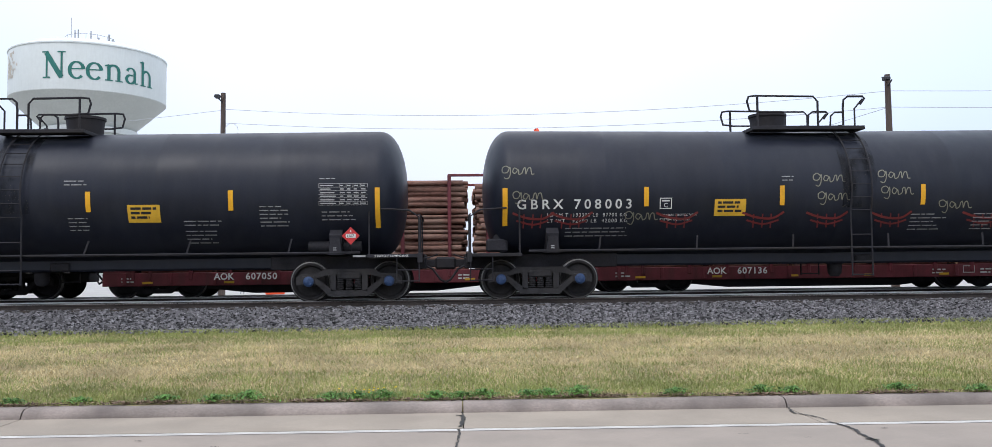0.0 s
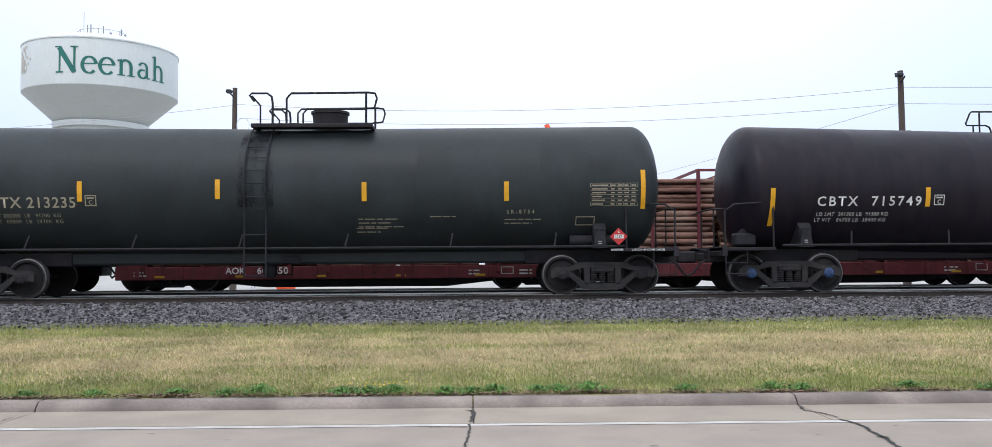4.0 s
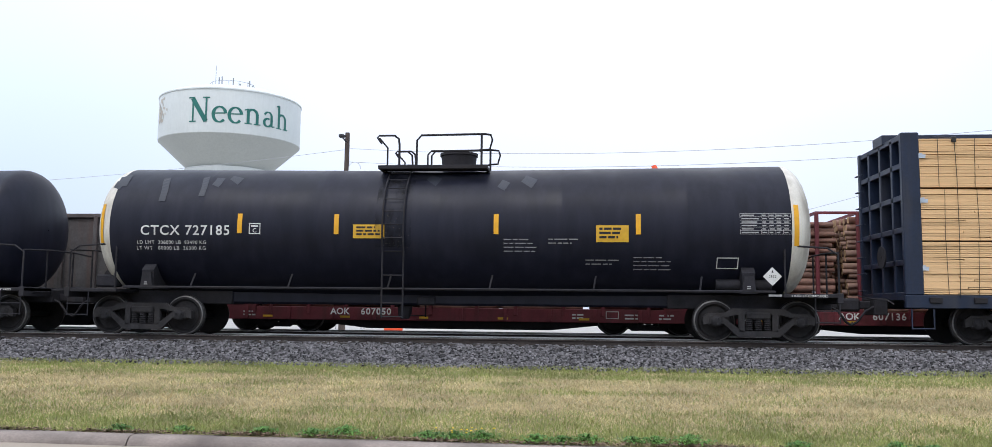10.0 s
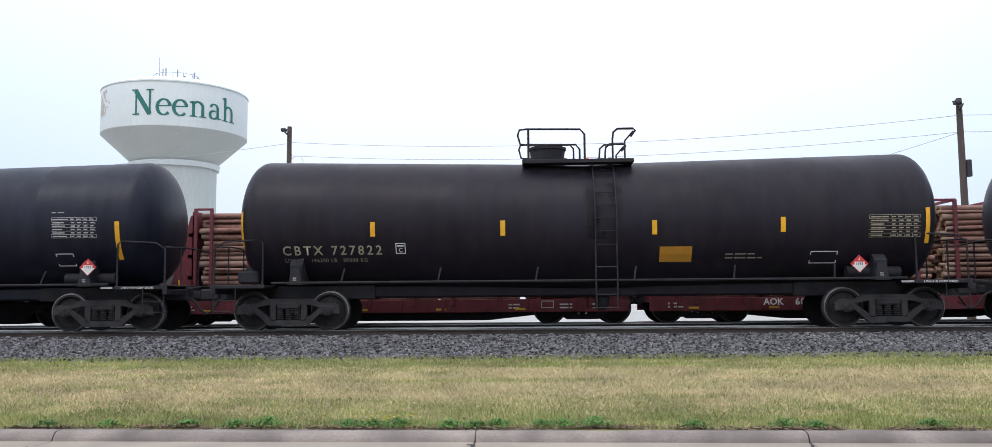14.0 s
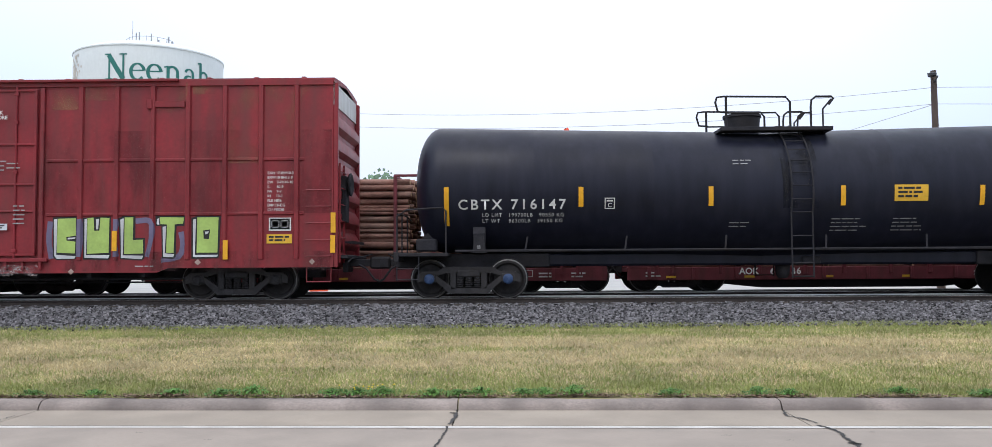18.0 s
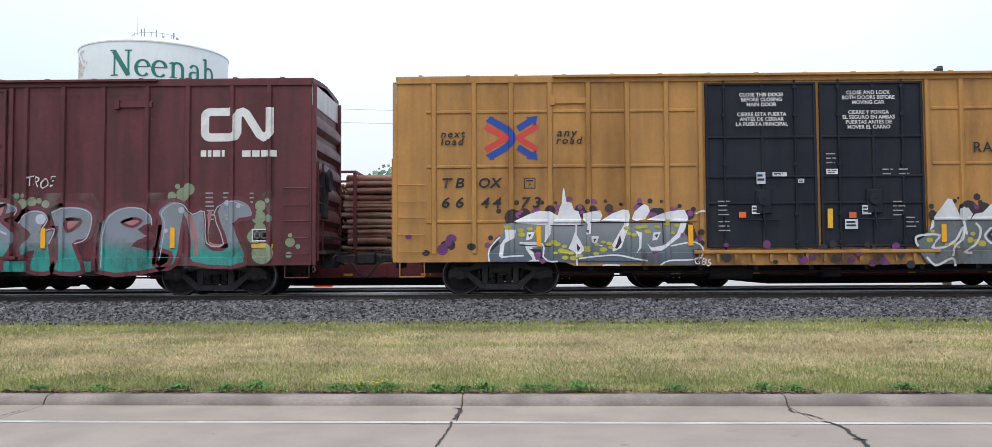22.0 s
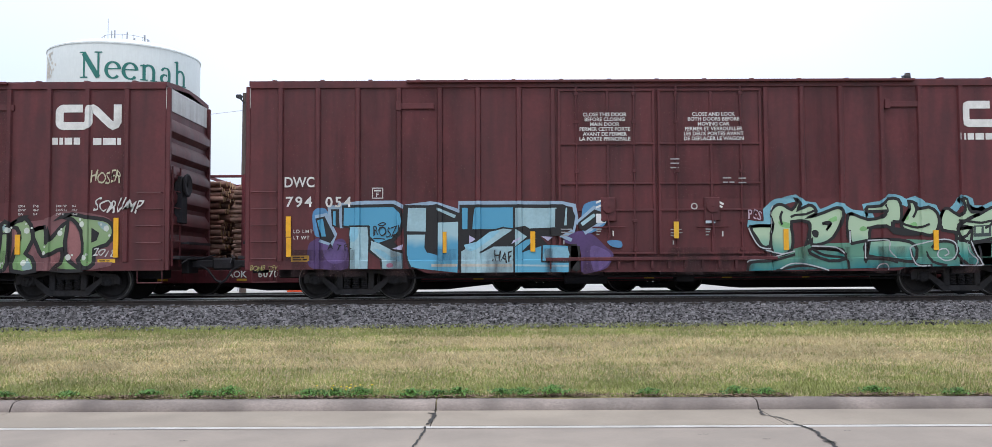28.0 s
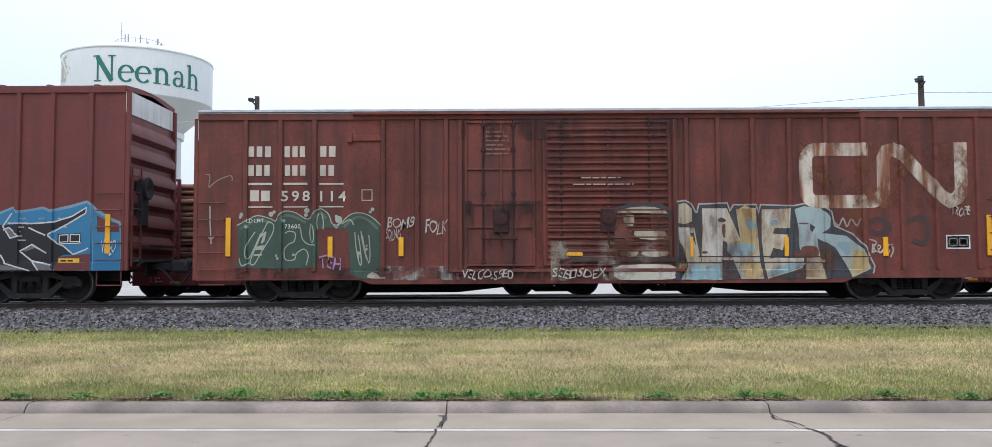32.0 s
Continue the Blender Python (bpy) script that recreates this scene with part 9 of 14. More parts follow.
mist(car, [(-7.57, 2.06), (-2.45, 2.06), (-2.45, 3.26), (-7.57, 3.26)], (0.08, 0.012, 0.016), skin, 0.002, 0.32, 1.0, 0.3)
mist(car, [(2.7, 1.99), (9.38, 1.99), (9.38, 3.92), (2.7, 3.92)], (0.08, 0.012, 0.016), skin, 0.002, 0.32, 1.0, 0.3)
p, n = mid(12)
car, skin = boxcar(p, n, 18.84, box_yellow, "ochre yellow boxcar with black doors and grey white graffiti", posts=[-8.57, -7.65, -6.80, -5.91, -5.04, -4.15, -3.26, 3.40, 4.26, 5.12, 6.08, 6.91, 7.92], levels=[4.19, 2.93, 1.67], stops=[-5.49, 5.52], door=((-2.38, 0.12), (0.20, 2.52)), door_mat=door_black, end_mat=box_yellow)
letters("next", -8.41, 3.61, 0.17, mark_black, car, skin, "painted lettering", long=0.56, bold=0.02, shear=0.2)
letters("load", -8.41, 3.43, 0.17, mark_black, car, skin, "painted lettering", long=0.53, bold=0.02, shear=0.2)
letters("any", -5.75, 3.61, 0.19, mark_black, car, skin, "painted lettering", long=0.47, bold=0.02, shear=0.2)
letters("road", -5.77, 3.44, 0.17, mark_black, car, skin, "painted lettering", long=0.6, bold=0.02, shear=0.2)
letters("TB", -8.38, 2.45, 0.23, mark_black, car, skin, "painted lettering", long=0.51, bold=0.02, shear=0.2)
letters("OX", -7.54, 2.45, 0.23, mark_black, car, skin, "painted lettering", long=0.54, bold=0.02, shear=0.2)
letters("66", -8.39, 2.0, 0.24, mark_black, car, skin, "painted lettering", long=0.5, bold=0.02, shear=0.2)
letters("44", -7.5, 1.99, 0.24, mark_black, car, skin, "painted lettering", long=0.47, bold=0.02, shear=0.2)
letters("73", -6.58, 1.99, 0.24, mark_black, car, skin, "painted lettering", long=0.45, bold=0.02, shear=0.2)
framed_mark(car, -6.51, 2.42, 0.26, 0.25, skin, "F", mark_black)
old_emblem(car, -7.39, -6.19, 3.06, 4.11, skin)
word_rows(car, -1.12, 4.47, ['CLOSE THIS DOOR', 'BEFORE CLOSING', 'MAIN DOOR', '', 'CIERRE ESTA PUERTA', 'ANTES DE CERRAR', 'LA PUERTA PRINCIPAL'], mark_white, skin)
word_rows(car, 1.28, 4.50, ['CLOSE AND LOCK', 'BOTH DOORS BEFORE', 'MOVING CAR', '', 'CIERRE Y PONGA', 'EL SEGURO EN AMBAS', 'PUERTAS ANTES DE', 'MOVER EL CARRO'], mark_white, skin)
letters("RAILCAR", 3.66, 3.17, 0.25, mark_black, car, skin, "painted lettering", long=1.43, bold=0.0)
letters("OOLING", 5.45, 3.15, 0.25, mark_black, car, skin, "painted lettering", long=1.36, bold=0.0)
letters("EXPERTS", 6.93, 3.14, 0.25, mark_black, car, skin, "painted lettering", long=1.43, bold=0.0)
pool_emblem(car, 5.08, 6.88, 3.53, 4.12, skin)
tape(car, -6.18, 1.1, 1.56, skin)
tape(car, -2.74, 1.1, 1.57, skin)
tape(car, 2.94, 1.15, 1.55, skin)
tape(car, 6.32, 1.14, 1.57, skin)
tape(car, 0.37, 1.47, 1.91, skin, placard_yellow)
tape(car, 8.54, 1.08, 1.57, skin, w=0.2)
sign(car, 8.03, 8.53, 0.85, 1.03, skin, placard_yellow, mark_black, 2, "")
for i, (u, v) in enumerate([('EXH', '17-0'), ('EXW', '10-8'), ('EW', '9-7'), ('IL', '60-9'), ('IW', '9-6'), ('IH', '13-1'), ('CU FT', '7550')]):
    letters(u, 6.30, 2.32 - i * 0.092, 0.055, faint_black, car, skin, name="stencil", bold=0.004)
    letters(v, 6.61, 2.32 - i * 0.092, 0.055, faint_black, car, skin, name="stencil", bold=0.004)
for i, (u, v) in enumerate([('EXH W', '8-2'), ('EXW H', '15-5'), ('EW H', '16-10'), ('EMPTY C.G.', '5-2'), ('FLOOR H', '3-8')]):
    letters(u, 7.20, 2.31 - i * 0.093, 0.056, faint_black, car, skin, name="stencil", bold=0.004)
    letters(v, 7.55, 2.31 - i * 0.093, 0.056, faint_black, car, skin, name="stencil", bold=0.004)
prints(car, 0.31, 3.14, 0.23, 3, skin, mark_dim, 0.026250000000000002, 0.1)
prints(car, 1.57, 2.78, 0.26, 2, skin, mark_dim, 0.026250000000000002, 0.1)
prints(car, 1.93, 2.78, 0.23, 2, skin, mark_dim, 0.026250000000000002, 0.1)
prints(car, -2.13, 2.08, 0.26, 4, skin, mark_dim, 0.026250000000000002, 0.1)
prints(car, -2.13, 1.62, 0.26, 3, skin, mark_dim, 0.026250000000000002, 0.1)
prints(car, 1.78, 2.05, 0.26, 4, skin, mark_dim, 0.026250000000000002, 0.1)
prints(car, 2.07, 1.69, 0.26, 3, skin, mark_dim, 0.026250000000000002, 0.1)
sign(car, -1.26, -1.06, 2.48, 2.75, skin, paper, mark_black, 2, "")
sign(car, -0.9, -0.58, 2.65, 2.74, skin, paper, mark_black, 2, "")
sign(car, -0.33, -0.19, 2.5, 2.59, skin, paper, mark_black, 2, "")
sign(car, 0.31, 0.57, 2.69, 2.81, skin, paper, mark_black, 2, "")
sign(car, 0.7, 0.99, 1.45, 1.67, skin, paper, mark_black, 2, "")
sign(car, 1.09, 1.29, 1.78, 1.99, skin, paper, mark_black, 2, "")
sign(car, -1.38, -1.2, 1.8, 1.99, skin, paper, mark_black, 2, "")
sign(car, 0.8, 0.96, 1.7, 1.83, skin, spray(0.6, 0.12, 0.03), None, 2, "")
sign(car, -1.67, -1.51, 1.72, 1.85, skin, spray(0.6, 0.12, 0.03), None, 2, "")
blot(car, [(-5.68, 1.75), (-5.6, 2.43), (-5.52, 1.75)], spray(0.62, 0.62, 0.62), skin, 0.004)
cloud_white = spray(0.52, 0.53, 0.53)
cloud_grey = material("grey spray paint", (0.115, 0.13, 0.135), 0.5, vary=0.22, scale=1.4, grain=14, bump=0.05, dirt=(0.07, 0.08, 0.08), dirt_amount=0.5, streak=True)
spots(car, skin, spray(0.02, 0.018, 0.022), 0.0, 1.0, (2.69, 1.75, 0.124), (3.51, 1.86, 0.229), (3.85, 1.86, 0.181), (4.33, 1.88, 0.219), (5.05, 1.9, 0.229), (5.54, 1.9, 0.181), (5.92, 1.9, 0.229), (6.31, 1.68, 0.162), (6.7, 1.39, 0.200), (6.94, 1.15, 0.162), (7.33, 0.91, 0.267), (6.48, 1.58, 0.171))
spots(car, skin, spray(0.02, 0.018, 0.022), 0.0005, 1.0, (2.64, 1.95, 0.062), (3.71, 2.16, 0.081), (3.78, 2.04, 0.052), (3.21, 2.07, 0.052), (3.29, 2.14, 0.029), (4.46, 2.15, 0.038), (4.55, 2.09, 0.043), (4.88, 2.19, 0.048), (5.04, 2.13, 0.086), (5.55, 2.12, 0.043), (5.67, 2.1, 0.062), (6.24, 1.91, 0.048), (6.58, 1.72, 0.086))
spots(car, skin, spray(0.02, 0.018, 0.022), 0.0005, 1.0, (7.03, 1.76, 0.048), (7.44, 1.55, 0.067), (7.0, 1.42, 0.081), (7.18, 1.46, 0.057), (7.23, 1.29, 0.100), (7.63, 1.06, 0.081), (7.79, 1.36, 0.081), (7.9, 1.11, 0.067), (7.72, 1.16, 0.043), (6.87, 1.53, 0.067))
spots(car, skin, spray(0.13, 0.03, 0.13), 0.001, 1.0, (3.7, 1.93, 0.057), (3.66, 1.99, 0.029), (4.91, 1.94, 0.067), (4.98, 1.98, 0.029), (5.68, 1.92, 0.057), (5.77, 1.85, 0.033), (4.84, 1.83, 0.029), (6.7, 1.34, 0.057), (7.03, 1.28, 0.043), (7.54, 0.9, 0.067), (4.33, 1.95, 0.038), (7.01, 1.19, 0.033))
blot(car, [(2.52, 0.67), (2.35, 0.93), (2.3, 1.17), (2.51, 1.29), (2.58, 1.48), (2.74, 1.65), (6.07, 1.63), (6.58, 1.59), (6.92, 0.76), (6.73, 0.73), (6.71, 0.62)], cloud_grey, skin, 0.003)
blots(car, skin, cloud_white, 0.005, 0, [(2.72, 1.65), (2.74, 1.72), (2.93, 1.96), (3.05, 2.13), (3.15, 2.11), (3.31, 1.77), (3.31, 1.65)], [(3.31, 1.64), (3.32, 1.89), (3.39, 1.94), (3.47, 1.89), (3.5, 1.93), (3.61, 1.77), (3.52, 1.64)], [(3.54, 1.65), (3.66, 1.78), (3.83, 1.81), (4.02, 2.0), (4.14, 1.96), (4.23, 1.81), (4.21, 1.64)], [(4.24, 1.63), (4.28, 1.81), (4.48, 1.83), (4.67, 2.1), (4.79, 2.1), (4.89, 1.86), (5.01, 1.85), (5.13, 1.81), (5.13, 1.63)], [(5.13, 1.64), (5.14, 1.85), (5.29, 2.05), (5.39, 2.07), (5.47, 1.83), (5.78, 1.92), (6.07, 2.03), (6.16, 2.04), (6.09, 1.57), (5.3, 1.58)])
blots(car, skin, cloud_white, 0.005, 0, [(6.41, 1.57), (6.58, 1.59), (6.77, 1.2), (6.92, 0.76), (6.78, 0.73), (6.65, 1.2)], [(2.59, 1.41), (2.64, 1.63), (2.72, 1.65), (2.68, 1.48)])
lines(car, skin, cloud_white, 0.009, 0.05, 4, [(2.32, 1.05), (2.27, 1.17), (2.34, 1.29), (2.85, 1.3), (2.64, 1.03), (2.95, 1.03)], [(2.95, 1.03), (3.21, 1.19), (3.37, 1.48), (3.34, 1.21), (3.19, 1.05), (3.12, 0.83)], [(3.66, 1.57), (3.76, 1.45), (3.74, 1.26), (3.62, 1.07), (3.38, 0.92), (3.55, 0.9)], [(4.01, 1.47), (4.17, 1.28), (4.02, 1.11), (3.86, 1.28), (4.01, 1.47)], [(4.26, 1.62), (4.36, 1.45), (4.49, 1.26), (4.37, 1.06), (4.25, 0.91), (4.48, 0.9), (4.39, 1.05)], [(4.92, 1.47), (4.77, 1.5), (4.63, 1.35), (4.68, 1.11), (4.85, 0.98), (4.97, 1.05)])
lines(car, skin, cloud_white, 0.009, 0.05, 4, [(4.82, 1.48), (4.89, 1.3), (5.11, 1.3)], [(5.11, 1.3), (5.16, 1.44), (5.21, 1.16), (5.28, 0.92), (5.17, 0.91)], [(5.42, 1.49), (5.54, 1.4), (5.59, 1.49), (6.02, 1.39), (5.71, 1.37)], [(5.55, 1.18), (5.83, 1.16), (5.69, 0.99), (5.69, 0.65)], [(6.05, 1.44), (6.22, 1.15), (6.34, 0.89), (6.03, 0.9), (6.17, 1.15)], [(2.5, 0.81), (2.72, 0.62), (3.1, 0.78), (3.17, 0.61)], [(3.37, 1.62), (3.43, 1.31)])
blots(car, skin, spray(0.02, 0.018, 0.022), 0.008, 0, [(4.01, 1.41), (4.12, 1.28), (4.02, 1.16), (3.91, 1.28)], [(4.72, 1.4), (4.85, 1.25), (4.86, 1.06), (4.75, 1.16)], [(3.21, 1.21), (3.3, 1.33), (3.26, 1.17)], [(5.59, 1.14), (5.8, 1.13), (5.69, 1.03)], [(4.34, 0.99), (4.42, 0.99), (4.38, 0.94)], [(6.13, 0.96), (6.22, 1.06), (6.27, 0.93)])
spots(car, skin, spray(0.36, 0.31, 0.05), 0.007, 0.75, (2.58, 1.19, 0.076), (2.65, 1.39, 0.048), (3.14, 1.12, 0.067), (3.26, 1.03, 0.038), (3.52, 1.19, 0.086), (3.59, 1.33, 0.057), (3.79, 1.11, 0.095), (3.67, 1.16, 0.067), (4.13, 1.04, 0.067), (4.03, 1.31, 0.043), (4.58, 1.05, 0.105))
spots(car, skin, spray(0.36, 0.31, 0.05), 0.007, 0.75, (4.56, 1.18, 0.057), (4.78, 1.05, 0.067), (5.06, 1.16, 0.052), (5.11, 1.04, 0.057), (5.4, 1.06, 0.086), (5.5, 0.9, 0.071), (5.55, 1.14, 0.057), (5.88, 1.0, 0.095), (5.81, 1.1, 0.048), (6.46, 1.04, 0.105), (6.53, 1.15, 0.057))
spots(car, skin, spray(0.36, 0.31, 0.05), 0.007, 0.75, (6.58, 1.05, 0.067), (3.0, 1.09, 0.048), (5.16, 1.15, 0.043))
slate, bone = fade((0.2, 0.22, 0.23), (0.085, 0.11, 0.13), 0.9, 1.5), spray(0.66, 0.66, 0.68)
mauve, soot = spray(0.2, 0.055, 0.19), spray(0.028, 0.02, 0.026)
spots(car, skin, soot, 0.0, 1.0, (-6.77, 1.76, 0.196), (-6.51, 1.83, 0.147), (-6.24, 1.85, 0.098), (-5.92, 1.91, 0.127), (-5.24, 1.94, 0.118), (-5.17, 1.84, 0.098), (-4.95, 1.94, 0.088), (-4.58, 1.96, 0.098), (-3.88, 2, 0.088), (-3.54, 1.83, 0.137), (-3.42, 1.88, 0.088), (-2.76, 1.8, 0.118), (-2.51, 1.4, 0.069), (-7.28, 1.3, 0.059), (-7.09, 1.91, 0.059), (-6.68, 2.1, 0.059), (-6.1, 2.1, 0.049), (-5.79, 2.09, 0.039), (-5.07, 2.11, 0.059), (-4.66, 2.12, 0.044), (-4.31, 2.05, 0.039), (-3.65, 2.12, 0.059), (-3.39, 2.11, 0.039), (-2.98, 2, 0.049), (-2.67, 1.92, 0.059), (-2.51, 1.15, 0.069), (-2.32, 0.95, 0.049))
spots(car, skin, mauve, 0.001, 1.0, (-5.49, 2.18, 0.059), (-5.44, 2.17, 0.039), (-5.75, 1.98, 0.069), (-6.65, 1.82, 0.069), (-6.58, 1.9, 0.044), (-6.22, 1.93, 0.074), (-6.3, 1.89, 0.049), (-4.93, 2.12, 0.059), (-4.88, 2.09, 0.039), (-4.9, 1.94, 0.069), (-5.24, 1.99, 0.059), (-5.19, 1.87, 0.049), (-4.53, 1.83, 0.078), (-4.46, 1.86, 0.049), (-3.95, 1.97, 0.074), (-3.89, 2.13, 0.059), (-3.56, 1.78, 0.078), (-3.63, 1.82, 0.049), (-3.15, 1.92, 0.059), (-3.05, 1.95, 0.034), (-2.74, 1.83, 0.069), (-2.57, 1.27, 0.069), (-2.93, 1.34, 0.059), (-7.13, 1.25, 0.069), (-7.08, 1.32, 0.044), (-7.35, 1.13, 0.069), (-2.56, 0.81, 0.059))
blots(car, skin, slate, 0.003, 1, [(-6.99, 1.63), (-5.92, 1.65), (-2.83, 1.63), (-2.69, 1.53), (-2.59, 1.2), (-2.49, 0.96), (-2.59, 0.76), (-2.59, 0.66), (-6.56, 0.76), (-6.59, 0.76), (-7.32, 0.76), (-7.35, 0.99), (-7.13, 1.28), (-6.98, 1.42)])
blots(car, skin, bone, 0.006, 1, [(-6.75, 1.67), (-6.41, 1.83), (-6.17, 1.91), (-5.92, 1.89), (-5.73, 1.79), (-5.65, 1.58), (-5.89, 1.57), (-5.92, 1.41), (-6.05, 1.2), (-6.03, 1.58), (-6.65, 1.63)], [(-5.75, 1.78), (-5.7, 1.99), (-5.66, 2.04), (-5.63, 2.36), (-5.6, 2.45), (-5.55, 2.11), (-5.43, 2.09), (-5.38, 1.92), (-5.28, 1.9), (-5.21, 1.7), (-5.24, 1.58), (-5.65, 1.57)], [(-5.17, 1.84), (-4.95, 1.89), (-4.78, 1.91), (-4.73, 1.79), (-4.8, 1.66), (-4.99, 1.65), (-5, 1.38), (-5.11, 1.36), (-5.07, 1.6), (-5.17, 1.7)], [(-4.78, 1.67), (-4.51, 1.84), (-4.27, 1.93), (-4.15, 1.91), (-4.11, 1.79), (-4.17, 1.45), (-4.31, 1.06), (-4.5, 0.97), (-4.53, 1.11), (-4.36, 1.4), (-4.24, 1.59), (-4.27, 1.65)])
blots(car, skin, bone, 0.006, 1, [(-4.07, 1.71), (-4, 1.88), (-3.86, 2), (-3.78, 2.05), (-3.69, 2), (-3.66, 1.88), (-3.76, 1.71), (-3.97, 1.66)], [(-3.73, 1.69), (-3.39, 1.83), (-3.2, 1.88), (-2.88, 1.92), (-2.79, 1.75), (-2.86, 1.49), (-2.98, 1.3), (-3.24, 1.1), (-3.39, 0.99), (-3.63, 0.99), (-3.73, 1.16), (-3.63, 1.06), (-3.34, 1.11), (-3.05, 1.37), (-2.96, 1.62)], [(-6.96, 1.49), (-6.7, 1.48), (-6.73, 1.3), (-6.96, 1.18), (-7, 0.89), (-6.94, 0.87), (-7.03, 0.83), (-7.09, 0.89), (-7.06, 1.13), (-6.94, 1.31)], [(-6.45, 1.42), (-6.27, 1.43), (-6.34, 1.27), (-6.47, 1.24)], [(-6.52, 1.18), (-6.12, 1.17), (-6.11, 1.08), (-6.33, 1.08), (-6.29, 0.88), (-6.17, 0.76), (-6.22, 0.76), (-6.44, 0.76), (-6.32, 0.81), (-6.47, 1.03)])
blots(car, skin, bone, 0.006, 1, [(-5.36, 1.43), (-5.17, 1.09), (-5.15, 1), (-5.28, 0.9), (-5.4, 0.98), (-5.51, 1.05), (-5.43, 1.22)], [(-5, 1.33), (-4.81, 1.33), (-4.88, 1.13), (-4.72, 1.12), (-4.76, 1.09), (-4.98, 1.19)], [(-3.99, 1.44), (-3.84, 1.4), (-3.86, 1.06), (-4.01, 0.87), (-3.97, 0.92), (-3.91, 1.06), (-3.9, 1.29)], [(-3.58, 1.4), (-3.41, 1.42), (-3.49, 1.24), (-3.61, 1.22)])
blots(car, skin, soot, 0.009, 1, [(-5.33, 1.17), (-5.24, 1.06), (-5.3, 0.96)], [(-4.34, 1.35), (-4.3, 1.18), (-4.41, 1.03), (-4.45, 1.06)], [(-6.4, 1.04), (-6.13, 1.04), (-6.09, 0.76), (-6.2, 0.88), (-6.29, 0.96)], [(-2.83, 1.61), (-2.69, 1.61), (-2.59, 1.28), (-2.71, 1.17), (-2.88, 1.39)], [(-4.94, 1.26), (-4.87, 1.27), (-4.92, 1.19)], [(-6.43, 1.37), (-6.35, 1.38), (-6.4, 1.3)], [(-3.56, 1.35), (-3.47, 1.36), (-3.51, 1.28)], [(-3.63, 0.96), (-3.48, 0.95), (-3.53, 0.84)], [(-6.65, 1.81), (-6.58, 1.82), (-6.6, 1.75)], [(-7.3, 1.13), (-7.13, 1.28), (-7.07, 1.18), (-7.27, 0.99)], [(-5.11, 1.45), (-5.05, 1.47), (-5.06, 1.38)])
lines(car, skin, bone, 0.0095, 0.034, 3, [(-6.1, 0.88), (-5.96, 0.76), (-5.76, 0.76)], [(-5.28, 0.82), (-4.84, 0.87), (-4.4, 0.89), (-4.02, 0.81), (-3.72, 0.76)], [(-7, 0.86), (-6.79, 0.88), (-6.53, 0.89)], [(-5.33, 1.58), (-5.34, 1.12), (-5.32, 0.66)], [(-3.44, 0.66), (-3.24, 0.76), (-2.9, 0.77), (-2.59, 0.79)], [(-7.07, 1.32), (-7.28, 1.09), (-7.33, 0.92), (-7.31, 0.76)], [(-3.2, 1.09), (-2.9, 1.15), (-2.62, 1.17), (-2.48, 1), (-2.55, 0.79)], [(-5.92, 1.41), (-6.05, 1.2)], [(-2.62, 1.82), (-2.52, 1.87), (-2.42, 1.87)], [(-4.74, 0.66), (-4.6, 0.67), (-4.35, 0.66)], [(-6.62, 1.18), (-6.11, 1.16), (-6.09, 0.88)])
lines(car, skin, soot, 0.0092, 0.025, 1, [(-5.92, 1.57), (-5.16, 1.57)], [(-5.02, 1.64), (-2.76, 1.63)], [(-6.62, 1.13), (-5.91, 1.1)], [(-5.3, 0.76), (-3.87, 0.74)], [(-3.37, 1.61), (-3.36, 1.15)])
spots(car, skin, spray(0.4, 0.36, 0.05), 0.0125, 0.6, (-6.89, 1.55, 0.088), (-6.6, 1.47, 0.078), (-6.57, 1.37, 0.088), (-6.38, 1.5, 0.069), (-6.23, 1.44, 0.069), (-5.96, 1.15, 0.069), (-5.84, 1.2, 0.078), (-5.77, 1.15, 0.088), (-5.6, 1.1, 0.069), (-5.67, 1, 0.088), (-5.81, 0.95, 0.059), (-5.57, 0.98, 0.078), (-5.45, 0.95, 0.078), (-5.59, 0.84, 0.078), (-5.4, 0.83, 0.088), (-5.25, 0.88, 0.069), (-5.09, 1.07, 0.069), (-5.08, 1, 0.069), (-4.89, 0.92, 0.069), (-4.72, 1.02, 0.088), (-4.58, 1.16, 0.069), (-4.55, 1.07, 0.059), (-4.72, 1.19, 0.059), (-4.87, 1.14, 0.059), (-4.19, 1.5, 0.069), (-4.14, 1.38, 0.059), (-4.02, 1.35, 0.069), (-3.92, 1.52, 0.078), (-3.78, 1.54, 0.078), (-3.71, 1.42, 0.078), (-3.49, 1.53, 0.069), (-3.27, 1.59, 0.069))
spots(car, skin, spray(0.4, 0.36, 0.05), 0.0125, 0.6, (-3.27, 1.66, 0.059), (-3.05, 1.56, 0.069), (-3.15, 1.39, 0.059))
spots(car, skin, mauve, 0.0135, 1.0, (-6.2, 0.91, 0.069), (-6.1, 0.76, 0.054), (-3.53, 0.89, 0.049), (-2.93, 1.34, 0.044), (-6.23, 0.83, 0.039))
tag(car, "GBS", -2.68, 0.66, 0.16, bone, skin, 0.1, 0.36)
dots(car, 26, 6.93, 7.95, 0.86, 1.61, (0.04, 0.14), [spray(0.02, 0.018, 0.022), spray(0.02, 0.018, 0.022), spray(0.13, 0.03, 0.13)], skin, 31, 0.002)
dots(car, 8, -9.25, -7.6, 0.79, 1.35, (0.05, 0.13), [spray(0.02, 0.018, 0.022), spray(0.13, 0.03, 0.13)], skin, 33, 0.002)
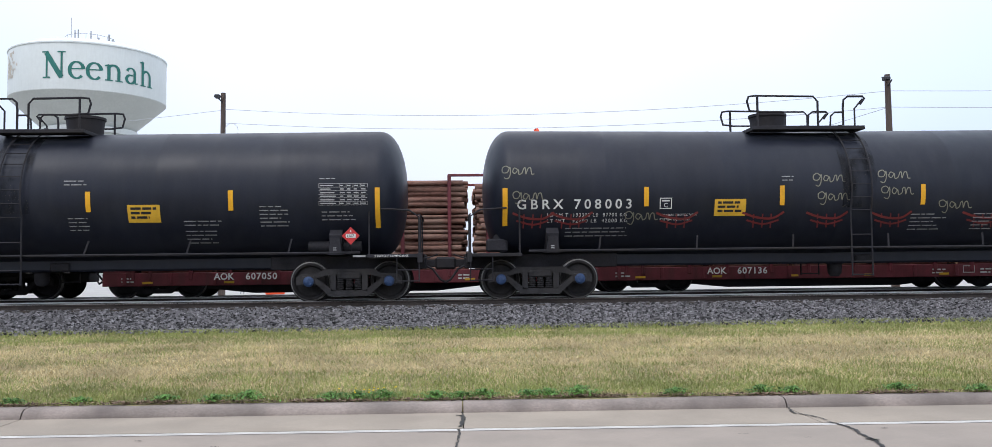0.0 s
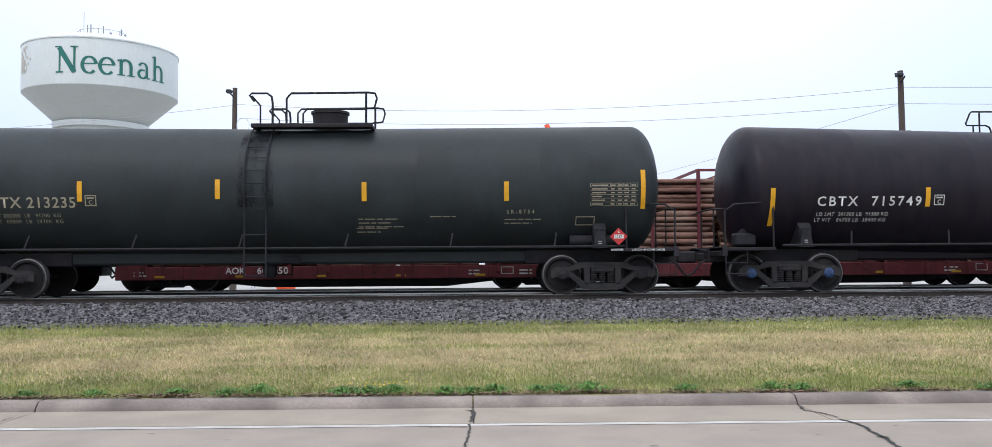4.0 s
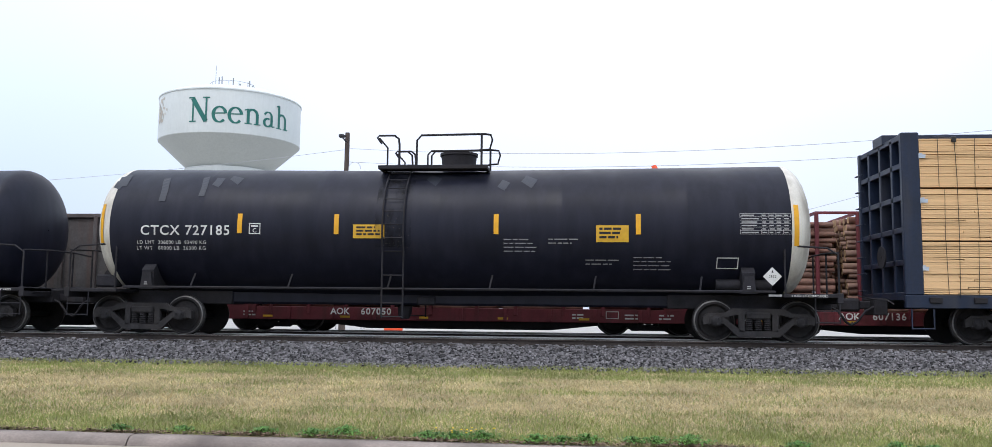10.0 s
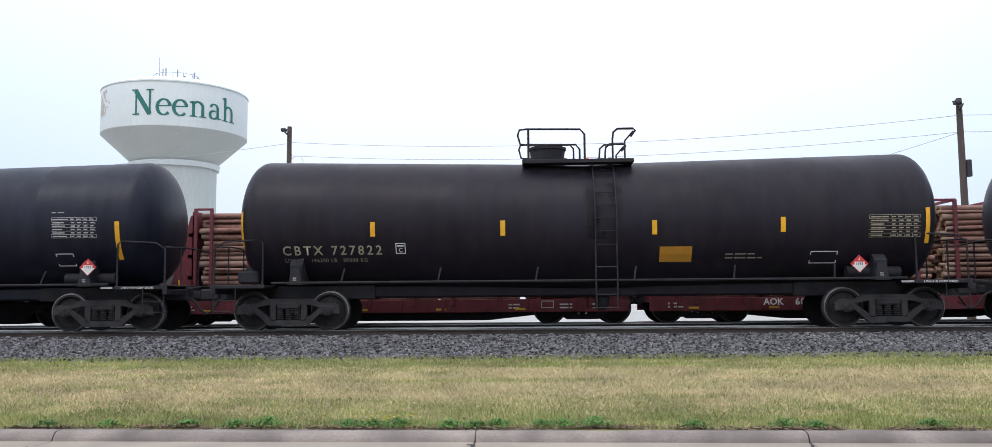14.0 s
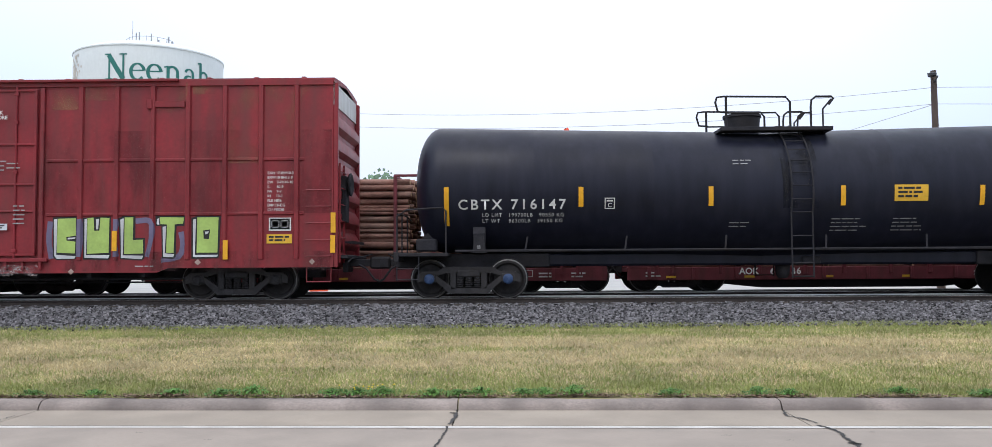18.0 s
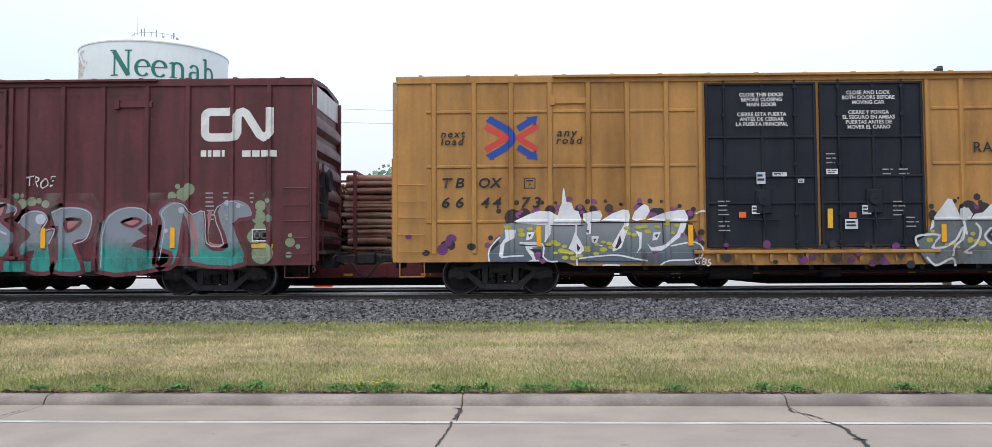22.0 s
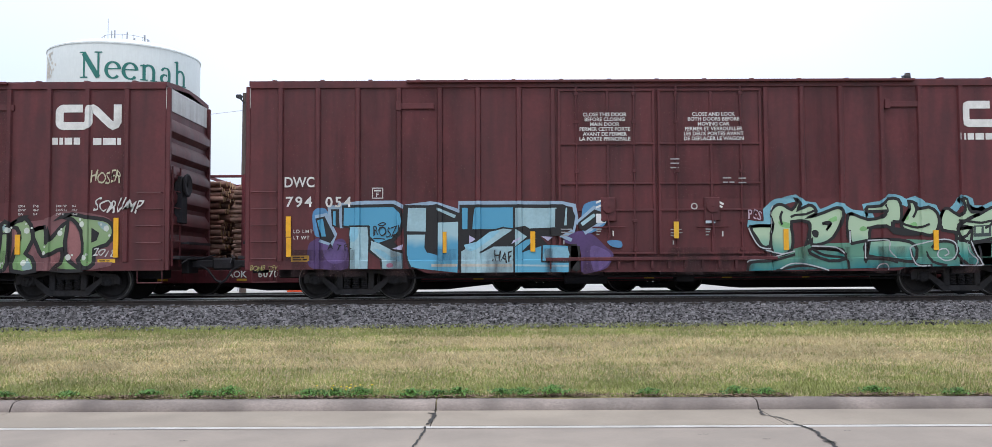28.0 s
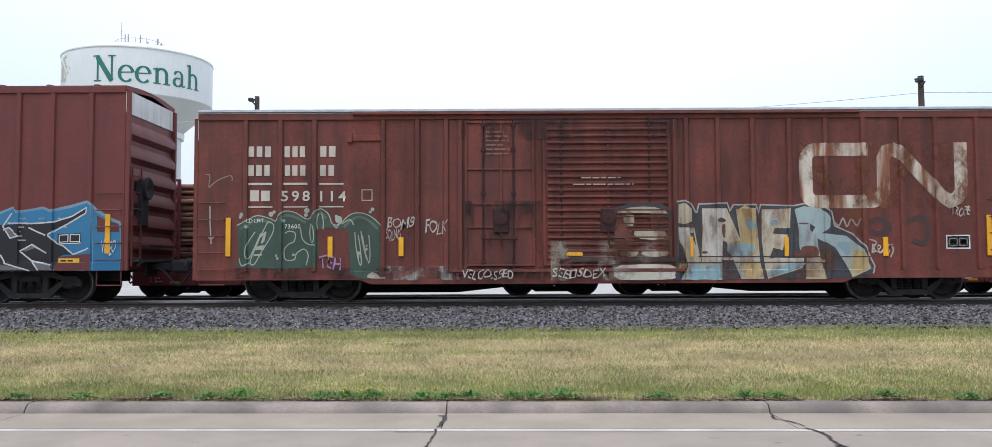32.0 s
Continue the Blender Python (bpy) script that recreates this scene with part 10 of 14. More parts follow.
dots(car, 26, -2.42, 2.36, 0.64, 1.13, (0.05, 0.12), [spray(0.02, 0.018, 0.022), spray(0.13, 0.03, 0.13)], skin, 35, 0.002)
letters("NR-", 7.12, 0.83, 0.17, chalk_white, car, skin, "painted lettering", long=0.29, bold=0.0)
mist(car, [(-3.87, 0.65), (8.81, 0.65), (8.81, 1.02), (-3.87, 1.02)], (0.09, 0.05, 0.03), skin, 0.014, 0.6, 1.6, 0.3)
mist(car, [(3.39, 1.6), (8.82, 1.6), (8.82, 4.83), (3.39, 4.83)], (0.22, 0.1, 0.03), skin, 0.002, 0.28, 0.9, 0.25)
mist(car, [(-8.69, 1.66), (-3.28, 1.66), (-3.28, 4.92), (-8.69, 4.92)], (0.22, 0.1, 0.03), skin, 0.002, 0.28, 0.9, 0.25)
p, n = mid(13)
car, skin = boxcar(p, n, 18.84, box_brown, "brown boxcar with teal and grey graffiti", low=0.70, posts=[-9.48, -8.55, -7.69, -6.86, -5.68, -4.75, -3.74, -2.87, 2.77, 3.64, 4.58, 5.60, 6.55, 7.57, 8.44], levels=[], stops=[-5.25, 5.27], door=((-2.42, -0.11), (-0.02, 2.32)))
letters("DW", -8.48, 2.79, 0.31, dull_white, car, skin, "painted lettering", long=0.63, bold=0.016)
letters("C", -7.49, 2.78, 0.32, dull_white, car, skin, "painted lettering", long=0.27, bold=0.016)
letters("793", -8.48, 2.26, 0.31, dull_white, car, skin, "painted lettering", long=0.67, bold=0.016)
letters("229", -7.50, 2.25, 0.31, dull_white, car, skin, "painted lettering", long=0.72, bold=0.016)
framed_mark(car, -5.27, 2.27, 0.26, 0.23, skin, "F", mark_white)
rail_noodle(car, 6.85, 8.54, 3.56, 4.34, mark_white, skin, w=0.19)
prints(car, 6.85, 3.21, 0.76, 1, skin, mark_white, 0.15, 0.2)
prints(car, 7.81, 3.2, 0.8, 1, skin, mark_white, 0.15, 0.2)
word_rows(car, -1.23, 4.25, ['CLOSE AND LOCK', 'BOTH DOORS BEFORE', 'MOVING CAR'], mark_white, skin)
prints(car, -1.60, 3.87, 0.72, 4, skin, mark_dim, 0.03, 0.1)
prints(car, -2.18, 2.65, 0.72, 3, skin, mark_dim, 0.03375, 0.1)
prints(car, 0.80, 4.06, 0.8, 4, skin, mark_dim, 0.03375, 0.1)
prints(car, 0.78, 2.63, 0.29, 3, skin, mark_dim, 0.03375, 0.1)
prints(car, 1.49, 2.62, 0.72, 3, skin, mark_dim, 0.03375, 0.1)
prints(car, 6.97, 2.35, 0.2, 7, skin, mark_dim, 0.03375, 0.1)
prints(car, 7.38, 2.35, 0.15, 7, skin, mark_dim, 0.03375, 0.1)
prints(car, 7.99, 2.34, 0.09, 3, skin, mark_dim, 0.03375, 0.1)
prints(car, -1.44, 2.23, 0.43, 7, skin, mark_dim, 0.03375, 0.1)
prints(car, 1.02, 2.21, 0.43, 7, skin, mark_dim, 0.03375, 0.1)
tag(car, "TENER", -3.37, 4.43, 0.28, chalk_white, skin, 0.25, 0.94)
tag(car, "MOWER", 0.61, 4.33, 0.36, chalk_white, skin, 0.25, 1.31)
tag(car, "YEN.", 0.67, 2.99, 0.24, chalk_white, skin, 0.25, 0.58)
tag(car, "PASLE", -3.14, 2.74, 0.3, chalk_white, skin, 0.25, 0.84)
tag(car, "TROE", 2.83, 2.54, 0.24, chalk_white, skin, 0.25, 0.65)
tag(car, "MOWEK", -9.4, 3.88, 0.38, chalk_white, skin, 0.1, 0.88)
tag(car, "TONER", -9.4, 3.55, 0.32, chalk_white, skin, 0.1, 0.85)
tag(car, "YOVEL", -9.33, 2.85, 0.26, chalk_white, skin, 0.25, 0.62)
tag(car, "CSWS", -9.3, 2.56, 0.26, chalk_white, skin, 0.25, 0.56)
tape(car, -6.16, 1.13, 1.59, skin)
tape(car, -3.17, 1.13, 1.59, skin)
tape(car, 3.22, 1.12, 1.58, skin)
tape(car, 6.22, 1.11, 1.58, skin)
tape(car, 0.33, 1.38, 1.71, skin, placard_yellow)
tape(car, -9.35, 1.17, 2.12, skin, placard_yellow)
gt = fade((0.19, 0.215, 0.245), (0.02, 0.24, 0.205), 1.0, 1.3)
spots(car, skin, spray(0.2, 0.235, 0.15), 0.0, 1.0, (-6.98, 2.61, 0.105), (-6.21, 2.62, 0.114), (-6.45, 2.53, 0.048), (-6.33, 2.36, 0.219), (-5.87, 2.43, 0.143), (-6.42, 2.12, 0.143), (-5.27, 2.59, 0.086), (-5.05, 2.64, 0.105), (-4.81, 2.51, 0.124), (-4.68, 2.34, 0.067), (-4.90, 2.37, 0.114), (-4.71, 2.15, 0.143), (-4.32, 2.14, 0.210))
spots(car, skin, spray(0.2, 0.235, 0.15), 0.0, 1.0, (-4.42, 1.98, 0.171), (-4.08, 2.14, 0.105), (-3.36, 2.64, 0.124), (-3.02, 2.66, 0.114), (-2.90, 2.4, 0.181), (-2.85, 2.28, 0.095), (-3.45, 2.52, 0.067), (-2.65, 1.98, 0.105), (-2.63, 1.84, 0.133), (-2.24, 1.81, 0.086), (-2.58, 1.6, 0.210), (-2.77, 1.46, 0.143), (-2.29, 1.64, 0.105))
spots(car, skin, spray(0.2, 0.235, 0.15), 0.0, 1.0, (-5.72, 1.92, 0.105), (-5.38, 2.34, 0.057), (-1.67, 1.88, 0.067), (-1.64, 1.64, 0.095), (-7.70, 2.18, 0.190), (-7.94, 1.94, 0.219), (-8.13, 1.65, 0.190), (-8.22, 1.31, 0.143), (-7.85, 2.32, 0.095), (-1.67, 1.85, 0.086), (-1.64, 1.66, 0.124), (-1.04, 1.73, 0.076), (-0.87, 1.75, 0.076))
spots(car, skin, spray(0.2, 0.235, 0.15), 0.0, 1.0, (-0.25, 1.38, 0.124), (-0.27, 1.24, 0.143), (-0.32, 1.12, 0.076), (0.93, 1.59, 0.143), (0.98, 1.47, 0.124), (1.13, 1.23, 0.200), (1.17, 0.94, 0.219), (0.72, 0.85, 0.124), (0.79, 0.99, 0.095), (0.64, 0.7, 0.105), (1.22, 1.8, 0.067), (1.66, 1.77, 0.171), (1.75, 1.99, 0.095))
spots(car, skin, spray(0.2, 0.235, 0.15), 0.0, 1.0, (2.72, 2.15, 0.124), (2.93, 2.2, 0.114), (3.25, 2.14, 0.095), (3.10, 2.22, 0.067), (2.57, 2.34, 0.067), (2.72, 2.34, 0.057), (-0.32, 0.66, 0.095), (0.28, 0.8, 0.171), (0.36, 0.66, 0.124), (-0.37, 0.86, 0.067), (6.32, 2.53, 0.063), (6.58, 2.46, 0.139), (6.45, 2.34, 0.164))
spots(car, skin, spray(0.2, 0.235, 0.15), 0.0, 1.0, (6.19, 2.31, 0.101), (8.24, 2.07, 0.126), (8.20, 1.81, 0.164), (8.43, 1.78, 0.088), (8.40, 2.19, 0.063), (8.23, 1.55, 0.139), (8.93, 1.23, 0.114), (9.11, 1.13, 0.057), (8.93, 1.39, 0.051), (8.10, 1.36, 0.164), (8.29, 0.98, 0.253), (8.90, 0.94, 0.076))
blots(car, skin, spray(0.02, 0.24, 0.205), 0.001, 0, [(-7.97, 0.64), (-7.92, 0.88), (-7.39, 0.99), (-6.81, 0.96), (-5.95, 0.86), (-4.02, 0.84), (-2.43, 0.92), (-2.43, 0.59)], [(1.36, 0.6), (1.46, 0.84), (2.42, 0.83), (4.34, 0.81), (4.34, 0.57)])
wine, rose, frost = spray(0.1, 0.02, 0.03), spray(0.34, 0.15, 0.15), spray(0.42, 0.45, 0.5)
blots(car, skin, wine, 0.003, 2, [(-7.64, 1.94), (-7.54, 2.18), (-7.28, 2.27), (-6.85, 2.24), (-6.54, 2.19), (-6.49, 1.78), (-6.57, 1.61), (-6.35, 1.78), (-6.27, 2.07), (-6.13, 2.23), (-5.89, 2.33), (-5.62, 2.15), (-5.79, 1.96), (-5.86, 1.63), (-5.66, 1.34), (-5.44, 1.05), (-5.38, 0.71), (-6.53, 0.71), (-6.58, 0.76), (-7.34, 0.83), (-7.96, 0.8), (-7.89, 0.98), (-7.39, 1.07), (-7.34, 1.41), (-7.26, 1.55), (-7.55, 1.7)], [(-5.82, 1.75), (-5.6, 1.96), (-5.36, 2.15), (-5.12, 2.23), (-4.83, 2.07), (-4.45, 1.83), (-4.15, 1.49), (-4.1, 1.08), (-4.21, 0.89), (-4.42, 0.78), (-5.04, 0.61), (-5.23, 0.87), (-5.28, 1.14), (-5.61, 1.33), (-5.66, 1.53)])
blots(car, skin, wine, 0.003, 2, [(-4.26, 1.61), (-4.16, 1.94), (-3.91, 2.22), (-3.62, 2.32), (-3.23, 2.3), (-2.95, 2.13), (-2.82, 1.83), (-2.9, 1.54), (-3.2, 1.4), (-2.62, 1.26), (-2.47, 1.2), (-2.48, 0.95), (-3.4, 1.01), (-3.69, 1.16), (-3.67, 0.61), (-4.11, 0.61), (-4.11, 1.08)])
blots(car, skin, gt, 0.006, 2, [(-7.46, 1.96), (-7.38, 2.13), (-7.18, 2.18), (-6.9, 2.16), (-6.95, 1.99), (-7.14, 1.94), (-7.23, 1.84), (-7.04, 1.69), (-7.09, 1.55), (-7.17, 1.64), (-7.38, 1.75)], [(-7.29, 1.17), (-7.14, 1.43), (-6.95, 1.62), (-6.87, 1.95), (-6.78, 2.13), (-6.6, 2.13), (-6.53, 2), (-6.57, 1.76), (-6.71, 1.49), (-6.62, 1.42), (-6.38, 1.44), (-6.57, 1.3), (-6.86, 1.16), (-6.79, 1.06), (-6.57, 0.84), (-6.58, 0.74), (-7.29, 0.82), (-7.32, 0.97)], [(-6.13, 1.78), (-6.08, 2.11), (-5.89, 2.22), (-5.7, 2.13), (-5.82, 1.99), (-5.87, 1.65), (-5.75, 1.41), (-5.56, 1.14), (-5.45, 0.95), (-5.44, 0.71), (-6.38, 0.71), (-6.29, 0.77), (-6.09, 0.91), (-6.02, 1.15), (-6.02, 1.44), (-6.11, 1.58)])
blots(car, skin, gt, 0.006, 2, [(-7.87, 0.82), (-7.79, 1), (-7.53, 1.02), (-7.33, 0.96), (-7.2, 0.82)], [(-5.36, 2.1), (-5.19, 2.2), (-5.02, 2.2), (-4.73, 2), (-4.4, 1.73), (-4.17, 1.34), (-4.13, 1.08), (-4.27, 0.91), (-4.61, 0.75), (-5.04, 0.78), (-5.21, 0.95), (-5.27, 1.19), (-5.51, 1.24), (-5.61, 1.36), (-5.32, 1.57), (-5.22, 1.81), (-5.26, 2.01)], [(-4.01, 1.99), (-3.86, 2.18), (-3.62, 2.28), (-3.28, 2.26), (-3, 2.1), (-2.89, 1.83), (-2.98, 1.57), (-3.2, 1.44), (-3.51, 1.43), (-3.37, 1.55), (-3.32, 1.74), (-3.43, 1.88), (-3.63, 1.85), (-3.77, 1.72), (-3.82, 1.51), (-3.83, 1.12), (-3.72, 0.61), (-4.18, 0.61), (-4.12, 1.12), (-4.07, 1.36), (-4.1, 1.65)])
blots(car, skin, gt, 0.006, 2, [(-3.68, 1.34), (-3.2, 1.3), (-2.53, 1.16), (-2.51, 0.98), (-3.01, 1.13), (-3.66, 1.21)], [(-3.72, 0.8), (-2.49, 0.76), (-2.3, 0.69), (-2.3, 0.61), (-3.7, 0.61)])
blots(car, skin, wine, 0.0085, 2, [(-5.1, 1.5), (-4.96, 1.69), (-4.74, 1.57), (-4.56, 1.23), (-4.71, 1.03), (-4.99, 0.91), (-5.13, 1.04), (-5.21, 1.23)], [(-3.76, 1.56), (-3.69, 1.75), (-3.51, 1.85), (-3.38, 1.77), (-3.4, 1.61), (-3.56, 1.51)], [(-3.39, 1.04), (-3.21, 1.08), (-2.63, 0.92), (-2.5, 0.83), (-2.97, 0.86), (-3.27, 0.92)], [(-6.76, 1.09), (-6.57, 1.25), (-6.39, 1.36), (-6.21, 1.21), (-6.19, 0.98), (-6.36, 0.86), (-6.6, 0.88)], [(-7.19, 1.86), (-7.04, 1.93), (-6.92, 1.89), (-6.97, 1.76), (-7.07, 1.68)])
blots(car, skin, spray(0.25, 0.29, 0.17), 0.0095, 2, [(-5.07, 1.42), (-4.98, 1.5), (-4.88, 1.28), (-4.91, 1.13), (-5.11, 1.08)], [(-3.68, 1.67), (-3.53, 1.76), (-3.51, 1.62), (-3.65, 1.57)], [(-3.21, 1.01), (-2.97, 0.98), (-2.82, 0.91), (-3.11, 0.93)])
blots(car, skin, spray(0.4, 0.35, 0.36), 0.0095, 2, [(-6.69, 1.09), (-6.57, 1.19), (-6.4, 1.3), (-6.26, 1.19), (-6.26, 1.02), (-6.38, 0.91), (-6.56, 0.93)])
lines(car, skin, rose, 0.0105, 0.043, 3, [(-4.98, 1.78), (-4.77, 1.45), (-4.68, 1.23), (-4.92, 0.98), (-5.06, 0.92)], [(-5.69, 1.42), (-5.46, 1.66), (-5.28, 1.89), (-5.36, 2), (-5.5, 1.9), (-5.61, 1.68)], [(-7.55, 1.91), (-7.53, 1.72), (-7.33, 1.57), (-7.19, 1.55)], [(-7.34, 1.36), (-7.36, 1.09), (-7.48, 1)], [(-6.13, 2.16), (-6.18, 1.82), (-6.13, 1.61)], [(-6.09, 1.34), (-6.03, 1.15), (-6.14, 0.89), (-6.34, 0.77)], [(-6.38, 0.77), (-6.5, 0.71)], [(-4.18, 1.9), (-4.11, 1.99), (-4.14, 1.73)], [(-3.48, 1.84), (-3.36, 1.74), (-3.4, 1.57)], [(-3.33, 1.04), (-3.06, 1.01), (-2.63, 0.89)], [(-3.68, 1.32), (-3.4, 1.3), (-3.16, 1.26)], [(-7.11, 1.88), (-6.97, 1.86), (-7.04, 1.71)], [(-5.8, 1.79), (-5.7, 2.01), (-5.65, 2.06)])
lines(car, skin, rose, 0.0105, 0.043, 3, [(-6.25, 2.07), (-6.13, 2.23), (-5.93, 2.3), (-5.69, 2.18)])
lines(car, skin, frost, 0.0115, 0.029, 3, [(-7.45, 1.79), (-7.47, 2.03), (-7.28, 2.18), (-6.87, 2.17)], [(-6.86, 1.16), (-6.69, 1.47), (-6.56, 1.76), (-6.54, 2.02)], [(-6.11, 1.75), (-6.13, 1.97), (-5.89, 2.21)], [(-5.87, 1.65), (-5.56, 1.14), (-5.45, 0.71)], [(-5.09, 2.05), (-5.03, 1.69), (-5.26, 1.28), (-5.18, 0.95), (-5.06, 0.78)], [(-4.4, 1.73), (-4.15, 1.37), (-4.11, 1.08)], [(-4.13, 1.34), (-4.04, 1.65), (-3.96, 1.88)], [(-3.91, 2.18), (-3.62, 2.28), (-3.23, 2.26)], [(-3.84, 1.53), (-3.82, 1.12), (-3.72, 0.69)], [(-3.2, 1.3), (-2.55, 1.24), (-2.48, 1.15)], [(-7.17, 1.55), (-7.05, 1.67), (-7.21, 1.81)])
spots(car, skin, frost, 0.013, 0.9, (-7.1, 2.03, 0.038), (-6.97, 1.97, 0.038), (-6.63, 1.95, 0.029), (-6.34, 1.62, 0.048), (-6.37, 1.71, 0.029), (-5.57, 0.86, 0.096), (-5.47, 0.73, 0.043), (-5.62, 0.78, 0.038), (-4.22, 1.13, 0.096), (-4.34, 1.03, 0.053), (-3.19, 2.1, 0.125), (-3.08, 2.04, 0.067), (-3.29, 2.01, 0.048), (-3.14, 1.94, 0.038), (-3.45, 1, 0.067), (-3.57, 0.89, 0.038), (-5.62, 0.71, 0.029))
letters("LD LMT", -8.5, 1.62, 0.08, mark_white, car, skin, "painted lettering", long=0.32, bold=0.006)
letters("LT WT", -8.5, 1.48, 0.08, mark_white, car, skin, "painted lettering", long=0.29, bold=0.006)
sign(car, -8.14, -7.74, 1.46, 1.74, skin, door_black, mark_dim, 2, "black weight panel")
glyph(car, [(-2.19, 0.64), (-2.19, 0.92), (-1.91, 1.3), (-1.62, 1.48), (-1.18, 1.54), (-0.85, 1.39), (-0.61, 1.05), (-0.60, 0.63)], spray(0.02, 0.24, 0.205), spray(0.12, 0.026, 0.036), skin, 0.08, spray(0.42, 0.45, 0.5), (0.3, 0.8), 3, 0.004)
glyph(car, [(-1.93, 1.13), (-1.62, 1.24), (-1.28, 1.22), (-1.26, 1.07), (-1.62, 1.04)], spray(0.34, 0.15, 0.15), spray(0.12, 0.026, 0.036), skin, 0.09, None, (0, 1), 3, 0.008)
glyph(car, [(1.41, 0.61), (1.46, 1.03), (1.56, 1.37), (1.90, 1.65), (1.99, 1.89), (1.90, 2.09), (2.09, 2.23), (2.43, 2.22), (2.64, 2.08), (2.57, 1.93), (2.28, 1.79), (2.57, 1.5), (2.52, 1.12), (2.32, 0.83), (2.23, 0.6)], gt, spray(0.12, 0.026, 0.036), skin, 0.1, spray(0.42, 0.45, 0.5), (0.1, 0.6), 3, 0.004)
glyph(car, [(2.14, 2.03), (2.38, 2.13), (2.33, 1.89), (2.19, 1.74)], spray(0.34, 0.15, 0.15), spray(0.12, 0.026, 0.036), skin, 0.07, None, (0, 1), 3, 0.008)
line(car, [(1.80, 1.7), (1.53, 1.37), (1.46, 1.03), (1.41, 0.7)], 0.12, spray(0.34, 0.15, 0.15), skin, 0.01, 4)
line(car, [(2.09, 1.84), (2.23, 1.55), (2.42, 1.45)], 0.05, spray(0.42, 0.45, 0.5), skin, 0.0115, 4)
glyph(car, [(2.57, 1.74), (2.86, 2.03), (3.20, 2.02), (3.34, 1.83), (3.19, 1.54), (3.53, 1.59), (3.38, 1.2), (3.44, 0.59), (2.90, 0.6), (2.95, 1.02), (2.71, 0.9), (2.61, 1.16), (2.86, 1.45)], gt, spray(0.12, 0.026, 0.036), skin, 0.1, spray(0.42, 0.45, 0.5), (0.0, 0.5), 3, 0.004)
spots(car, skin, spray(0.42, 0.45, 0.5), 0.0115, 1.0, (3.15, 1.79, 0.124), (3.10, 1.76, 0.057))
glyph(car, [(3.34, 2.0), (3.68, 2.12), (4.16, 2.09), (4.40, 1.87), (4.27, 1.34), (3.94, 1.2), (4.17, 0.58), (3.45, 0.59), (3.55, 0.92), (3.48, 1.49)], gt, spray(0.12, 0.026, 0.036), skin, 0.1, spray(0.42, 0.45, 0.5), (0.0, 0.5), 3, 0.004)
glyph(car, [(3.75, 1.78), (4.06, 1.78), (4.04, 1.67), (3.78, 1.51)], spray(0.34, 0.15, 0.15), spray(0.12, 0.026, 0.036), skin, 0.07, None, (0, 1), 3, 0.008)
glyph(car, [(4.49, 0.58), (4.56, 1.71), (4.97, 2.08), (5.49, 2.09), (5.74, 1.89), (5.77, 1.67), (5.49, 1.54), (5.74, 1.38), (5.36, 1.19), (6.16, 1.0), (5.93, 0.63)], gt, spray(0.12, 0.026, 0.036), skin, 0.1, spray(0.42, 0.45, 0.5), (0.0, 0.5), 3, 0.004)
glyph(car, [(5.04, 1.71), (5.29, 1.8), (5.49, 1.74), (5.29, 1.61)], spray(0.34, 0.15, 0.15), spray(0.12, 0.026, 0.036), skin, 0.06, None, (0, 1), 3, 0.008)
glyph(car, [(5.80, 0.74), (5.93, 1.64), (5.84, 1.96), (6.16, 2.21), (6.45, 2.14), (6.64, 1.92), (6.96, 1.98), (7.02, 1.18), (7.46, 1.16), (7.21, 1.95), (7.60, 2.25), (7.98, 2.13), (8.08, 1.81), (7.66, 1.65), (7.91, 0.74), (6.70, 0.75), (6.60, 1.25), (6.48, 1.82), (6.31, 0.75)], gt, spray(0.12, 0.026, 0.036), skin, 0.09, spray(0.42, 0.45, 0.5), (0.0, 0.6), 3, 0.004)
line(car, [(6.61, 1.89), (6.73, 1.37), (6.76, 0.93)], 0.1, spray(0.34, 0.15, 0.15), skin, 0.01, 4)
line(car, [(7.09, 1.95), (7.02, 1.24), (7.50, 1.15)], 0.09, spray(0.34, 0.15, 0.15), skin, 0.01, 4)
spots(car, skin, spray(0.42, 0.45, 0.5), 0.0115, 1.0, (6.42, 1.98, 0.076), (7.47, 2.14, 0.063), (7.73, 2.07, 0.051), (6.06, 1.51, 0.051))
sign(car, 8.05, 8.45, 1.25, 1.54, skin, mark_white, None, 2, "")
sign(car, 8.08, 8.42, 1.28, 1.51, skin, panel_dark)
for u in (8.11, 8.27):
    framed_mark(car, u, 1.32, 0.13, 0.16, lambda x, z: skin(8.25, 1.40) - 0.016, "", mark_dim)
sign(car, 8.04, 8.53, 1.1, 1.19, skin, placard_yellow, None, 2, "")
mist(car, [(-8.47, 0.48), (8.52, 0.48), (8.52, 1.24), (-8.47, 1.24)], (0.05, 0.025, 0.025), skin, 0.016, 0.4, 1.8, 0.3)
mist(car, [(-8.48, 0.63), (8.52, 0.63), (8.52, 2.39), (-8.48, 2.39)], (0.3, 0.32, 0.3), skin, 0.016, 0.22, 2.2, 0.6)
mist(car, [(-9.35, 2.22), (8.57, 2.22), (8.57, 4.68), (-9.35, 4.68)], (0.045, 0.014, 0.016), skin, 0.002, 0.22, 0.8, 0.2)
p, n = mid(14)
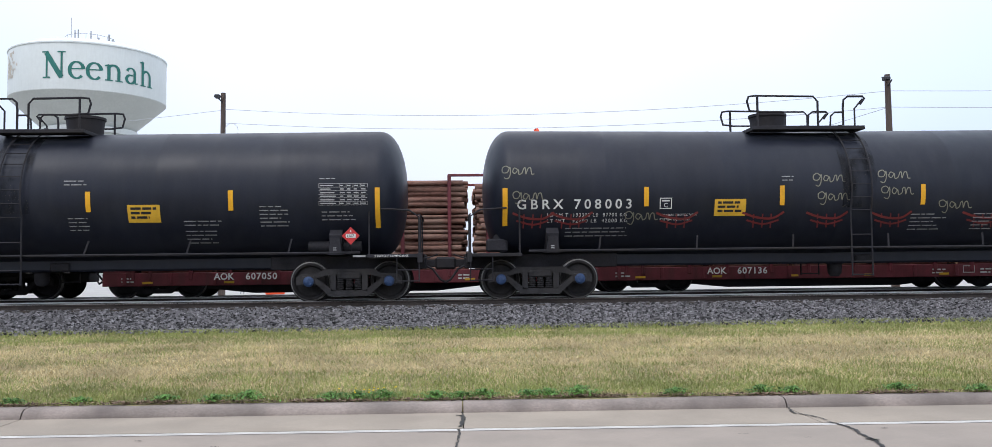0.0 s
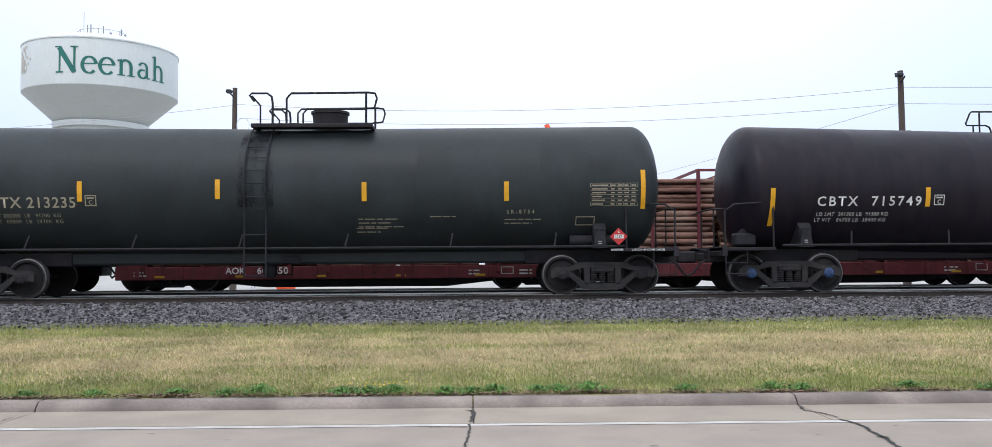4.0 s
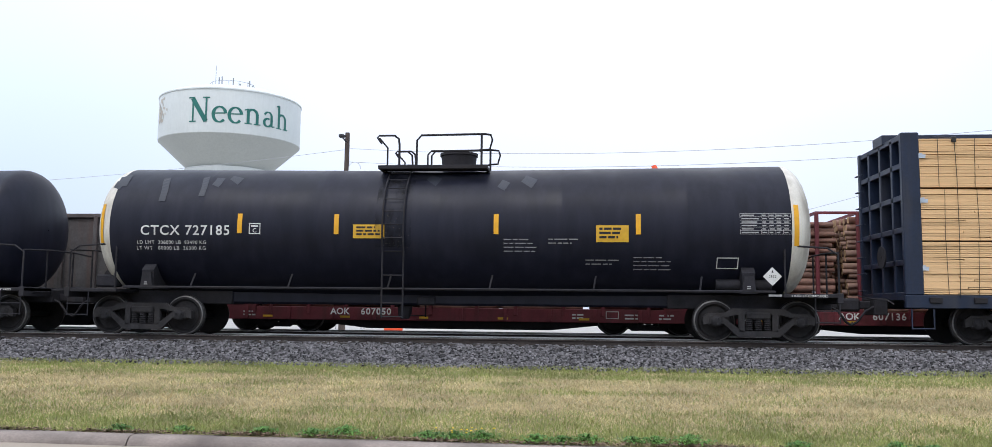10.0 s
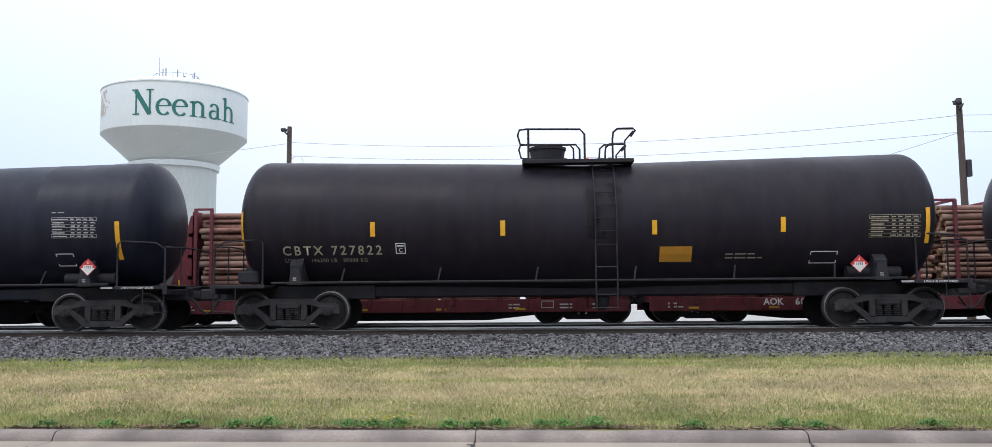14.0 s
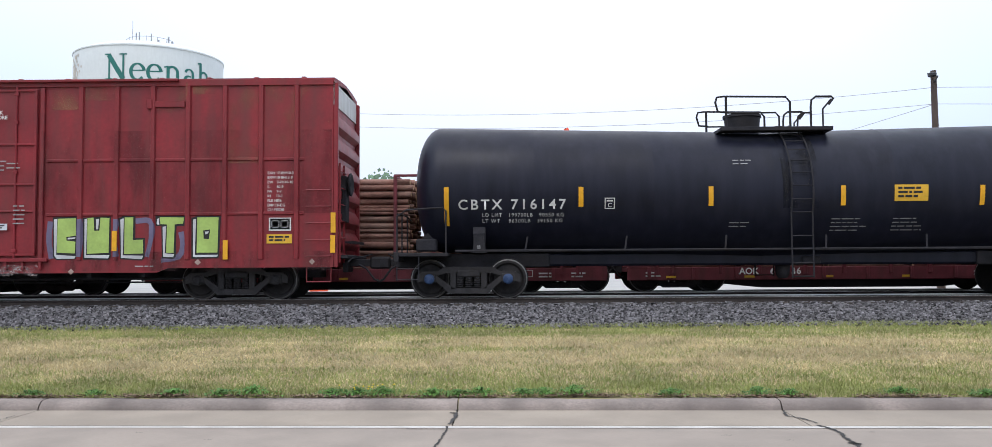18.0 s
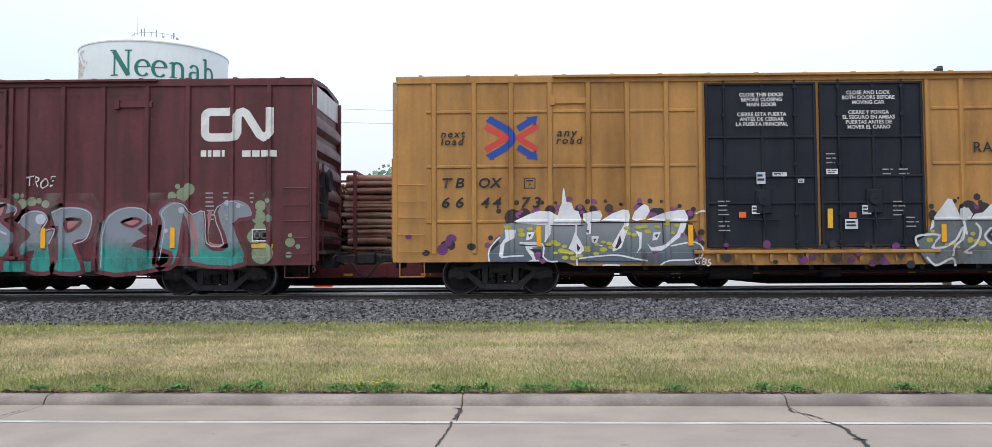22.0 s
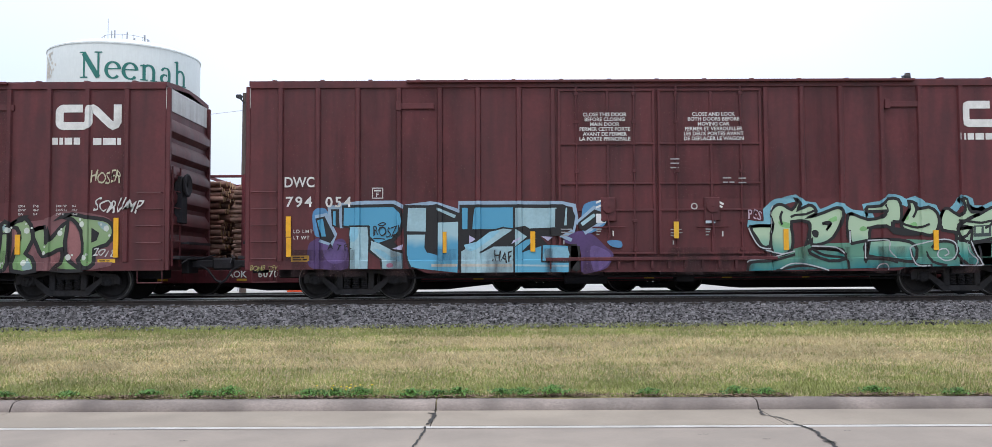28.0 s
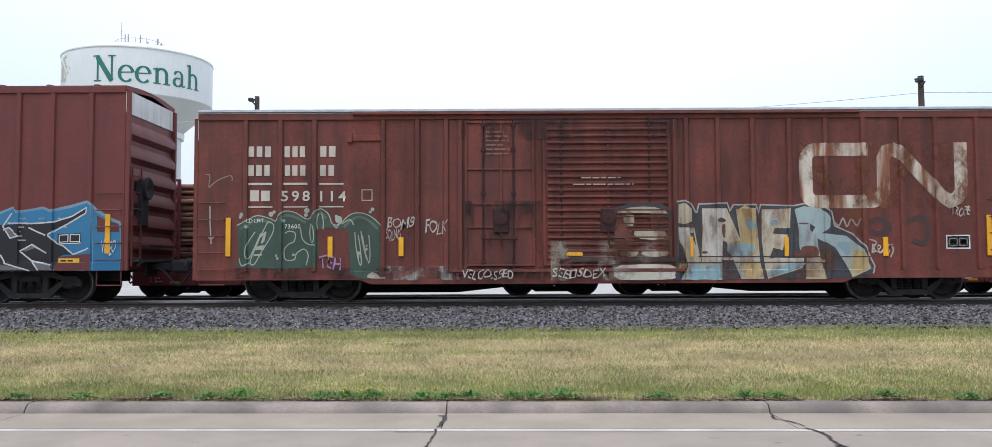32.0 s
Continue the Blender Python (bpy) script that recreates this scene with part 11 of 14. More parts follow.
car, skin = boxcar(p, n, 18.84, box_yellow, "ochre yellow boxcar with black doors and colourful graffiti", posts=[-8.72, -7.82, -6.91, -6.02, -5.13, -4.25, -3.36, 3.38, 4.27, 5.12, 6.00, 6.91, 7.80, 8.69], levels=[4.18, 2.96, 1.68], stops=[-5.59, 5.70], door=((-2.46, -0.09), (-0.02, 2.47)), door_mat=door_black, end_mat=box_yellow)
letters("next", -8.53, 3.64, 0.17, mark_black, car, skin, "painted lettering", long=0.58, bold=0.02, shear=0.2)
letters("load", -8.53, 3.44, 0.17, mark_black, car, skin, "painted lettering", long=0.57, bold=0.02, shear=0.2)
letters("any", -5.83, 3.62, 0.18, mark_black, car, skin, "painted lettering", long=0.47, bold=0.02, shear=0.2)
letters("road", -5.85, 3.44, 0.17, mark_black, car, skin, "painted lettering", long=0.6, bold=0.02, shear=0.2)
letters("TB", -8.52, 2.41, 0.25, mark_black, car, skin, "painted lettering", long=0.52, bold=0.02, shear=0.2)
letters("OX", -7.66, 2.4, 0.25, mark_black, car, skin, "painted lettering", long=0.54, bold=0.02, shear=0.2)
letters("64", -8.52, 1.98, 0.24, mark_black, car, skin, "painted lettering", long=0.53, bold=0.02, shear=0.2)
letters("17", -7.56, 1.97, 0.24, mark_black, car, skin, "painted lettering", long=0.44, bold=0.02, shear=0.2)
letters("95", -6.68, 1.96, 0.24, mark_black, car, skin, "painted lettering", long=0.52, bold=0.02, shear=0.2)
framed_mark(car, -6.54, 2.42, 0.26, 0.26, skin, "F", mark_black)
old_emblem(car, -7.53, -6.27, 3.05, 4.11, skin)
word_rows(car, -1.27, 4.47, ['CLOSE THIS DOOR', 'BEFORE CLOSING', 'MAIN DOOR', '', 'CIERRE ESTA PUERTA', 'ANTES DE CERRAR', 'LA PUERTA PRINCIPAL'], mark_white, skin)
word_rows(car, 1.18, 4.50, ['CLOSE AND LOCK', 'BOTH DOORS BEFORE', 'MOVING CAR', '', 'CIERRE Y PONGA', 'EL SEGURO EN AMBAS', 'PUERTAS ANTES DE', 'MOVER EL CARRO'], mark_white, skin)
letters("RAILCAR POOLING EXPERTS", 3.57, 3.16, 0.22, mark_black, car, skin, "painted lettering", long=4.77, bold=0.0)
pool_emblem(car, 4.96, 6.82, 3.53, 4.10, skin)
tape(car, -6.21, 1.07, 1.52, skin, placard_yellow)
tape(car, -2.81, 1.13, 1.56, skin, placard_yellow)
tape(car, 0.36, 1.44, 1.9, skin)
tape(car, 2.95, 1.09, 1.55, skin)
tape(car, 6.35, 1.1, 1.55, skin)
tape(car, 8.5, 1.09, 1.53, skin, placard_yellow, w=0.2)
tape(car, -8.46, 1.11, 1.56, skin, placard_yellow, w=0.2)
sign(car, -8.45, -7.96, 0.86, 1.04, skin, placard_yellow, mark_black, 2, "")
sign(car, 7.99, 8.49, 0.87, 1.05, skin, placard_yellow, mark_black, 2, "")
prints(car, -8.34, 1.56, 0.45, 1, skin, mark_black, 0.05, 0.1)
prints(car, -8.34, 1.44, 0.35, 1, skin, mark_black, 0.05, 0.1)
prints(car, -7.57, 1.56, 0.4, 1, skin, mark_black, 0.05, 0.1)
prints(car, -7.54, 1.43, 0.35, 1, skin, mark_black, 0.05, 0.1)
prints(car, -5.87, 1.04, 0.57, 2, skin, mark_black, 0.05, 0.1)
prints(car, 0.18, 3.22, 0.26, 3, skin, mark_dim, 0.026250000000000002, 0.1)
prints(car, 1.45, 2.76, 0.23, 2, skin, mark_dim, 0.026250000000000002, 0.1)
prints(car, 1.81, 2.7, 0.23, 2, skin, mark_dim, 0.026250000000000002, 0.1)
prints(car, -2.22, 2.04, 0.29, 4, skin, mark_dim, 0.026250000000000002, 0.1)
prints(car, -2.22, 1.62, 0.26, 3, skin, mark_dim, 0.026250000000000002, 0.1)
prints(car, 1.7, 2.01, 0.35, 4, skin, mark_dim, 0.026250000000000002, 0.1)
prints(car, 1.96, 1.57, 0.26, 3, skin, mark_dim, 0.026250000000000002, 0.1)
sign(car, -1.46, -1.27, 1.79, 1.98, skin, paper, mark_black, 2, "")
sign(car, 1.01, 1.19, 1.8, 1.98, skin, paper, mark_black, 2, "")
sign(car, -0.49, -0.26, 1.98, 2.17, skin, paper, mark_black, 2, "")
sign(car, -1.73, -1.59, 1.69, 1.82, skin, spray(0.6, 0.12, 0.03), None, 2, "")
sign(car, 0.72, 0.87, 1.68, 1.81, skin, spray(0.6, 0.12, 0.03), None, 2, "")
dots(car, 9, 6.97, 7.62, 1.64, 2.08, (0.06, 0.16), [spray(0.55, 0.33, 0.03)], skin, 52, 0.0)
blot(car, [(2.95, 1.88), (3.09, 2.09), (3.21, 2.04), (3.28, 1.87)], spray(0.3, 0.04, 0.2), skin, 0.0007, round_off=3)
blot(car, [(3.49, 1.87), (3.75, 2.11), (3.89, 2.01), (4.04, 1.87)], spray(0.3, 0.04, 0.2), skin, 0.001, round_off=3)
blot(car, [(4.18, 1.86), (4.44, 2.12), (4.6, 1.98), (4.65, 1.86)], spray(0.3, 0.04, 0.2), skin, 0.0013, round_off=3)
blot(car, [(4.72, 1.86), (4.96, 2.16), (5.12, 2.0), (5.17, 1.85)], spray(0.3, 0.04, 0.2), skin, 0.0015999999999999999, round_off=3)
blot(car, [(5.64, 1.85), (5.97, 2.12), (6.09, 2.01), (6.12, 1.84)], spray(0.3, 0.04, 0.2), skin, 0.0018999999999999998, round_off=3)
blot(car, [(6.35, 1.84), (6.59, 2.15), (6.78, 2.0), (6.76, 1.74)], spray(0.3, 0.04, 0.2), skin, 0.0021999999999999997, round_off=3)
blot(car, [(1.65, 0.59), (1.88, 0.96), (2.21, 1.29), (2.63, 1.52), (2.86, 1.38), (2.77, 0.91), (2.4, 0.58)], spray(0.3, 0.04, 0.2), skin, 0.0024999999999999996, round_off=3)
blot(car, [(2.07, 1.25), (2.3, 1.34), (2.46, 1.29), (2.44, 1.0), (2.11, 1.01)], spray(0.3, 0.04, 0.2), skin, 0.0027999999999999995, round_off=3)
spots(car, skin, spray(0.3, 0.04, 0.2), -0.0035, 1.0, (3.35, 1.99, 0.067), (3.99, 2.08, 0.067), (4.63, 1.99, 0.048), (5.64, 2.09, 0.057), (5.57, 2.01, 0.043), (6.98, 2.05, 0.067), (5.31, 2.07, 0.057), (5.38, 1.99, 0.038), (1.67, 1.28, 0.114), (1.55, 1.16, 0.067), (2.07, 1.32, 0.086), (4.27, 2.01, 0.057))
blot(car, [(2.38, 0.59), (2.47, 1.0), (2.91, 1.0), (2.65, 1.38), (2.74, 1.67), (2.84, 1.86), (6.78, 1.86), (7.11, 1.85), (7.41, 1.68), (7.4, 0.52)], spray(0.105, 0.016, 0.028), skin, 0.002)
line(car, [(2.47, 1.0), (2.89, 0.99), (2.67, 1.38), (2.72, 1.67), (2.85, 1.84), (3.8, 1.84), (3.9, 1.77), (4.01, 1.87), (4.74, 1.87), (4.82, 1.78), (5.03, 1.81), (5.1, 1.88), (5.97, 1.86), (6.09, 1.87), (6.4, 1.86), (6.71, 1.71), (6.8, 1.87), (7.18, 1.85), (7.4, 1.68)], 0.055, spray(0.47, 0.43, 0.27), skin, 0.005, 1)
cw14 = spray(0.5, 0.5, 0.55)
glyph(car, [(2.39, 0.63), (2.51, 0.95), (2.65, 0.95), (3.01, 0.99), (2.75, 1.38), (2.86, 1.8), (3.75, 1.8), (3.62, 1.37), (3.12, 1.37), (3.34, 0.9), (3.27, 0.62)], spray(0.022, 0.215, 0.42), cw14, skin, 0.035, None, (0, 1), 0, 0.006)
glyph(car, [(3.55, 0.61), (3.85, 1.74), (4.3, 1.8), (4.18, 1.34), (4.46, 1.34), (4.51, 1.73), (4.84, 1.79), (4.7, 1.21), (4.56, 0.61), (4.07, 0.61), (4.23, 0.89), (4.32, 1.08), (4.18, 1.08), (3.99, 0.89), (4.02, 0.61)], spray(0.27, 0.42, 0.12), cw14, skin, 0.035, None, (0, 1), 0, 0.006)
glyph(car, [(4.84, 0.62), (5.12, 1.8), (5.88, 1.78), (5.6, 0.61)], spray(0.022, 0.215, 0.42), cw14, skin, 0.035, None, (0, 1), 0, 0.006)
glyph(car, [(5.22, 1.06), (5.34, 1.5), (5.6, 1.49), (5.45, 1.01)], spray(0.105, 0.016, 0.028), cw14, skin, 0.04, None, (0, 1), 0, 0.008)
glyph(car, [(5.76, 0.61), (6.09, 1.82), (6.35, 1.81), (6.16, 0.89), (6.45, 1.19), (6.59, 1.33), (6.78, 1.83), (7.18, 1.83), (6.87, 0.73), (6.68, 0.71), (6.64, 0.6), (6.47, 0.6), (6.45, 0.95), (6.21, 0.6)], spray(0.022, 0.215, 0.42), cw14, skin, 0.035, None, (0, 1), 0, 0.006)
blots(car, skin, spray(0.5, 0.5, 0.55), 0.0095, 0, [(3.66, 1.42), (3.76, 1.63), (3.8, 1.61), (3.71, 1.35)], [(4.25, 1.43), (4.3, 1.7), (4.39, 1.67), (4.37, 1.41)], [(4.83, 1.43), (4.88, 1.64), (5.02, 1.57), (4.97, 1.33)], [(4.71, 0.93), (4.77, 1.12), (4.88, 1.0), (4.82, 0.87)], [(5.27, 1.3), (5.31, 1.47), (5.48, 1.44), (5.43, 1.25)], [(5.26, 1.14), (5.29, 1.23), (5.41, 1.21), (5.37, 1.09)], [(5.76, 1.27), (5.81, 1.49), (5.93, 1.51), (5.88, 1.22)], [(5.64, 0.73), (5.71, 0.92), (5.81, 0.89), (5.76, 0.7)])
blots(car, skin, spray(0.5, 0.5, 0.55), 0.0095, 0, [(7.06, 1.19), (7.14, 1.42), (7.33, 1.28), (7.25, 1.04)], [(6.26, 0.65), (6.38, 0.93), (6.47, 0.79), (6.38, 0.63)], [(3.3, 0.64), (3.34, 0.76), (3.52, 0.66)], [(4.65, 0.62), (4.7, 0.72), (4.82, 0.62)], [(4.04, 0.63), (4.09, 0.75), (4.21, 0.65)], [(6.45, 1.5), (6.61, 1.57), (6.66, 1.48)], [(7.28, 1.47), (7.39, 1.61), (7.39, 1.42)])
spots(car, skin, spray(0.3, 0.04, 0.2), 0.0105, 1.0, (3.86, 1.01, 0.124), (4.02, 1.2, 0.062), (3.99, 0.99, 0.048), (4.6, 1.33, 0.114), (4.51, 1.22, 0.043), (4.49, 1.12, 0.038), (6.05, 1.34, 0.057), (6.19, 1.29, 0.057), (4.98, 1.04, 0.067), (6.68, 1.0, 0.086), (3.03, 1.02, 0.057), (3.07, 1.42, 0.057), (5.62, 1.25, 0.062))
spots(car, skin, spray(0.3, 0.04, 0.2), 0.0105, 1.0, (2.8, 0.88, 0.048), (6.78, 1.24, 0.038), (5.93, 1.03, 0.038))
spots(car, skin, spray(0.24, 0.38, 0.1), 0.0105, 1.0, (3.36, 1.54, 0.067), (3.52, 1.55, 0.076), (5.68, 1.68, 0.086), (5.15, 0.98, 0.076), (2.87, 0.82, 0.057), (6.19, 1.55, 0.067), (6.76, 1.17, 0.067), (6.57, 0.98, 0.057), (4.94, 0.83, 0.057))
sign(car, 7.52, 7.72, 1.23, 1.58, skin, mark_white, None, 2, "")
sign(car, 7.55, 7.7, 1.26, 1.55, skin, panel_dark)
for u in (7.58, 7.64):
    framed_mark(car, u, 1.30, 0.03, 0.21, lambda x, z: skin(7.63, 1.41) - 0.016, "", mark_dim)
tag(car, "MAD", 7.96, 1.42, 0.16, chalk_white, skin, 0.25, 0.29)
tag(car, "HEM", 7.95, 1.13, 0.2, chalk_white, skin, 0.25, 0.35)
tag(car, "VNF-RH", 1.71, 0.61, 0.12, chalk_white, skin, 0.25, 0.65)
for i, (u, v) in enumerate([('EXH', '17-0'), ('EXW', '10-8'), ('EW', '9-7'), ('IL', '60-9'), ('IW', '9-6'), ('IH', '13-1'), ('CU FT', '7550')]):
    letters(u, 6.26, 2.30 - i * 0.098, 0.059, faint_black, car, skin, name="stencil", bold=0.004)
    letters(v, 6.58, 2.30 - i * 0.098, 0.059, faint_black, car, skin, name="stencil", bold=0.004)
for i, (u, v) in enumerate([('EXH W', '8-2'), ('EXW H', '15-5'), ('EW H', '16-10'), ('EMPTY C.G.', '5-2'), ('FLOOR H', '3-8')]):
    letters(u, 7.16, 2.29 - i * 0.098, 0.059, faint_black, car, skin, name="stencil", bold=0.004)
    letters(v, 7.48, 2.29 - i * 0.098, 0.059, faint_black, car, skin, name="stencil", bold=0.004)
p, n = mid(15)
car, skin = boxcar(p, n, 18.84, box_brown, "brown boxcar with sky blue and green graffiti", low=0.70, posts=[-8.72, -7.87, -6.96, -6.02, -5.08, -4.21, -3.27, 3.24, 4.14, 5.09, 5.97, 6.92, 7.87, 8.74], levels=[], stops=[-5.66, 5.57], door=((-2.38, -0.16), (-0.09, 2.29)))
letters("DWC", -8.62, 2.58, 0.24, mark_white, car, skin, "painted lettering", long=0.68, bold=0.016)
letters("794", -8.59, 2.13, 0.24, mark_white, car, skin, "painted lettering", long=0.6, bold=0.016)
letters("054", -7.69, 2.12, 0.24, mark_white, car, skin, "painted lettering", long=0.59, bold=0.016)
framed_mark(car, -6.63, 2.31, 0.25, 0.25, skin, "F", mark_white)
letters("LD LMT", -8.41, 1.53, 0.08, mark_white, car, skin, "painted lettering", long=0.43, bold=0.004)
letters("LT WT", -8.41, 1.39, 0.08, mark_white, car, skin, "painted lettering", long=0.36, bold=0.004)
word_rows(car, -1.31, 4.16, ['CLOSE THIS DOOR', 'BEFORE CLOSING', 'MAIN DOOR', 'FERMER CETTE PORTE', 'AVANT DE FERMER', 'LA PORTE PRINCIPALE'], mark_white, skin)
word_rows(car, 1.18, 4.16, ['CLOSE AND LOCK', 'BOTH DOORS BEFORE', 'MOVING CAR', 'FERMER ET VERROUILLER', 'LES DEUX PORTES AVANT', 'DE DEPLACER LE WAGON'], mark_white, skin)
tape(car, -8.53, 1.45, 1.91, skin)
tape(car, -8.52, 0.99, 1.43, skin)
tape(car, -4.99, 1.06, 1.54, skin)
tape(car, -2.97, 1.08, 1.54, skin)
tape(car, 2.82, 1.08, 1.56, skin)
tape(car, 6.26, 1.06, 1.52, skin)
tape(car, 0.29, 1.36, 1.74, skin, placard_yellow)
sign(car, -8.47, -8.06, 0.87, 1.02, skin, placard_yellow, mark_black, 2, "")
rail_noodle(car, 6.95, 8.55, 3.89, 4.50, mark_white, skin, w=0.18)
prints(car, 6.88, 3.6, 1.68, 1, skin, mark_white, 0.15, 0.2)
prints(car, 0.18, 3.16, 0.26, 3, skin, mark_dim, 0.03, 0.1)
prints(car, 1.37, 2.72, 0.26, 2, skin, mark_dim, 0.03, 0.1)
prints(car, 1.73, 2.71, 0.23, 2, skin, mark_dim, 0.03, 0.1)
prints(car, -1.4, 2.15, 0.32, 4, skin, mark_dim, 0.03, 0.1)
pale, sky = spray(0.3, 0.45, 0.5), fade((0.075, 0.28, 0.43), (0.1, 0.33, 0.47), 0.8, 1.6)
wash, plum = spray(0.26, 0.36, 0.47), spray(0.075, 0.04, 0.125)
blots(car, skin, plum, 0.0, 3, [(-8.06, 0.78), (-8.09, 1.22), (-7.94, 1.38), (-7.75, 1.41), (-7.56, 1.33), (-7.32, 1.4), (-7.19, 1.21), (-7.18, 0.72), (-7.75, 0.71)], [(-2.28, 1.3), (-2.09, 1.49), (-1.8, 1.54), (-1.56, 1.42), (-1.32, 1.18), (-1.15, 1.03), (-1.18, 0.89), (-1.3, 0.7), (-1.57, 0.61), (-1.88, 0.61), (-1.9, 1.13)])
blots(car, skin, spray(0.12, 0.075, 0.21), 0.001, 3, [(-7.75, 1.26), (-7.51, 1.33), (-7.22, 1.28), (-7.22, 0.92), (-7.51, 0.83), (-7.7, 0.97)], [(-1.66, 1.18), (-1.37, 1.13), (-1.2, 0.98), (-1.32, 0.74), (-1.61, 0.65)])
blots(car, skin, spray(0.08, 0.22, 0.4), 0.0005, 3, [(-7.99, 1.94), (-7.9, 2.08), (-7.71, 2.09), (-7.61, 1.93), (-7.63, 1.74), (-7.75, 1.45), (-7.94, 1.5)], [(-1.84, 2.05), (-1.69, 2.2), (-1.4, 2.21), (-1.26, 1.99), (-1.31, 1.71), (-1.6, 1.51), (-1.84, 1.54)], [(-1.29, 1.3), (-1.12, 1.33), (-0.96, 1.29), (-0.96, 1.16), (-1.17, 1.18)])
lines(car, skin, wash, 0.0015, 0.085, 1, [(-7.32, 1.64), (-7.37, 2.17), (-6.79, 2.22), (-6.12, 2.22), (-5.93, 2.12), (-5.3, 2.2), (-5.16, 2.18), (-4.63, 2.01), (-4.62, 2.2), (-3.43, 2.2), (-2.32, 2.18), (-2.03, 2.12), (-1.98, 1.85), (-2.06, 1.54), (-2.28, 1.42), (-2.09, 1.33)], [(-7.58, 1.64), (-7.6, 2.12), (-7.38, 2.11)], [(-7.92, 1.89), (-7.68, 1.94), (-7.47, 1.5), (-7.56, 1.28), (-7.82, 1.36)], [(-1.98, 1.71), (-1.57, 2.07), (-1.32, 1.96), (-1.36, 1.76), (-1.8, 1.49)])
blots(car, skin, mark_black, 0.003, 0, [(-7.32, 2.16), (-6.15, 2.19), (-5.97, 2.07), (-5.88, 1.83), (-5.97, 1.49), (-6.13, 1.32), (-5.92, 1.1), (-5.92, 0.71), (-6.43, 0.71), (-6.46, 0.92), (-6.72, 1.1), (-6.72, 0.71), (-7.16, 0.71), (-7.16, 1.64), (-7.31, 1.65)], [(-5.92, 2.16), (-5.3, 2.15), (-5.16, 2.18), (-4.62, 1.96), (-4.61, 2.16), (-3.39, 2.16), (-2.28, 2.15), (-2.08, 2.05), (-2, 1.88), (-2.06, 1.57), (-2.3, 1.54), (-2.3, 1.43), (-2.8, 1.43), (-2.62, 1.23), (-1.91, 1.2), (-1.91, 0.93), (-2.15, 0.61), (-5.62, 0.71), (-5.79, 0.72), (-5.87, 0.96), (-5.93, 1.78)], [(-7.57, 2.07), (-7.38, 2.07), (-7.38, 1.65), (-7.54, 1.68)], [(-7.91, 1.86), (-7.71, 1.91), (-7.48, 1.45), (-7.58, 1.3), (-7.8, 1.38)])
blots(car, skin, mark_black, 0.003, 0, [(-1.95, 1.72), (-1.57, 2.03), (-1.35, 1.95), (-1.38, 1.79), (-1.79, 1.53), (-1.91, 1.6)], [(-2.11, 1.24), (-1.98, 1.25), (-1.9, 0.68), (-1.99, 0.61), (-2.13, 0.7)])
blots(car, skin, sky, 0.006, 0, [(-7.27, 2.1), (-6.15, 2.11), (-6, 1.97), (-5.96, 1.78), (-6.03, 1.56), (-6.19, 1.4), (-6.48, 1.3), (-6.58, 1.33), (-6.68, 1.45), (-6.68, 1.69), (-7.13, 1.68), (-7.28, 1.7)], [(-4.29, 2.09), (-3.42, 2.09), (-3.42, 1.62), (-3.62, 1.64), (-3.82, 1.59), (-4.35, 1.59), (-4.32, 1.92)], [(-4.58, 2.09), (-4.45, 2.08), (-4.46, 1.6), (-4.58, 1.6)], [(-3.38, 1.18), (-3.12, 1.35), (-2.87, 1.39), (-3.19, 1.07), (-2.7, 1.23), (-2.18, 1.2), (-2.16, 0.89), (-2.17, 0.61), (-3.38, 0.61)], [(-7.52, 2.02), (-7.46, 2.03), (-7.46, 1.69), (-7.52, 1.72)], [(-7.87, 1.81), (-7.75, 1.86), (-7.68, 1.45), (-7.78, 1.45)], [(-4.68, 0.91), (-4.69, 0.61), (-5.57, 0.71), (-5.74, 0.75), (-5.83, 0.96), (-5.43, 0.96), (-5.16, 0.98)])
blots(car, skin, pale, 0.0065, 0, [(-7.13, 1.68), (-6.71, 1.68), (-6.73, 0.71), (-7.13, 0.71)], [(-6.65, 1.35), (-6.46, 1.28), (-6.15, 1.11), (-5.94, 1.07), (-5.94, 0.71), (-6.39, 0.71), (-6.41, 0.92), (-6.67, 1.14)], [(-5.81, 2.09), (-5.37, 2.09), (-5.39, 1.55), (-5.84, 1.56)], [(-3.7, 1.62), (-3.43, 1.58), (-4.18, 1.07), (-3.88, 1.2), (-3.42, 1.2), (-3.42, 0.61), (-4.6, 0.61), (-4.6, 1.09), (-4.3, 1.27)], [(-3.37, 2.08), (-2.43, 2.07), (-2.45, 1.61), (-3.02, 1.59), (-3.14, 1.67), (-3.37, 1.63)], [(-3.38, 1.61), (-3.1, 1.42), (-3.39, 1.19)], [(-2.22, 2.07), (-2.19, 2.07), (-2.2, 1.67), (-2.26, 1.67)], [(-1.89, 1.72), (-1.58, 1.94), (-1.54, 1.88), (-1.84, 1.65)], [(-5.16, 2.1), (-4.72, 1.92), (-4.75, 1.85), (-5.16, 2.04)])
blots(car, skin, fade((0.3, 0.45, 0.5), (0.075, 0.28, 0.43), 1.2, 1.4), 0.007, 0, [(-5.83, 1.48), (-5.4, 1.48), (-5.41, 1.18), (-5.36, 1.07), (-5.21, 1.03), (-5.14, 1), (-5.13, 1.75), (-4.67, 1.77), (-4.68, 0.88), (-5.76, 0.89), (-5.84, 1.01)])
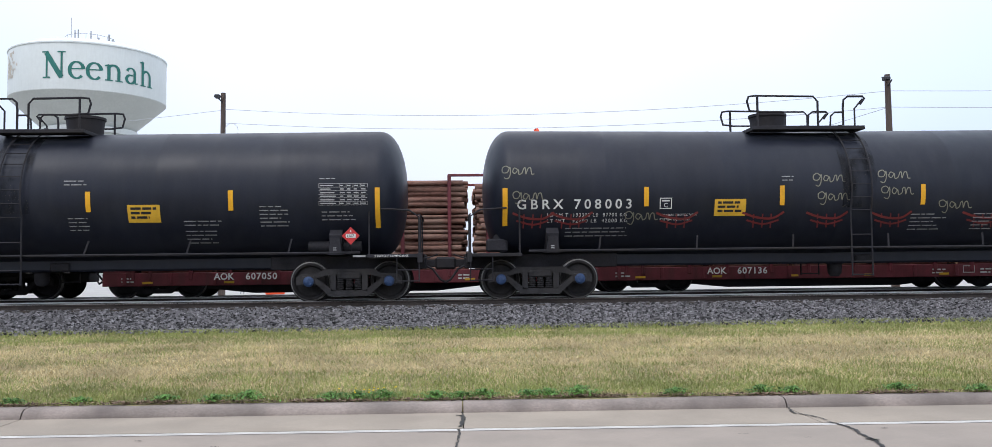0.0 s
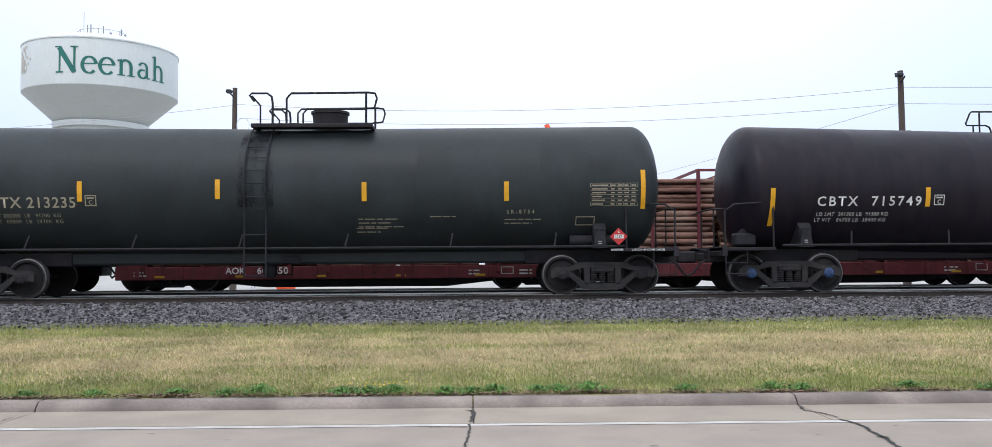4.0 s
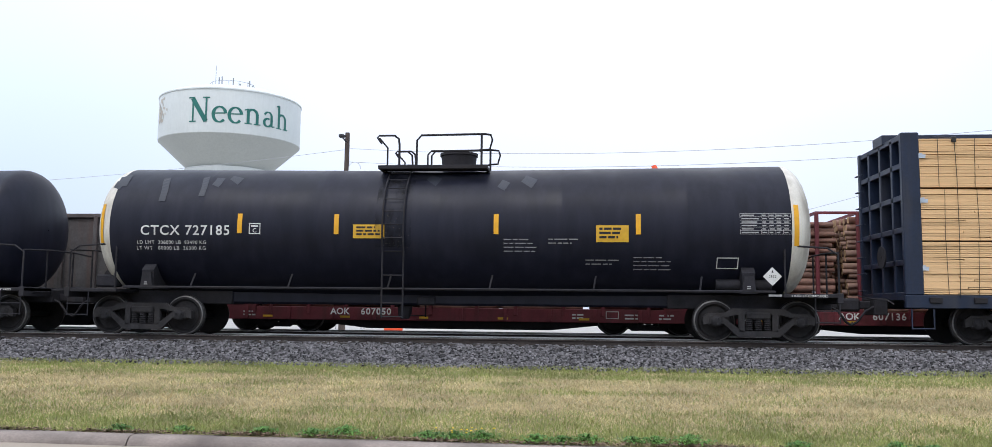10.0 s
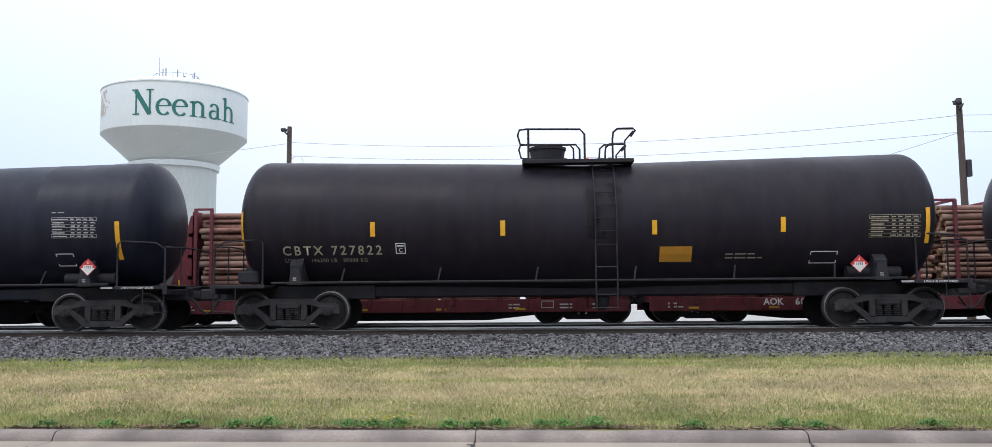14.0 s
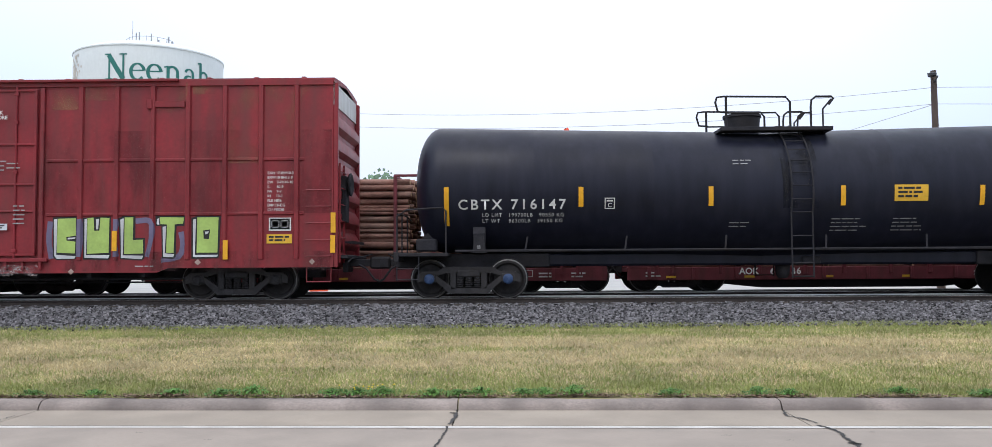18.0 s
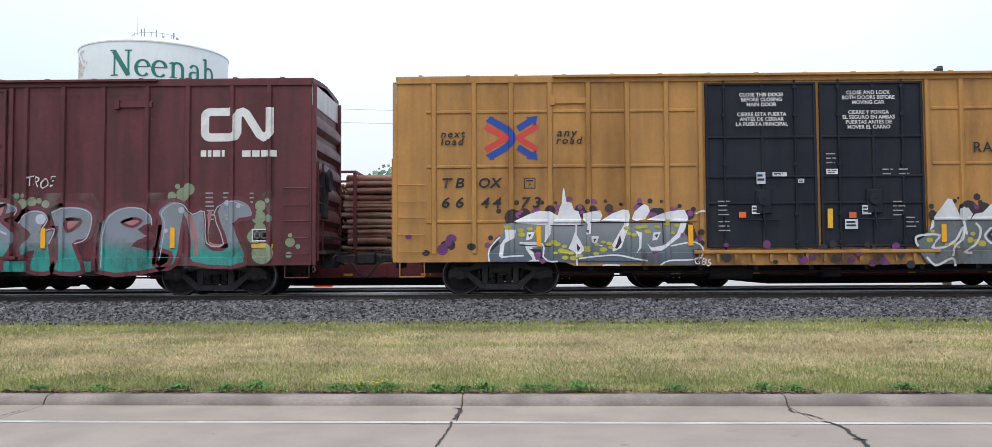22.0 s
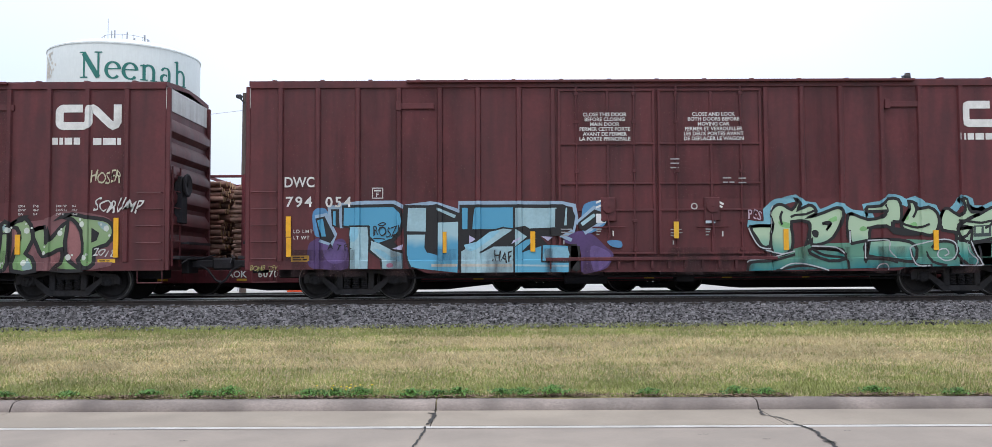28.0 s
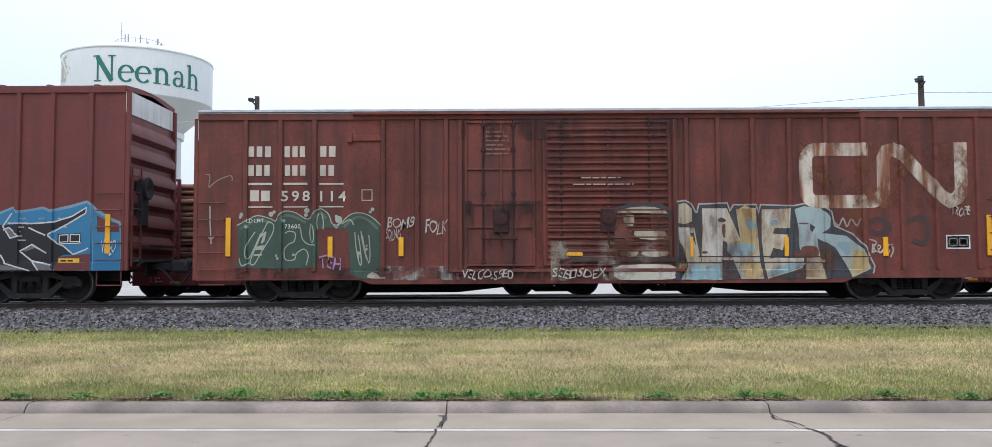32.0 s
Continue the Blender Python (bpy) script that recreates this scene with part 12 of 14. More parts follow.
blots(car, skin, spray(0.22, 0.44, 0.55), 0.0074, 2, [(-7.13, 1.64), (-6.94, 1.64), (-6.96, 1.4), (-7.12, 1.33)], [(-6.6, 1.16), (-6.36, 1.1), (-6.17, 0.96), (-5.98, 1.01), (-5.97, 0.87), (-6.31, 0.92)], [(-2.67, 1.14), (-2.19, 1.16), (-2.21, 0.85), (-2.69, 0.86)], [(-4.54, 1.24), (-4.25, 1.31), (-3.96, 1.53), (-3.72, 1.55), (-4.11, 1.24), (-4.4, 1.09)])
lines(car, skin, mark_black, 0.009, 0.038, 1, [(-7.16, 1.68), (-6.72, 1.68), (-6.7, 1.45), (-6.58, 1.33)], [(-5.84, 1.51), (-5.38, 1.51)], [(-5.41, 1.48), (-5.42, 1.18), (-5.36, 1.07)], [(-4.35, 1.58), (-3.82, 1.58), (-3.62, 1.64)], [(-3.39, 2.15), (-3.4, 0.61)], [(-4.62, 2.16), (-4.63, 0.61)], [(-3.21, 1.07), (-2.88, 1.38)], [(-2.44, 2.05), (-2.45, 1.61), (-3.02, 1.59)], [(-5.38, 2.09), (-5.39, 1.55)], [(-4.18, 1.06), (-3.88, 1.21)], [(-2.76, 1.21), (-2.77, 0.85), (-2.16, 0.84)], [(-6.19, 1.16), (-5.93, 1.07)])
blots(car, skin, spray(0.42, 0.4, 0.55), 0.0095, 0, [(-4.42, 1.46), (-4.27, 1.37), (-4.42, 1.28)], [(-6.17, 1.16), (-5.93, 1.26), (-5.95, 1.13)], [(-3.46, 1.26), (-3.41, 1.34), (-3.23, 1.42), (-3.31, 1.33)], [(-2.78, 1.43), (-2.52, 1.41), (-2.62, 1.32)])
lines(car, skin, spray(0.46, 0.44, 0.38), 0.0105, 0.062, 1, [(-4.61, 0.78), (-3.44, 0.77)], [(-5.28, 0.78), (-4.69, 0.78)])
lines(car, skin, spray(0.3, 0.42, 0.46), 0.0105, 0.043, 1, [(-3.38, 0.77), (-2.17, 0.75)])
blots(car, skin, spray(0.4, 0.16, 0.24), 0.0105, 3, [(-6.29, 0.82), (-6.17, 0.83), (-6.16, 0.75), (-6.28, 0.74)])
tag(car, "ROSZ!", -6.6, 1.45, 0.23, mark_black, skin, 0.1, 0.58)
tag(car, ".HAF.", -3.91, 0.86, 0.25, mark_black, skin, 0.1, 0.5)
tag(car, "ATF.", -7.65, 1.14, 0.14, mark_black, skin, 0.1, 0.56)
lines(car, skin, mark_black, 0.012, 0.024, 3, [(-6.5, 1.71), (-6.39, 1.76), (-6.32, 1.73), (-6.39, 1.69), (-6.48, 1.7)], [(-6.6, 1.4), (-6.46, 1.4), (-6.34, 1.38)])
mint = fade((0.36, 0.48, 0.33), (0.04, 0.24, 0.22), 0.95, 1.42)
teal, glow, pearl = fade((0.1, 0.24, 0.17), (0.015, 0.15, 0.17), 0.62, 0.95), spray(0.16, 0.36, 0.44), spray(0.42, 0.44, 0.46)
blots(car, skin, teal, 0.001, 0, [(1.88, 0.67), (1.98, 0.87), (2.44, 0.92), (2.83, 1.06), (3.41, 1.22), (4.28, 1.24), (4.67, 1.31), (5.64, 1.31), (6.75, 1.27), (7.55, 1.34), (7.52, 0.71), (1.87, 0.61)])
lines(car, skin, glow, 0.0, 0.163, 2, [(1.92, 1.69), (2.36, 1.66), (2.36, 1.98), (2.61, 2.17), (2.75, 2.19), (3.05, 2.27), (3.24, 2.12), (3.48, 2.09), (3.62, 1.92), (4.01, 2.09), (4.2, 2.01), (4.35, 1.92), (4.59, 1.89), (4.78, 1.82), (4.69, 2.06), (5.03, 2.11), (5.23, 2.27), (5.47, 2.23), (5.61, 2.15), (5.81, 2.22), (6, 2.08), (6.24, 2.03), (6.38, 1.81), (6.73, 2.02), (6.88, 2.22), (7.07, 2.19), (7.12, 2), (7.31, 2), (7.57, 1.8)])
glyphs(car, skin, mint, mark_black, 0.004, 0.07, 2, [(2.47, 1.42), (2.53, 1.68), (2.46, 1.88), (2.51, 2.02), (2.66, 2.13), (2.82, 2.09), (2.97, 2), (3.09, 2.17), (3.06, 2.25), (3.12, 2.22), (3.16, 2.12), (3.11, 2), (3.36, 2.11), (3.5, 2.04), (3.51, 1.9), (3.28, 1.8), (3.72, 1.94), (4.01, 2.05), (4.13, 1.97), (4.1, 1.72), (3.9, 1.36), (3.65, 1.22), (3.41, 1.2), (3.41, 1.32), (3.24, 1.19), (3.34, 1.41), (3.36, 1.7), (2.96, 1.73), (2.98, 1.42), (2.95, 1.1), (2.75, 0.98), (2.51, 1.01)], [(1.99, 1.62), (2.45, 1.63), (2.45, 1.47), (2.42, 1.18), (2.25, 1.16), (2.11, 1.37)], [(3.43, 1.12), (4.03, 1.07), (4.17, 0.88), (3.79, 0.83), (3.38, 1)])
glyphs(car, skin, mint, mark_black, 0.004, 0.07, 2, [(4.27, 1.89), (4.39, 1.89), (4.71, 1.77), (5.05, 1.83), (5.1, 1.96), (4.71, 1.95), (4.71, 2.06), (5.01, 2.08), (5.18, 2.24), (5.42, 2.23), (5.49, 2.01), (5.46, 1.72), (5.31, 1.72), (5.28, 1.57), (5.11, 1.62), (4.77, 1.58), (4.74, 1.31), (4.66, 0.9), (4.61, 0.85), (4.69, 1.29), (4.33, 1.22), (4.22, 1.58)], [(5.5, 1.72), (5.68, 2.01), (5.66, 2.18), (5.83, 2.13), (5.85, 2), (6.12, 2.05), (6.31, 1.91), (6.35, 1.69), (6.27, 1.47), (6.13, 1.4), (5.88, 1.45), (5.52, 1.55)], [(4.69, 1.29), (5.2, 1.31), (5.64, 1.26), (5.82, 1.09), (5.72, 0.8), (5.24, 0.87), (4.66, 0.95)])
glyphs(car, skin, mint, mark_black, 0.004, 0.07, 2, [(6.38, 1.78), (6.46, 1.98), (6.58, 2.01), (6.82, 1.85), (6.95, 2.02), (6.88, 2.22), (7, 2.22), (7.04, 2.05), (7.11, 1.93), (7.31, 1.92), (7.03, 1.76), (6.86, 1.71), (6.84, 1.61), (7.1, 1.56), (6.95, 1.39), (6.75, 1.32), (6.71, 1.47), (6.42, 1.52)], [(6.81, 1.54), (7.1, 1.57), (7.07, 1.25), (7.13, 1.03), (7.27, 0.74), (6.97, 0.71), (6.74, 0.99), (6.73, 1.32)])
blots(car, skin, mark_black, 0.011, 2, [(3.41, 1.5), (3.49, 1.54), (3.57, 1.49), (3.55, 1.37), (3.46, 1.38)], [(5.21, 1.6), (5.69, 1.52), (5.98, 1.42), (5.69, 1.39), (5.3, 1.43)], [(3.88, 1.68), (3.71, 1.69), (3.66, 1.65), (3.78, 1.64), (3.75, 1.53), (3.83, 1.59)])
lines(car, skin, mark_black, 0.011, 0.053, 3, [(2.94, 1.83), (3.04, 1.88), (3.28, 1.9), (3.5, 1.99)], [(2.96, 1.73), (3.35, 1.73), (3.38, 1.49), (3.36, 1.22)], [(3.66, 1.68), (3.78, 1.72), (3.86, 1.68), (3.75, 1.53)], [(4.29, 1.53), (4.3, 1.24)], [(4.68, 1.58), (5.09, 1.6)], [(5.5, 1.67), (5.84, 1.58), (6.13, 1.66)], [(5.75, 1.81), (5.83, 1.98), (5.78, 2.15)], [(2.75, 1.97), (2.7, 1.83), (2.74, 1.66)], [(4.97, 1.82), (5.17, 1.96), (5.1, 2.11)], [(3.41, 1.17), (3.99, 1.12), (4.13, 1.05)], [(5.26, 1.72), (5.26, 1.52)])
lines(car, skin, pearl, 0.0125, 0.029, 3, [(2.53, 2.1), (2.46, 1.93), (2.5, 1.73), (2.46, 1.47)], [(1.94, 1.59), (2.01, 1.42), (2.18, 1.16), (2.44, 1.11)], [(3.41, 1.17), (3.96, 1.14), (4.13, 1)], [(1.9, 0.8), (1.98, 0.86), (2.44, 0.9), (2.82, 1.01)], [(5.66, 1.11), (5.75, 1.17), (6.07, 1.25), (6.46, 1.31), (6.7, 1.23), (6.74, 1.03), (6.64, 0.87), (6.45, 0.82), (6.3, 0.92), (6.33, 1.06), (6.48, 1.09), (6.55, 0.99), (6.45, 0.93)], [(4.69, 1.29), (5.18, 1.29), (5.19, 1.07), (5.34, 0.9)], [(5.66, 1.11), (5.72, 0.85), (5.84, 0.71), (6.1, 0.71)], [(4.87, 0.64), (4.94, 0.73), (5.07, 0.76), (5.14, 0.68), (5.13, 0.61)], [(2.67, 0.65), (2.92, 0.77), (3.25, 0.76), (3.64, 0.66), (3.78, 0.61)], [(4.29, 1.51), (4.29, 1.24)])
lines(car, skin, pearl, 0.0125, 0.029, 3, [(4.64, 1.24), (4.63, 0.88)], [(7.07, 1.27), (7.16, 1.03), (7.29, 0.77), (7.27, 0.71), (6.78, 0.71)], [(2.32, 1.08), (2.73, 1), (3.02, 1.06)])
lines(car, skin, mark_black, 0.0115, 0.058, 3, [(1.94, 1.62), (2.15, 1.2), (2.44, 1.03)], [(3.41, 1.11), (3.69, 0.96), (4.17, 0.88), (4.24, 0.64)], [(4.66, 0.88), (5.14, 0.85), (5.36, 0.78)], [(6.16, 1.11), (6.31, 1.25), (6.65, 1.23), (6.77, 1.03), (6.64, 0.84)], [(5.68, 1.09), (5.77, 0.75), (6.15, 0.71)], [(6.02, 1.04), (6.16, 0.8), (6.49, 0.71)], [(2.57, 0.61), (3.01, 0.71), (3.4, 0.71), (3.68, 0.61)], [(1.9, 0.61), (1.98, 0.8), (2.48, 0.84), (3.02, 0.98)])
blots(car, skin, spray(0.2, 0.42, 0.17), 0.0085, 3, [(2.65, 1.73), (2.79, 1.73), (2.96, 1.66), (2.91, 1.59), (2.74, 1.61)], [(3.81, 1.77), (3.98, 1.85), (4, 1.75), (3.86, 1.72)], [(4.51, 1.55), (4.6, 1.62), (4.7, 1.55), (4.58, 1.5)], [(5.65, 1.64), (5.8, 1.71), (5.84, 1.59), (5.69, 1.57)], [(5.51, 1.81), (5.63, 1.91), (5.64, 1.76)])
blots(car, skin, teal, 0.001, 0, [(6.79, 1.18), (7.23, 1.25), (8, 1.17), (8.24, 1.07), (8.23, 0.71), (6.78, 0.72)])
lines(car, skin, glow, 0.0, 0.163, 2, [(6.81, 2.27), (6.93, 2.15), (7.1, 1.98), (7.29, 1.95), (7.59, 2.09), (7.83, 2.08), (7.89, 1.87), (7.94, 1.68), (8.13, 1.73), (8.45, 1.68), (8.76, 1.6), (8.71, 1.43), (8.38, 1.12), (8.19, 1.08), (8.23, 0.76)])
glyphs(car, skin, mint, mark_black, 0.0045, 0.07, 2, [(7.14, 1.83), (7.29, 1.88), (7.54, 2.02), (7.75, 2.04), (7.85, 1.87), (7.84, 1.61), (7.74, 1.39), (7.47, 1.3), (7.08, 1.23), (6.89, 1.28), (6.8, 1.45), (6.8, 1.64)], [(7.74, 1.37), (7.91, 1.46), (8.12, 1.58), (8.18, 1.68), (8.74, 1.6), (8.71, 1.46), (8.34, 1.17), (8.19, 1.2), (8.07, 1.12), (7.66, 1.22), (7.57, 1.31)])
blots(car, skin, spray(0.045, 0.06, 0.06), 0.011, 0, [(7.15, 1.62), (7.54, 1.63), (7.53, 1.37), (7.14, 1.36)])
blots(car, skin, mint, 0.0115, 0, [(7.19, 1.59), (7.32, 1.59), (7.31, 1.44), (7.18, 1.44)], [(7.37, 1.6), (7.49, 1.6), (7.48, 1.45), (7.37, 1.45)])
lines(car, skin, mark_black, 0.012, 0.053, 2, [(6.8, 1.74), (7.09, 1.71), (7.33, 1.68), (7.58, 1.73), (7.53, 1.63), (7.4, 1.56)], [(6.79, 1.28), (7.08, 1.25), (7.47, 1.3), (7.74, 1.38), (8.12, 1.58), (8.16, 1.68)], [(8.12, 1.57), (8.1, 1.36), (8.17, 1.24), (8.07, 1.14)], [(7.08, 1.2), (7.42, 1.25), (7.76, 1.2), (8.07, 1.14), (8.19, 1.1), (8.23, 0.74)], [(7.25, 1.15), (7.29, 0.96), (7.26, 0.75)])
lines(car, skin, pearl, 0.0135, 0.029, 3, [(7.89, 1.49), (8.13, 1.65), (8.64, 1.6), (8.66, 1.48), (8.36, 1.24)], [(6.96, 1.25), (7.03, 1.01), (7.19, 0.84), (7.14, 0.72)], [(8.1, 1.34), (8.19, 1.12), (7.99, 0.81), (8.08, 0.72)])
blots(car, skin, glow, 0.0115, 2, [(8, 1.2), (8.19, 1.2), (8.24, 1.07), (8.05, 1.1)])
tag(car, "TDF", 7.91, 2.11, 0.16, spray(0.42, 0.38, 0.4), skin, 0.1, 0.34)
tag(car, "HOONS", 7.99, 1.85, 0.26, spray(0.42, 0.38, 0.4), skin, 0.3, 0.76)
tag(car, "JTS", 8.4, 0.73, 0.17, spray(0.42, 0.38, 0.4), skin, 0.3, 0.46)
tag(car, "PES", 1.93, 1.78, 0.22, spray(0.4, 0.3, 0.36), skin, 0.1, 0.3)
tag(car, "BOMB  TEV.", -9.38, 0.68, 0.12, spray(0.3, 0.27, 0.1), skin, 0.25, 0.63)
mist(car, [(-9.04, 0.54), (9.45, 0.54), (9.45, 1.15), (-9.04, 1.15)], (0.045, 0.022, 0.022), skin, 0.016, 0.5, 1.6, 0.3)
mist(car, [(-8.92, 2.26), (8.93, 2.26), (8.93, 4.82), (-8.92, 4.82)], (0.045, 0.014, 0.016), skin, 0.002, 0.22, 0.8, 0.2)
lines(car, skin, mark_white, 0.006, 0.045, 1, [(0.96, 2.16), (1.12, 2.22)], [(0.96, 2.06), (1.15, 2.12)], [(1.22, 2.21), (1.38, 2.13)], [(1.2, 2.14), (1.35, 2.06)])
line(car, [(1.12, 2.0), (1.23, 2.0)], 0.03, mark_white, skin, 0.006, 1)
blot(car, [(0.97, 1.91), (1.18, 1.91), (1.18, 1.7), (0.96, 1.7)], paper, skin, 0.008)
blot(car, [(1.1, 1.9), (1.17, 1.9), (1.17, 1.84), (1.09, 1.84)], spray(0.4, 0.1, 0.06), skin, 0.01)
blot(car, [(1.1, 1.79), (1.17, 1.79), (1.17, 1.73), (1.1, 1.73)], mark_black, skin, 0.01)
lines(car, skin, mark_dim, 0.006, 0.026, 1, [(0.16, 1.56), (0.41, 1.56)], [(0.16, 1.49), (0.43, 1.49)], [(0.16, 1.43), (0.33, 1.42)])
lines(car, skin, mark_dim, 0.006, 0.03, 1, [(0.96, 1.57), (1.08, 1.56)], [(0.96, 1.51), (1.06, 1.51)], [(0.96, 1.44), (1.03, 1.44)])
line(car, [(1.34, 1.52), (1.34, 1.4)], 0.03, mark_white, skin, 0.03, 1)
line(car, [(0.22, 1.31), (0.22, 1.22)], 0.03, mark_dim, skin, 0.006, 1)
lines(car, skin, mark_white, 0.006, 0.045, 1, [(-1.53, 2.18), (-1.38, 2.24)], [(-1.53, 2.07), (-1.35, 2.14)], [(-1.27, 2.23), (-1.12, 2.15)], [(-1.3, 2.16), (-1.15, 2.08)])
line(car, [(-1.38, 2.02), (-1.26, 2.02)], 0.03, mark_white, skin, 0.006, 1)
blot(car, [(-1.53, 1.93), (-1.31, 1.93), (-1.31, 1.72), (-1.53, 1.72)], paper, skin, 0.008)
blot(car, [(-1.4, 1.92), (-1.32, 1.92), (-1.32, 1.86), (-1.4, 1.86)], spray(0.4, 0.1, 0.06), skin, 0.01)
blot(car, [(-1.39, 1.8), (-1.32, 1.8), (-1.32, 1.74), (-1.39, 1.74)], mark_black, skin, 0.01)
lines(car, skin, mark_dim, 0.006, 0.026, 1, [(-2.33, 1.58), (-2.08, 1.58)], [(-2.33, 1.51), (-2.06, 1.51)], [(-2.33, 1.44), (-2.16, 1.44)])
lines(car, skin, mark_dim, 0.006, 0.03, 1, [(-1.53, 1.58), (-1.41, 1.58)], [(-1.53, 1.53), (-1.43, 1.53)], [(-1.53, 1.46), (-1.46, 1.46)])
line(car, [(-1.15, 1.54), (-1.15, 1.42)], 0.03, mark_white, skin, 0.03, 1)
line(car, [(-2.27, 1.33), (-2.27, 1.24)], 0.03, mark_dim, skin, 0.006, 1)
stroke(car, "ring_mark", [(0.71 + 0.065 * math.cos(u * 0.6), 2.09 + 0.065 * math.sin(u * 0.6)) for u in range(12)], 0.022, mark_white, skin, 0.006, 1)
p, n = mid(16)
car, skin = boxcar(p, n, 18.88, box_brown, "brown boxcar with yellow green graffiti and white emblem", low=0.70, posts=[-8.79, -7.90, -6.99, -6.09, -5.19, -4.33, -3.43, 3.27, 4.17, 5.01, 5.88, 6.79, 7.66, 8.56], levels=[], stops=[-5.72, 5.54], door=((-2.44, -0.21), (-0.13, 2.22)))
letters("DWC", -8.69, 2.57, 0.21, mark_white, car, skin, "painted lettering", long=0.66, bold=0.016)
letters("794", -8.65, 2.11, 0.23, mark_white, car, skin, "painted lettering", long=0.57, bold=0.016)
letters("154", -7.76, 2.1, 0.23, mark_white, car, skin, "painted lettering", long=0.54, bold=0.016)
framed_mark(car, -6.71, 2.31, 0.26, 0.25, skin, "F", mark_white)
letters("LD LMT", -8.49, 1.52, 0.1, mark_white, car, skin, "painted lettering", long=0.41, bold=0.004)
letters("205500", -7.72, 1.51, 0.1, mark_white, car, skin, "painted lettering", long=0.43, bold=0.004)
letters("LT WT", -8.49, 1.37, 0.08, mark_white, car, skin, "painted lettering", long=0.33, bold=0.004)
letters("80500", -7.66, 1.37, 0.08, mark_white, car, skin, "painted lettering", long=0.37, bold=0.004)
word_rows(car, -1.34, 4.20, ['CLOSE THIS DOOR', 'BEFORE CLOSING', 'MAIN DOOR', 'FERMER CETTE PORTE', 'AVANT DE FERMER', 'LA PORTE PRINCIPALE'], mark_white, skin)
word_rows(car, 1.13, 4.21, ['CLOSE AND LOCK', 'BOTH DOORS BEFORE', 'MOVING CAR', 'FERMER ET VERROUILLER', 'LES DEUX PORTES AVANT', 'DE DEPLACER LE WAGON'], mark_white, skin)
tape(car, -8.66, 1.0, 1.88, skin)
tape(car, -6.34, 0.99, 1.41, skin)
tape(car, -2.99, 0.99, 1.44, skin)
tape(car, 2.82, 1.07, 1.51, skin)
tape(car, 6.13, 1.08, 1.53, skin)
tape(car, 8.35, 1.0, 1.9, skin)
tape(car, 0.24, 1.34, 1.77, skin, placard_yellow)
sign(car, -8.55, -8.07, 0.82, 1.0, skin, placard_yellow, mark_black, 2, "")
sign(car, 7.94, 8.34, 0.84, 0.96, skin, placard_yellow, mark_black, 2, "")
rail_noodle(car, 6.93, 8.43, 3.92, 4.50, mark_white, skin, w=0.18)
prints(car, 6.86, 3.58, 0.87, 1, skin, mark_white, 0.16, 0.2)
prints(car, 7.79, 3.57, 0.8, 1, skin, mark_white, 0.16, 0.2)
for i, (u, v) in enumerate([('EXH', '17-0'), ('EXW', '10-8'), ('EW', '9-7')]):
    letters(u, 6.14, 2.15 - i * 0.092, 0.055, mark_white, car, skin, name="stencil", bold=0.004)
    letters(v, 6.47, 2.15 - i * 0.092, 0.055, mark_white, car, skin, name="stencil", bold=0.004)
for i, (u, v) in enumerate([('EXH W', '8-2'), ('EXW H', '14-2'), ('EW H', '16-8')]):
    letters(u, 6.99, 2.15 - i * 0.092, 0.055, mark_white, car, skin, name="stencil", bold=0.004)
    letters(v, 7.35, 2.15 - i * 0.092, 0.055, mark_white, car, skin, name="stencil", bold=0.004)
prints(car, 0.15, 3.15, 0.26, 3, skin, mark_dim, 0.03, 0.1)
prints(car, 1.31, 2.74, 0.23, 2, skin, mark_dim, 0.03, 0.1)
prints(car, 1.67, 2.69, 0.2, 2, skin, mark_dim, 0.03, 0.1)
lime = fade((0.5, 0.46, 0.13), (0.15, 0.34, 0.15), 1.17, 1.25)
cloud, ink = spray(0.5, 0.42, 0.46), spray(0.02, 0.02, 0.025)
blots(car, skin, cloud, 0.0, 2, [(-6.89, 1.69), (-6.7, 1.58), (-6.61, 1.72), (-6.53, 1.63), (-6.38, 1.64), (-6.53, 1.48), (-6.55, 1.29), (-6.72, 1.29), (-6.79, 1.53)], [(-5.77, 1.72), (-5.62, 1.75), (-5.47, 1.83), (-5.42, 1.77), (-5.47, 1.7), (-5.46, 1.55), (-5.77, 1.55)], [(-5.9, 1.44), (-5.76, 1.49), (-5.59, 1.52), (-5.62, 1.42), (-5.88, 1.42)], [(-4.82, 1.62), (-4.66, 1.74), (-4.52, 1.81), (-4.54, 1.69), (-4.46, 1.62), (-4.61, 1.53), (-4.82, 1.54)], [(-4.15, 1.26), (-3.89, 1.34), (-3.72, 1.28), (-3.5, 1.21), (-3.5, 1.11), (-3.75, 1.13), (-3.94, 1.16)], [(-7.59, 1.14), (-7.32, 1.22), (-7.31, 0.98), (-7.39, 0.98), (-7.43, 1.09)], [(-5.57, 0.86), (-5.26, 0.93), (-5.23, 0.83), (-5.37, 0.76), (-5.23, 0.67), (-5.52, 0.71), (-5.59, 0.76)])
blots(car, skin, cloud, 0.0, 2, [(-7.34, 0.83), (-7.24, 0.77), (-7.29, 0.74)])
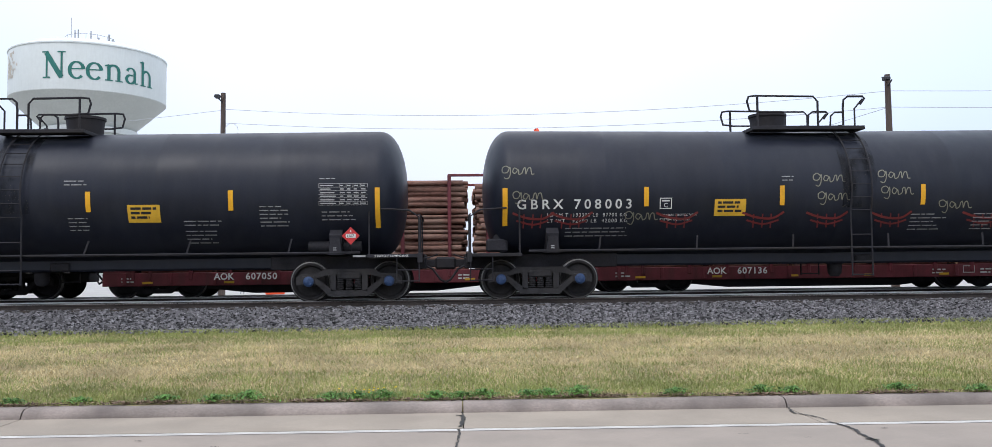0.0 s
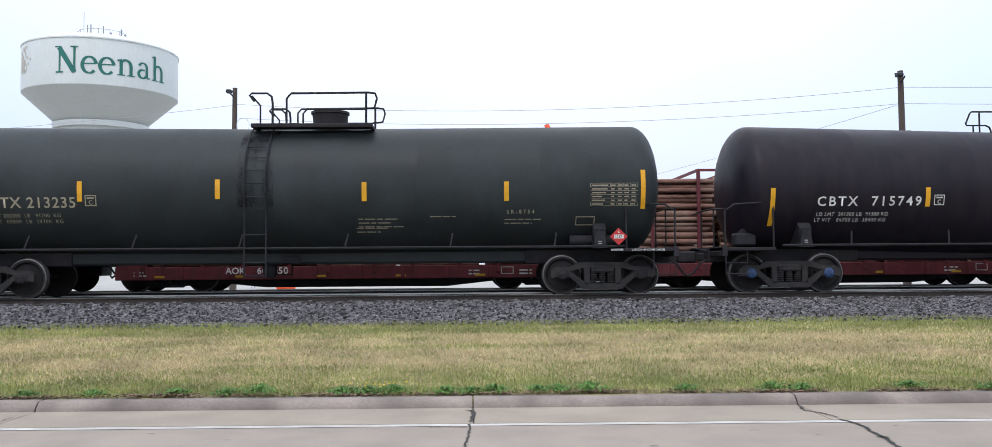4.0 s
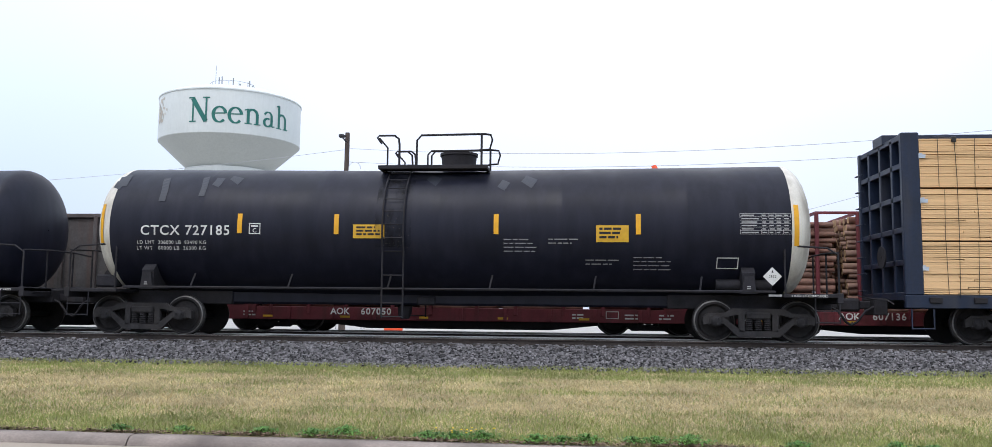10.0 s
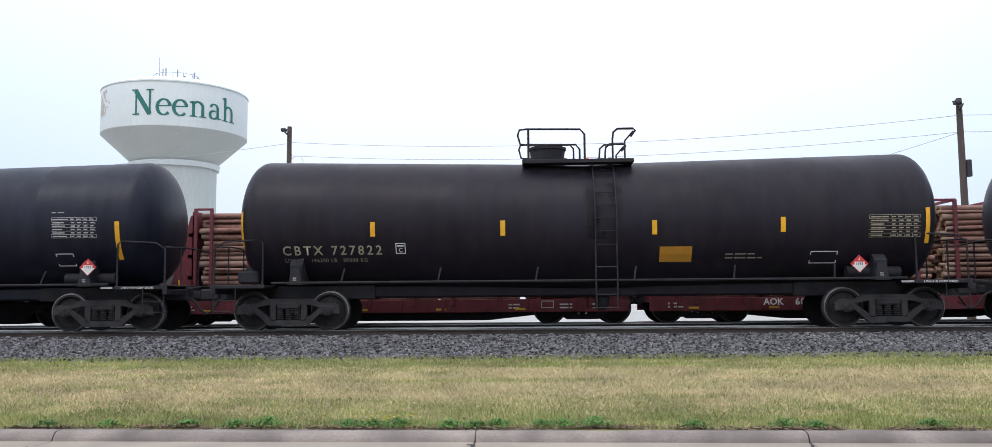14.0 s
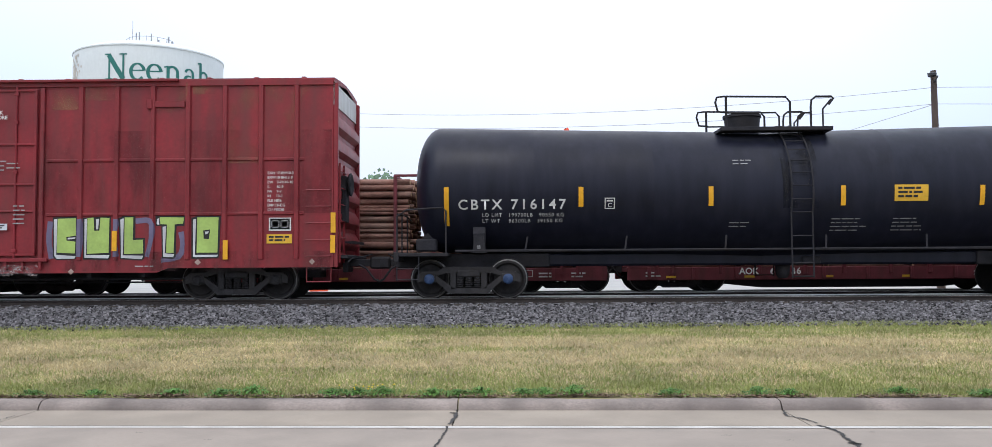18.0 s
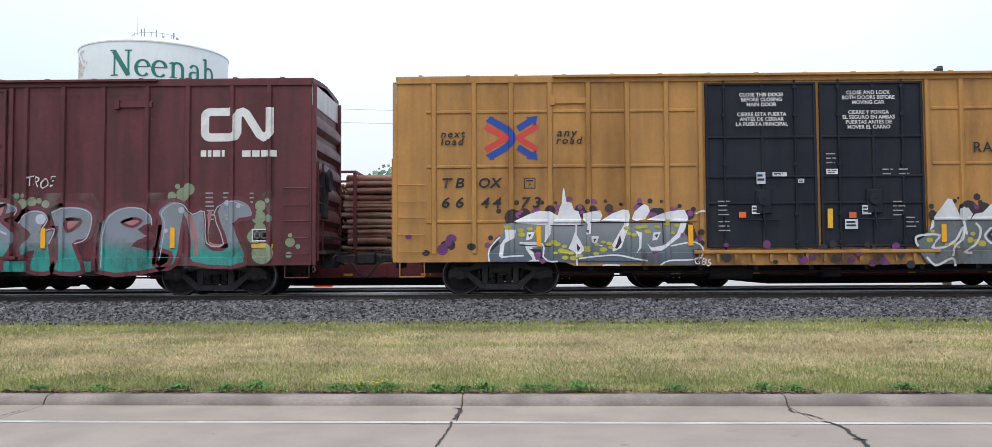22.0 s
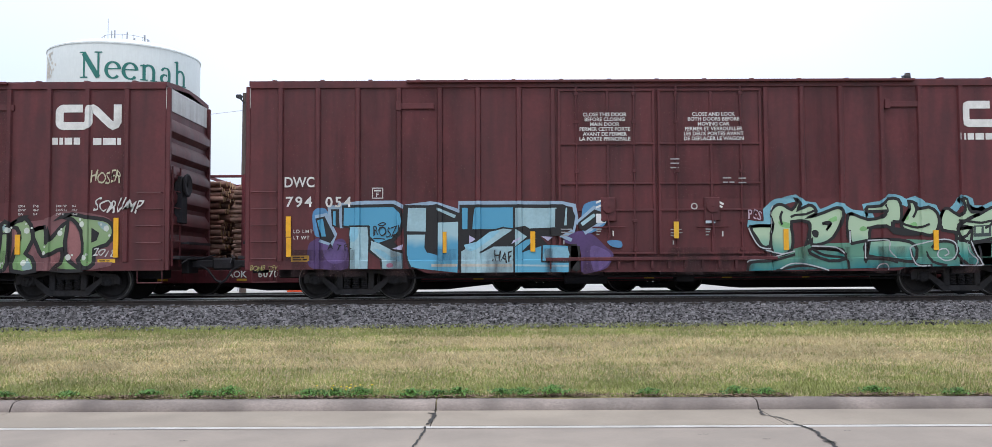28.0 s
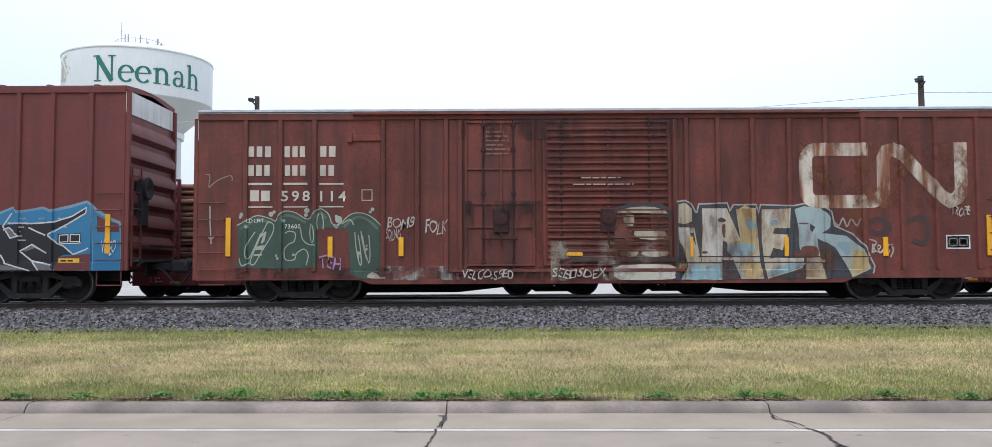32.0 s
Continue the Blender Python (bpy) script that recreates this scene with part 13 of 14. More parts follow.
blots(car, skin, ink, 0.002, 0, [(-6.14, 1.59), (-5.81, 1.54), (-5.42, 1.58), (-4.8, 1.55), (-4.56, 1.53), (-4.37, 1.19), (-4.42, 0.85), (-4.13, 0.62), (-5.66, 0.71), (-5.9, 1.19)], [(-6.84, 1.53), (-6.69, 1.27), (-6.47, 1.21), (-6.29, 1.17), (-6.09, 1), (-6.53, 1.15), (-6.77, 1.25)])
glyphs(car, skin, lime, ink, 0.004, 0.05, 2, [(-7.29, 1.25), (-7.2, 1.48), (-7.01, 1.57), (-6.84, 1.51), (-6.73, 1.29), (-6.45, 1.22), (-6.14, 1.14), (-6.19, 1.22), (-6.47, 1.36), (-6.53, 1.49), (-6.29, 1.6), (-5.88, 1.78), (-5.79, 1.77), (-5.81, 1.55), (-6.07, 1.56), (-5.98, 1.41), (-5.86, 1.17), (-5.81, 1.02), (-5.64, 0.91), (-5.61, 0.72), (-5.73, 0.71), (-6.69, 0.71), (-6.71, 0.72), (-7.12, 0.73), (-7.24, 0.96)], [(-5.86, 1.4), (-5.71, 1.43), (-5.62, 1.35), (-5.52, 1.46), (-5.3, 1.5), (-5.23, 1.59), (-4.87, 1.71), (-4.85, 1.19), (-4.61, 0.95), (-4.5, 0.76), (-4.58, 0.63), (-5.11, 0.64), (-5.19, 0.75), (-5.27, 0.98), (-5.66, 0.94), (-5.82, 1.02)])
glyphs(car, skin, lime, ink, 0.004, 0.05, 2, [(-4.82, 1.5), (-4.58, 1.55), (-4.54, 1.44), (-4.42, 1.58), (-3.74, 1.74), (-3.82, 1.38), (-4.2, 1.26), (-3.99, 1.13), (-3.7, 1.09), (-3.56, 0.95), (-3.55, 0.63), (-4.22, 0.63), (-4.41, 0.75), (-4.51, 0.91), (-4.79, 1.15)])
lines(car, skin, ink, 0.0115, 0.048, 2, [(-6.07, 1.54), (-5.98, 1.41), (-5.85, 1.15), (-5.81, 1.02)], [(-5.27, 1.34), (-5.24, 0.98)], [(-6.84, 1.5), (-6.71, 1.28), (-6.44, 1.21), (-6.12, 1.12)], [(-5.59, 1.43), (-5.62, 1.36)], [(-6.7, 0.72), (-6.69, 0.71)])
blots(car, skin, spray(0.46, 0.46, 0.1), 0.0105, 2, [(-7, 0.98), (-6.88, 1.03), (-6.86, 0.96), (-6.98, 0.9)], [(-5.99, 0.85), (-5.93, 0.86), (-5.9, 0.76), (-5.83, 0.74), (-5.88, 0.71), (-5.97, 0.72)], [(-4.07, 0.97), (-4.01, 0.96), (-3.96, 0.84), (-4.03, 0.86)])
blots(car, skin, spray(0.08, 0.24, 0.11), 0.0105, 2, [(-7.1, 1.22), (-6.96, 1.25), (-6.91, 1.17), (-7.05, 1.09)], [(-6.14, 1.17), (-6.02, 1.19), (-6.05, 1.1)], [(-5.14, 1.12), (-4.99, 1.13), (-5.04, 1.07)])
spots(car, skin, spray(0.3, 0.24, 0.26), 0.0, 1.0, (-7, 1.76, 0.058), (-7.26, 1.74, 0.048), (-5.67, 1.9, 0.048), (-5.06, 1.82, 0.048), (-4.46, 1.91, 0.058), (-3.98, 1.79, 0.043), (-3.85, 1.93, 0.082), (-3.73, 1.52, 0.038), (-3.35, 1.17, 0.048), (-7.15, 1.6, 0.034))
spots(car, skin, spray(0.055, 0.025, 0.03), 0.0045, 1.0, (-5.39, 1.67, 0.096))
spots(car, skin, spray(0.1, 0.05, 0.055), 0.0045, 1.0, (-6.98, 1.77, 0.038), (-7.26, 1.74, 0.024), (-5.06, 1.82, 0.024), (-3.87, 1.93, 0.043), (-3.98, 1.78, 0.019))
sgm = fade((0.22, 0.31, 0.16), (0.17, 0.3, 0.12), 1.1, 1.5)
blots(car, skin, spray(0.17, 0.075, 0.08), 0.0, 3, [(2.51, 1.69), (2.61, 1.98), (3.24, 2.1), (3.52, 1.83), (4.2, 1.88), (5.07, 1.93), (5.89, 1.83), (6.71, 1.87), (7.15, 2.06), (8.07, 1.94), (8.27, 1.67), (8.24, 0.81), (6.58, 0.71), (5.23, 0.66), (3.6, 0.77), (2.35, 0.83)])
blots(car, skin, spray(0.26, 0.11, 0.11), 0.001, 3, [(3.85, 1.35), (4.05, 1.42), (4.28, 1.28), (4.28, 1.09), (4.18, 0.89), (3.96, 1.01)], [(4.58, 1.69), (4.78, 1.69), (4.8, 1.51), (4.6, 1.45)], [(5.5, 1.71), (5.69, 1.71), (5.68, 1.06), (5.5, 1.03)], [(6.05, 1.68), (6.18, 1.73), (6.13, 1.05), (6.05, 1.06)], [(7.24, 1.77), (7.43, 1.68), (7.56, 1.29), (7.5, 0.91), (7.29, 1.1)], [(6.88, 1.15), (7.12, 1.2), (7.09, 0.91), (6.92, 0.79)], [(4.66, 0.99), (4.9, 1.11), (4.87, 0.77), (4.7, 0.76)])
glyphs(car, skin, sgm, mark_black, 0.004, 0.09, 2, [(2.63, 1.9), (3, 1.93), (3.23, 1.96), (3.32, 2.09), (3.32, 1.52), (3.11, 1.44), (2.87, 1.69), (2.79, 1.64), (2.84, 1.49), (3.32, 1.38), (3.51, 1.21), (3.54, 0.99), (3.36, 0.82), (3.02, 0.77), (2.71, 0.87), (2.26, 0.86), (2.44, 0.95), (2.45, 1.36), (2.67, 1.36), (2.7, 1.12), (2.98, 1.04), (3.03, 1.19), (2.96, 1.3), (2.74, 1.4), (2.63, 1.57), (2.61, 1.79)], [(3.56, 1.35), (3.64, 1.59), (3.81, 1.75), (4.05, 1.8), (4.21, 1.69), (4.24, 1.44), (4.07, 1.4), (4, 1.45), (3.85, 1.39), (3.81, 1.21), (3.94, 0.94), (4.18, 0.87), (4.35, 0.94), (4.37, 1.07), (4.46, 0.96), (4.27, 0.79), (3.98, 0.75), (3.72, 0.79), (3.58, 1.06)])
glyphs(car, skin, sgm, mark_black, 0.004, 0.09, 2, [(4.28, 1.78), (4.56, 1.87), (4.9, 1.84), (5.03, 1.71), (4.99, 1.42), (4.84, 1.32), (5.1, 1.29), (5.4, 0.89), (5.76, 0.71), (5.47, 0.71), (5.14, 0.82), (4.93, 1.06), (4.91, 0.75), (4.7, 0.77), (4.69, 1.01), (4.49, 0.75), (4.34, 0.77), (4.42, 1.01), (4.41, 1.59), (4.28, 1.61)], [(5.16, 1.76), (5.45, 1.76), (5.46, 1.03), (5.67, 0.98), (5.74, 1.59), (5.74, 1.75), (5.94, 1.78), (5.92, 0.89), (5.77, 0.71), (5.52, 0.76), (5.31, 0.96), (5.27, 1.3), (5.16, 1.52)], [(5.94, 1.73), (6.11, 1.85), (6.25, 1.92), (6.42, 1.75), (6.47, 1.41), (6.31, 1.1), (6.44, 1.01), (6.53, 0.71), (6.01, 0.71), (6.05, 1.1), (6.17, 1.46), (6.1, 1.68)])
glyphs(car, skin, sgm, mark_black, 0.004, 0.09, 2, [(6.45, 1.61), (6.74, 1.7), (6.78, 1.37), (7, 1.58), (7.25, 1.82), (7.19, 1.34), (7.27, 0.95), (7.57, 0.71), (6.94, 0.73), (7.11, 0.88), (7.13, 1.2), (6.9, 1.1), (6.69, 1.04), (6.56, 1.28)], [(7.12, 1.92), (7.34, 1.99), (7.68, 1.92), (8.06, 1.87), (8.25, 1.75), (8.29, 1.53), (8.14, 1.29), (7.86, 1.19), (7.85, 0.86), (7.65, 0.76), (7.49, 0.95), (7.6, 1.1), (7.56, 1.58), (7.36, 1.87)])
blots(car, skin, mark_black, 0.0115, 1, [(3.24, 1.98), (3.33, 2.15), (3.39, 2.05), (3.36, 1.88)], [(7.79, 1.68), (7.97, 1.56), (7.91, 1.39), (7.79, 1.34)], [(4.97, 1.76), (5.28, 1.78), (5.25, 1.51), (5.11, 1.5)], [(6.9, 1.82), (7.15, 2.02), (7.34, 2.02), (7.2, 1.92)], [(6.03, 1.78), (6.25, 1.97), (6.37, 1.97), (6.23, 1.82)], [(6.72, 1.46), (6.83, 1.73), (6.87, 1.41), (6.79, 1.28)], [(4.56, 1.72), (4.78, 1.76), (4.86, 1.66), (4.84, 1.47), (4.61, 1.39), (4.58, 1.47), (4.77, 1.53), (4.76, 1.68), (4.61, 1.68)])
lines(car, skin, mark_black, 0.0112, 0.044, 1, [(5.16, 1.54), (5.93, 1.56), (5.91, 0.86)], [(5.45, 1.76), (5.46, 1.05), (5.67, 0.97)], [(2.82, 1.72), (3.08, 1.44)], [(4.47, 1.88), (4.49, 0.75)])
spots(car, skin, spray(0.52, 0.56, 0.5), 0.0125, 1.1, (2.83, 1.84, 0.064), (2.73, 1.81, 0.029), (2.92, 1.81, 0.029), (2.55, 1.26, 0.054), (2.57, 1.14, 0.034), (3.27, 1.13, 0.064), (3.68, 1.41, 0.064), (3.61, 1.52, 0.029), (3.76, 1.51, 0.024), (4.11, 1.57, 0.059), (4.19, 1.61, 0.024), (4.37, 1.76, 0.059), (4.49, 1.78, 0.024), (4.87, 1.74, 0.054), (5.09, 1.08, 0.059), (5.15, 1.15, 0.024), (4.56, 0.96, 0.064), (4.66, 0.99, 0.024), (5.28, 1.42, 0.059), (5.23, 1.48, 0.024), (5.72, 0.84, 0.064), (5.81, 0.89, 0.029), (5.91, 1.63, 0.059), (5.98, 1.69, 0.024), (6.33, 1.62, 0.064), (6.31, 1.77, 0.024), (6.44, 1.68, 0.024), (6.27, 0.89, 0.064), (6.35, 0.96, 0.029), (7.08, 1.56, 0.059), (7.11, 1.65, 0.024), (6.73, 1.11, 0.049))
spots(car, skin, spray(0.52, 0.56, 0.5), 0.0125, 1.1, (6.76, 1.25, 0.024), (7.27, 1.01, 0.064), (7.36, 1.06, 0.024), (7.58, 1.76, 0.064), (7.53, 1.87, 0.029), (7.64, 1, 0.059), (7.7, 1.07, 0.024), (8.13, 1.66, 0.064), (8.01, 1.75, 0.024), (8.2, 1.5, 0.029))
blots(car, skin, spray(0.25, 0.36, 0.36), 0.0085, 2, [(3.14, 1.93), (3.24, 1.84), (3.18, 1.57), (3.11, 1.5), (3.04, 1.64)], [(3.91, 1.75), (4.1, 1.76), (4.15, 1.64), (3.95, 1.59)], [(5.01, 1.32), (5.1, 1.11), (5.05, 1.01), (4.98, 1.16)], [(5.74, 1.73), (5.91, 1.75), (5.88, 1.63), (5.76, 1.63)], [(6.35, 0.96), (6.48, 0.77), (6.34, 0.71), (6.24, 0.77)], [(7.92, 1.82), (8.16, 1.75), (8.15, 1.58), (8.01, 1.67)])
tag(car, "2018", 7.82, 1.03, 0.18, chalk_white, skin, 0.4, 0.55)
tag(car, "HOSER", 7.75, 2.7, 0.28, spray(0.45, 0.43, 0.3), skin, 0.25, 0.68)
tag(car, "SCRUMP", 7.81, 2.04, 0.3, chalk_white, skin, 0.6, 1.16)
tag(car, "JAK", -3.3, 1.51, 0.3, spray(0.5, 0.48, 0.25), skin, 0.25, 0.43)
tag(car, "HTL", -3.29, 1.27, 0.18, spray(0.5, 0.48, 0.25), skin, 0.25, 0.29)
letters("60K", -3.29, 0.95, 0.09, mark_white, car, skin, "painted lettering", long=0.23, bold=0.004)
tag(car, "Y786", -8.67, 1.89, 0.7, spray(0.3, 0.28, 0.28), skin, 0.3, 0.43)
mist(car, [(-8.74, 0.7), (8.51, 0.7), (8.51, 1.17), (-8.74, 1.17)], (0.045, 0.022, 0.022), skin, 0.016, 0.5, 1.6, 0.3)
mist(car, [(-8.83, 2.26), (8.54, 2.26), (8.54, 4.8), (-8.83, 4.8)], (0.045, 0.014, 0.016), skin, 0.002, 0.22, 0.8, 0.2)
lines(car, skin, mark_white, 0.006, 0.045, 1, [(-1.58, 2.18), (-1.42, 2.24)], [(-1.58, 2.08), (-1.4, 2.15)], [(-1.32, 2.23), (-1.17, 2.15)], [(-1.35, 2.16), (-1.2, 2.08)])
line(car, [(-1.43, 2.02), (-1.31, 2.02)], 0.03, mark_white, skin, 0.006, 1)
blot(car, [(-1.58, 1.93), (-1.36, 1.93), (-1.37, 1.72), (-1.58, 1.72)], paper, skin, 0.008)
blot(car, [(-1.45, 1.92), (-1.37, 1.92), (-1.37, 1.87), (-1.45, 1.87)], spray(0.4, 0.1, 0.06), skin, 0.01)
blot(car, [(-1.44, 1.81), (-1.37, 1.81), (-1.37, 1.75), (-1.44, 1.75)], mark_black, skin, 0.01)
lines(car, skin, mark_dim, 0.006, 0.026, 1, [(-2.38, 1.58), (-2.13, 1.58)], [(-2.38, 1.51), (-2.11, 1.51)], [(-2.38, 1.44), (-2.22, 1.44)])
lines(car, skin, mark_dim, 0.006, 0.03, 1, [(-1.58, 1.59), (-1.46, 1.59)], [(-1.59, 1.53), (-1.48, 1.53)], [(-1.59, 1.46), (-1.51, 1.46)])
line(car, [(-1.2, 1.55), (-1.21, 1.42)], 0.03, mark_white, skin, 0.03, 1)
line(car, [(-2.32, 1.33), (-2.33, 1.24)], 0.03, mark_dim, skin, 0.006, 1)
lines(car, skin, mark_white, 0.006, 0.045, 1, [(0.91, 2.18), (1.07, 2.23)], [(0.91, 2.07), (1.1, 2.14)], [(1.17, 2.22), (1.33, 2.15)], [(1.15, 2.16), (1.3, 2.07)])
line(car, [(1.06, 2.02), (1.18, 2.02)], 0.03, mark_white, skin, 0.006, 1)
blot(car, [(0.91, 1.93), (1.13, 1.93), (1.13, 1.71), (0.91, 1.71)], paper, skin, 0.008)
blot(car, [(1.04, 1.92), (1.12, 1.92), (1.12, 1.86), (1.04, 1.86)], spray(0.4, 0.1, 0.06), skin, 0.01)
blot(car, [(1.05, 1.8), (1.12, 1.8), (1.12, 1.74), (1.05, 1.74)], mark_black, skin, 0.01)
lines(car, skin, mark_dim, 0.006, 0.026, 1, [(0.11, 1.57), (0.36, 1.57)], [(0.11, 1.5), (0.38, 1.5)], [(0.11, 1.44), (0.27, 1.44)])
lines(car, skin, mark_dim, 0.006, 0.03, 1, [(0.91, 1.58), (1.03, 1.58)], [(0.9, 1.53), (1.01, 1.53)], [(0.9, 1.45), (0.97, 1.45)])
line(car, [(1.29, 1.54), (1.28, 1.41)], 0.03, mark_white, skin, 0.03, 1)
line(car, [(0.16, 1.33), (0.16, 1.23)], 0.03, mark_dim, skin, 0.006, 1)
blot(car, [(-0.98, 1.84), (-0.35, 1.84), (-0.36, 1.46), (-0.98, 1.44)], spray(0.04, 0.017, 0.018), skin, 0.004)
blot(car, [(0.76, 2.51), (0.84, 2.59), (0.92, 2.52), (0.84, 2.43)], mark_white, skin, 0.008)
lines(car, skin, mark_dim, 0.006, 0.03, 1, [(1.28, 2.76), (1.53, 2.76)], [(1.28, 2.69), (1.89, 2.69)], [(1.28, 2.62), (1.9, 2.61)])
stroke(car, "ring_mark", [(0.64 + 0.065 * math.cos(u * 0.6), 2.11 + 0.065 * math.sin(u * 0.6)) for u in range(12)], 0.022, mark_white, skin, 0.006, 1)
line(car, [(0.64, 2.16), (0.64, 2.05)], 0.025, mark_white, skin, 0.007, 1)
p, n = mid(17)
car, skin = boxcar(p, n, 18.69, box_rust, "older faded brown boxcar with rusty emblem and galvanised roof", posts=[-8.25, -7.45, -6.67, -5.10, -4.31, -3.65, 1.85, 2.57, 3.36, 4.20, 5.03, 5.89, 6.76, 7.55, 8.49], levels=[], stops=[-5.50], door=((-3.22, -1.63), (-1.44, 1.47)), low=0.52, eave=4.36, roof_mat=galvanised, strip=False)
sign(car, -8.2, -8.06, 3.35, 3.59, skin, spray(0.5, 0.46, 0.4), None, 2, "")
sign(car, -8.0, -7.87, 3.35, 3.59, skin, spray(0.5, 0.46, 0.4), None, 2, "")
sign(car, -7.81, -7.67, 3.34, 3.59, skin, spray(0.5, 0.46, 0.4), None, 2, "")
sign(car, -7.36, -7.24, 3.34, 3.59, skin, spray(0.5, 0.46, 0.4), None, 2, "")
sign(car, -7.18, -7.06, 3.34, 3.59, skin, spray(0.5, 0.46, 0.4), None, 2, "")
sign(car, -7.01, -6.89, 3.34, 3.59, skin, spray(0.5, 0.46, 0.4), None, 2, "")
sign(car, -6.54, -6.4, 3.34, 3.59, skin, spray(0.5, 0.46, 0.4), None, 2, "")
sign(car, -6.34, -6.19, 3.34, 3.59, skin, spray(0.5, 0.46, 0.4), None, 2, "")
sign(car, -8.19, -8.06, 2.91, 3.16, skin, spray(0.5, 0.46, 0.4), None, 2, "")
sign(car, -8.01, -7.88, 2.91, 3.16, skin, spray(0.5, 0.46, 0.4), None, 2, "")
sign(car, -7.82, -7.7, 2.91, 3.16, skin, spray(0.5, 0.46, 0.4), None, 2, "")
sign(car, -7.35, -7.23, 2.91, 3.15, skin, spray(0.5, 0.46, 0.4), None, 2, "")
sign(car, -7.18, -7.06, 2.91, 3.15, skin, spray(0.5, 0.46, 0.4), None, 2, "")
sign(car, -7.0, -6.88, 2.91, 3.15, skin, spray(0.5, 0.46, 0.4), None, 2, "")
sign(car, -6.54, -6.41, 2.9, 3.15, skin, spray(0.5, 0.46, 0.4), None, 2, "")
sign(car, -6.35, -6.22, 2.9, 3.15, skin, spray(0.5, 0.46, 0.4), None, 2, "")
sign(car, -8.14, -7.94, 2.33, 2.58, skin, spray(0.5, 0.46, 0.4), None, 2, "")
sign(car, -7.89, -7.69, 2.33, 2.57, skin, spray(0.5, 0.46, 0.4), None, 2, "")
letters("598", -7.42, 2.33, 0.24, spray(0.5, 0.46, 0.4), car, skin, "painted lettering", long=0.65, bold=0.016)
letters("114", -6.53, 2.32, 0.24, spray(0.5, 0.46, 0.4), car, skin, "painted lettering", long=0.59, bold=0.016)
sign(car, -8.19, -7.64, 2.7, 2.75, skin, spray(0.5, 0.46, 0.4), None, 2, "")
sign(car, -8.18, -7.63, 2.18, 2.21, skin, spray(0.5, 0.46, 0.4), None, 2, "")
sign(car, -7.38, -6.83, 2.7, 2.75, skin, spray(0.5, 0.46, 0.4), None, 2, "")
sign(car, -7.37, -6.82, 2.18, 2.21, skin, spray(0.5, 0.46, 0.4), None, 2, "")
sign(car, -6.56, -6.0, 2.7, 2.74, skin, spray(0.5, 0.46, 0.4), None, 2, "")
sign(car, -6.56, -6.0, 2.18, 2.21, skin, spray(0.5, 0.46, 0.4), None, 2, "")
letters("LD LMT", -8.21, 1.84, 0.09, mark_white, car, skin, "painted lettering", long=0.39, bold=0.004)
letters("73600", -7.34, 1.7, 0.1, mark_white, car, skin, "painted lettering", long=0.36, bold=0.004)
framed_mark(car, -5.59, 2.33, 0.25, 0.26, skin, "", spray(0.5, 0.46, 0.4))
rail_noodle(car, 4.43, 8.27, 2.11, 3.61, rusty_white, skin, w=0.3)
tape(car, -8.63, 1.07, 1.95, skin)
tape(car, -6.3, 1.05, 1.51, skin)
tape(car, -4.68, 1.06, 1.49, skin)
tape(car, 1.92, 1.02, 1.47, skin)
tape(car, 4.11, 1.02, 1.46, skin)
tape(car, 6.35, 1.02, 1.45, skin)
tape(car, 8.71, 1.02, 1.94, skin)
sign(car, -0.92, -0.55, 1.05, 1.13, skin, safety_yellow, None, 2, "")
moss, reed = spray(0.042, 0.075, 0.056), spray(0.34, 0.38, 0.32)
blots(car, skin, moss, 0.001, 2, [(-8.41, 1.78), (-8.21, 1.87), (-7.97, 1.98), (-7.63, 1.9), (-7.49, 1.98), (-7.34, 2.08), (-7.1, 2.04), (-6.81, 1.89), (-6.67, 2.04), (-6.52, 2.13), (-6.35, 2), (-6.27, 1.78), (-6.09, 1.78), (-5.85, 1.99), (-5.61, 2.03), (-5.37, 1.94), (-5.15, 1.74), (-5.15, 0.91), (-5.22, 0.66), (-5.46, 0.53), (-5.75, 0.6), (-5.84, 0.75), (-5.89, 1.61), (-6.04, 1.67), (-6.61, 1.67), (-6.63, 0.82), (-8.34, 0.83), (-8.39, 1)])
lines(car, skin, reed, 0.004, 0.024, 3, [(-8.43, 1.78), (-8.21, 1.89), (-7.97, 2), (-7.66, 1.92), (-7.56, 1.87), (-7.49, 1.99), (-7.34, 2.1), (-7.1, 2.06), (-6.82, 1.91), (-6.68, 2.06), (-6.52, 2.15), (-6.34, 2.02), (-6.26, 1.81), (-6.1, 1.79), (-5.85, 2.01), (-5.61, 2.05), (-5.36, 1.96), (-5.13, 1.75)], [(-7.73, 1.86), (-7.6, 1.79), (-7.63, 1.57), (-7.86, 1.19), (-8.03, 0.89), (-8.13, 0.92), (-8.06, 1.14), (-7.87, 1.57), (-7.73, 1.86)], [(-8.02, 1.63), (-8.2, 1.34), (-8.24, 1.1), (-8.15, 1.03), (-7.96, 1.43), (-7.89, 1.6)], [(-7.34, 1.59), (-7.24, 1.64), (-7.1, 1.59), (-7.13, 1.4), (-7.24, 1.35), (-7.35, 1.21), (-7.32, 0.99), (-7.12, 0.99), (-7.07, 1.13), (-6.9, 1.23), (-6.8, 1.09), (-6.85, 0.86)])
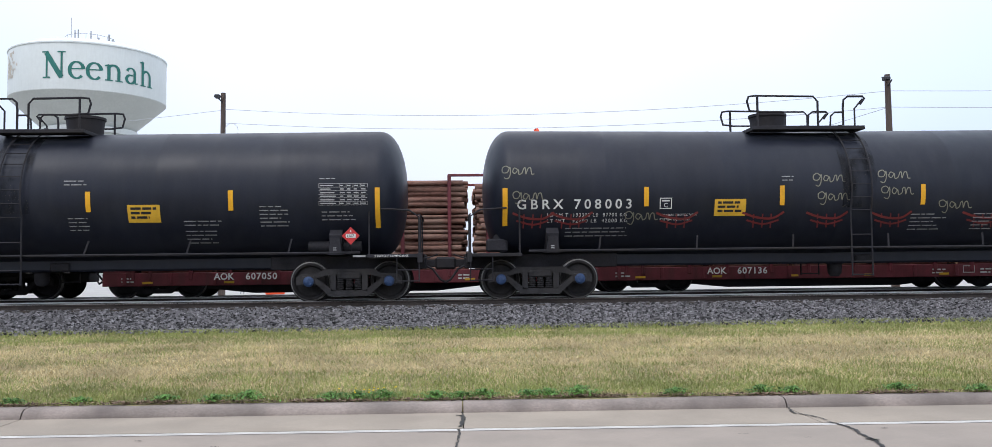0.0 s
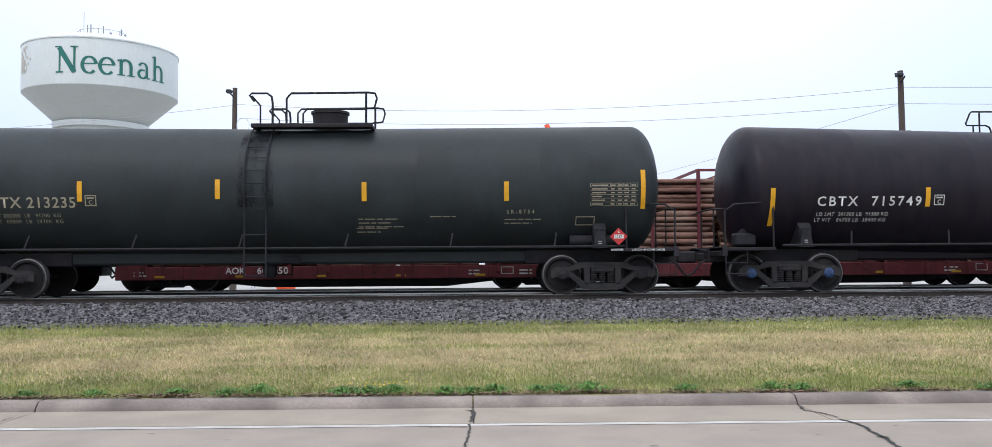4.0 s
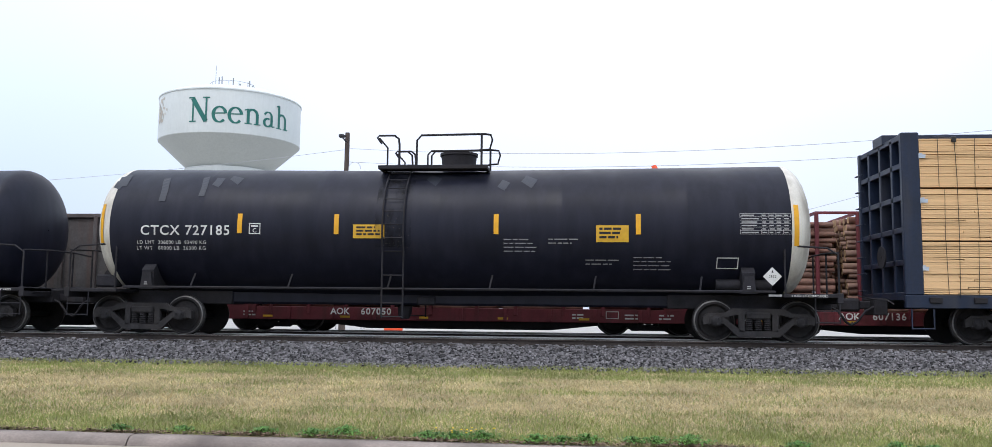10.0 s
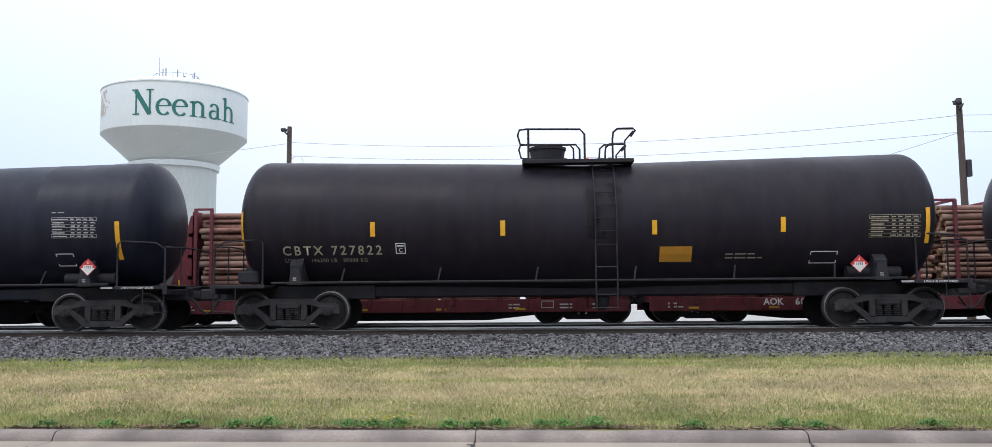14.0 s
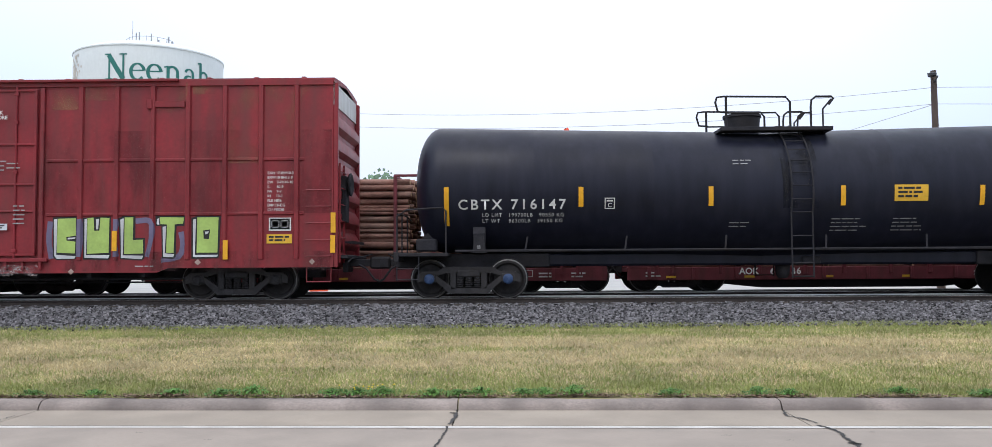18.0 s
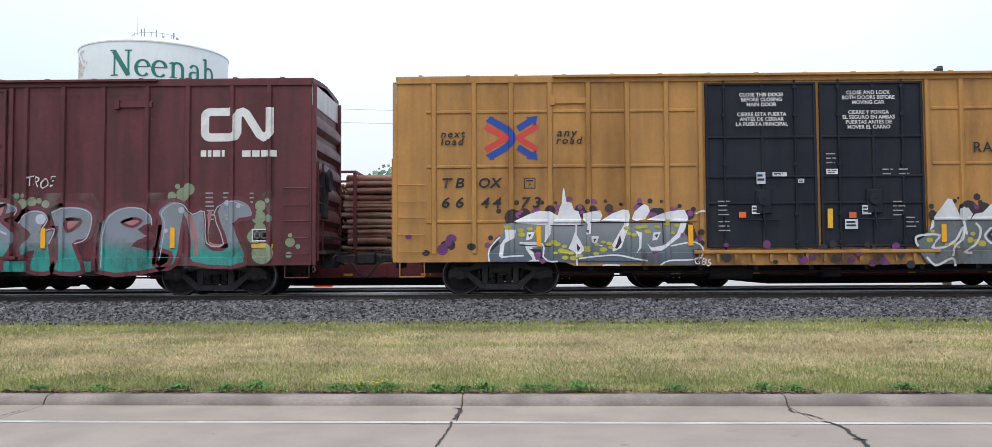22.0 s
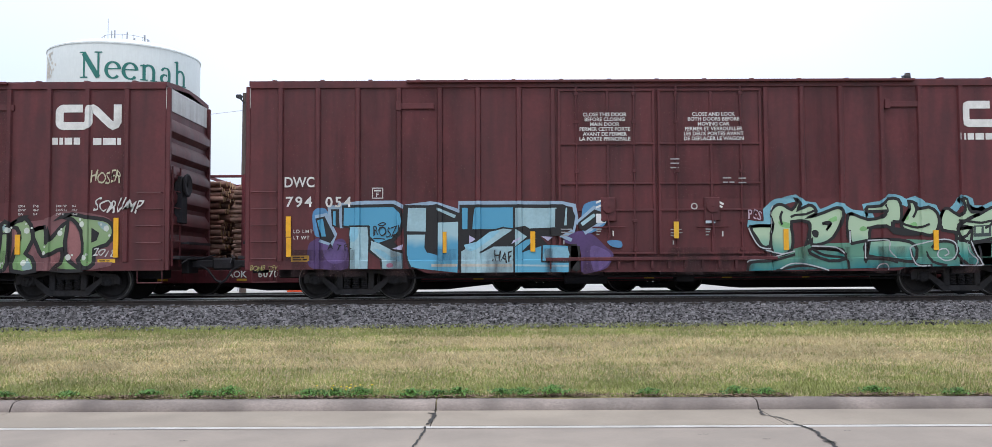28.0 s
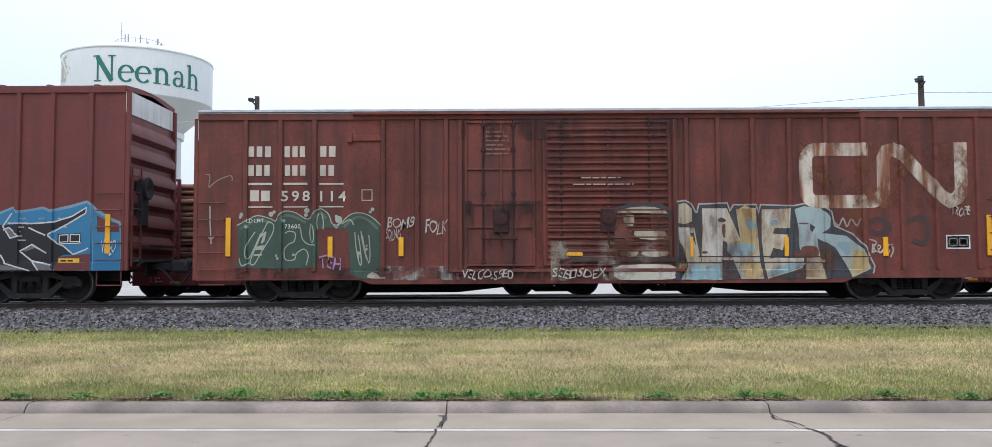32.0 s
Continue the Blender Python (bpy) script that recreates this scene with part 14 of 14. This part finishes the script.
lines(car, skin, reed, 0.004, 0.024, 3, [(-5.74, 1.61), (-5.71, 1.27), (-5.64, 0.91), (-5.59, 0.89), (-5.61, 1.22), (-5.66, 1.54)], [(-5.6, 1.63), (-5.53, 1.27), (-5.42, 0.91), (-5.39, 1.13), (-5.42, 1.54)], [(-6.74, 1.81), (-6.77, 1.61), (-6.72, 1.37), (-6.67, 1.47), (-6.69, 1.71), (-6.74, 1.81)], [(-6.98, 1.71), (-6.94, 1.47), (-6.81, 1.34), (-6.64, 1.32)], [(-6.57, 2.05), (-6.61, 1.86), (-6.59, 1.68)], [(-6.5, 2.05), (-6.46, 1.85), (-6.47, 1.68)], [(-6.23, 1.78), (-6.16, 1.71), (-6.09, 1.83)], [(-6.04, 1.8), (-5.85, 1.9), (-5.77, 1.78)], [(-8.38, 1.02), (-8.32, 0.85), (-8.15, 0.92)])
lines(car, skin, spray(0.1, 0.14, 0.11), 0.003, 0.058, 3, [(-8.35, 1.69), (-8.16, 1.81), (-7.97, 1.91), (-7.67, 1.84)], [(-7.44, 1.91), (-7.32, 2), (-7.1, 1.96), (-6.86, 1.83)], [(-5.99, 1.73), (-5.8, 1.9), (-5.61, 1.96), (-5.39, 1.85), (-5.22, 1.68)], [(-6.62, 1.95), (-6.52, 2.06), (-6.4, 1.93)])
lines(car, skin, reed, 0.0045, 0.043, 1, [(-8.01, 1.23), (-7.81, 1.24)], [(-8.05, 1.09), (-7.86, 1.11)], [(-7.89, 1.52), (-7.77, 1.62)])
spots(car, skin, reed, 0.005, 1.0, (-8.33, 2.02, 0.053), (-8.36, 1.96, 0.034), (-7.66, 2.03, 0.058), (-7.59, 2.08, 0.038), (-6.84, 2.11, 0.062), (-6.86, 2.01, 0.043), (-6.11, 1.9, 0.082), (-6.16, 1.97, 0.038), (-5.34, 2.13, 0.043), (-5.39, 2.07, 0.034), (-7.5, 1.02, 0.038), (-7.53, 1.08, 0.034), (-7.14, 1.1, 0.029), (-5.65, 1.13, 0.043), (-5.48, 1.22, 0.038), (-5.47, 1.3, 0.024), (-7.37, 1.88, 0.043), (-8.21, 1.74, 0.038))
blots(car, skin, spray(0.4, 0.36, 0.28), 0.004, 2, [(-8.01, 1.23), (-7.79, 1.27), (-7.81, 1.32), (-7.99, 1.29)], [(-7.89, 1.38), (-7.77, 1.64), (-7.81, 1.4)], [(-5.46, 0.58), (-5.34, 0.7), (-5.19, 0.62), (-5.19, 0.55)], [(-5.6, 1.51), (-5.55, 1.52), (-5.47, 0.98), (-5.53, 1.18)], [(-5.69, 1.18), (-5.64, 1.08), (-5.65, 0.96)])
tag(car, "TEH", -6.54, 0.77, 0.3, spray(0.34, 0.22, 0.4), skin, 0.1, 0.5)
lines(car, skin, spray(0.34, 0.3, 0.27), 0.006, 0.03, 4, [(-9.06, 2.22), (-9.05, 1.81), (-9.02, 1.35)], [(-9.1, 1.52), (-9.03, 1.47), (-8.95, 1.53)])
line(car, [(-9.17, 2.95), (-9.07, 2.92), (-9.09, 2.66), (-9.0, 2.73), (-8.86, 2.83), (-8.59, 2.92), (-8.56, 2.8)], 0.02, spray(0.25, 0.2, 0.18), skin, 0.006, 4)
cream, ash = fade((0.44, 0.38, 0.28), (0.3, 0.38, 0.37), 0.6, 1.1), spray(0.042, 0.047, 0.056)
blots(car, skin, ash, 0.0, 0, [(1.6, 2.25), (1.79, 2.29), (1.94, 2.21), (2.05, 2.01), (2.08, 2.02), (2.13, 2.2), (2.76, 2.22), (2.83, 2.04), (2.92, 2.19), (3.42, 2.19), (3.48, 1.99), (3.54, 2.19), (4.27, 2.15), (4.52, 2.2), (4.9, 2.15), (5.14, 2.02), (5.19, 1.7), (5.61, 1.5), (5.89, 1.21), (6.08, 0.79), (6.04, 0.63), (5.63, 0.53), (1.55, 0.49), (1.59, 1.38)])
lines(car, skin, spray(0.36, 0.35, 0.34), 0.001, 0.034, 1, [(1.6, 2.27), (1.79, 2.3), (1.95, 2.23), (2.05, 2.03), (2.08, 2.04), (2.12, 2.22), (2.77, 2.24), (2.83, 2.06), (2.91, 2.2), (3.43, 2.2), (3.48, 2.01), (3.53, 2.2), (4.27, 2.17), (4.52, 2.22), (4.9, 2.17), (5.15, 2.04), (5.21, 1.71), (5.62, 1.52), (5.9, 1.23), (6.1, 0.79), (6.05, 0.62)])
blots(car, skin, cream, 0.004, 1, [(1.64, 2.21), (1.79, 2.25), (1.96, 2.11), (1.96, 1.82), (1.79, 1.76), (1.63, 1.79)], [(1.63, 1.69), (2.01, 1.68), (2.05, 1.43), (2.18, 0.8), (2.22, 0.5), (1.69, 0.5), (1.85, 0.8), (1.75, 1.24), (1.63, 1.43)], [(2.19, 2.12), (2.76, 2.12), (3.06, 1.4), (2.96, 2.1), (3.41, 2.12), (3.45, 1.66), (3.5, 0.89), (3.57, 0.51), (3.05, 0.51), (2.74, 1.35), (2.65, 1.38), (2.62, 0.49), (2.22, 0.5), (2.16, 1), (2.2, 1.62)])
blots(car, skin, spray(0.46, 0.41, 0.31), 0.0045, 1, [(3.55, 2.09), (4.2, 2.11), (4.17, 1.66), (3.85, 1.66), (3.79, 1.54), (4.14, 1.51), (4.01, 1.16), (3.8, 1.21), (3.7, 0.97), (4.49, 0.98), (4.46, 0.75), (3.66, 0.51), (3.6, 0.8), (3.54, 1.37)])
blots(car, skin, fade((0.3, 0.38, 0.38), (0.42, 0.36, 0.22), 0.5, 1.2), 0.005, 1, [(4.3, 2.09), (4.51, 2.16), (4.9, 2.11), (5.13, 1.9), (5.11, 1.68), (4.91, 1.54), (5.46, 1.48), (5.84, 1.19), (6.02, 0.74), (5.58, 0.53), (5.44, 0.84), (5.21, 1.22), (4.81, 1.42), (4.83, 1.18), (4.99, 0.5), (4.52, 0.5), (4.56, 0.99), (4.4, 1.18), (4.38, 1.71)])
blots(car, skin, spray(0.5, 0.48, 0.43), 0.0055, 1, [(2.21, 2.1), (2.71, 2.1), (2.75, 1.86), (2.66, 1.43), (2.65, 1.03), (2.19, 1.03), (2.22, 1.62)], [(3.59, 2.05), (3.98, 2.07), (3.93, 1.76), (3.64, 1.74)], [(1.64, 1.67), (1.95, 1.65), (1.9, 1.24), (1.76, 1.33), (1.64, 1.46)])
blots(car, skin, spray(0.44, 0.33, 0.16), 0.0057, 2, [(3, 2.08), (3.36, 2.09), (3.41, 1.09), (3, 1.04), (2.77, 1.33), (3.08, 1.4)], [(3.14, 0.9), (3.48, 0.85), (3.53, 0.56), (3.13, 0.53)], [(5.6, 1.13), (5.86, 1.12), (5.97, 0.79), (5.63, 0.6)], [(1.65, 0.9), (1.82, 0.85), (1.77, 0.71), (1.65, 0.66)])
blots(car, skin, spray(0.24, 0.36, 0.4), 0.006, 2, [(2.76, 1.28), (3.33, 1.3), (3.31, 1.08), (2.87, 1.01)], [(2.25, 0.8), (2.61, 0.8), (2.58, 0.51), (2.27, 0.52)], [(3.74, 1.83), (3.93, 1.85), (3.9, 1.73), (3.76, 1.72)], [(3.18, 1.86), (3.4, 1.78), (3.37, 1.64), (3.2, 1.67)], [(5.26, 1.32), (5.55, 1.32), (5.52, 1.03), (5.36, 1.15)], [(1.94, 0.83), (2.2, 0.76), (2.2, 0.52), (1.84, 0.51)], [(3.76, 0.75), (4.44, 0.89), (4.44, 0.77), (3.69, 0.56)])
blots(car, skin, ash, 0.0075, 1, [(4.65, 1.76), (4.77, 1.68), (4.7, 1.57), (4.65, 1.61)], [(1.9, 1.57), (2, 1.56), (2.04, 1.28)])
lines(car, skin, spray(0.46, 0.46, 0.43), 0.009, 0.058, 1, [(2.42, 0.97), (3.48, 0.96)], [(3.82, 0.96), (4.49, 0.94)], [(4.63, 0.92), (4.97, 0.91)])
lines(car, skin, spray(0.06, 0.03, 0.028), 0.0088, 0.029, 1, [(2.09, 1.02), (6.02, 1)], [(1.56, 0.88), (5.16, 0.88)])
blots(car, skin, spray(0.12, 0.045, 0.035), 0.0085, 2, [(4.45, 1.23), (4.73, 1.25), (4.83, 1.15), (4.78, 0.99), (4.44, 1.01)], [(2.53, 1.86), (2.62, 1.91), (2.73, 1.86), (2.7, 1.8), (2.57, 1.8)], [(2.65, 1.74), (2.72, 1.74), (2.7, 1.43), (2.64, 1.57)], [(4.41, 1.78), (4.6, 1.78), (4.6, 1.75), (4.41, 1.75)], [(4.25, 1.13), (4.4, 1.13), (4.39, 1.01), (4.25, 1.01)], [(2.19, 1.14), (2.31, 1.13), (2.28, 1.09), (2.18, 1.09)])
blots(car, skin, spray(0.5, 0.47, 0.4), 0.002, 2, [(0.16, 0.69), (0.31, 0.83), (1.41, 0.84), (1.55, 0.71), (1.53, 0.59), (1.45, 0.51), (0.3, 0.5)])
lines(car, skin, ash, 0.0018, 0.125, 3, [(0.15, 2.04), (0.51, 2.17), (1.09, 2.2), (1.36, 2.08), (1.45, 1.91)], [(0.15, 1.75), (0.24, 1.58), (0.56, 1.54)])
blots(car, skin, spray(0.4, 0.36, 0.28), 0.0022, 2, [(0.23, 2.02), (0.54, 2.14), (1.09, 2.15), (1.39, 2), (0.75, 2.02)], [(0.39, 1.94), (0.61, 1.96), (0.6, 1.72), (0.42, 1.76)], [(0.63, 1.6), (1.28, 1.63), (1.3, 1.42), (0.75, 1.43)], [(0.31, 1.15), (0.7, 1.17), (0.65, 1.03), (0.36, 1.04)], [(0.79, 1.15), (1.37, 1.17), (1.34, 1.04), (0.89, 1.03)])
lines(car, skin, spray(0.036, 0.022, 0.02), 0.012, 0.115, 1, [(-0.85, 0.96), (1.68, 0.96)])
lines(car, skin, spray(0.32, 0.28, 0.26), 0.006, 0.035, 4, [(5.18, 1.83), (5.3, 1.71), (5.4, 1.88), (5.49, 1.69), (5.59, 1.86), (5.71, 1.71), (5.81, 1.88)], [(5.99, 1.4), (6.15, 1.33), (6.06, 1.18), (6.25, 1.11), (6.39, 1.28), (6.53, 1.18), (6.46, 0.99)])
lines(car, skin, spray(0.055, 0.03, 0.028), 0.004, 0.12, 4, [(6.02, 1.78), (6.17, 1.85), (6.36, 1.81), (6.45, 1.61), (6.16, 1.52), (6.04, 1.61)], [(6.89, 1.8), (7.13, 1.88), (7.32, 1.78), (7.26, 1.32), (6.97, 1.37)])
tag(car, "BOMB", -5.0, 1.7, 0.24, spray(0.42, 0.38, 0.34), skin, 0.25, 0.62)
tag(car, "SQUAD", -5.03, 1.44, 0.24, spray(0.42, 0.38, 0.34), skin, 0.25, 0.65)
tag(car, "FOLK", -4.13, 1.58, 0.3, spray(0.42, 0.38, 0.34), skin, 0.25, 0.52)
tag(car, "VELCO.SEED", -3.27, 0.54, 0.2, spray(0.42, 0.38, 0.34), skin, 0.25, 1.15)
tag(car, "SEEDSDEX", -1.25, 0.56, 0.2, spray(0.42, 0.38, 0.34), skin, 0.25, 1.24)
tag(car, "TROPE", 7.87, 1.94, 0.2, spray(0.42, 0.38, 0.34), skin, 0.25, 0.43)
tag(car, "BRAT", 6.02, 1.08, 0.2, spray(0.42, 0.38, 0.34), skin, 0.25, 0.49)
sign(car, 7.73, 8.28, 1.17, 1.49, skin, mark_white, None, 2, "")
sign(car, 7.76, 8.25, 1.2, 1.46, skin, panel_dark)
for u in (7.79, 8.02):
    framed_mark(car, u, 1.24, 0.20, 0.18, lambda x, z: skin(8.01, 1.33) - 0.016, "", mark_dim)
prints(car, -2.74, 3.87, 0.55, 6, skin, spray(0.2, 0.11, 0.09), 0.035, 0.1)
prints(car, -0.57, 2.81, 1.23, 1, skin, spray(0.34, 0.28, 0.24), 0.03, 0.1)
prints(car, -0.76, 2.66, 1.52, 1, skin, spray(0.34, 0.28, 0.24), 0.03, 0.1)
for z in [1.0 + 0.155 * i for i in range(20)]:
    part("door_corrugation", Shape().prism([(-1.52, z - 0.045), (-1.565, z - 0.015), (-1.565, z + 0.015), (-1.52, z + 0.045)], -1.33, 1.39, "yz"), box_rust, car)
part("roof_edge", Shape().box(-9.34, 9.34, -1.545, -1.4, 4.365, 4.43, bevel=0.01), galvanised, car, "galvanised roof edge")
mist(car, [(1.69, 0.54), (5.97, 0.54), (5.97, 2.11), (1.69, 2.11)], (0.2, 0.08, 0.035), skin, 0.0125, 0.5, 2.0, 0.35)
mist(car, [(0.17, 0.95), (1.48, 0.95), (1.48, 2.11), (0.17, 2.11)], (0.13, 0.05, 0.035), skin, 0.02, 0.9, 1.8, 0.35)
mist(car, [(4.43, 2.11), (8.27, 2.11), (8.27, 3.61), (4.43, 3.61)], (0.17, 0.06, 0.03), skin, 0.012, 0.95, 1.9, 0.6)
mist(car, [(-8.67, 0.64), (8.91, 0.64), (8.91, 4.18), (-8.67, 4.18)], (0.05, 0.022, 0.02), skin, 0.013, 0.2, 0.9, 0.25)
mist(car, [(-5.17, 0.51), (-3.15, 0.51), (-3.15, 0.83), (-5.17, 0.83)], (0.32, 0.29, 0.27), skin, 0.012, 0.8, 2.5, 1.0)
mist(car, [(-1.28, 0.49), (1.45, 0.49), (1.45, 1.39), (-1.28, 1.39)], (0.3, 0.27, 0.22), skin, 0.02, 0.6, 2.2, 0.8)
mist(car, [(-3.25, 0.92), (-1.5, 0.92), (-1.5, 2.3), (-3.25, 2.3)], (0.02, 0.011, 0.011), skin, 0.03, 0.75, 2.0, 0.3)
mist(car, [(-3.3, 3.7), (1.7, 3.7), (1.7, 4.2), (-3.3, 4.2)], (0.025, 0.012, 0.012), skin, 0.03, 0.6, 2.4, 0.25)
mist(car, [(-8.7, 0.55), (-1.4, 0.55), (-1.4, 0.8), (-8.7, 0.8)], (0.03, 0.016, 0.016), skin, 0.014, 0.6, 1.6, 0.3)
p, n = mid(18)
car, skin = boxcar(p, n, 18.84, box_red_dull, "dull red boxcar with bright blue graffiti", posts=[-9.60, -8.70, -7.79, -6.88, -5.98, 2.51, 3.42, 4.32, 5.22, 6.12, 6.97, 7.75, 8.64], levels=[], stops=[], door=((-3.46, -1.13), (-1.05, 1.35)))
blue = fade((0.03, 0.16, 0.3), (0.02, 0.13, 0.27), 0.9, 1.5)
blots(car, skin, spray(0.16, 0.26, 0.34), 0.0, 1, [(5.13, 2.09), (6.58, 2.12), (6.87, 2.23), (6.98, 2.14), (7.31, 2.18), (7.55, 2.23), (7.74, 2.16), (8.18, 2.26), (8.58, 2.37), (8.69, 2.3), (8.79, 2.18), (9.15, 1.96), (9.35, 1.87), (9.37, 0.76), (5.17, 0.77)])
blots(car, skin, blue, 0.002, 1, [(5.13, 2.03), (6.58, 2.06), (6.87, 2.18), (6.97, 2.08), (7.31, 2.13), (7.55, 2.17), (7.74, 2.1), (8.18, 2.19), (8.58, 2.31), (8.67, 2.23), (8.72, 0.77), (8.06, 0.76), (5.17, 0.77)], [(8.71, 2.19), (8.78, 2.09), (9.15, 1.89), (9.34, 1.79), (9.36, 0.76), (8.74, 0.76)])
blots(car, skin, spray(0.11, 0.03, 0.03), 0.003, 0, [(7.91, 1.07), (8.69, 1.15), (8.68, 0.77), (7.85, 0.76)], [(8.8, 2.02), (9, 1.92), (9.3, 1.83), (9.32, 1.63), (8.82, 1.64)])
blots(car, skin, spray(0.014, 0.014, 0.018), 0.004, 1, [(5.14, 1.77), (6.59, 1.81), (7.31, 1.84), (7.85, 1.87), (8.18, 1.99), (8.56, 2.19), (8.54, 2.06), (8.18, 1.87), (7.8, 1.68), (7.69, 1.57), (7.9, 1.37), (8.15, 1.24), (8.27, 1.13), (8.06, 1.12), (7.94, 1.07), (7.83, 0.76), (5.17, 0.78)])
lines(car, skin, spray(0.46, 0.46, 0.47), 0.006, 0.034, 1, [(6.76, 1.85), (7.31, 1.84), (7.8, 1.87), (8.23, 2), (8.57, 2.21), (8.54, 2.07), (8.09, 1.8), (7.69, 1.58), (7.88, 1.4), (8.05, 1.32), (8.27, 1.13), (8.64, 1.27)], [(6.85, 2.08), (6.65, 1.78), (6.82, 1.51), (7.02, 1.55), (6.79, 1.75), (6.65, 1.69)], [(7.05, 1.21), (7.33, 1.36), (7.66, 1.16)], [(7.05, 1.21), (7.33, 0.99), (7.49, 0.77)], [(6.61, 1.13), (6.72, 0.93), (7.3, 0.76)], [(7.24, 1.75), (7.44, 1.65), (7.63, 1.57)], [(7.33, 0.99), (7.79, 0.89)])
blots(car, skin, spray(0.12, 0.12, 0.13), 0.0055, 0, [(6.66, 1.73), (6.79, 1.74), (6.99, 1.58), (6.82, 1.51)], [(7.36, 0.98), (7.77, 0.89), (7.82, 0.77), (7.49, 0.78)], [(6.61, 0.91), (7.24, 0.78), (6.62, 0.78)], [(7.11, 1.23), (7.33, 1.33), (7.4, 1.28), (7.18, 1.2)])
lines(car, skin, spray(0.34, 0.32, 0.28), 0.0062, 0.029, 1, [(7.33, 1.34), (7.57, 1.21), (7.66, 1.16)], [(7.09, 1.19), (7.34, 0.97)])
blots(car, skin, mark_black, 0.007, 0, [(7.91, 1.6), (8.45, 1.61), (8.45, 1.37), (7.91, 1.36)])
lines(car, skin, mark_white, 0.009, 0.019, 1, [(7.95, 1.57), (8.15, 1.58), (8.15, 1.42), (7.95, 1.41), (7.95, 1.57)], [(8.2, 1.58), (8.42, 1.58), (8.42, 1.42), (8.2, 1.42), (8.2, 1.58)], [(7.9, 1.37), (8.45, 1.39)])
tape(car, 9.06, 1.15, 2.05, skin)
sign(car, 7.95, 8.43, 0.85, 1.04, skin, placard_yellow, mark_black, 2, "")
prints(car, 6.96, 1.94, 0.26, 6, skin, mark_dim, 0.03375, 0.1)
prints(car, 7.47, 1.94, 0.12, 6, skin, mark_dim, 0.03375, 0.1)
prints(car, 7.9, 1.94, 0.29, 3, skin, mark_dim, 0.03375, 0.1)
tag(car, "VIDEO", 8.93, 1.14, 0.3, chalk_white, skin, 0.25, 0.32)


def motions():
    for ob, place, y, z in moving:
        walk(ob, [(t, pose(place + s, y, z)) for t, s in ROLLED])
    times = [r[0] for r in ROLLED]
    dist = [r[1] for r in ROLLED]
    # a wheel turns while it is in sight
    for ob, place, off, wx in spinning:
        at = place + off
        rows = []
        t = 0.066
        while t < 31.95:
            x = at + np.interp(t, times, dist)
            if -14 < x < 14:
                ang = (x + 14) / WHEEL
                rows.append((t, pose(wx, 0, WHEEL, 0, math.degrees(ang) % 360, 0)))
            t += 2 / 30
        rows = [(0.0, rows[0][1] if rows else pose(wx, 0, WHEEL))] + rows
        rows.append((32.0, rows[-1][1]))
        walk(ob, rows)


motions()
